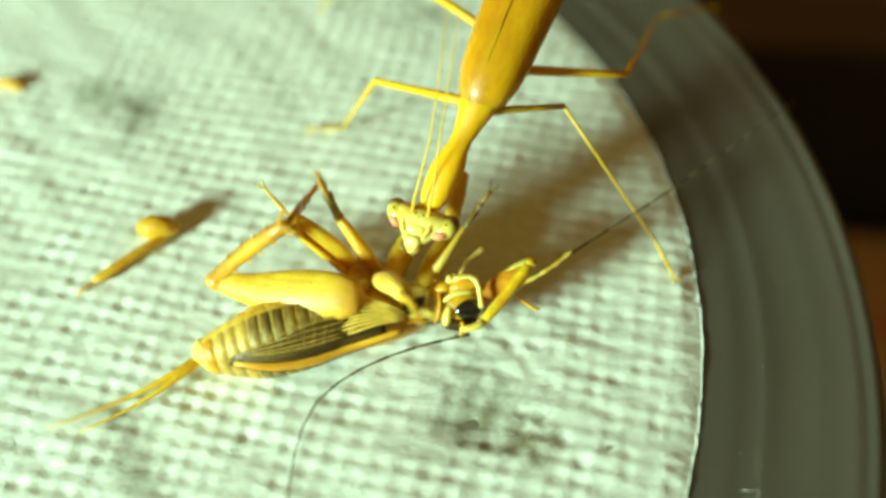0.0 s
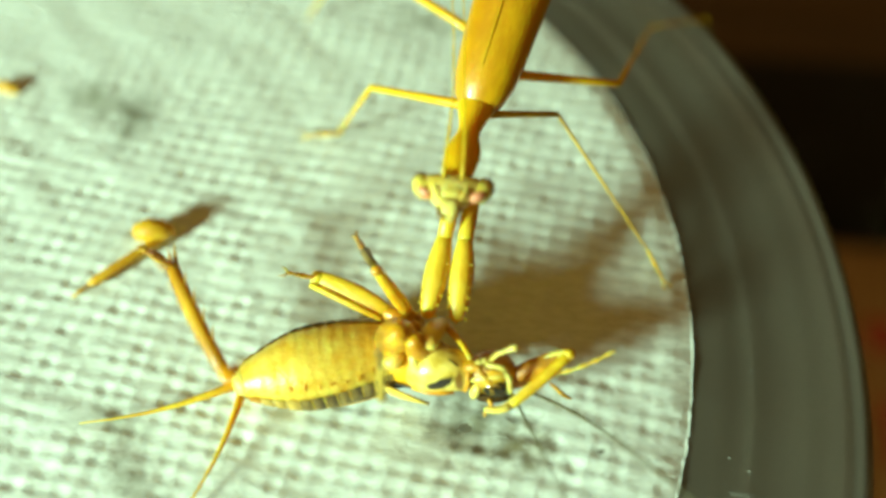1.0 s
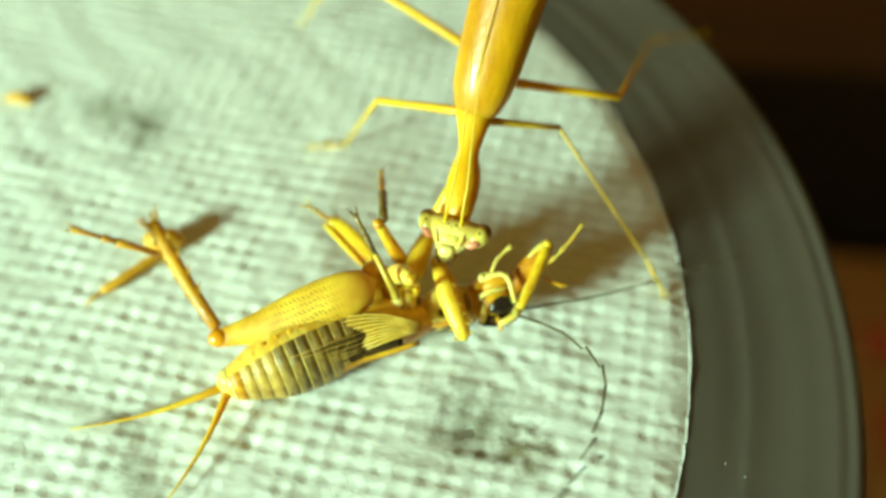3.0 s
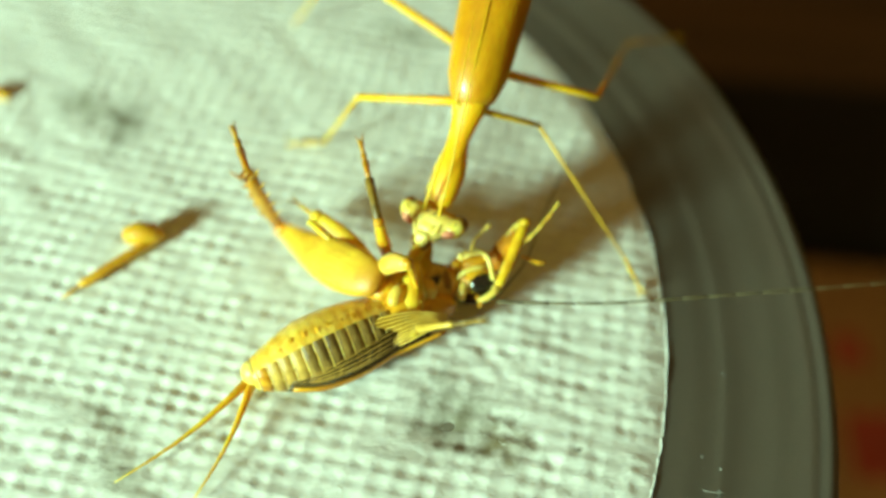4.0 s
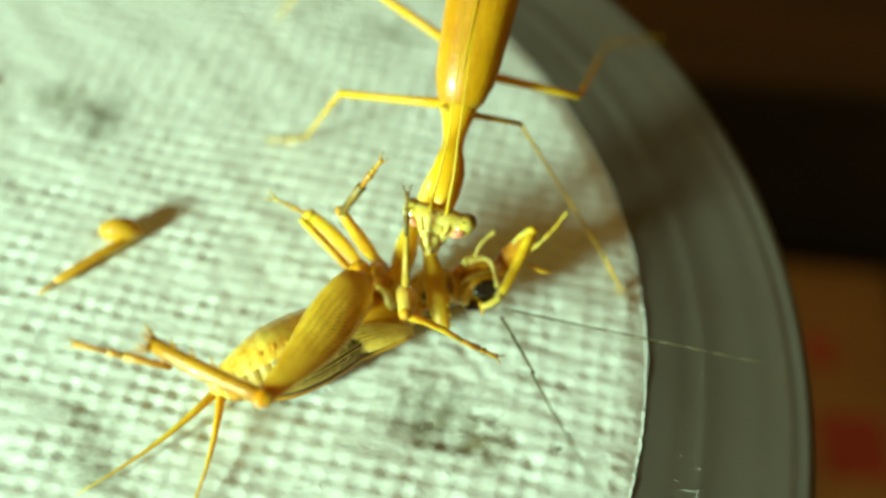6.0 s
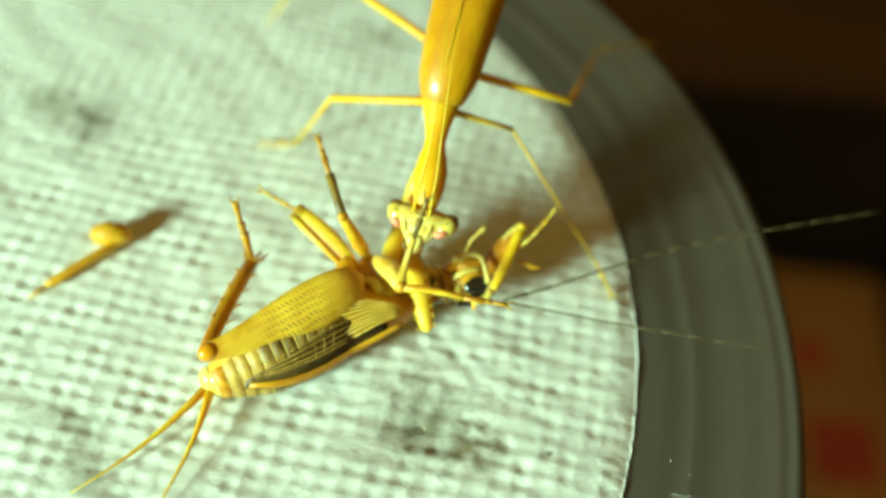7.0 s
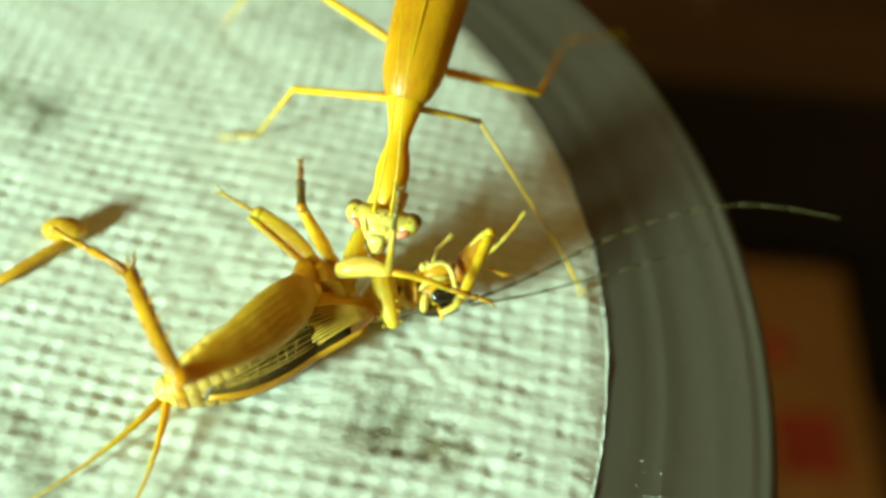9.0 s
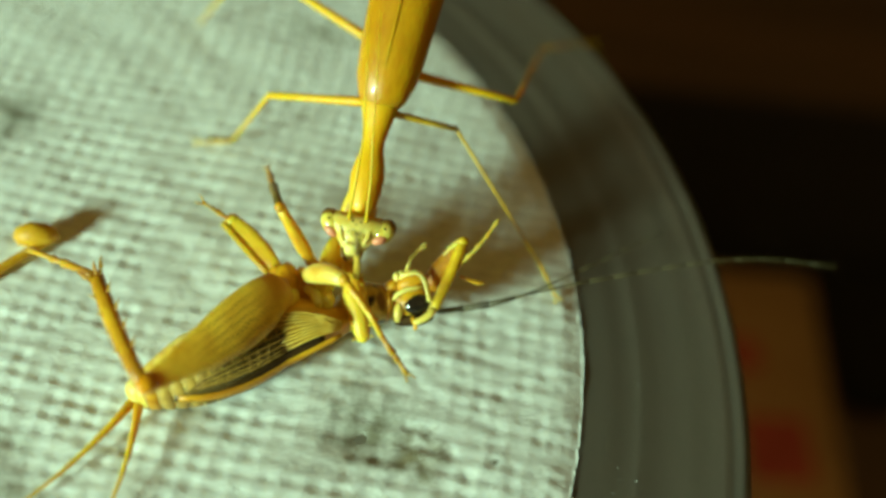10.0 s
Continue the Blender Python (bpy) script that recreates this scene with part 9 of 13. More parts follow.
    walk(cp["antenna_a_13"], [
        (0, turn(20.18, 6.22, 2.39, 0.968, 0.000, -0.023, 0.249)),
        (0.3, turn(20.57, 7.40, 3.08, 0.952, 0.004, -0.045, 0.302)),
        (0.5, turn(13.66, 12.96, 3.38, 0.837, -0.002, -0.061, 0.544)),
        (0.8, turn(22.73, -4.39, 3.45, 0.995, 0.041, -0.061, -0.060)),
        (1, turn(16.80, -13.77, 3.62, 0.906, 0.057, -0.096, -0.408)),
        (1.2, turn(12.56, -18.69, 3.69, 0.817, 0.056, -0.122, -0.561)),
        (1.5, turn(16.64, -14.35, 3.56, 0.898, 0.057, -0.098, -0.425)),
        (1.8, turn(16.19, -16.16, 3.63, 0.885, 0.058, -0.102, -0.451)),
        (2, turn(16.70, -13.78, 3.18, 0.909, 0.062, -0.085, -0.404)),
        (2.2, turn(17.02, -14.80, 3.38, 0.893, 0.061, -0.093, -0.437)),
        (2.35, turn(5.87, -15.59, 3.10, 0.540, 0.045, -0.158, -0.825)),
        (2.5, turn(-2.35, -7.23, 2.75, -0.003, -0.037, -0.212, -0.977)),
        (2.7, turn(-1.80, -8.37, 2.84, -0.034, -0.048, -0.213, -0.975)),
        (3.25, turn(7.23, -16.22, 2.94, 0.551, 0.052, -0.153, -0.819)),
        (3.8, turn(19.87, -10.85, 3.04, 0.958, 0.066, -0.067, -0.273)),
        (4, turn(19.78, -7.70, 2.96, 0.980, 0.065, -0.055, -0.180)),
        (4.2, turn(21.57, -5.81, 2.86, 0.989, 0.064, -0.046, -0.122)),
        (4.5, turn(22.18, -2.93, 2.44, 0.970, 0.068, -0.043, -0.228)),
        (4.8, turn(22.82, -4.21, 2.72, 0.995, 0.064, -0.039, -0.072)),
        (5, turn(21.96, -6.31, 2.78, 0.989, 0.065, -0.045, -0.129)),
        (5.25, turn(11.31, -17.52, 3.38, 0.782, 0.063, -0.123, -0.607)),
        (5.5, turn(1.13, -18.28, 3.60, 0.600, 0.044, -0.164, -0.782)),
        (5.7, turn(0.24, -17.71, 3.47, 0.569, 0.042, -0.169, -0.804)),
        (6.25, turn(14.39, -16.63, 3.50, 0.857, 0.060, -0.108, -0.500)),
        (6.8, turn(23.00, -4.32, 2.66, 0.988, 0.062, -0.041, -0.137)),
        (7, turn(23.15, -4.14, 2.67, 0.991, 0.061, -0.041, -0.115)),
        (7.5, turn(22.96, -3.92, 2.37, 0.972, 0.065, -0.042, -0.222)),
        (8, turn(22.29, -7.88, 2.64, 0.956, 0.064, -0.052, -0.281)),
        (8.2, turn(22.41, -7.44, 2.76, 0.982, 0.061, -0.047, -0.170)),
        (8.5, turn(23.41, -2.31, 2.54, 0.995, 0.060, -0.033, -0.077)),
        (9, turn(22.98, -3.67, 2.45, 0.949, 0.063, -0.050, -0.304)),
        (9.5, turn(22.76, -1.99, 2.38, 0.985, 0.063, -0.034, -0.155)),
        (10, turn(22.73, -4.85, 2.34, 0.973, 0.064, -0.037, -0.218)),
    ])
    walk(cp["antenna_a_14"], [
        (0, turn(21.28, 6.82, 2.45, 0.968, 0.000, -0.022, 0.249)),
        (0.3, turn(21.59, 8.12, 3.19, 0.952, 0.004, -0.044, 0.303)),
        (0.5, turn(14.16, 14.10, 3.50, 0.837, -0.002, -0.062, 0.543)),
        (0.8, turn(23.96, -4.55, 3.60, 0.996, 0.042, -0.060, -0.060)),
        (1, turn(17.61, -14.71, 3.78, 0.907, 0.056, -0.097, -0.407)),
        (1.2, turn(12.98, -19.86, 3.86, 0.817, 0.056, -0.122, -0.561)),
        (1.5, turn(17.42, -15.32, 3.72, 0.897, 0.058, -0.098, -0.426)),
        (1.8, turn(16.91, -17.17, 3.79, 0.886, 0.057, -0.103, -0.449)),
        (2, turn(17.52, -14.71, 3.31, 0.909, 0.063, -0.084, -0.402)),
        (2.2, turn(17.77, -15.79, 3.52, 0.893, 0.061, -0.093, -0.437)),
        (2.35, turn(5.36, -16.72, 3.22, 0.540, 0.046, -0.158, -0.825)),
        (2.5, turn(-3.59, -7.20, 2.84, -0.001, -0.038, -0.211, -0.977)),
        (2.7, turn(-3.04, -8.26, 2.94, -0.034, -0.048, -0.212, -0.975)),
        (3.25, turn(6.75, -17.37, 3.05, 0.552, 0.052, -0.152, -0.818)),
        (3.8, turn(20.93, -11.52, 3.16, 0.958, 0.066, -0.067, -0.272)),
        (4, turn(20.94, -8.15, 3.06, 0.980, 0.065, -0.055, -0.181)),
        (4.2, turn(22.78, -6.12, 2.95, 0.989, 0.064, -0.047, -0.123)),
        (4.5, turn(23.29, -3.50, 2.51, 0.960, 0.068, -0.048, -0.267)),
        (4.8, turn(24.06, -4.39, 2.80, 0.995, 0.064, -0.038, -0.071)),
        (5, turn(23.17, -6.63, 2.87, 0.988, 0.065, -0.045, -0.129)),
        (5.25, turn(11.60, -18.73, 3.53, 0.782, 0.063, -0.122, -0.608)),
        (5.5, turn(0.78, -19.47, 3.76, 0.600, 0.043, -0.164, -0.782)),
        (5.7, turn(-0.20, -18.88, 3.63, 0.570, 0.042, -0.168, -0.803)),
        (6.25, turn(14.99, -17.72, 3.66, 0.858, 0.060, -0.107, -0.500)),
        (6.8, turn(24.20, -4.67, 2.74, 0.988, 0.062, -0.041, -0.137)),
        (7, turn(24.37, -4.43, 2.75, 0.991, 0.062, -0.040, -0.114)),
        (7.5, turn(24.08, -4.47, 2.44, 0.955, 0.066, -0.046, -0.287)),
        (8, turn(23.34, -8.56, 2.72, 0.956, 0.063, -0.053, -0.281)),
        (8.2, turn(23.58, -7.87, 2.85, 0.982, 0.061, -0.047, -0.170)),
        (8.5, turn(24.64, -2.51, 2.61, 0.995, 0.060, -0.033, -0.077)),
        (9, turn(24.00, -4.40, 2.52, 0.934, 0.063, -0.053, -0.348)),
        (9.5, turn(23.95, -2.38, 2.44, 0.969, 0.064, -0.041, -0.236)),
        (10, turn(23.85, -5.39, 2.40, 0.961, 0.064, -0.042, -0.265)),
    ])
    walk(cp["antenna_a_15"], [
        (0, turn(22.37, 7.42, 2.50, 0.968, 0.000, -0.022, 0.249)),
        (0.3, turn(22.60, 8.84, 3.30, 0.952, 0.004, -0.044, 0.303)),
        (0.5, turn(14.66, 15.24, 3.63, 0.837, -0.001, -0.062, 0.543)),
        (0.8, turn(25.20, -4.71, 3.74, 0.996, 0.042, -0.060, -0.060)),
        (1, turn(18.42, -15.65, 3.94, 0.907, 0.056, -0.097, -0.407)),
        (1.2, turn(13.41, -21.02, 4.03, 0.817, 0.056, -0.122, -0.561)),
        (1.5, turn(18.19, -16.29, 3.88, 0.897, 0.058, -0.098, -0.427)),
        (1.8, turn(17.63, -18.18, 3.95, 0.886, 0.057, -0.103, -0.449)),
        (2, turn(18.35, -15.64, 3.44, 0.910, 0.063, -0.084, -0.402)),
        (2.2, turn(18.52, -16.78, 3.66, 0.892, 0.061, -0.093, -0.437)),
        (2.35, turn(4.84, -17.85, 3.34, 0.540, 0.046, -0.157, -0.825)),
        (2.5, turn(-4.84, -7.18, 2.94, -0.001, -0.038, -0.211, -0.977)),
        (2.7, turn(-4.28, -8.15, 3.04, -0.034, -0.049, -0.212, -0.975)),
        (3.25, turn(6.27, -18.51, 3.15, 0.552, 0.052, -0.152, -0.818)),
        (3.8, turn(21.98, -12.18, 3.27, 0.958, 0.066, -0.067, -0.272)),
        (4, turn(22.10, -8.61, 3.17, 0.980, 0.065, -0.055, -0.182)),
        (4.2, turn(23.99, -6.43, 3.05, 0.989, 0.064, -0.047, -0.123)),
        (4.5, turn(24.36, -4.14, 2.58, 0.955, 0.069, -0.050, -0.284)),
        (4.8, turn(25.29, -4.57, 2.88, 0.995, 0.064, -0.038, -0.071)),
        (5, turn(24.37, -6.96, 2.96, 0.988, 0.065, -0.045, -0.129)),
        (5.25, turn(11.89, -19.94, 3.67, 0.782, 0.063, -0.122, -0.608)),
        (5.5, turn(0.43, -20.66, 3.92, 0.600, 0.043, -0.164, -0.782)),
        (5.7, turn(-0.63, -20.04, 3.78, 0.570, 0.042, -0.168, -0.803)),
        (6.25, turn(15.59, -18.81, 3.81, 0.858, 0.060, -0.106, -0.500)),
        (6.8, turn(25.39, -5.01, 2.82, 0.988, 0.062, -0.041, -0.136)),
        (7, turn(25.58, -4.72, 2.83, 0.991, 0.062, -0.039, -0.113)),
        (7.5, turn(25.12, -5.16, 2.50, 0.947, 0.066, -0.048, -0.310)),
        (8, turn(24.38, -9.24, 2.80, 0.956, 0.063, -0.053, -0.281)),
        (8.2, turn(24.75, -8.30, 2.94, 0.982, 0.061, -0.047, -0.170)),
        (8.5, turn(25.88, -2.71, 2.68, 0.995, 0.060, -0.033, -0.077)),
        (9, turn(24.94, -5.22, 2.59, 0.926, 0.063, -0.055, -0.368)),
        (9.5, turn(25.05, -2.96, 2.50, 0.961, 0.064, -0.043, -0.265)),
        (10, turn(24.92, -6.03, 2.46, 0.956, 0.064, -0.044, -0.284)),
    ])
    walk(cp["antenna_b_0"], [
        (0, turn(4.92, -1.77, 1.40, 0.042, 0.000, -0.186, -0.982)),
        (0.3, turn(5.50, -2.27, 1.40, 0.064, 0.002, -0.185, -0.981)),
        (0.5, turn(5.36, -1.98, 1.40, 0.103, 0.009, -0.184, -0.977)),
        (0.65, turn(5.56, -2.68, 1.40, 0.282, 0.042, -0.176, -0.942)),
        (0.8, turn(5.67, -3.43, 1.40, 0.478, 0.075, -0.160, -0.860)),
        (1, turn(4.98, -2.29, 1.40, 0.815, 0.129, -0.102, -0.556)),
        (1.2, turn(6.89, -3.52, 1.40, 0.807, 0.127, -0.105, -0.568)),
        (1.5, turn(6.00, -1.93, 1.40, 0.842, 0.133, -0.095, -0.515)),
        (1.8, turn(6.07, -3.02, 1.40, 0.633, 0.100, -0.139, -0.755)),
        (2, turn(5.09, -1.40, 1.40, 0.284, 0.040, -0.177, -0.942)),
        (2.2, turn(5.95, -2.55, 1.40, 0.274, 0.039, -0.177, -0.945)),
        (2.3, turn(5.88, -1.89, 1.40, 0.496, 0.080, -0.157, -0.851)),
        (2.4, turn(5.71, -1.07, 1.40, 0.835, 0.133, -0.098, -0.525)),
        (2.5, turn(5.76, -0.10, 1.40, 0.984, 0.148, -0.030, -0.093)),
        (2.7, turn(6.88, -1.43, 1.40, 0.971, 0.149, -0.035, -0.186)),
        (3.25, turn(6.60, -1.34, 1.40, 0.983, 0.148, 0.007, 0.111)),
        (3.8, turn(6.40, -1.31, 1.40, 0.925, 0.137, 0.037, 0.351)),
        (4, turn(4.96, -0.91, 1.40, 0.961, 0.144, 0.021, 0.237)),
        (4.2, turn(6.09, -1.29, 1.40, 0.985, 0.150, -0.001, 0.089)),
        (4.5, turn(6.16, -1.12, 1.40, 0.985, 0.152, -0.026, -0.076)),
        (4.8, turn(6.83, -1.53, 1.40, 0.982, 0.153, -0.030, -0.112)),
        (5, turn(6.37, -1.92, 1.40, 0.977, 0.152, -0.034, -0.142)),
        (5.25, turn(5.74, -2.62, 1.40, 0.863, 0.138, -0.091, -0.477)),
        (5.5, turn(5.15, -2.66, 1.40, 0.668, 0.108, -0.135, -0.723)),
        (5.7, turn(5.81, -2.35, 1.40, 0.925, 0.143, -0.071, -0.345)),
        (6.8, turn(7.22, -1.75, 1.40, 0.936, 0.146, -0.060, -0.314)),
        (7, turn(7.28, -1.90, 1.40, 0.939, 0.147, -0.059, -0.307)),
        (7.5, turn(6.99, -1.54, 1.40, 0.982, 0.151, -0.028, -0.106)),
        (8, turn(7.24, -2.41, 1.40, 0.879, 0.139, -0.086, -0.448)),
        (8.2, turn(6.92, -2.23, 1.40, 0.829, 0.132, -0.101, -0.533)),
        (8.5, turn(6.36, -2.24, 1.40, 0.932, 0.149, -0.060, -0.326)),
        (9, turn(7.19, -2.15, 1.40, 0.979, 0.154, -0.030, -0.127)),
        (9.5, turn(6.54, -2.33, 1.40, 0.979, 0.154, -0.028, -0.129)),
        (10, turn(6.88, -1.60, 1.40, 0.979, 0.153, -0.039, -0.131)),
    ])
    walk(cp["antenna_b_1"], [
        (0, turn(3.67, -1.87, 1.42, 0.060, 0.000, -0.138, -0.989)),
        (0.3, turn(4.26, -2.43, 1.43, 0.087, 0.002, -0.138, -0.987)),
        (0.5, turn(4.14, -2.24, 1.43, 0.119, 0.007, -0.137, -0.983)),
        (0.65, turn(4.51, -3.36, 1.42, 0.295, 0.030, -0.130, -0.946)),
        (0.8, turn(5.01, -4.49, 1.43, 0.487, 0.053, -0.118, -0.864)),
        (1, turn(5.43, -3.46, 1.43, 0.819, 0.090, -0.076, -0.561)),
        (1.2, turn(7.31, -4.70, 1.43, 0.811, 0.089, -0.077, -0.573)),
        (1.5, turn(6.56, -3.04, 1.43, 0.847, 0.092, -0.071, -0.519)),
        (1.8, turn(5.85, -4.25, 1.43, 0.633, 0.070, -0.103, -0.764)),
        (2, turn(4.05, -2.09, 1.43, 0.299, 0.029, -0.131, -0.945)),
        (2.2, turn(4.89, -3.21, 1.43, 0.281, 0.026, -0.132, -0.950)),
        (2.3, turn(5.26, -2.98, 1.42, 0.503, 0.056, -0.116, -0.854)),
        (2.4, turn(6.25, -2.20, 1.43, 0.835, 0.092, -0.074, -0.538)),
        (2.5, turn(6.99, -0.34, 1.44, 0.990, 0.101, -0.026, -0.094)),
        (2.7, turn(8.04, -1.89, 1.42, 0.977, 0.102, -0.026, -0.188)),
        (3.25, turn(7.82, -1.06, 1.42, 0.987, 0.100, 0.003, 0.127)),
        (3.8, turn(7.34, -0.48, 1.44, 0.918, 0.091, 0.023, 0.385)),
        (4, turn(6.07, -0.33, 1.44, 0.958, 0.097, 0.013, 0.270)),
        (4.2, turn(7.32, -1.07, 1.44, 0.989, 0.102, -0.003, 0.103)),
        (4.5, turn(7.39, -1.32, 1.44, 0.993, 0.105, -0.020, -0.059)),
        (4.8, turn(8.05, -1.82, 1.43, 0.988, 0.105, -0.024, -0.108)),
        (5, turn(7.57, -2.28, 1.43, 0.984, 0.105, -0.028, -0.144)),
        (5.25, turn(6.40, -3.68, 1.43, 0.857, 0.096, -0.070, -0.502)),
        (5.5, turn(5.05, -3.91, 1.43, 0.663, 0.075, -0.101, -0.738)),
        (5.7, turn(6.75, -3.17, 1.44, 0.927, 0.098, -0.055, -0.358)),
        (6.8, turn(8.21, -2.51, 1.43, 0.944, 0.101, -0.044, -0.310)),
        (7, turn(8.29, -2.64, 1.42, 0.944, 0.101, -0.044, -0.310)),
        (7.5, turn(8.21, -1.81, 1.43, 0.990, 0.103, -0.022, -0.091)),
        (8, turn(7.97, -3.42, 1.43, 0.895, 0.097, -0.062, -0.431)),
        (8.2, turn(7.43, -3.37, 1.43, 0.843, 0.092, -0.074, -0.524)),
        (8.5, turn(7.33, -3.02, 1.42, 0.942, 0.104, -0.044, -0.317)),
        (9, turn(8.40, -2.47, 1.43, 0.987, 0.106, -0.023, -0.117)),
        (9.5, turn(7.75, -2.66, 1.42, 0.986, 0.107, -0.022, -0.124)),
        (10, turn(8.08, -1.94, 1.45, 0.989, 0.105, -0.029, -0.103)),
    ])
    walk(cp["antenna_b_2"], [
        (0, turn(2.43, -2.02, 1.44, 0.096, 0.000, -0.103, -0.990)),
        (0.3, turn(3.03, -2.64, 1.45, 0.129, 0.005, -0.102, -0.986)),
        (0.5, turn(2.92, -2.53, 1.45, 0.144, 0.007, -0.102, -0.984)),
        (0.65, turn(3.48, -4.07, 1.45, 0.322, 0.021, -0.097, -0.942)),
        (0.8, turn(4.36, -5.56, 1.46, 0.503, 0.037, -0.087, -0.859)),
        (1, turn(5.88, -4.62, 1.46, 0.820, 0.061, -0.057, -0.566)),
        (1.2, turn(7.72, -5.88, 1.46, 0.814, 0.061, -0.058, -0.575)),
        (1.5, turn(7.13, -4.16, 1.46, 0.850, 0.062, -0.054, -0.520)),
        (1.8, turn(5.61, -5.48, 1.46, 0.622, 0.047, -0.078, -0.778)),
        (2, turn(3.02, -2.80, 1.46, 0.313, 0.020, -0.098, -0.944)),
        (2.2, turn(3.84, -3.89, 1.46, 0.290, 0.016, -0.099, -0.952)),
        (2.3, turn(4.65, -4.07, 1.45, 0.518, 0.038, -0.086, -0.850)),
        (2.4, turn(6.76, -3.34, 1.46, 0.821, 0.061, -0.057, -0.565)),
        (2.5, turn(8.21, -0.58, 1.48, 0.993, 0.065, -0.022, -0.093)),
        (2.7, turn(9.20, -2.36, 1.43, 0.979, 0.067, -0.019, -0.190)),
        (3.25, turn(9.03, -0.75, 1.45, 0.984, 0.064, 0.001, 0.168)),
        (3.8, turn(8.22, 0.40, 1.47, 0.880, 0.055, 0.015, 0.471)),
        (4, turn(7.14, 0.32, 1.47, 0.927, 0.059, 0.010, 0.371)),
        (4.2, turn(8.54, -0.82, 1.47, 0.986, 0.066, -0.004, 0.152)),
        (4.5, turn(8.63, -1.47, 1.47, 0.998, 0.069, -0.013, -0.008)),
        (4.8, turn(9.27, -2.09, 1.46, 0.993, 0.070, -0.019, -0.096)),
        (5, turn(8.76, -2.64, 1.46, 0.987, 0.070, -0.022, -0.145)),
        (5.25, turn(7.01, -4.77, 1.46, 0.828, 0.063, -0.055, -0.555)),
        (5.5, turn(4.91, -5.15, 1.46, 0.640, 0.048, -0.076, -0.763)),
        (5.7, turn(7.67, -4.01, 1.48, 0.918, 0.063, -0.044, -0.388)),
        (6.8, turn(9.22, -3.25, 1.45, 0.954, 0.067, -0.029, -0.292)),
        (7, turn(9.29, -3.38, 1.45, 0.946, 0.066, -0.032, -0.316)),
        (7.5, turn(9.44, -2.04, 1.46, 0.997, 0.066, -0.015, -0.043)),
        (8, turn(8.75, -4.40, 1.47, 0.924, 0.065, -0.042, -0.375)),
        (8.2, turn(7.98, -4.49, 1.47, 0.869, 0.062, -0.053, -0.488)),
        (8.5, turn(8.33, -3.78, 1.44, 0.956, 0.068, -0.031, -0.285)),
        (9, turn(9.61, -2.77, 1.45, 0.994, 0.069, -0.016, -0.089)),
        (9.5, turn(8.96, -2.97, 1.44, 0.992, 0.069, -0.017, -0.106)),
        (10, turn(9.30, -2.20, 1.49, 0.997, 0.068, -0.018, -0.021)),
    ])
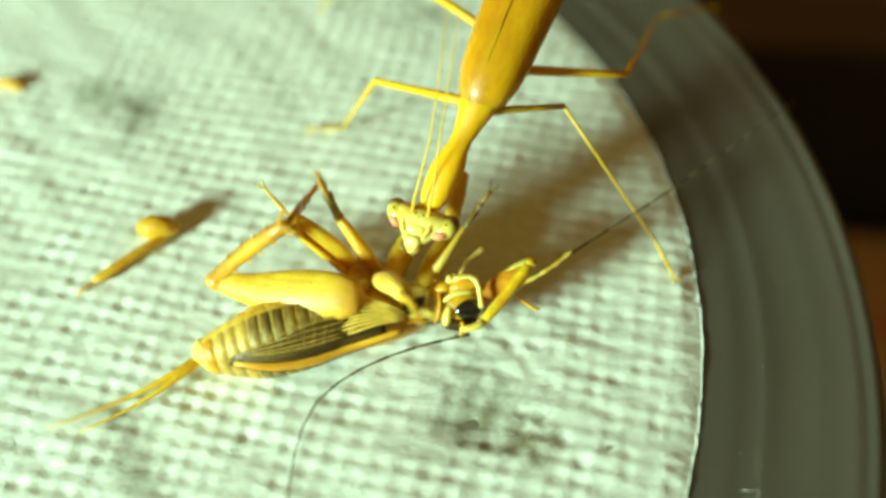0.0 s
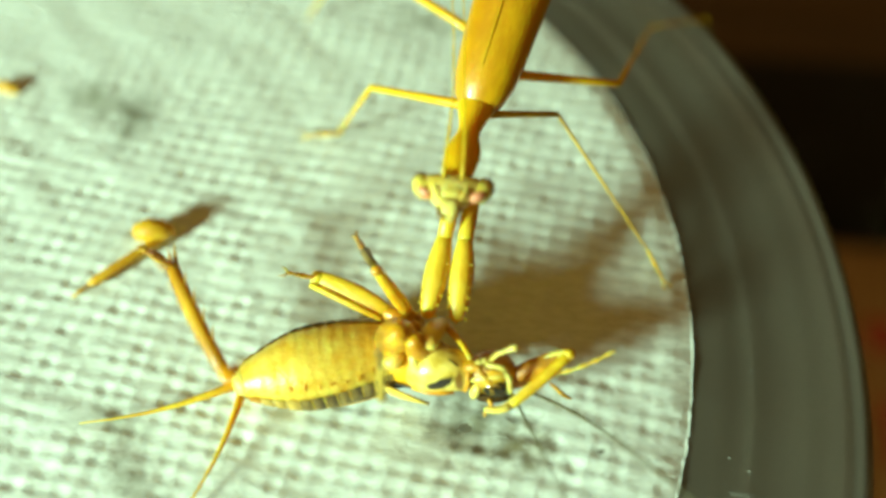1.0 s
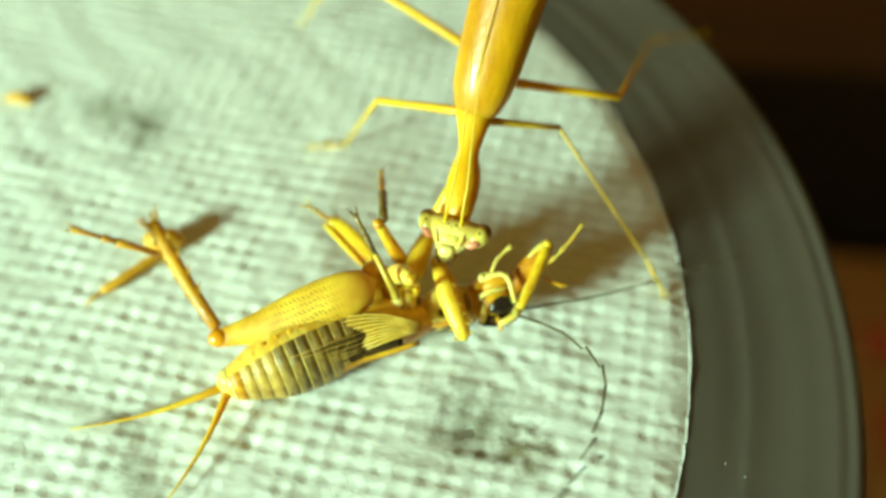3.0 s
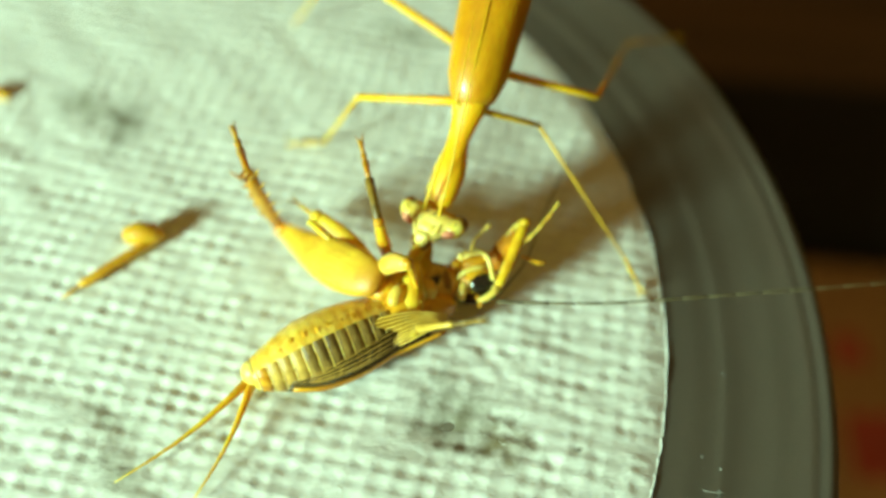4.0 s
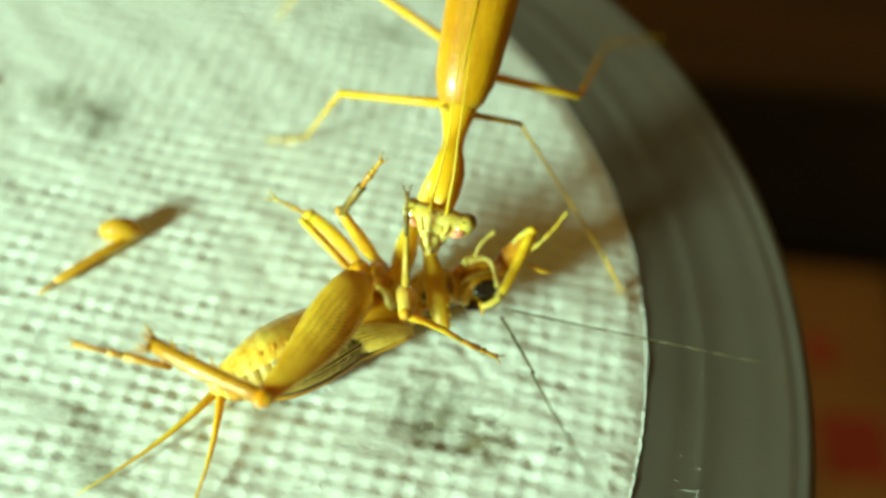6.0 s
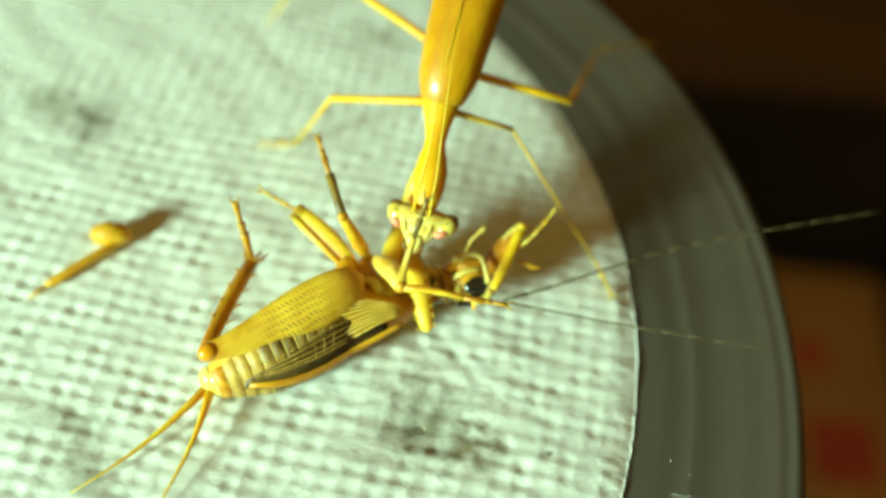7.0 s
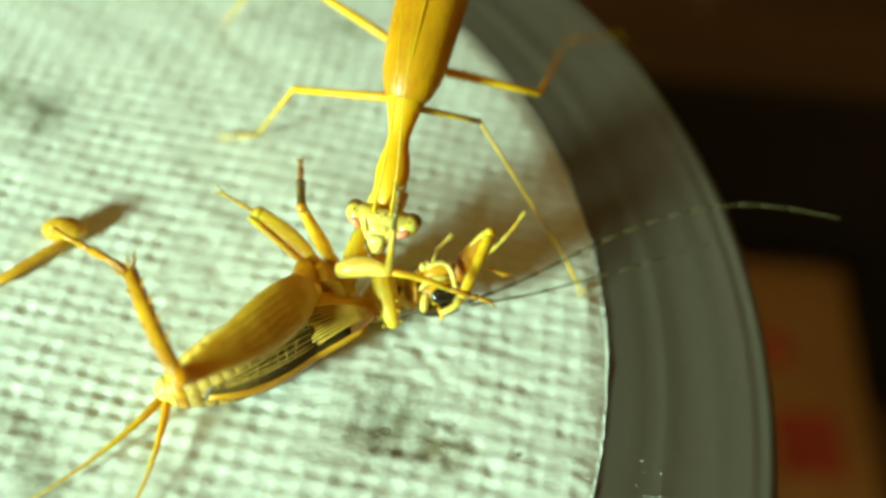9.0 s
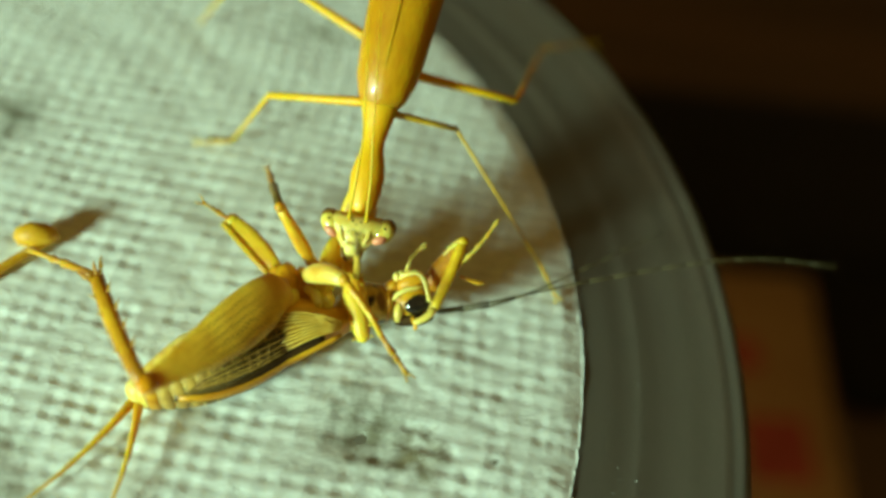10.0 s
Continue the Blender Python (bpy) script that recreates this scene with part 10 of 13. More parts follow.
    walk(cp["antenna_b_3"], [
        (0, turn(1.21, -2.26, 1.46, 0.150, 0.000, -0.067, -0.986)),
        (0.3, turn(1.82, -2.96, 1.47, 0.199, 0.005, -0.065, -0.978)),
        (0.5, turn(1.72, -2.89, 1.47, 0.206, 0.006, -0.065, -0.976)),
        (0.65, turn(2.49, -4.83, 1.48, 0.348, 0.010, -0.062, -0.935)),
        (0.8, turn(3.74, -6.64, 1.49, 0.515, 0.019, -0.056, -0.855)),
        (1, turn(6.32, -5.79, 1.49, 0.821, 0.031, -0.037, -0.569)),
        (1.2, turn(8.14, -7.06, 1.49, 0.813, 0.031, -0.037, -0.581)),
        (1.5, turn(7.70, -5.27, 1.49, 0.852, 0.031, -0.036, -0.522)),
        (1.8, turn(5.33, -6.70, 1.49, 0.619, 0.024, -0.050, -0.784)),
        (2, turn(2.02, -3.55, 1.49, 0.377, 0.012, -0.062, -0.924)),
        (2.2, turn(2.80, -4.58, 1.49, 0.313, 0.006, -0.065, -0.948)),
        (2.3, turn(4.08, -5.18, 1.48, 0.526, 0.020, -0.055, -0.849)),
        (2.4, turn(7.20, -4.51, 1.49, 0.816, 0.031, -0.037, -0.576)),
        (2.5, turn(9.44, -0.81, 1.52, 0.995, 0.029, -0.019, -0.098)),
        (2.7, turn(10.36, -2.83, 1.44, 0.981, 0.031, -0.012, -0.191)),
        (3.25, turn(10.21, -0.34, 1.47, 0.980, 0.028, -0.005, 0.199)),
        (3.8, turn(8.91, 1.44, 1.50, 0.862, 0.022, -0.001, 0.506)),
        (4, turn(8.04, 1.18, 1.50, 0.916, 0.024, -0.002, 0.401)),
        (4.2, turn(9.74, -0.44, 1.51, 0.988, 0.030, -0.009, 0.151)),
        (4.5, turn(9.88, -1.49, 1.50, 0.999, 0.032, -0.011, 0.008)),
        (4.8, turn(10.49, -2.33, 1.49, 0.995, 0.033, -0.015, -0.091)),
        (5, turn(9.96, -3.00, 1.49, 0.989, 0.033, -0.017, -0.145)),
        (5.25, turn(7.48, -5.93, 1.49, 0.809, 0.032, -0.036, -0.585)),
        (5.5, turn(4.69, -6.38, 1.49, 0.626, 0.024, -0.049, -0.778)),
        (5.7, turn(8.54, -4.91, 1.52, 0.917, 0.029, -0.030, -0.397)),
        (6.8, turn(10.25, -3.95, 1.47, 0.958, 0.032, -0.018, -0.284)),
        (7, turn(10.29, -4.14, 1.47, 0.949, 0.031, -0.021, -0.314)),
        (7.5, turn(10.68, -2.15, 1.49, 0.999, 0.029, -0.013, -0.024)),
        (8, turn(9.64, -5.28, 1.50, 0.936, 0.031, -0.026, -0.349)),
        (8.2, turn(8.63, -5.56, 1.51, 0.878, 0.030, -0.034, -0.477)),
        (8.5, turn(9.37, -4.47, 1.46, 0.963, 0.032, -0.020, -0.268)),
        (9, turn(10.84, -2.99, 1.47, 0.997, 0.031, -0.012, -0.074)),
        (9.5, turn(10.18, -3.24, 1.46, 0.995, 0.032, -0.013, -0.097)),
        (10, turn(10.55, -2.25, 1.53, 0.999, 0.030, -0.015, 0.022)),
    ])
    walk(cp["antenna_b_4"], [
        (0, turn(0.01, -2.63, 1.49, 0.219, 0.000, -0.036, -0.975)),
        (0.3, turn(0.67, -3.45, 1.49, 0.305, 0.001, -0.035, -0.952)),
        (0.5, turn(0.58, -3.39, 1.49, 0.311, 0.001, -0.035, -0.950)),
        (0.65, turn(1.54, -5.65, 1.51, 0.382, 0.001, -0.034, -0.923)),
        (0.8, turn(3.16, -7.75, 1.52, 0.530, 0.003, -0.030, -0.847)),
        (1, turn(6.76, -6.96, 1.52, 0.820, 0.005, -0.020, -0.571)),
        (1.2, turn(8.54, -8.24, 1.52, 0.807, 0.006, -0.019, -0.591)),
        (1.5, turn(8.26, -6.39, 1.53, 0.852, 0.005, -0.019, -0.523)),
        (1.8, turn(5.04, -7.91, 1.52, 0.620, 0.004, -0.028, -0.784)),
        (2, turn(1.12, -4.42, 1.52, 0.518, 0.004, -0.030, -0.855)),
        (2.2, turn(1.80, -5.33, 1.53, 0.362, -0.001, -0.035, -0.932)),
        (2.3, turn(3.52, -6.29, 1.51, 0.532, 0.004, -0.029, -0.846)),
        (2.4, turn(7.62, -5.69, 1.52, 0.817, 0.005, -0.021, -0.577)),
        (2.5, turn(10.66, -1.06, 1.56, 0.994, -0.002, -0.016, -0.111)),
        (2.7, turn(11.52, -3.30, 1.46, 0.982, 0.000, -0.006, -0.189)),
        (3.25, turn(11.36, 0.15, 1.50, 0.973, -0.003, -0.011, 0.231)),
        (3.8, turn(9.52, 2.53, 1.53, 0.859, -0.005, -0.017, 0.512)),
        (4, turn(8.89, 2.10, 1.53, 0.923, -0.004, -0.015, 0.385)),
        (4.2, turn(10.93, -0.07, 1.54, 0.995, -0.001, -0.012, 0.102)),
        (4.5, turn(11.13, -1.47, 1.53, 1.000, 0.000, -0.012, 0.000)),
        (4.8, turn(11.72, -2.56, 1.52, 0.996, 0.002, -0.010, -0.087)),
        (5, turn(11.16, -3.36, 1.52, 0.989, 0.002, -0.012, -0.145)),
        (5.25, turn(7.87, -7.12, 1.51, 0.794, 0.006, -0.019, -0.607)),
        (5.5, turn(4.42, -7.60, 1.52, 0.614, 0.005, -0.025, -0.789)),
        (5.7, turn(9.40, -5.83, 1.56, 0.920, -0.001, -0.019, -0.391)),
        (6.8, turn(11.30, -4.63, 1.49, 0.960, 0.000, -0.010, -0.279)),
        (7, turn(11.29, -4.88, 1.50, 0.953, -0.000, -0.013, -0.303)),
        (7.5, turn(11.93, -2.21, 1.52, 1.000, -0.004, -0.012, -0.022)),
        (8, turn(10.58, -6.09, 1.54, 0.939, 0.000, -0.015, -0.343)),
        (8.2, turn(9.31, -6.61, 1.55, 0.874, 0.002, -0.017, -0.486)),
        (8.5, turn(10.44, -5.11, 1.49, 0.967, 0.001, -0.011, -0.255)),
        (9, turn(12.08, -3.18, 1.50, 0.998, -0.001, -0.010, -0.069)),
        (9.5, turn(11.40, -3.48, 1.49, 0.996, -0.001, -0.008, -0.093)),
        (10, turn(11.80, -2.20, 1.57, 0.999, -0.003, -0.016, 0.045)),
    ])
    walk(cp["antenna_b_5"], [
        (0, turn(-1.12, -3.16, 1.51, 0.315, 0.000, -0.026, -0.949)),
        (0.3, turn(-0.35, -4.18, 1.51, 0.401, -0.000, -0.025, -0.916)),
        (0.5, turn(-0.43, -4.13, 1.51, 0.411, -0.000, -0.025, -0.911)),
        (0.65, turn(0.66, -6.53, 1.54, 0.406, -0.002, -0.025, -0.913)),
        (0.8, turn(2.61, -8.87, 1.55, 0.536, -0.002, -0.023, -0.844)),
        (1, turn(7.19, -8.13, 1.55, 0.820, -0.003, -0.016, -0.573)),
        (1.2, turn(8.92, -9.43, 1.55, 0.803, -0.001, -0.014, -0.595)),
        (1.5, turn(8.83, -7.50, 1.56, 0.852, -0.003, -0.015, -0.523)),
        (1.8, turn(4.75, -9.13, 1.55, 0.619, -0.002, -0.021, -0.785)),
        (2, turn(0.54, -5.53, 1.55, 0.569, 0.000, -0.021, -0.822)),
        (2.2, turn(0.87, -6.17, 1.56, 0.380, -0.004, -0.027, -0.925)),
        (2.3, turn(2.98, -7.42, 1.54, 0.535, -0.000, -0.022, -0.845)),
        (2.4, turn(8.04, -6.86, 1.55, 0.816, -0.002, -0.016, -0.578)),
        (2.5, turn(11.88, -1.33, 1.60, 0.993, -0.011, -0.015, -0.115)),
        (2.7, turn(12.68, -3.76, 1.47, 0.982, -0.008, -0.004, -0.190)),
        (3.25, turn(12.48, 0.71, 1.53, 0.967, -0.012, -0.013, 0.254)),
        (3.8, turn(10.12, 3.63, 1.56, 0.854, -0.012, -0.021, 0.519)),
        (4, turn(9.77, 2.99, 1.56, 0.924, -0.012, -0.018, 0.383)),
        (4.2, turn(12.15, 0.18, 1.57, 0.996, -0.009, -0.013, 0.087)),
        (4.5, turn(12.38, -1.47, 1.56, 1.000, -0.008, -0.012, -0.000)),
        (4.8, turn(12.95, -2.78, 1.54, 0.996, -0.007, -0.009, -0.086)),
        (5, turn(12.35, -3.72, 1.55, 0.989, -0.006, -0.011, -0.145)),
        (5.25, turn(8.20, -8.32, 1.54, 0.785, -0.000, -0.016, -0.619)),
        (5.5, turn(4.11, -8.81, 1.55, 0.606, -0.000, -0.020, -0.795)),
        (5.7, turn(10.26, -6.72, 1.61, 0.921, -0.008, -0.016, -0.390)),
        (6.8, turn(12.36, -5.30, 1.52, 0.960, -0.007, -0.008, -0.279)),
        (7, turn(12.31, -5.61, 1.53, 0.954, -0.008, -0.010, -0.299)),
        (7.5, turn(13.18, -2.26, 1.55, 1.000, -0.012, -0.012, -0.018)),
        (8, turn(11.54, -6.90, 1.57, 0.941, -0.007, -0.013, -0.337)),
        (8.2, turn(9.97, -7.67, 1.59, 0.873, -0.005, -0.013, -0.487)),
        (8.5, turn(11.53, -5.73, 1.52, 0.970, -0.007, -0.008, -0.245)),
        (9, turn(13.31, -3.35, 1.53, 0.998, -0.009, -0.009, -0.064)),
        (9.5, turn(12.63, -3.71, 1.51, 0.996, -0.008, -0.007, -0.087)),
        (10, turn(13.04, -2.09, 1.61, 0.998, -0.010, -0.017, 0.058)),
    ])
    walk(cp["antenna_b_6"], [
        (0, turn(-2.12, -3.91, 1.53, 0.474, 0.000, -0.021, -0.880)),
        (0.3, turn(-1.20, -5.09, 1.54, 0.533, 0.000, -0.020, -0.846)),
        (0.5, turn(-1.26, -5.06, 1.54, 0.557, 0.001, -0.019, -0.830)),
        (0.65, turn(-0.18, -7.46, 1.57, 0.426, -0.002, -0.023, -0.904)),
        (0.8, turn(2.08, -10.00, 1.59, 0.536, -0.003, -0.021, -0.844)),
        (1, turn(7.62, -9.31, 1.59, 0.819, -0.004, -0.014, -0.574)),
        (1.2, turn(9.28, -10.62, 1.58, 0.802, -0.004, -0.015, -0.597)),
        (1.5, turn(9.39, -8.62, 1.60, 0.852, -0.006, -0.015, -0.523)),
        (1.8, turn(4.46, -10.34, 1.59, 0.618, -0.002, -0.020, -0.786)),
        (2, turn(0.10, -6.69, 1.58, 0.570, -0.001, -0.020, -0.821)),
        (2.2, turn(-0.02, -7.05, 1.60, 0.373, -0.005, -0.025, -0.927)),
        (2.3, turn(2.44, -8.55, 1.57, 0.535, -0.001, -0.021, -0.845)),
        (2.4, turn(8.45, -8.04, 1.59, 0.816, -0.003, -0.015, -0.578)),
        (2.5, turn(13.10, -1.62, 1.64, 0.993, -0.012, -0.015, -0.113)),
        (2.7, turn(13.84, -4.23, 1.49, 0.981, -0.010, -0.004, -0.192)),
        (3.25, turn(13.56, 1.33, 1.55, 0.962, -0.013, -0.012, 0.273)),
        (3.8, turn(10.69, 4.74, 1.59, 0.854, -0.012, -0.021, 0.519)),
        (4, turn(10.65, 3.87, 1.59, 0.925, -0.012, -0.018, 0.380)),
        (4.2, turn(13.38, 0.40, 1.60, 0.996, -0.008, -0.015, 0.087)),
        (4.5, turn(13.63, -1.47, 1.59, 1.000, -0.007, -0.012, 0.000)),
        (4.8, turn(14.18, -2.99, 1.57, 0.996, -0.006, -0.011, -0.086)),
        (5, turn(13.55, -4.08, 1.58, 0.989, -0.005, -0.011, -0.148)),
        (5.25, turn(8.49, -9.54, 1.57, 0.782, 0.000, -0.018, -0.623)),
        (5.5, turn(3.78, -10.01, 1.58, 0.605, 0.000, -0.023, -0.796)),
        (5.7, turn(11.13, -7.62, 1.65, 0.920, -0.005, -0.015, -0.392)),
        (6.8, turn(13.41, -5.97, 1.54, 0.958, -0.004, -0.007, -0.285)),
        (7, turn(13.34, -6.32, 1.56, 0.954, -0.004, -0.009, -0.300)),
        (7.5, turn(14.43, -2.31, 1.58, 1.000, -0.007, -0.010, -0.018)),
        (8, turn(12.50, -7.69, 1.61, 0.941, -0.004, -0.016, -0.339)),
        (8.2, turn(10.62, -8.73, 1.62, 0.873, -0.002, -0.017, -0.488)),
        (8.5, turn(12.63, -6.32, 1.54, 0.971, -0.002, -0.008, -0.238)),
        (9, turn(14.55, -3.51, 1.55, 0.998, -0.004, -0.010, -0.061)),
        (9.5, turn(13.86, -3.93, 1.53, 0.997, -0.003, -0.008, -0.080)),
        (10, turn(14.29, -1.94, 1.65, 0.999, -0.005, -0.016, 0.052)),
    ])
    walk(cp["antenna_b_7"], [
        (0, turn(-2.81, -4.95, 1.55, 0.561, 0.000, -0.018, -0.828)),
        (0.3, turn(-1.73, -6.22, 1.57, 0.597, 0.000, -0.017, -0.802)),
        (0.5, turn(-1.73, -6.22, 1.57, 0.625, 0.001, -0.016, -0.780)),
        (0.65, turn(-0.97, -8.42, 1.60, 0.435, -0.003, -0.022, -0.900)),
        (0.8, turn(1.55, -11.13, 1.62, 0.537, -0.004, -0.020, -0.843)),
        (1, turn(8.04, -10.48, 1.63, 0.818, -0.005, -0.013, -0.574)),
        (1.2, turn(9.64, -11.82, 1.61, 0.801, -0.005, -0.014, -0.598)),
        (1.5, turn(9.96, -9.73, 1.64, 0.852, -0.007, -0.014, -0.523)),
        (1.8, turn(4.17, -11.56, 1.62, 0.618, -0.003, -0.019, -0.786)),
        (2, turn(-0.33, -7.87, 1.61, 0.578, -0.002, -0.018, -0.816)),
        (2.2, turn(-0.92, -7.91, 1.63, 0.374, -0.005, -0.024, -0.927)),
        (2.3, turn(1.91, -9.68, 1.60, 0.535, -0.002, -0.019, -0.845)),
        (2.4, turn(8.87, -9.22, 1.63, 0.816, -0.004, -0.014, -0.578)),
        (2.5, turn(14.32, -1.90, 1.68, 0.993, -0.014, -0.015, -0.113)),
        (2.7, turn(15.00, -4.70, 1.50, 0.981, -0.011, -0.004, -0.192)),
        (3.25, turn(14.63, 1.98, 1.57, 0.959, -0.014, -0.012, 0.282)),
        (3.8, turn(11.27, 5.85, 1.62, 0.854, -0.013, -0.022, 0.520)),
        (4, turn(11.54, 4.75, 1.62, 0.925, -0.013, -0.018, 0.379)),
        (4.2, turn(14.61, 0.62, 1.63, 0.996, -0.009, -0.015, 0.085)),
        (4.5, turn(14.88, -1.47, 1.62, 1.000, -0.008, -0.012, -0.000)),
        (4.8, turn(15.41, -3.20, 1.60, 0.996, -0.007, -0.012, -0.087)),
        (5, turn(14.75, -4.44, 1.61, 0.989, -0.006, -0.011, -0.148)),
        (5.25, turn(8.77, -10.76, 1.60, 0.780, -0.001, -0.018, -0.625)),
        (5.5, turn(3.45, -11.22, 1.61, 0.604, -0.001, -0.023, -0.797)),
        (5.7, turn(12.00, -8.52, 1.69, 0.920, -0.006, -0.015, -0.392)),
        (6.8, turn(14.46, -6.65, 1.56, 0.958, -0.005, -0.007, -0.287)),
        (7, turn(14.36, -7.03, 1.59, 0.954, -0.005, -0.009, -0.300)),
        (7.5, turn(15.68, -2.36, 1.61, 1.000, -0.008, -0.010, -0.018)),
        (8, turn(13.47, -8.49, 1.65, 0.941, -0.005, -0.016, -0.339)),
        (8.2, turn(11.28, -9.80, 1.66, 0.873, -0.002, -0.017, -0.488)),
        (8.5, turn(13.74, -6.90, 1.56, 0.972, -0.002, -0.008, -0.235)),
        (9, turn(15.79, -3.66, 1.58, 0.998, -0.004, -0.010, -0.059)),
        (9.5, turn(15.10, -4.13, 1.55, 0.997, -0.004, -0.008, -0.076)),
        (10, turn(15.53, -1.81, 1.69, 0.999, -0.006, -0.016, 0.052)),
    ])
    walk(cp["antenna_b_8"], [
        (0, turn(-3.27, -6.12, 1.58, 0.621, 0.000, -0.015, -0.784)),
        (0.3, turn(-2.09, -7.42, 1.59, 0.616, 0.000, -0.015, -0.788)),
        (0.5, turn(-2.00, -7.44, 1.59, 0.646, 0.000, -0.015, -0.763)),
        (0.65, turn(-1.75, -9.40, 1.63, 0.431, -0.004, -0.020, -0.902)),
        (0.8, turn(1.02, -12.27, 1.66, 0.537, -0.005, -0.019, -0.843)),
        (1, turn(8.47, -11.66, 1.66, 0.819, -0.006, -0.012, -0.573)),
        (1.2, turn(9.99, -13.02, 1.65, 0.801, -0.006, -0.013, -0.598)),
        (1.5, turn(10.52, -10.84, 1.68, 0.852, -0.007, -0.013, -0.523)),
        (1.8, turn(3.87, -12.77, 1.66, 0.618, -0.004, -0.017, -0.786)),
        (2, turn(-0.75, -9.04, 1.64, 0.576, -0.003, -0.017, -0.817)),
        (2.2, turn(-1.82, -8.78, 1.67, 0.374, -0.006, -0.022, -0.927)),
        (2.3, turn(1.37, -10.81, 1.63, 0.534, -0.004, -0.018, -0.845)),
        (2.4, turn(9.28, -10.40, 1.66, 0.815, -0.006, -0.013, -0.579)),
        (2.5, turn(15.53, -2.18, 1.72, 0.993, -0.016, -0.014, -0.112)),
        (2.7, turn(16.15, -5.17, 1.52, 0.981, -0.013, -0.004, -0.192)),
        (3.25, turn(15.68, 2.66, 1.59, 0.960, -0.016, -0.013, 0.279)),
        (3.8, turn(11.84, 6.96, 1.65, 0.855, -0.015, -0.023, 0.519)),
        (4, turn(12.43, 5.63, 1.65, 0.924, -0.015, -0.019, 0.381)),
        (4.2, turn(15.84, 0.83, 1.67, 0.996, -0.012, -0.014, 0.086)),
        (4.5, turn(16.13, -1.47, 1.65, 1.000, -0.011, -0.012, -0.001)),
        (4.8, turn(16.64, -3.42, 1.63, 0.996, -0.010, -0.010, -0.087)),
        (5, turn(15.94, -4.81, 1.64, 0.989, -0.009, -0.011, -0.146)),
        (5.25, turn(9.04, -11.98, 1.64, 0.782, -0.003, -0.014, -0.624)),
        (5.5, turn(3.11, -12.42, 1.65, 0.605, -0.003, -0.019, -0.796)),
        (5.7, turn(12.86, -9.42, 1.73, 0.920, -0.010, -0.014, -0.391)),
        (6.8, turn(15.50, -7.34, 1.58, 0.958, -0.009, -0.007, -0.286)),
        (7, turn(15.39, -7.75, 1.61, 0.954, -0.010, -0.008, -0.299)),
        (7.5, turn(16.93, -2.40, 1.63, 1.000, -0.013, -0.011, -0.019)),
        (8, turn(14.43, -9.29, 1.69, 0.941, -0.009, -0.013, -0.339)),
        (8.2, turn(11.93, -10.86, 1.70, 0.873, -0.007, -0.015, -0.487)),
        (8.5, turn(14.85, -7.47, 1.58, 0.971, -0.008, -0.007, -0.237)),
        (9, turn(17.04, -3.81, 1.60, 0.998, -0.010, -0.009, -0.060)),
        (9.5, turn(16.33, -4.32, 1.57, 0.997, -0.010, -0.007, -0.076)),
        (10, turn(16.77, -1.68, 1.73, 0.998, -0.011, -0.017, 0.052)),
    ])
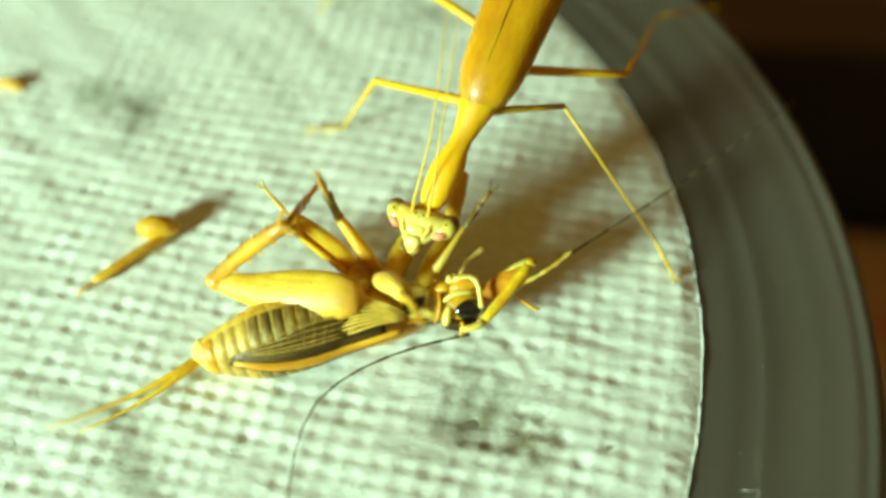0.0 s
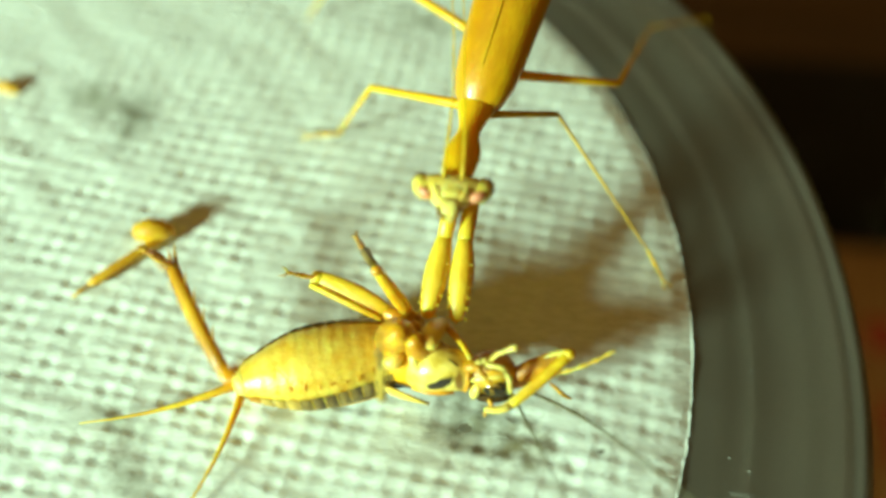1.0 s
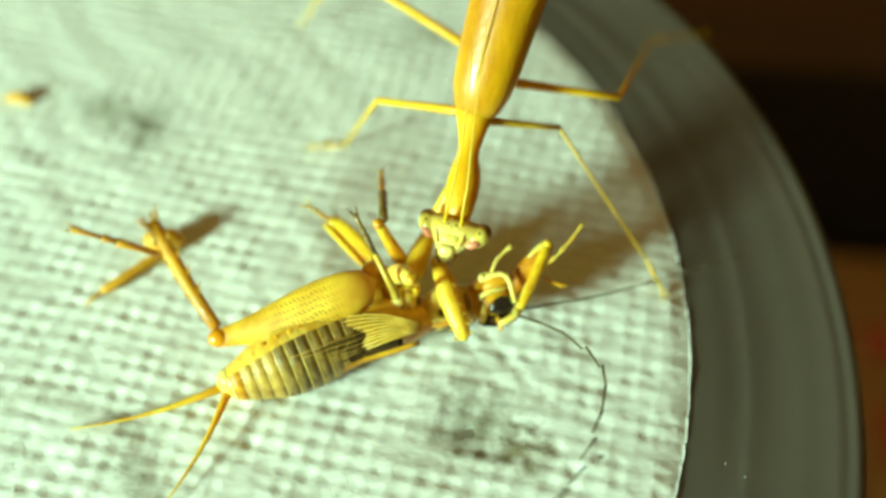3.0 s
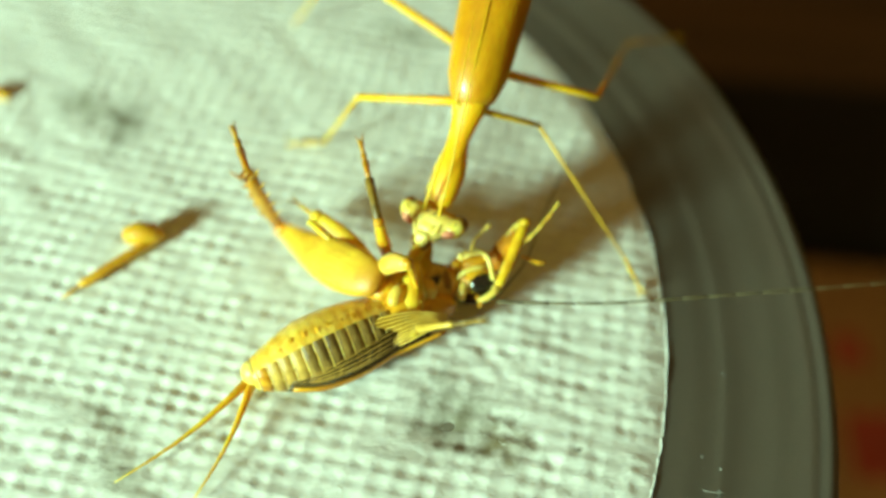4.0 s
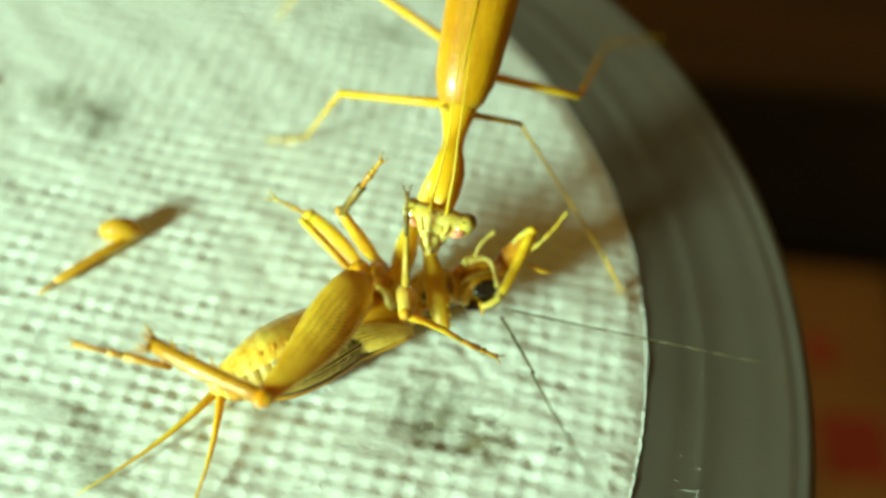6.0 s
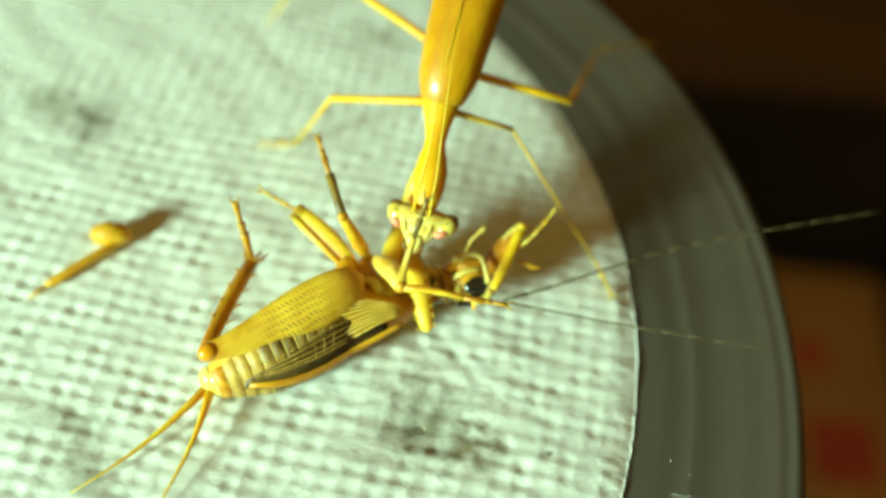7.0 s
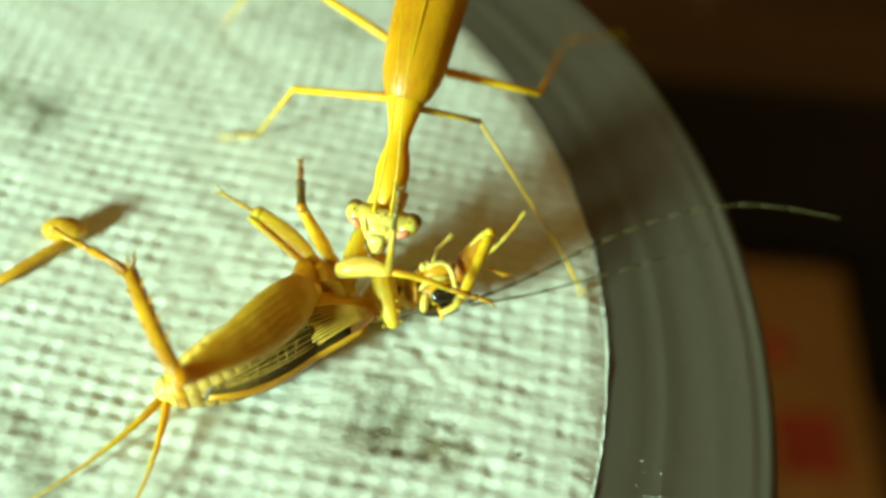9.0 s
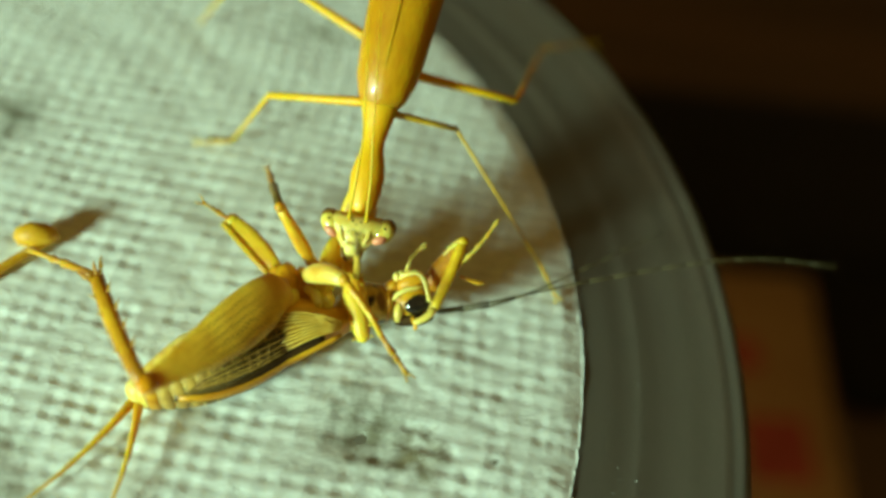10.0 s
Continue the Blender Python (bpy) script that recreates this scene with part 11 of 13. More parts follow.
    walk(cp["antenna_b_9"], [
        (0, turn(-3.56, -7.33, 1.60, 0.649, 0.000, -0.014, -0.761)),
        (0.3, turn(-2.39, -8.63, 1.61, 0.630, -0.000, -0.014, -0.777)),
        (0.5, turn(-2.21, -8.67, 1.61, 0.661, -0.000, -0.014, -0.750)),
        (0.65, turn(-2.53, -10.37, 1.66, 0.431, -0.004, -0.020, -0.902)),
        (0.8, turn(0.49, -13.40, 1.70, 0.537, -0.005, -0.019, -0.843)),
        (1, turn(8.90, -12.83, 1.69, 0.820, -0.007, -0.012, -0.573)),
        (1.2, turn(10.35, -14.22, 1.68, 0.801, -0.006, -0.012, -0.598)),
        (1.5, turn(11.09, -11.96, 1.72, 0.852, -0.008, -0.012, -0.523)),
        (1.8, turn(3.58, -13.98, 1.70, 0.618, -0.005, -0.017, -0.786)),
        (2, turn(-1.17, -10.22, 1.67, 0.576, -0.003, -0.017, -0.817)),
        (2.2, turn(-2.72, -9.64, 1.70, 0.374, -0.006, -0.022, -0.927)),
        (2.3, turn(0.83, -11.94, 1.66, 0.534, -0.004, -0.018, -0.845)),
        (2.4, turn(9.69, -11.58, 1.69, 0.815, -0.006, -0.012, -0.579)),
        (2.5, turn(16.75, -2.46, 1.76, 0.993, -0.016, -0.014, -0.112)),
        (2.7, turn(17.31, -5.64, 1.54, 0.981, -0.014, -0.004, -0.192)),
        (3.25, turn(16.73, 3.33, 1.61, 0.960, -0.017, -0.014, 0.280)),
        (3.8, turn(12.42, 8.07, 1.68, 0.855, -0.016, -0.023, 0.518)),
        (4, turn(13.31, 6.51, 1.68, 0.924, -0.016, -0.019, 0.381)),
        (4.2, turn(17.08, 1.04, 1.70, 0.996, -0.013, -0.014, 0.086)),
        (4.5, turn(17.38, -1.47, 1.68, 1.000, -0.012, -0.012, -0.001)),
        (4.8, turn(17.88, -3.64, 1.66, 0.996, -0.011, -0.010, -0.087)),
        (5, turn(17.14, -5.17, 1.67, 0.989, -0.010, -0.011, -0.146)),
        (5.25, turn(9.32, -13.19, 1.67, 0.782, -0.003, -0.014, -0.624)),
        (5.5, turn(2.78, -13.62, 1.68, 0.605, -0.003, -0.018, -0.796)),
        (5.7, turn(13.73, -10.32, 1.77, 0.920, -0.012, -0.014, -0.391)),
        (6.8, turn(16.55, -8.03, 1.60, 0.958, -0.011, -0.007, -0.286)),
        (7, turn(16.41, -8.46, 1.64, 0.954, -0.011, -0.008, -0.299)),
        (7.5, turn(18.18, -2.45, 1.66, 1.000, -0.015, -0.011, -0.019)),
        (8, turn(15.39, -10.09, 1.73, 0.941, -0.010, -0.012, -0.339)),
        (8.2, turn(12.59, -11.93, 1.74, 0.873, -0.008, -0.014, -0.487)),
        (8.5, turn(15.96, -8.05, 1.60, 0.971, -0.010, -0.007, -0.237)),
        (9, turn(18.28, -3.96, 1.62, 0.998, -0.011, -0.008, -0.060)),
        (9.5, turn(17.57, -4.51, 1.59, 0.997, -0.011, -0.007, -0.076)),
        (10, turn(18.01, -1.55, 1.77, 0.998, -0.013, -0.017, 0.052)),
    ])
    walk(mantis, [
        (0, turn(-2.59, 1.86, 0.00, 1.000, 0.000, 0.000, 0.000)),
        (0.3, turn(-2.62, 1.26, 0.00, 1.000, 0.000, 0.000, 0.000)),
        (0.5, turn(-2.18, 1.85, 0.00, 1.000, 0.000, 0.000, 0.000)),
        (0.8, turn(-1.94, 1.23, 0.00, 1.000, 0.000, 0.000, 0.000)),
        (1, turn(-2.55, 2.12, 0.00, 1.000, 0.000, 0.000, 0.000)),
        (1.2, turn(-3.74, 1.89, 0.00, 1.000, 0.000, 0.000, 0.000)),
        (1.5, turn(-2.59, 1.30, 0.00, 1.000, 0.000, 0.000, 0.000)),
        (1.8, turn(-2.78, 1.67, 0.00, 1.000, 0.000, 0.000, 0.000)),
        (2, turn(-2.43, 3.09, 0.00, 1.000, 0.000, 0.000, 0.000)),
        (2.2, turn(-2.72, 1.65, 0.00, 1.000, 0.000, 0.000, 0.000)),
        (2.5, turn(-2.59, 2.64, 0.00, 1.000, 0.000, 0.000, 0.000)),
        (2.7, turn(-2.84, 2.53, 0.00, 1.000, 0.000, 0.000, 0.000)),
        (3.8, turn(-2.80, 2.69, 0.00, 1.000, 0.000, 0.000, 0.000)),
        (4, turn(-2.18, 3.06, 0.00, 1.000, 0.000, 0.000, 0.000)),
        (4.2, turn(-2.76, 2.94, 0.00, 1.000, 0.000, 0.000, 0.000)),
        (4.5, turn(-2.71, 3.25, 0.00, 1.000, 0.000, 0.000, 0.000)),
        (4.8, turn(-2.59, 2.57, 0.00, 1.000, 0.000, 0.000, 0.000)),
        (5, turn(-2.59, 3.20, 0.00, 1.000, 0.000, 0.000, 0.000)),
        (5.5, turn(-2.13, 2.57, 0.00, 1.000, 0.000, 0.000, 0.000)),
        (5.7, turn(-1.80, 2.73, 0.00, 1.000, 0.000, 0.000, 0.000)),
        (6.8, turn(-2.32, 2.88, 0.00, 1.000, 0.000, 0.000, 0.000)),
        (7, turn(-2.39, 3.22, 0.00, 1.000, 0.000, 0.000, 0.000)),
        (7.5, turn(-2.33, 3.29, 0.00, 1.000, 0.000, 0.000, 0.000)),
        (8, turn(-2.15, 3.28, 0.00, 1.000, 0.000, 0.000, 0.000)),
        (8.2, turn(-2.14, 2.70, 0.00, 1.000, 0.000, 0.000, 0.000)),
        (8.5, turn(-2.18, 3.30, 0.00, 1.000, 0.000, 0.000, 0.000)),
        (9, turn(-2.40, 2.87, 0.00, 1.000, 0.000, 0.000, 0.000)),
        (9.5, turn(-2.05, 2.58, 0.00, 1.000, 0.000, 0.000, 0.000)),
        (10, turn(-2.52, 3.01, 0.00, 1.000, 0.000, 0.000, 0.000)),
    ])
    walk(mp["m_abdomen"], [
        (0, turn(0.00, 0.00, 7.60, 0.795, 0.126, -0.177, 0.566)),
        (0.3, turn(0.00, 0.00, 7.60, 0.823, 0.171, -0.321, 0.437)),
        (0.5, turn(0.00, 0.00, 7.60, 0.802, 0.128, -0.185, 0.553)),
        (0.8, turn(0.00, 0.00, 7.60, 0.718, 0.252, -0.320, 0.565)),
        (1, turn(0.00, 0.00, 7.60, 0.766, 0.153, -0.198, 0.592)),
        (1.2, turn(0.00, 0.00, 7.60, 0.767, 0.151, -0.196, 0.592)),
        (1.5, turn(0.00, 0.00, 7.60, 0.727, 0.154, -0.173, 0.647)),
        (1.8, turn(0.00, 0.00, 7.60, 0.752, 0.202, -0.267, 0.568)),
        (2, turn(0.00, 0.00, 7.60, 0.711, 0.106, -0.110, 0.686)),
        (2.2, turn(0.00, 0.00, 7.60, 0.746, 0.232, -0.324, 0.534)),
        (2.5, turn(0.00, 0.00, 7.60, 0.747, 0.150, -0.180, 0.623)),
        (2.7, turn(0.00, 0.00, 7.60, 0.744, 0.234, -0.327, 0.533)),
        (3.8, turn(0.00, 0.00, 7.60, 0.727, 0.248, -0.328, 0.549)),
        (4, turn(0.00, 0.00, 7.60, 0.732, 0.171, -0.199, 0.629)),
        (4.2, turn(0.00, 0.00, 7.60, 0.735, 0.245, -0.336, 0.536)),
        (4.5, turn(0.00, 0.00, 7.60, 0.735, 0.179, -0.213, 0.618)),
        (4.8, turn(0.00, 0.00, 7.60, 0.724, 0.252, -0.331, 0.550)),
        (5, turn(0.00, 0.00, 7.60, 0.745, 0.129, -0.150, 0.637)),
        (5.5, turn(0.00, 0.00, 7.60, 0.654, 0.295, -0.310, 0.624)),
        (5.7, turn(0.00, 0.00, 7.60, 0.697, 0.220, -0.241, 0.639)),
        (6.8, turn(0.00, 0.00, 7.60, 0.741, 0.204, -0.259, 0.585)),
        (7, turn(0.00, 0.00, 7.60, 0.739, 0.178, -0.214, 0.614)),
        (7.5, turn(0.00, 0.00, 7.60, 0.735, 0.155, -0.179, 0.636)),
        (8, turn(0.00, 0.00, 7.60, 0.716, 0.215, -0.250, 0.615)),
        (8.2, turn(0.00, 0.00, 7.60, 0.733, 0.246, -0.335, 0.538)),
        (8.5, turn(0.00, 0.00, 7.60, 0.728, 0.201, -0.240, 0.610)),
        (9, turn(0.00, 0.00, 7.60, 0.741, 0.131, -0.152, 0.641)),
        (9.5, turn(0.00, 0.00, 7.60, 0.719, 0.163, -0.181, 0.651)),
        (10, turn(0.00, 0.00, 7.60, 0.730, 0.175, -0.203, 0.628)),
    ])
    walk(mp["m_prothorax"], [
        (0, turn(0.00, 0.00, 7.60, 0.504, 0.256, 0.160, -0.810)),
        (0.3, turn(0.00, 0.00, 7.60, 0.568, 0.150, 0.060, -0.807)),
        (0.5, turn(0.00, 0.00, 7.60, 0.483, 0.262, 0.137, -0.824)),
        (0.8, turn(0.00, 0.00, 7.60, 0.545, 0.167, 0.102, -0.815)),
        (1, turn(0.00, 0.00, 7.60, 0.679, -0.042, -0.038, -0.732)),
        (1.2, turn(0.00, 0.00, 7.60, 0.704, -0.095, -0.100, -0.697)),
        (1.5, turn(0.00, 0.00, 7.60, 0.655, -0.061, -0.054, -0.752)),
        (1.8, turn(0.00, 0.00, 7.60, 0.603, 0.184, 0.146, -0.763)),
        (2, turn(0.00, 0.00, 7.60, 0.612, 0.277, 0.211, -0.710)),
        (2.2, turn(0.00, 0.00, 7.60, 0.679, 0.157, 0.152, -0.701)),
        (2.5, turn(0.00, 0.00, 7.60, 0.645, 0.178, 0.161, -0.726)),
        (2.7, turn(0.00, 0.00, 7.60, 0.664, 0.171, 0.165, -0.709)),
        (3.8, turn(0.00, 0.00, 7.60, 0.669, 0.153, 0.139, -0.714)),
        (4, turn(0.00, 0.00, 7.60, 0.569, 0.276, 0.178, -0.754)),
        (4.2, turn(0.00, 0.00, 7.60, 0.653, 0.173, 0.147, -0.723)),
        (4.5, turn(0.00, 0.00, 7.60, 0.587, 0.282, 0.213, -0.728)),
        (4.8, turn(0.00, 0.00, 7.60, 0.658, 0.135, 0.121, -0.731)),
        (5, turn(0.00, 0.00, 7.60, 0.594, 0.275, 0.221, -0.723)),
        (5.5, turn(0.00, 0.00, 7.60, 0.748, 0.057, 0.059, -0.658)),
        (5.7, turn(0.00, 0.00, 7.60, 0.676, 0.141, 0.120, -0.714)),
        (6.8, turn(0.00, 0.00, 7.60, 0.675, 0.157, 0.147, -0.705)),
        (7, turn(0.00, 0.00, 7.60, 0.669, 0.190, 0.171, -0.698)),
        (7.5, turn(0.00, 0.00, 7.60, 0.623, 0.289, 0.221, -0.693)),
        (8, turn(0.00, 0.00, 7.60, 0.649, 0.178, 0.151, -0.724)),
        (8.2, turn(0.00, 0.00, 7.60, 0.665, 0.134, 0.123, -0.724)),
        (8.5, turn(0.00, 0.00, 7.60, 0.598, 0.294, 0.212, -0.715)),
        (9, turn(0.00, 0.00, 7.60, 0.662, 0.174, 0.176, -0.708)),
        (9.5, turn(0.00, 0.00, 7.60, 0.664, 0.117, 0.096, -0.732)),
        (10, turn(0.00, 0.00, 7.60, 0.657, 0.193, 0.187, -0.704)),
    ])
    walk(mp["m_head"], [
        (0, turn(-2.23, -4.70, 4.24, 0.941, 0.302, -0.046, -0.142)),
        (0.3, turn(-1.76, -5.44, 5.83, 0.948, 0.314, -0.019, -0.057)),
        (0.5, turn(-2.35, -4.66, 4.30, 0.947, 0.312, -0.025, -0.076)),
        (0.8, turn(-2.00, -5.19, 5.43, 0.946, 0.312, -0.026, -0.080)),
        (1, turn(-0.41, -6.02, 8.38, 0.995, 0.103, 0.000, 0.000)),
        (1.2, turn(0.06, -5.97, 9.08, 0.949, 0.316, 0.004, 0.011)),
        (1.5, turn(-0.78, -5.95, 8.44, 0.948, 0.316, -0.008, -0.023)),
        (1.8, turn(-1.08, -4.87, 5.23, 0.948, 0.315, -0.012, -0.038)),
        (2, turn(-0.64, -4.83, 3.79, 0.947, 0.312, -0.025, -0.077)),
        (2.2, turn(-0.20, -5.15, 5.34, 0.948, 0.314, -0.017, -0.052)),
        (2.5, turn(-0.65, -5.50, 4.89, 0.948, 0.314, -0.017, -0.051)),
        (2.7, turn(-0.42, -5.48, 4.94, 0.947, 0.312, -0.025, -0.077)),
        (3.8, turn(-0.48, -5.54, 5.30, 0.940, 0.300, -0.049, -0.153)),
        (4, turn(-1.34, -4.84, 4.00, 0.937, 0.295, -0.056, -0.177)),
        (4.2, turn(-0.67, -5.46, 5.08, 0.939, 0.297, -0.053, -0.166)),
        (4.5, turn(-1.00, -4.73, 3.73, 0.943, 0.306, -0.040, -0.124)),
        (4.8, turn(-0.67, -5.55, 5.60, 0.942, 0.304, -0.043, -0.134)),
        (5, turn(-0.94, -4.75, 3.73, 0.945, 0.309, -0.034, -0.104)),
        (5.5, turn(0.54, -6.10, 6.61, 0.938, 0.296, -0.055, -0.174)),
        (5.7, turn(-0.38, -5.77, 5.48, 0.945, 0.309, -0.034, -0.105)),
        (6.8, turn(-0.33, -5.52, 5.21, 0.944, 0.308, -0.036, -0.110)),
        (7, turn(-0.30, -5.39, 4.76, 0.944, 0.308, -0.036, -0.110)),
        (7.5, turn(-0.43, -4.73, 3.65, 0.946, 0.310, -0.031, -0.094)),
        (8, turn(-0.60, -5.43, 5.01, 0.947, 0.313, -0.023, -0.068)),
        (8.2, turn(-0.49, -5.55, 5.59, 0.948, 0.314, -0.017, -0.053)),
        (8.5, turn(-0.71, -4.70, 3.66, 0.947, 0.314, -0.019, -0.058)),
        (9, turn(-0.45, -5.42, 4.85, 0.946, 0.311, -0.028, -0.085)),
        (9.5, turn(-0.57, -5.91, 5.83, 0.948, 0.314, -0.018, -0.056)),
        (10, turn(-0.41, -5.38, 4.58, 0.948, 0.314, -0.017, -0.052)),
    ])
    walk(mp["coxa_l"], [
        (0, turn(-1.48, -2.25, 4.94, 0.466, 0.261, 0.326, -0.780)),
        (0.3, turn(-1.68, -2.37, 5.28, 0.374, 0.342, 0.376, -0.776)),
        (0.5, turn(-1.76, -2.17, 5.05, 0.484, 0.188, 0.285, -0.806)),
        (0.8, turn(-1.85, -2.66, 6.30, 0.349, 0.385, 0.396, -0.757)),
        (1, turn(-0.42, -3.09, 6.64, 0.638, 0.175, 0.207, -0.721)),
        (1.2, turn(-0.09, -3.06, 7.25, 0.611, 0.214, 0.249, -0.721)),
        (1.5, turn(-0.86, -3.04, 6.63, 0.634, 0.190, 0.220, -0.716)),
        (1.8, turn(-0.87, -3.05, 6.78, 0.488, 0.329, 0.359, -0.724)),
        (2, turn(-0.82, -2.31, 4.73, 0.659, 0.085, 0.127, -0.737)),
        (2.1, turn(-0.54, -2.70, 5.75, 0.523, 0.279, 0.291, -0.751)),
        (2.2, turn(-0.26, -3.10, 6.77, 0.343, 0.451, 0.430, -0.703)),
        (2.5, turn(-0.60, -2.88, 5.66, 0.547, 0.266, 0.308, -0.732)),
        (2.7, turn(-0.42, -2.96, 5.85, 0.422, 0.333, 0.369, -0.758)),
        (3.8, turn(-0.64, -3.04, 6.26, 0.477, 0.323, 0.357, -0.735)),
        (4, turn(-1.25, -2.35, 4.94, 0.558, 0.319, 0.339, -0.687)),
        (4.2, turn(-0.80, -2.98, 6.07, 0.465, 0.398, 0.405, -0.679)),
        (4.5, turn(-0.90, -2.25, 4.68, 0.560, 0.220, 0.275, -0.750)),
        (4.8, turn(-0.69, -3.07, 6.57, 0.424, 0.379, 0.394, -0.722)),
        (5, turn(-0.80, -2.27, 4.68, 0.527, 0.236, 0.296, -0.761)),
        (5.5, turn(-0.01, -3.04, 6.24, 0.512, 0.275, 0.323, -0.747)),
        (5.7, turn(-0.70, -2.97, 5.97, 0.475, 0.330, 0.362, -0.731)),
        (6.8, turn(-0.52, -3.04, 6.20, 0.465, 0.395, 0.403, -0.682)),
        (7, turn(-0.58, -2.92, 5.76, 0.488, 0.361, 0.379, -0.699)),
        (7.5, turn(-0.75, -2.26, 4.65, 0.613, 0.135, 0.196, -0.753)),
        (8, turn(-0.79, -2.96, 6.01, 0.515, 0.284, 0.327, -0.740)),
        (8.2, turn(-0.52, -3.08, 6.58, 0.446, 0.392, 0.402, -0.697)),
        (8.5, turn(-0.91, -2.23, 4.66, 0.590, 0.198, 0.248, -0.742)),
        (9, turn(-0.30, -2.94, 5.79, 0.456, 0.355, 0.378, -0.723)),
        (9.5, turn(-0.75, -2.93, 5.86, 0.389, 0.427, 0.421, -0.700)),
        (10, turn(-0.42, -2.78, 5.39, 0.500, 0.318, 0.351, -0.725)),
    ])
    walk(mp["grip_l"], [
        (0, turn(-2.85, -4.03, 2.67, -0.630, 0.041, -0.063, 0.773)),
        (0.3, turn(-3.24, -3.40, 2.68, -0.609, 0.049, -0.079, 0.787)),
        (0.5, turn(-3.24, -4.32, 3.20, -0.584, -0.003, -0.135, 0.801)),
        (0.8, turn(-3.33, -3.37, 3.55, -0.576, -0.045, -0.164, 0.799)),
        (1, turn(-0.82, -5.80, 4.98, -0.638, -0.175, -0.207, 0.721)),
        (1.2, turn(-0.61, -5.54, 5.29, -0.611, -0.214, -0.249, 0.721)),
        (1.5, turn(-1.25, -5.68, 4.86, -0.634, -0.190, -0.220, 0.716)),
        (1.8, turn(-1.85, -4.55, 4.13, -0.617, -0.127, -0.188, 0.754)),
        (2, turn(-1.20, -5.35, 3.79, -0.659, -0.085, -0.127, 0.737)),
        (2.2, turn(-1.41, -3.40, 3.79, -0.612, -0.084, -0.163, 0.769)),
        (2.5, turn(-1.43, -4.92, 3.34, -0.662, -0.050, -0.097, 0.742)),
        (2.7, turn(-1.77, -4.22, 3.24, -0.613, -0.018, -0.119, 0.781)),
        (3.8, turn(-1.71, -4.54, 3.65, -0.629, -0.072, -0.142, 0.761)),
        (4, turn(-1.80, -4.11, 2.33, -0.721, 0.016, 0.039, 0.692)),
        (4.2, turn(-1.60, -3.97, 3.13, -0.686, -0.039, -0.064, 0.724)),
        (4.5, turn(-1.78, -4.55, 2.64, -0.675, 0.019, -0.027, 0.737)),
        (4.8, turn(-1.82, -4.07, 3.75, -0.620, -0.081, -0.155, 0.765)),
        (5, turn(-1.86, -4.39, 2.53, -0.664, 0.038, -0.025, 0.746)),
        (5.5, turn(-1.04, -4.92, 3.86, -0.618, -0.094, -0.165, 0.763)),
        (5.7, turn(-1.76, -4.42, 3.32, -0.645, -0.040, -0.106, 0.755)),
        (6.8, turn(-1.33, -4.05, 3.28, -0.679, -0.051, -0.081, 0.728)),
        (7, turn(-1.42, -4.22, 2.96, -0.684, -0.020, -0.050, 0.728)),
        (7.5, turn(-1.43, -5.04, 3.23, -0.658, -0.035, -0.090, 0.746)),
        (8, turn(-1.78, -4.81, 3.59, -0.638, -0.068, -0.132, 0.756)),
        (8.2, turn(-1.46, -4.06, 3.69, -0.648, -0.083, -0.135, 0.745)),
        (8.5, turn(-1.63, -4.72, 2.78, -0.681, 0.000, -0.036, 0.731)),
        (9, turn(-1.36, -4.19, 3.05, -0.658, -0.015, -0.075, 0.749)),
        (9.5, turn(-1.82, -3.52, 2.90, -0.663, -0.002, -0.059, 0.746)),
        (10, turn(-1.37, -4.39, 2.79, -0.675, 0.003, -0.041, 0.737)),
    ])
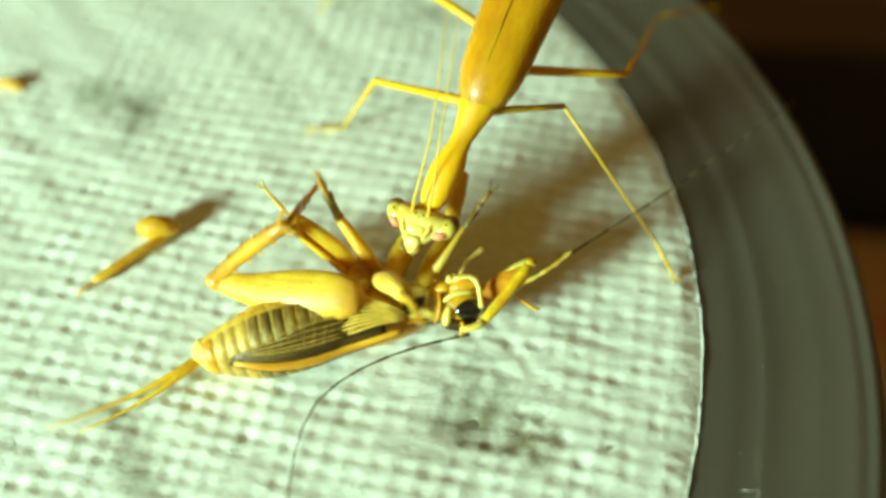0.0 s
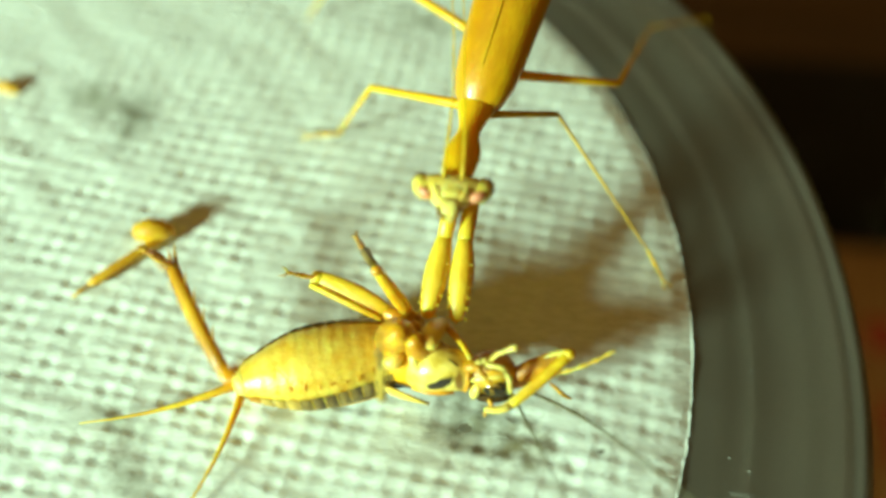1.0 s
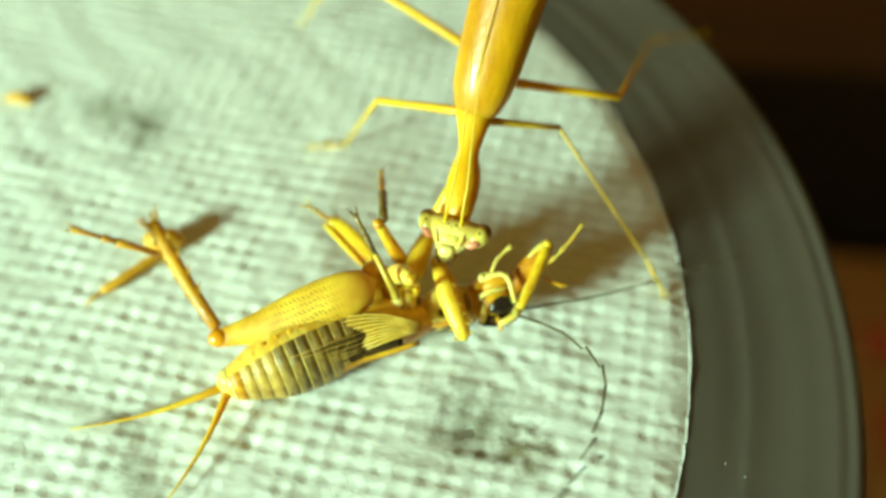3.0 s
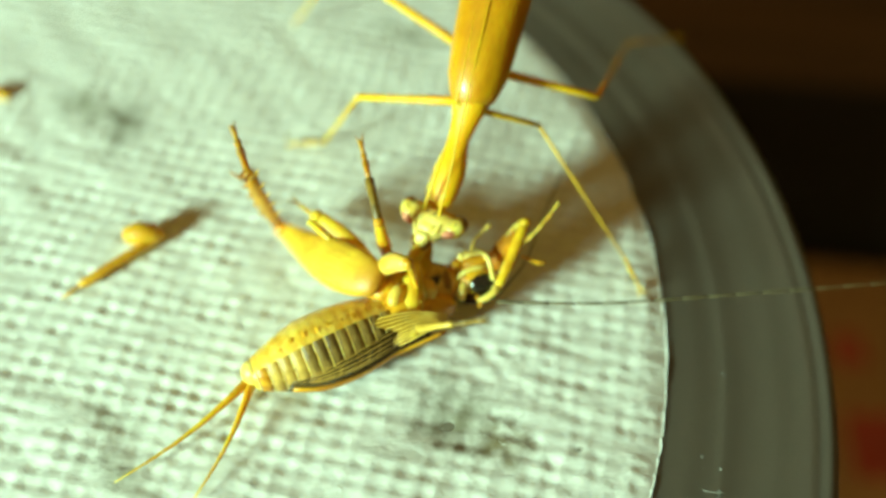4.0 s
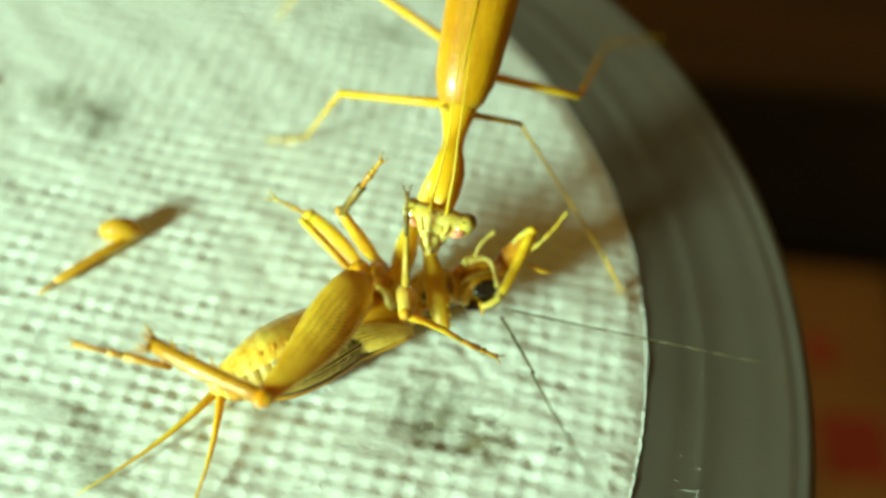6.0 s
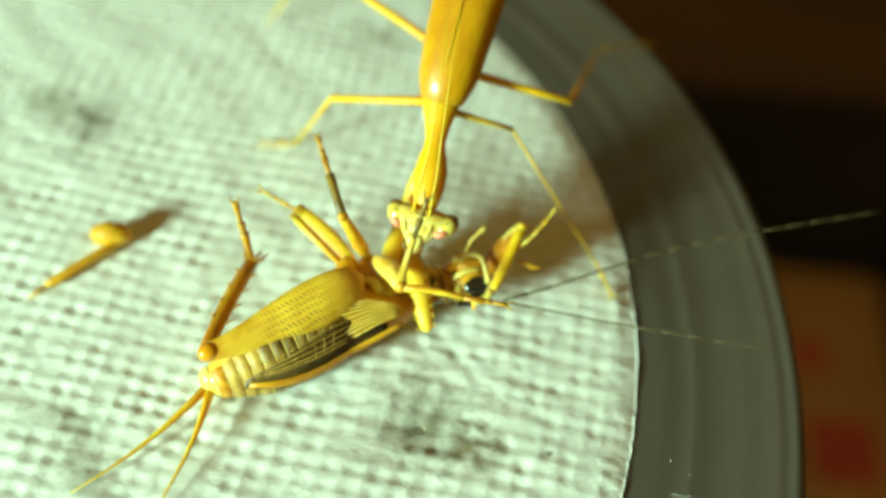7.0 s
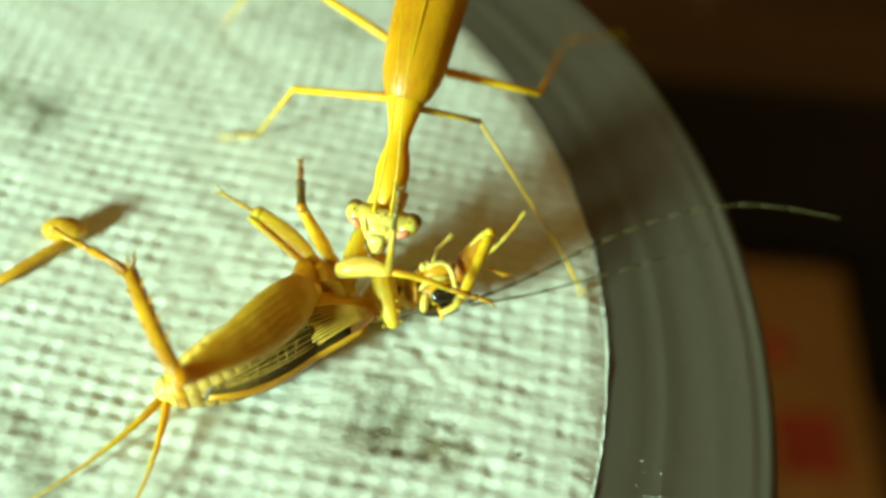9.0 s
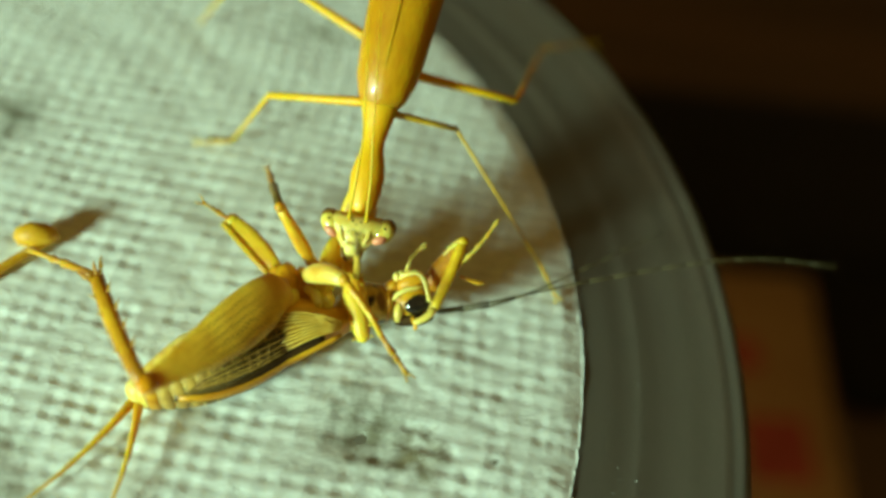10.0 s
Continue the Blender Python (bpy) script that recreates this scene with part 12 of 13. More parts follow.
    walk(mp["coxa_r"], [
        (0, turn(-0.74, -1.33, 3.96, 0.621, 0.187, 0.225, -0.727)),
        (0.3, turn(-0.79, -1.64, 4.83, 0.528, 0.322, 0.348, -0.704)),
        (0.5, turn(-0.96, -1.41, 3.72, 0.593, 0.075, 0.171, -0.783)),
        (0.8, turn(-0.93, -2.29, 6.10, 0.450, 0.420, 0.420, -0.667)),
        (1, turn(0.15, -2.66, 5.06, 0.702, 0.009, 0.017, -0.712)),
        (1.2, turn(0.46, -2.43, 5.76, 0.707, 0.064, 0.061, -0.702)),
        (1.5, turn(-0.33, -2.54, 5.07, 0.724, 0.042, 0.017, -0.688)),
        (1.8, turn(-0.23, -2.12, 6.01, 0.638, 0.247, 0.259, -0.681)),
        (2, turn(-0.33, -3.67, 3.18, 0.688, -0.027, 0.001, -0.725)),
        (2.1, turn(0.01, -3.01, 4.07, 0.689, 0.080, 0.095, -0.714)),
        (2.2, turn(0.39, -2.85, 5.41, 0.562, 0.236, 0.284, -0.740)),
        (2.3, turn(0.35, -2.69, 5.05, 0.534, 0.177, 0.261, -0.784)),
        (2.4, turn(0.24, -2.54, 4.64, 0.559, 0.116, 0.216, -0.792)),
        (2.5, turn(-0.27, -4.12, 3.84, 0.639, 0.027, 0.103, -0.762)),
        (2.6, turn(-0.19, -3.80, 3.96, 0.609, 0.031, 0.132, -0.782)),
        (2.7, turn(-0.00, -3.36, 4.13, 0.579, 0.047, 0.164, -0.797)),
        (3.8, turn(-0.26, -3.43, 4.48, 0.546, 0.092, 0.209, -0.806)),
        (4, turn(-1.10, -3.69, 3.33, 0.592, -0.060, 0.089, -0.799)),
        (4.2, turn(-0.29, -3.19, 4.39, 0.620, 0.094, 0.164, -0.762)),
        (4.5, turn(-0.54, -3.21, 3.13, 0.629, -0.070, 0.043, -0.773)),
        (4.8, turn(-0.16, -3.17, 4.91, 0.583, 0.160, 0.228, -0.763)),
        (5, turn(-0.72, -3.40, 3.14, 0.545, -0.101, 0.107, -0.826)),
        (5.5, turn(0.59, -2.72, 4.82, 0.643, 0.161, 0.193, -0.723)),
        (5.7, turn(-0.16, -3.10, 4.32, 0.641, 0.092, 0.146, -0.748)),
        (6.8, turn(0.01, -3.18, 4.54, 0.623, 0.116, 0.176, -0.753)),
        (7, turn(-0.07, -3.22, 4.08, 0.648, 0.062, 0.119, -0.749)),
        (7.5, turn(-0.15, -2.87, 3.09, 0.729, -0.004, -0.041, -0.683)),
        (8, turn(-0.27, -3.18, 4.33, 0.630, 0.089, 0.153, -0.756)),
        (8.2, turn(0.01, -3.17, 4.92, 0.587, 0.163, 0.228, -0.760)),
        (8.5, turn(-0.48, -3.28, 3.12, 0.660, -0.053, 0.017, -0.749)),
        (9, turn(0.26, -2.93, 4.19, 0.595, 0.060, 0.160, -0.785)),
        (9.5, turn(-0.21, -3.01, 4.23, 0.595, 0.065, 0.163, -0.784)),
        (10, turn(0.04, -3.26, 3.72, 0.628, 0.007, 0.099, -0.772)),
    ])
    walk(mp["grip_r"], [
        (0, turn(-1.24, -3.91, 2.22, 0.619, -0.067, 0.056, -0.780)),
        (0.3, turn(-1.53, -3.28, 2.24, 0.594, -0.076, 0.076, -0.797)),
        (0.5, turn(-1.86, -4.26, 2.71, 0.604, -0.016, 0.105, -0.790)),
        (0.8, turn(-1.69, -3.07, 3.15, 0.581, 0.029, 0.152, -0.799)),
        (1, turn(0.10, -5.81, 4.94, 0.676, 0.193, 0.196, -0.684)),
        (1.2, turn(0.49, -5.53, 5.21, 0.667, 0.240, 0.239, -0.663)),
        (1.5, turn(-0.16, -5.67, 4.81, 0.689, 0.216, 0.206, -0.661)),
        (1.8, turn(-0.43, -4.46, 3.91, 0.637, 0.138, 0.181, -0.736)),
        (2, turn(-0.49, -6.82, 3.30, 0.806, 0.201, 0.082, -0.551)),
        (2.1, turn(-0.11, -6.06, 3.30, 0.803, 0.205, 0.091, -0.552)),
        (2.2, turn(-0.42, -5.05, 3.30, 0.784, 0.185, 0.090, -0.586)),
        (2.3, turn(-0.80, -5.04, 3.30, 0.745, 0.166, 0.114, -0.636)),
        (2.4, turn(-0.85, -5.17, 3.30, 0.729, 0.163, 0.128, -0.653)),
        (2.5, turn(-0.85, -7.17, 3.30, 0.817, 0.249, 0.129, -0.504)),
        (2.6, turn(-1.00, -6.77, 3.30, 0.807, 0.214, 0.096, -0.543)),
        (2.7, turn(-1.03, -6.22, 3.30, 0.833, 0.230, 0.084, -0.497)),
        (3.8, turn(-1.48, -6.09, 3.30, 0.734, 0.149, 0.109, -0.653)),
        (4, turn(-2.02, -6.70, 3.30, 0.737, 0.138, 0.096, -0.655)),
        (4.2, turn(-0.96, -6.06, 3.30, 0.784, 0.202, 0.109, -0.576)),
        (4.5, turn(-1.17, -6.29, 3.30, 0.736, 0.139, 0.098, -0.656)),
        (4.8, turn(-1.01, -5.74, 3.30, 0.784, 0.204, 0.112, -0.575)),
        (5, turn(-1.93, -6.31, 3.30, 0.671, 0.136, 0.156, -0.712)),
        (5.5, turn(0.21, -5.46, 3.30, 0.777, 0.166, 0.077, -0.602)),
        (5.7, turn(-0.67, -6.04, 3.30, 0.781, 0.185, 0.094, -0.589)),
        (6.8, turn(-0.61, -6.01, 3.30, 0.783, 0.190, 0.097, -0.584)),
        (7, turn(-0.54, -6.24, 3.30, 0.783, 0.191, 0.098, -0.583)),
        (7.5, turn(0.05, -6.01, 3.30, 0.708, 0.145, 0.131, -0.678)),
        (8, turn(-0.87, -6.09, 3.30, 0.782, 0.172, 0.079, -0.594)),
        (8.2, turn(-0.80, -5.75, 3.30, 0.784, 0.188, 0.094, -0.584)),
        (8.5, turn(-0.87, -6.41, 3.30, 0.782, 0.181, 0.088, -0.590)),
        (9, turn(-0.63, -5.81, 3.30, 0.789, 0.203, 0.105, -0.570)),
        (9.5, turn(-1.11, -5.88, 3.30, 0.745, 0.179, 0.128, -0.630)),
        (10, turn(-0.63, -6.31, 3.30, 0.782, 0.192, 0.100, -0.584)),
    ])
    walk(mp["ml_femur"], [
        (0, turn(-0.35, -0.12, 7.45, 0.251, -0.154, 0.040, 0.955)),
        (0.3, turn(-0.59, -0.01, 7.36, 0.296, -0.145, 0.046, 0.943)),
        (0.5, turn(-0.64, 0.04, 7.34, 0.235, -0.146, 0.036, 0.960)),
        (0.8, turn(-1.04, 0.28, 7.20, 0.269, -0.133, 0.038, 0.953)),
        (1, turn(-0.27, -0.14, 7.48, 0.229, -0.158, 0.038, 0.960)),
        (1.2, turn(0.30, -0.68, 7.83, 0.307, -0.182, 0.060, 0.932)),
        (1.5, turn(-0.60, -0.01, 7.36, 0.292, -0.145, 0.045, 0.944)),
        (1.8, turn(-0.32, -0.17, 7.47, 0.274, -0.155, 0.045, 0.948)),
        (2, turn(-0.02, -0.11, 7.57, 0.141, -0.167, 0.024, 0.975)),
        (2.2, turn(-0.36, -0.15, 7.45, 0.273, -0.153, 0.044, 0.949)),
        (2.5, turn(-0.04, -0.18, 7.57, 0.187, -0.166, 0.032, 0.968)),
        (2.7, turn(0.09, -0.28, 7.64, 0.206, -0.171, 0.037, 0.963)),
        (3.8, turn(0.12, -0.25, 7.65, 0.189, -0.172, 0.034, 0.966)),
        (4, turn(-0.23, -0.05, 7.48, 0.137, -0.160, 0.023, 0.977)),
        (4.2, turn(0.18, -0.23, 7.67, 0.165, -0.175, 0.030, 0.970)),
        (4.5, turn(0.24, -0.18, 7.69, 0.133, -0.178, 0.024, 0.975)),
        (4.8, turn(-0.08, -0.18, 7.56, 0.192, -0.165, 0.033, 0.967)),
        (5, turn(0.13, -0.15, 7.64, 0.135, -0.173, 0.024, 0.975)),
        (5.5, turn(-0.42, -0.03, 7.42, 0.178, -0.154, 0.028, 0.972)),
        (5.7, turn(-0.63, 0.06, 7.34, 0.155, -0.148, 0.024, 0.976)),
        (6.8, turn(-0.17, -0.09, 7.51, 0.157, -0.162, 0.026, 0.974)),
        (7, turn(-0.03, -0.09, 7.56, 0.128, -0.167, 0.022, 0.977)),
        (7.5, turn(-0.05, -0.07, 7.55, 0.120, -0.167, 0.020, 0.978)),
        (8, turn(-0.20, -0.03, 7.49, 0.117, -0.162, 0.019, 0.980)),
        (8.2, turn(-0.37, -0.04, 7.43, 0.167, -0.156, 0.027, 0.973)),
        (8.5, turn(-0.17, -0.04, 7.50, 0.116, -0.163, 0.019, 0.980)),
        (9, turn(-0.11, -0.12, 7.53, 0.160, -0.164, 0.027, 0.973)),
        (9.5, turn(-0.48, 0.00, 7.39, 0.174, -0.152, 0.027, 0.973)),
        (10, turn(0.02, -0.14, 7.59, 0.150, -0.169, 0.026, 0.974)),
    ])
    walk(mp["ml_tibia"], [
        (0, turn(-5.48, 2.77, 5.50, -0.138, -0.518, -0.413, 0.736)),
        (0.3, turn(-5.44, 3.37, 5.50, -0.138, -0.518, -0.413, 0.736)),
        (0.5, turn(-5.89, 2.78, 5.50, -0.138, -0.518, -0.413, 0.736)),
        (0.8, turn(-6.12, 3.40, 5.50, -0.138, -0.518, -0.413, 0.736)),
        (1, turn(-5.51, 2.51, 5.50, -0.138, -0.518, -0.413, 0.736)),
        (1.2, turn(-4.32, 2.74, 5.50, -0.138, -0.518, -0.413, 0.736)),
        (1.5, turn(-5.48, 3.33, 5.50, -0.138, -0.518, -0.413, 0.736)),
        (1.8, turn(-5.29, 2.96, 5.50, -0.138, -0.518, -0.413, 0.736)),
        (2, turn(-5.63, 1.54, 5.50, -0.138, -0.518, -0.413, 0.736)),
        (2.2, turn(-5.34, 2.98, 5.50, -0.138, -0.518, -0.413, 0.736)),
        (2.5, turn(-5.47, 1.99, 5.50, -0.138, -0.518, -0.413, 0.736)),
        (2.7, turn(-5.22, 2.10, 5.50, -0.138, -0.518, -0.413, 0.736)),
        (3.8, turn(-5.27, 1.94, 5.50, -0.138, -0.518, -0.413, 0.736)),
        (4, turn(-5.88, 1.57, 5.50, -0.138, -0.518, -0.413, 0.736)),
        (4.2, turn(-5.30, 1.69, 5.50, -0.138, -0.518, -0.413, 0.736)),
        (4.5, turn(-5.35, 1.38, 5.50, -0.138, -0.518, -0.413, 0.736)),
        (4.8, turn(-5.48, 2.06, 5.50, -0.138, -0.518, -0.413, 0.736)),
        (5, turn(-5.47, 1.43, 5.50, -0.138, -0.518, -0.413, 0.736)),
        (5.5, turn(-5.93, 2.06, 5.50, -0.138, -0.518, -0.413, 0.736)),
        (5.7, turn(-6.26, 1.90, 5.50, -0.138, -0.518, -0.413, 0.736)),
        (6.8, turn(-5.74, 1.75, 5.50, -0.138, -0.518, -0.413, 0.736)),
        (7, turn(-5.68, 1.41, 5.50, -0.138, -0.518, -0.413, 0.736)),
        (7.5, turn(-5.73, 1.34, 5.50, -0.138, -0.518, -0.413, 0.736)),
        (8, turn(-5.91, 1.35, 5.50, -0.138, -0.518, -0.413, 0.736)),
        (8.2, turn(-5.92, 1.93, 5.50, -0.138, -0.518, -0.413, 0.736)),
        (8.5, turn(-5.88, 1.33, 5.50, -0.138, -0.518, -0.413, 0.736)),
        (9, turn(-5.66, 1.76, 5.50, -0.138, -0.518, -0.413, 0.736)),
        (9.5, turn(-6.02, 2.05, 5.50, -0.138, -0.518, -0.413, 0.736)),
        (10, turn(-5.55, 1.62, 5.50, -0.138, -0.518, -0.413, 0.736)),
    ])
    walk(mp["ml_tarsus"], [
        (0, turn(-7.93, 4.07, 0.45, 0.050, 0.055, 0.318, -0.945)),
        (0.3, turn(-7.90, 4.66, 0.45, 0.050, 0.055, 0.318, -0.945)),
        (0.5, turn(-8.34, 4.07, 0.45, 0.050, 0.055, 0.318, -0.945)),
        (0.8, turn(-8.57, 4.69, 0.45, 0.050, 0.055, 0.318, -0.945)),
        (1, turn(-7.97, 3.80, 0.45, 0.050, 0.055, 0.318, -0.945)),
        (1.2, turn(-6.78, 4.03, 0.45, 0.050, 0.055, 0.318, -0.945)),
        (1.5, turn(-7.93, 4.62, 0.45, 0.050, 0.055, 0.318, -0.945)),
        (1.8, turn(-7.74, 4.25, 0.45, 0.050, 0.055, 0.318, -0.945)),
        (2, turn(-8.09, 2.83, 0.45, 0.050, 0.055, 0.318, -0.945)),
        (2.2, turn(-7.80, 4.27, 0.45, 0.050, 0.055, 0.318, -0.945)),
        (2.5, turn(-7.92, 3.28, 0.45, 0.050, 0.055, 0.318, -0.945)),
        (2.7, turn(-7.68, 3.39, 0.45, 0.050, 0.055, 0.318, -0.945)),
        (3.8, turn(-7.72, 3.23, 0.45, 0.050, 0.055, 0.318, -0.945)),
        (4, turn(-8.34, 2.86, 0.45, 0.050, 0.055, 0.318, -0.945)),
        (4.2, turn(-7.76, 2.98, 0.45, 0.050, 0.055, 0.318, -0.945)),
        (4.5, turn(-7.81, 2.67, 0.45, 0.050, 0.055, 0.318, -0.945)),
        (4.8, turn(-7.93, 3.35, 0.45, 0.050, 0.055, 0.318, -0.945)),
        (5, turn(-7.93, 2.72, 0.45, 0.050, 0.055, 0.318, -0.945)),
        (5.5, turn(-8.39, 3.35, 0.45, 0.050, 0.055, 0.318, -0.945)),
        (5.7, turn(-8.72, 3.20, 0.45, 0.050, 0.055, 0.318, -0.945)),
        (6.8, turn(-8.19, 3.04, 0.45, 0.050, 0.055, 0.318, -0.945)),
        (7, turn(-8.13, 2.70, 0.45, 0.050, 0.055, 0.318, -0.945)),
        (7.5, turn(-8.19, 2.63, 0.45, 0.050, 0.055, 0.318, -0.945)),
        (8, turn(-8.37, 2.64, 0.45, 0.050, 0.055, 0.318, -0.945)),
        (8.2, turn(-8.38, 3.23, 0.45, 0.050, 0.055, 0.318, -0.945)),
        (8.5, turn(-8.34, 2.62, 0.45, 0.050, 0.055, 0.318, -0.945)),
        (9, turn(-8.12, 3.05, 0.45, 0.050, 0.055, 0.318, -0.945)),
        (9.5, turn(-8.47, 3.34, 0.45, 0.050, 0.055, 0.318, -0.945)),
        (10, turn(-8.00, 2.91, 0.45, 0.050, 0.055, 0.318, -0.945)),
    ])
    walk(mp["mr_femur"], [
        (0, turn(0.04, -0.54, 7.38, 0.957, -0.039, 0.154, 0.242)),
        (0.3, turn(0.32, -0.40, 7.28, 0.943, -0.045, 0.140, 0.300)),
        (0.5, turn(-0.20, -0.72, 7.51, 0.947, -0.048, 0.168, 0.269)),
        (0.8, turn(-0.01, -0.72, 7.44, 0.920, -0.060, 0.155, 0.354)),
        (1, turn(-0.09, -0.58, 7.44, 0.963, -0.036, 0.162, 0.214)),
        (1.2, turn(0.91, -0.15, 7.11, 0.975, -0.024, 0.125, 0.185)),
        (1.5, turn(0.29, -0.43, 7.29, 0.942, -0.045, 0.142, 0.300)),
        (1.8, turn(0.25, -0.44, 7.30, 0.957, -0.038, 0.145, 0.250)),
        (2, turn(-0.47, -0.50, 7.59, 0.979, -0.016, 0.183, 0.086)),
        (2.2, turn(0.22, -0.45, 7.31, 0.955, -0.039, 0.146, 0.256)),
        (2.5, turn(-0.23, -0.54, 7.49, 0.975, -0.025, 0.170, 0.145)),
        (2.7, turn(-0.01, -0.48, 7.39, 0.976, -0.024, 0.159, 0.149)),
        (3.8, turn(-0.09, -0.48, 7.42, 0.978, -0.021, 0.163, 0.129)),
        (4, turn(-0.66, -0.57, 7.71, 0.975, -0.020, 0.197, 0.098)),
        (4.2, turn(-0.18, -0.47, 7.46, 0.981, -0.017, 0.167, 0.099)),
        (4.5, turn(-0.26, -0.43, 7.49, 0.983, -0.010, 0.172, 0.057)),
        (4.8, turn(-0.22, -0.55, 7.48, 0.973, -0.027, 0.169, 0.153)),
        (5, turn(-0.36, -0.45, 7.53, 0.982, -0.012, 0.177, 0.066)),
        (5.5, turn(-0.54, -0.71, 7.66, 0.965, -0.034, 0.189, 0.176)),
        (5.7, turn(-0.82, -0.79, 7.85, 0.962, -0.037, 0.212, 0.169)),
        (6.8, turn(-0.51, -0.58, 7.62, 0.975, -0.023, 0.186, 0.121)),
        (7, turn(-0.53, -0.48, 7.62, 0.980, -0.013, 0.187, 0.067)),
        (7.5, turn(-0.59, -0.47, 7.65, 0.980, -0.011, 0.191, 0.057)),
        (8, turn(-0.73, -0.49, 7.74, 0.977, -0.013, 0.201, 0.063)),
        (8.2, turn(-0.58, -0.67, 7.68, 0.969, -0.031, 0.192, 0.156)),
        (8.5, turn(-0.71, -0.48, 7.73, 0.978, -0.012, 0.200, 0.059)),
        (9, turn(-0.44, -0.56, 7.59, 0.976, -0.022, 0.182, 0.119)),
        (9.5, turn(-0.61, -0.74, 7.70, 0.964, -0.036, 0.194, 0.179)),
        (10, turn(-0.39, -0.51, 7.55, 0.979, -0.017, 0.179, 0.095)),
    ])
    walk(mp["mr_tibia"], [
        (0, turn(3.72, 1.44, 6.00, -0.835, -0.332, -0.236, 0.369)),
        (0.3, turn(3.76, 2.03, 6.00, -0.835, -0.332, -0.236, 0.369)),
        (0.5, turn(3.31, 1.45, 6.00, -0.835, -0.332, -0.236, 0.369)),
        (0.8, turn(3.08, 2.07, 6.00, -0.835, -0.332, -0.236, 0.369)),
        (1, turn(3.68, 1.18, 6.00, -0.835, -0.332, -0.236, 0.369)),
        (1.2, turn(4.87, 1.41, 6.00, -0.835, -0.332, -0.236, 0.369)),
        (1.5, turn(3.72, 2.00, 6.00, -0.835, -0.332, -0.236, 0.369)),
        (1.8, turn(3.91, 1.62, 6.00, -0.835, -0.332, -0.236, 0.369)),
        (2, turn(3.57, 0.21, 6.00, -0.835, -0.332, -0.236, 0.369)),
        (2.2, turn(3.86, 1.65, 6.00, -0.835, -0.332, -0.236, 0.369)),
        (2.5, turn(3.73, 0.66, 6.00, -0.835, -0.332, -0.236, 0.369)),
        (2.7, turn(3.97, 0.77, 6.00, -0.835, -0.332, -0.236, 0.369)),
        (3.8, turn(3.93, 0.60, 6.00, -0.835, -0.332, -0.236, 0.369)),
        (4, turn(3.31, 0.24, 6.00, -0.835, -0.332, -0.236, 0.369)),
        (4.2, turn(3.89, 0.36, 6.00, -0.835, -0.332, -0.236, 0.369)),
        (4.5, turn(3.85, 0.05, 6.00, -0.835, -0.332, -0.236, 0.369)),
        (4.8, turn(3.72, 0.72, 6.00, -0.835, -0.332, -0.236, 0.369)),
        (5, turn(3.73, 0.10, 6.00, -0.835, -0.332, -0.236, 0.369)),
        (5.5, turn(3.27, 0.73, 6.00, -0.835, -0.332, -0.236, 0.369)),
        (5.7, turn(2.93, 0.57, 6.00, -0.835, -0.332, -0.236, 0.369)),
        (6.8, turn(3.46, 0.42, 6.00, -0.835, -0.332, -0.236, 0.369)),
        (7, turn(3.52, 0.08, 6.00, -0.835, -0.332, -0.236, 0.369)),
        (7.5, turn(3.46, 0.01, 6.00, -0.835, -0.332, -0.236, 0.369)),
        (8, turn(3.28, 0.02, 6.00, -0.835, -0.332, -0.236, 0.369)),
        (8.2, turn(3.28, 0.60, 6.00, -0.835, -0.332, -0.236, 0.369)),
        (8.5, turn(3.31, -0.00, 6.00, -0.835, -0.332, -0.236, 0.369)),
        (9, turn(3.54, 0.43, 6.00, -0.835, -0.332, -0.236, 0.369)),
        (9.5, turn(3.18, 0.72, 6.00, -0.835, -0.332, -0.236, 0.369)),
        (10, turn(3.65, 0.29, 6.00, -0.835, -0.332, -0.236, 0.369)),
    ])
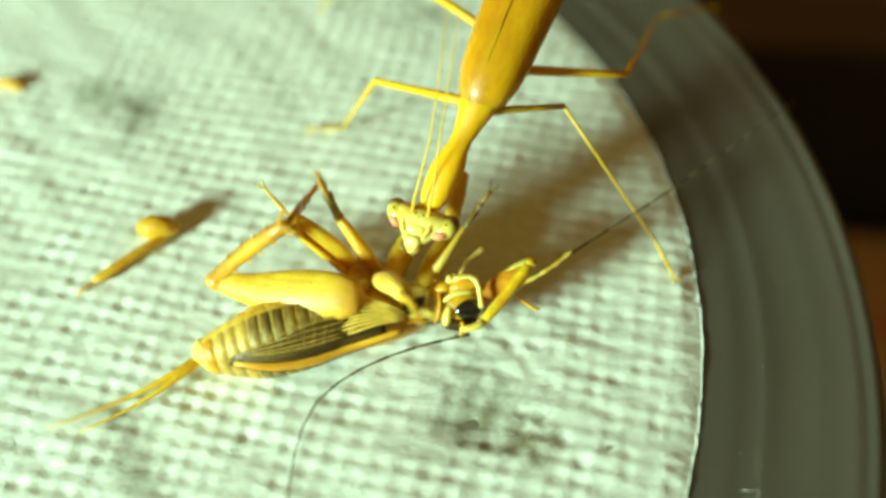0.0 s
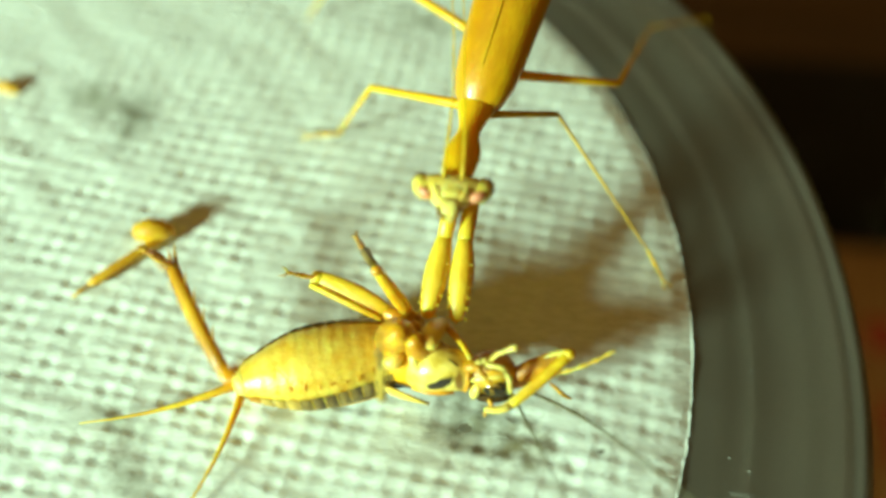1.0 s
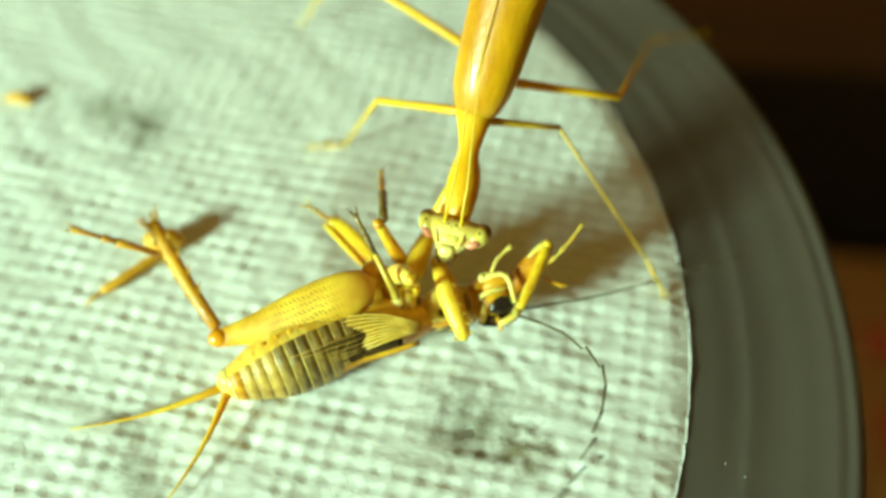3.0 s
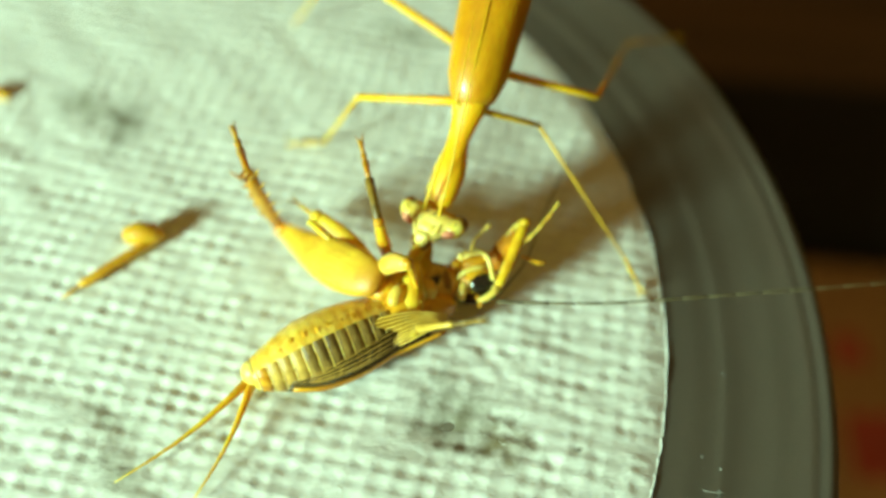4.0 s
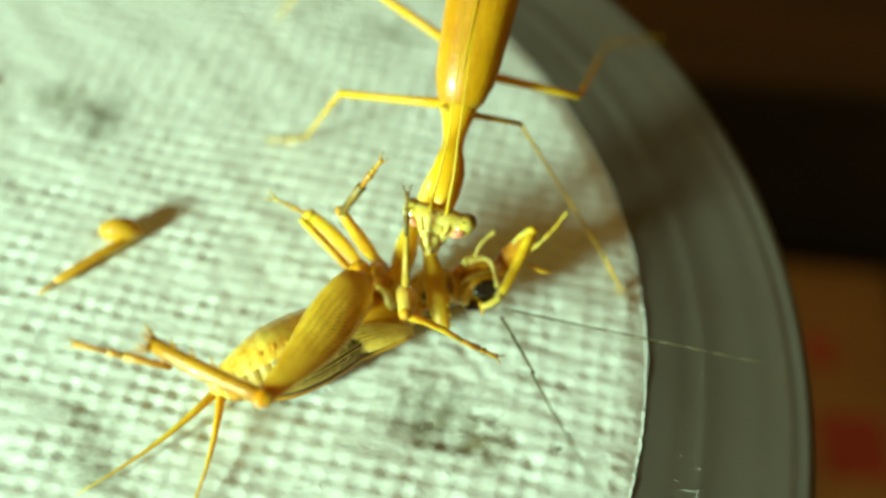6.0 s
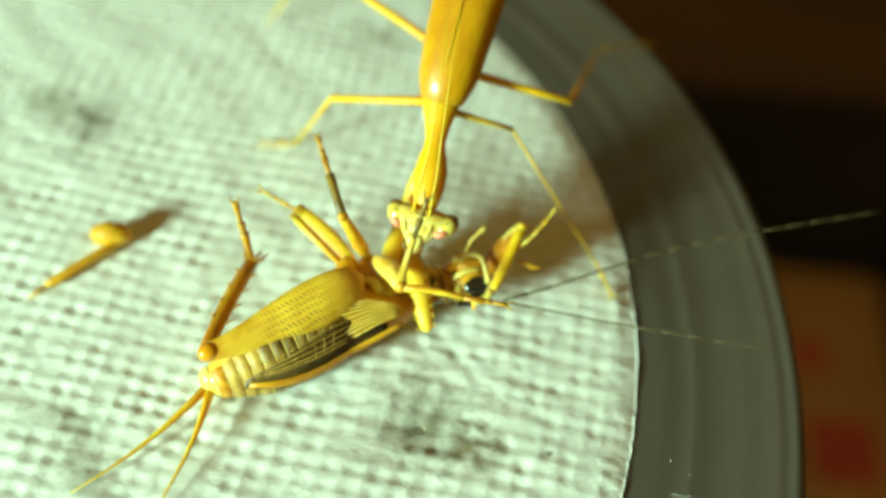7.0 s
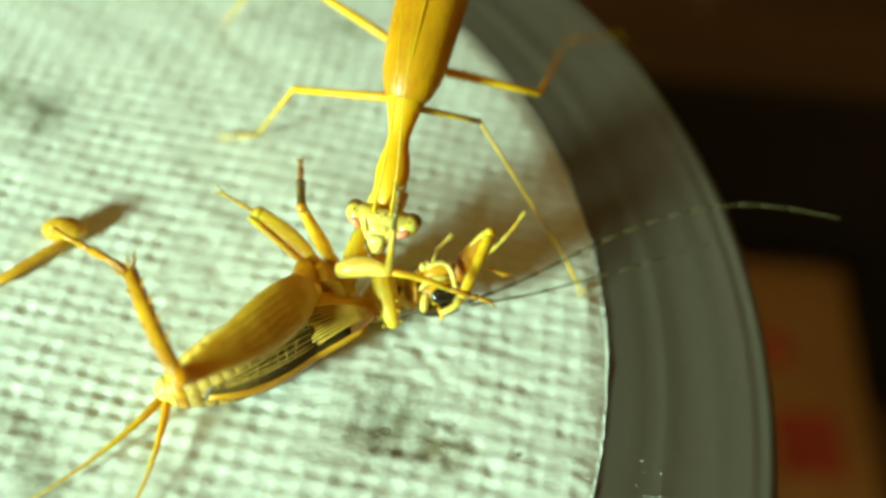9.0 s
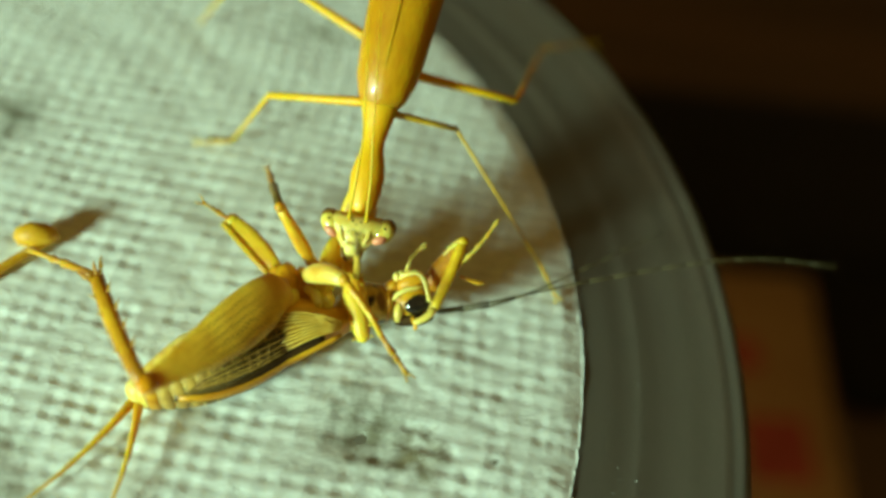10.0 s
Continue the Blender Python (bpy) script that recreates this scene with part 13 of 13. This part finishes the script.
    walk(mp["mr_tarsus"], [
        (0, turn(8.63, -2.23, 0.90, 0.838, 0.237, 0.086, -0.484)),
        (0.3, turn(8.67, -1.64, 0.90, 0.838, 0.237, 0.086, -0.484)),
        (0.5, turn(8.23, -2.23, 0.90, 0.838, 0.237, 0.086, -0.484)),
        (0.8, turn(7.99, -1.61, 0.90, 0.838, 0.237, 0.086, -0.484)),
        (1, turn(8.60, -2.50, 0.90, 0.838, 0.237, 0.086, -0.484)),
        (1.2, turn(9.79, -2.26, 0.90, 0.838, 0.237, 0.086, -0.484)),
        (1.5, turn(8.64, -1.67, 0.90, 0.838, 0.237, 0.086, -0.484)),
        (1.8, turn(8.83, -2.05, 0.90, 0.838, 0.237, 0.086, -0.484)),
        (2, turn(8.48, -3.46, 0.90, 0.838, 0.237, 0.086, -0.484)),
        (2.2, turn(8.77, -2.02, 0.90, 0.838, 0.237, 0.086, -0.484)),
        (2.5, turn(8.64, -3.02, 0.90, 0.838, 0.237, 0.086, -0.484)),
        (2.7, turn(8.89, -2.91, 0.90, 0.838, 0.237, 0.086, -0.484)),
        (3.8, turn(8.84, -3.07, 0.90, 0.838, 0.237, 0.086, -0.484)),
        (4, turn(8.23, -3.44, 0.90, 0.838, 0.237, 0.086, -0.484)),
        (4.2, turn(8.81, -3.32, 0.90, 0.838, 0.237, 0.086, -0.484)),
        (4.5, turn(8.76, -3.62, 0.90, 0.838, 0.237, 0.086, -0.484)),
        (4.8, turn(8.64, -2.95, 0.90, 0.838, 0.237, 0.086, -0.484)),
        (5, turn(8.64, -3.57, 0.90, 0.838, 0.237, 0.086, -0.484)),
        (5.5, turn(8.18, -2.94, 0.90, 0.838, 0.237, 0.086, -0.484)),
        (5.7, turn(7.85, -3.10, 0.90, 0.838, 0.237, 0.086, -0.484)),
        (6.8, turn(8.37, -3.26, 0.90, 0.838, 0.237, 0.086, -0.484)),
        (7, turn(8.44, -3.59, 0.90, 0.838, 0.237, 0.086, -0.484)),
        (7.5, turn(8.38, -3.67, 0.90, 0.838, 0.237, 0.086, -0.484)),
        (8, turn(8.20, -3.65, 0.90, 0.838, 0.237, 0.086, -0.484)),
        (8.2, turn(8.19, -3.07, 0.90, 0.838, 0.237, 0.086, -0.484)),
        (8.5, turn(8.23, -3.67, 0.90, 0.838, 0.237, 0.086, -0.484)),
        (9, turn(8.45, -3.24, 0.90, 0.838, 0.237, 0.086, -0.484)),
        (9.5, turn(8.10, -2.95, 0.90, 0.838, 0.237, 0.086, -0.484)),
        (10, turn(8.56, -3.38, 0.90, 0.838, 0.237, 0.086, -0.484)),
    ])
    walk(mp["hr_femur"], [
        (0, turn(0.92, 2.33, 7.26, 0.986, -0.014, 0.107, 0.125)),
        (0.3, turn(1.12, 2.37, 7.22, 0.979, -0.018, 0.102, 0.174)),
        (0.5, turn(0.56, 2.22, 7.36, 0.984, -0.016, 0.115, 0.135)),
        (0.8, turn(0.58, 2.14, 7.36, 0.973, -0.023, 0.114, 0.199)),
        (1, turn(0.83, 2.32, 7.28, 0.989, -0.011, 0.109, 0.102)),
        (1.2, turn(1.98, 2.56, 7.06, 0.991, -0.009, 0.089, 0.102)),
        (1.5, turn(1.07, 2.35, 7.23, 0.980, -0.018, 0.103, 0.172)),
        (1.8, turn(1.13, 2.38, 7.21, 0.985, -0.014, 0.103, 0.136)),
        (2, turn(0.61, 2.38, 7.34, 0.993, -0.001, 0.114, 0.013)),
        (2.2, turn(1.10, 2.37, 7.22, 0.985, -0.015, 0.103, 0.140)),
        (2.5, turn(0.79, 2.35, 7.29, 0.992, -0.006, 0.110, 0.054)),
        (2.7, turn(1.03, 2.38, 7.24, 0.993, -0.007, 0.105, 0.061)),
        (3.8, turn(0.97, 2.38, 7.25, 0.993, -0.005, 0.106, 0.048)),
        (4, turn(0.37, 2.37, 7.40, 0.993, -0.002, 0.120, 0.016)),
        (4.2, turn(0.91, 2.39, 7.26, 0.994, -0.003, 0.108, 0.025)),
        (4.5, turn(0.87, 2.40, 7.27, 0.994, 0.000, 0.109, -0.003)),
        (4.8, turn(0.79, 2.35, 7.29, 0.992, -0.007, 0.110, 0.061)),
        (5, turn(0.76, 2.40, 7.30, 0.994, -0.000, 0.111, 0.002)),
        (5.5, turn(0.37, 2.29, 7.40, 0.991, -0.008, 0.120, 0.067)),
        (5.7, turn(0.04, 2.27, 7.51, 0.990, -0.007, 0.129, 0.055)),
        (6.8, turn(0.51, 2.35, 7.36, 0.993, -0.004, 0.116, 0.033)),
        (7, turn(0.56, 2.40, 7.35, 0.993, 0.000, 0.115, 0.000)),
        (7.5, turn(0.50, 2.41, 7.37, 0.993, 0.001, 0.117, -0.007)),
        (8, turn(0.34, 2.41, 7.41, 0.993, 0.001, 0.120, -0.006)),
        (8.2, turn(0.36, 2.31, 7.41, 0.991, -0.007, 0.120, 0.054)),
        (8.5, turn(0.36, 2.41, 7.41, 0.993, 0.001, 0.120, -0.008)),
        (9, turn(0.59, 2.36, 7.34, 0.993, -0.004, 0.115, 0.034)),
        (9.5, turn(0.29, 2.28, 7.43, 0.990, -0.008, 0.122, 0.067)),
        (10, turn(0.68, 2.38, 7.32, 0.993, -0.002, 0.112, 0.021)),
    ])
    walk(mp["hr_tibia"], [
        (0, turn(6.50, 3.77, 6.00, 0.769, -0.041, 0.254, 0.585)),
        (0.3, turn(6.54, 4.36, 6.00, 0.769, -0.041, 0.254, 0.585)),
        (0.5, turn(6.09, 3.77, 6.00, 0.769, -0.041, 0.254, 0.585)),
        (0.8, turn(5.86, 4.39, 6.00, 0.769, -0.041, 0.254, 0.585)),
        (1, turn(6.47, 3.50, 6.00, 0.769, -0.041, 0.254, 0.585)),
        (1.2, turn(7.66, 3.74, 6.00, 0.769, -0.041, 0.254, 0.585)),
        (1.5, turn(6.50, 4.32, 6.00, 0.769, -0.041, 0.254, 0.585)),
        (1.8, turn(6.69, 3.95, 6.00, 0.769, -0.041, 0.254, 0.585)),
        (2, turn(6.35, 2.53, 6.00, 0.769, -0.041, 0.254, 0.585)),
        (2.2, turn(6.64, 3.98, 6.00, 0.769, -0.041, 0.254, 0.585)),
        (2.5, turn(6.51, 2.98, 6.00, 0.769, -0.041, 0.254, 0.585)),
        (2.7, turn(6.75, 3.09, 6.00, 0.769, -0.041, 0.254, 0.585)),
        (3.8, turn(6.71, 2.93, 6.00, 0.769, -0.041, 0.254, 0.585)),
        (4, turn(6.10, 2.56, 6.00, 0.769, -0.041, 0.254, 0.585)),
        (4.2, turn(6.67, 2.68, 6.00, 0.769, -0.041, 0.254, 0.585)),
        (4.5, turn(6.63, 2.37, 6.00, 0.769, -0.041, 0.254, 0.585)),
        (4.8, turn(6.50, 3.05, 6.00, 0.769, -0.041, 0.254, 0.585)),
        (5, turn(6.51, 2.42, 6.00, 0.769, -0.041, 0.254, 0.585)),
        (5.5, turn(6.05, 3.06, 6.00, 0.769, -0.041, 0.254, 0.585)),
        (5.7, turn(5.71, 2.90, 6.00, 0.769, -0.041, 0.254, 0.585)),
        (6.8, turn(6.24, 2.74, 6.00, 0.769, -0.041, 0.254, 0.585)),
        (7, turn(6.30, 2.40, 6.00, 0.769, -0.041, 0.254, 0.585)),
        (7.5, turn(6.24, 2.33, 6.00, 0.769, -0.041, 0.254, 0.585)),
        (8, turn(6.07, 2.34, 6.00, 0.769, -0.041, 0.254, 0.585)),
        (8.2, turn(6.06, 2.93, 6.00, 0.769, -0.041, 0.254, 0.585)),
        (8.5, turn(6.09, 2.32, 6.00, 0.769, -0.041, 0.254, 0.585)),
        (9, turn(6.32, 2.75, 6.00, 0.769, -0.041, 0.254, 0.585)),
        (9.5, turn(5.96, 3.05, 6.00, 0.769, -0.041, 0.254, 0.585)),
        (10, turn(6.43, 2.62, 6.00, 0.769, -0.041, 0.254, 0.585)),
    ])
    walk(mp["hr_tarsus"], [
        (0, turn(8.55, 13.41, 1.20, 0.894, 0.230, 0.269, 0.273)),
        (0.3, turn(8.58, 14.00, 1.20, 0.894, 0.230, 0.269, 0.273)),
        (0.5, turn(8.14, 13.41, 1.20, 0.894, 0.230, 0.269, 0.273)),
        (0.8, turn(7.90, 14.03, 1.20, 0.894, 0.230, 0.269, 0.273)),
        (1, turn(8.51, 13.14, 1.20, 0.894, 0.230, 0.269, 0.273)),
        (1.2, turn(9.70, 13.37, 1.20, 0.894, 0.230, 0.269, 0.273)),
        (1.5, turn(8.55, 13.96, 1.20, 0.894, 0.230, 0.269, 0.273)),
        (1.8, turn(8.74, 13.59, 1.20, 0.894, 0.230, 0.269, 0.273)),
        (2, turn(8.39, 12.17, 1.20, 0.894, 0.230, 0.269, 0.273)),
        (2.2, turn(8.68, 13.61, 1.20, 0.894, 0.230, 0.269, 0.273)),
        (2.5, turn(8.55, 12.62, 1.20, 0.894, 0.230, 0.269, 0.273)),
        (2.7, turn(8.80, 12.73, 1.20, 0.894, 0.230, 0.269, 0.273)),
        (3.8, turn(8.76, 12.57, 1.20, 0.894, 0.230, 0.269, 0.273)),
        (4, turn(8.14, 12.20, 1.20, 0.894, 0.230, 0.269, 0.273)),
        (4.2, turn(8.72, 12.32, 1.20, 0.894, 0.230, 0.269, 0.273)),
        (4.5, turn(8.67, 12.01, 1.20, 0.894, 0.230, 0.269, 0.273)),
        (4.8, turn(8.55, 12.69, 1.20, 0.894, 0.230, 0.269, 0.273)),
        (5, turn(8.55, 12.06, 1.20, 0.894, 0.230, 0.269, 0.273)),
        (5.5, turn(8.09, 12.69, 1.20, 0.894, 0.230, 0.269, 0.273)),
        (5.7, turn(7.76, 12.54, 1.20, 0.894, 0.230, 0.269, 0.273)),
        (6.8, turn(8.28, 12.38, 1.20, 0.894, 0.230, 0.269, 0.273)),
        (7, turn(8.35, 12.04, 1.20, 0.894, 0.230, 0.269, 0.273)),
        (7.5, turn(8.29, 11.97, 1.20, 0.894, 0.230, 0.269, 0.273)),
        (8, turn(8.11, 11.98, 1.20, 0.894, 0.230, 0.269, 0.273)),
        (8.2, turn(8.10, 12.56, 1.20, 0.894, 0.230, 0.269, 0.273)),
        (8.5, turn(8.14, 11.96, 1.20, 0.894, 0.230, 0.269, 0.273)),
        (9, turn(8.36, 12.39, 1.20, 0.894, 0.230, 0.269, 0.273)),
        (9.5, turn(8.01, 12.68, 1.20, 0.894, 0.230, 0.269, 0.273)),
        (10, turn(8.48, 12.25, 1.20, 0.894, 0.230, 0.269, 0.273)),
    ])
    walk(mp["hl_femur"], [
        (0, turn(0.08, 4.66, 7.22, 0.319, 0.014, -0.005, 0.948)),
        (0.3, turn(0.95, 4.90, 7.22, 0.313, 0.015, -0.005, 0.950)),
        (0.5, turn(0.76, 4.38, 7.22, 0.309, 0.015, -0.005, 0.951)),
        (0.8, turn(0.01, 5.26, 7.22, 0.305, 0.015, -0.005, 0.952)),
        (1, turn(-0.23, 4.67, 7.23, 0.303, 0.015, -0.005, 0.953)),
        (1.2, turn(0.16, 4.52, 7.23, 0.300, 0.015, -0.005, 0.954)),
        (1.5, turn(0.13, 4.43, 7.22, 0.296, 0.015, -0.005, 0.955)),
        (1.8, turn(0.29, 4.60, 7.22, 0.293, 0.015, -0.005, 0.956)),
        (2, turn(-0.59, 3.81, 7.23, 0.294, 0.015, -0.004, 0.956)),
        (2.2, turn(0.26, 4.78, 7.22, 0.291, 0.015, -0.005, 0.957)),
        (2.5, turn(-0.43, 4.10, 7.23, 0.291, 0.014, -0.004, 0.957)),
        (2.7, turn(-0.85, 4.64, 7.23, 0.293, 0.014, -0.004, 0.956)),
        (3.8, turn(-1.00, 4.51, 7.24, 0.306, 0.014, -0.004, 0.952)),
        (4, turn(-0.86, 3.98, 7.24, 0.311, 0.014, -0.005, 0.950)),
        (4.2, turn(-0.78, 4.68, 7.24, 0.314, 0.014, -0.005, 0.949)),
        (4.5, turn(-1.01, 3.90, 7.24, 0.316, 0.014, -0.005, 0.949)),
        (4.8, turn(-0.98, 4.90, 7.24, 0.321, 0.014, -0.005, 0.947)),
        (5, turn(-0.73, 4.12, 7.24, 0.323, 0.014, -0.005, 0.946)),
        (5.5, turn(-2.02, 5.25, 7.24, 0.321, 0.014, -0.005, 0.947)),
        (5.7, turn(-1.66, 4.61, 7.24, 0.319, 0.014, -0.005, 0.948)),
        (6.8, turn(-0.30, 4.32, 7.23, 0.312, 0.014, -0.005, 0.950)),
        (7, turn(-0.54, 4.07, 7.23, 0.310, 0.014, -0.005, 0.951)),
        (7.5, turn(-0.63, 3.60, 7.23, 0.307, 0.014, -0.005, 0.952)),
        (8, turn(-0.82, 4.22, 7.23, 0.306, 0.014, -0.005, 0.952)),
        (8.2, turn(-0.54, 4.57, 7.23, 0.304, 0.014, -0.005, 0.953)),
        (8.5, turn(-1.03, 4.11, 7.23, 0.304, 0.014, -0.005, 0.953)),
        (9, turn(-0.34, 3.46, 7.22, 0.297, 0.015, -0.005, 0.955)),
        (9.5, turn(-0.49, 3.78, 7.21, 0.292, 0.015, -0.005, 0.956)),
        (10, turn(-0.19, 3.90, 7.22, 0.290, 0.015, -0.005, 0.957)),
    ])
    walk(mp["hl_tibia"], [
        (0, turn(-7.08, 10.09, 7.50, 0.288, -0.438, 0.150, 0.838)),
        (0.3, turn(-6.28, 10.25, 7.50, 0.288, -0.438, 0.150, 0.838)),
        (0.5, turn(-6.52, 9.66, 7.50, 0.288, -0.438, 0.150, 0.838)),
        (0.8, turn(-7.31, 10.48, 7.50, 0.288, -0.438, 0.150, 0.838)),
        (1, turn(-7.57, 9.87, 7.50, 0.288, -0.438, 0.150, 0.838)),
        (1.2, turn(-7.22, 9.66, 7.50, 0.288, -0.438, 0.150, 0.838)),
        (1.5, turn(-7.29, 9.52, 7.50, 0.288, -0.438, 0.150, 0.838)),
        (1.8, turn(-7.16, 9.64, 7.50, 0.288, -0.438, 0.150, 0.838)),
        (2, turn(-8.03, 8.87, 7.50, 0.288, -0.438, 0.150, 0.838)),
        (2.2, turn(-7.21, 9.79, 7.50, 0.288, -0.438, 0.150, 0.838)),
        (2.5, turn(-7.90, 9.12, 7.50, 0.288, -0.438, 0.150, 0.838)),
        (2.7, turn(-8.30, 9.68, 7.50, 0.288, -0.438, 0.150, 0.838)),
        (3.8, turn(-8.31, 9.75, 7.50, 0.288, -0.438, 0.150, 0.838)),
        (4, turn(-8.12, 9.30, 7.50, 0.288, -0.438, 0.150, 0.838)),
        (4.2, turn(-8.00, 10.04, 7.50, 0.288, -0.438, 0.150, 0.838)),
        (4.5, turn(-8.21, 9.29, 7.50, 0.288, -0.438, 0.150, 0.838)),
        (4.8, turn(-8.12, 10.37, 7.50, 0.288, -0.438, 0.150, 0.838)),
        (5, turn(-7.84, 9.62, 7.50, 0.288, -0.438, 0.150, 0.838)),
        (5.5, turn(-9.16, 10.71, 7.50, 0.288, -0.438, 0.150, 0.838)),
        (5.7, turn(-8.83, 10.04, 7.50, 0.288, -0.438, 0.150, 0.838)),
        (6.8, turn(-7.55, 9.65, 7.50, 0.288, -0.438, 0.150, 0.838)),
        (7, turn(-7.80, 9.38, 7.50, 0.288, -0.438, 0.150, 0.838)),
        (7.5, turn(-7.93, 8.86, 7.50, 0.288, -0.438, 0.150, 0.838)),
        (8, turn(-8.13, 9.46, 7.50, 0.288, -0.438, 0.150, 0.838)),
        (8.2, turn(-7.88, 9.77, 7.50, 0.288, -0.438, 0.150, 0.838)),
        (8.5, turn(-8.37, 9.32, 7.50, 0.288, -0.438, 0.150, 0.838)),
        (9, turn(-7.75, 8.56, 7.50, 0.288, -0.438, 0.150, 0.838)),
        (9.5, turn(-7.96, 8.80, 7.50, 0.288, -0.438, 0.150, 0.838)),
        (10, turn(-7.68, 8.88, 7.50, 0.288, -0.438, 0.150, 0.838)),
    ])


motions()
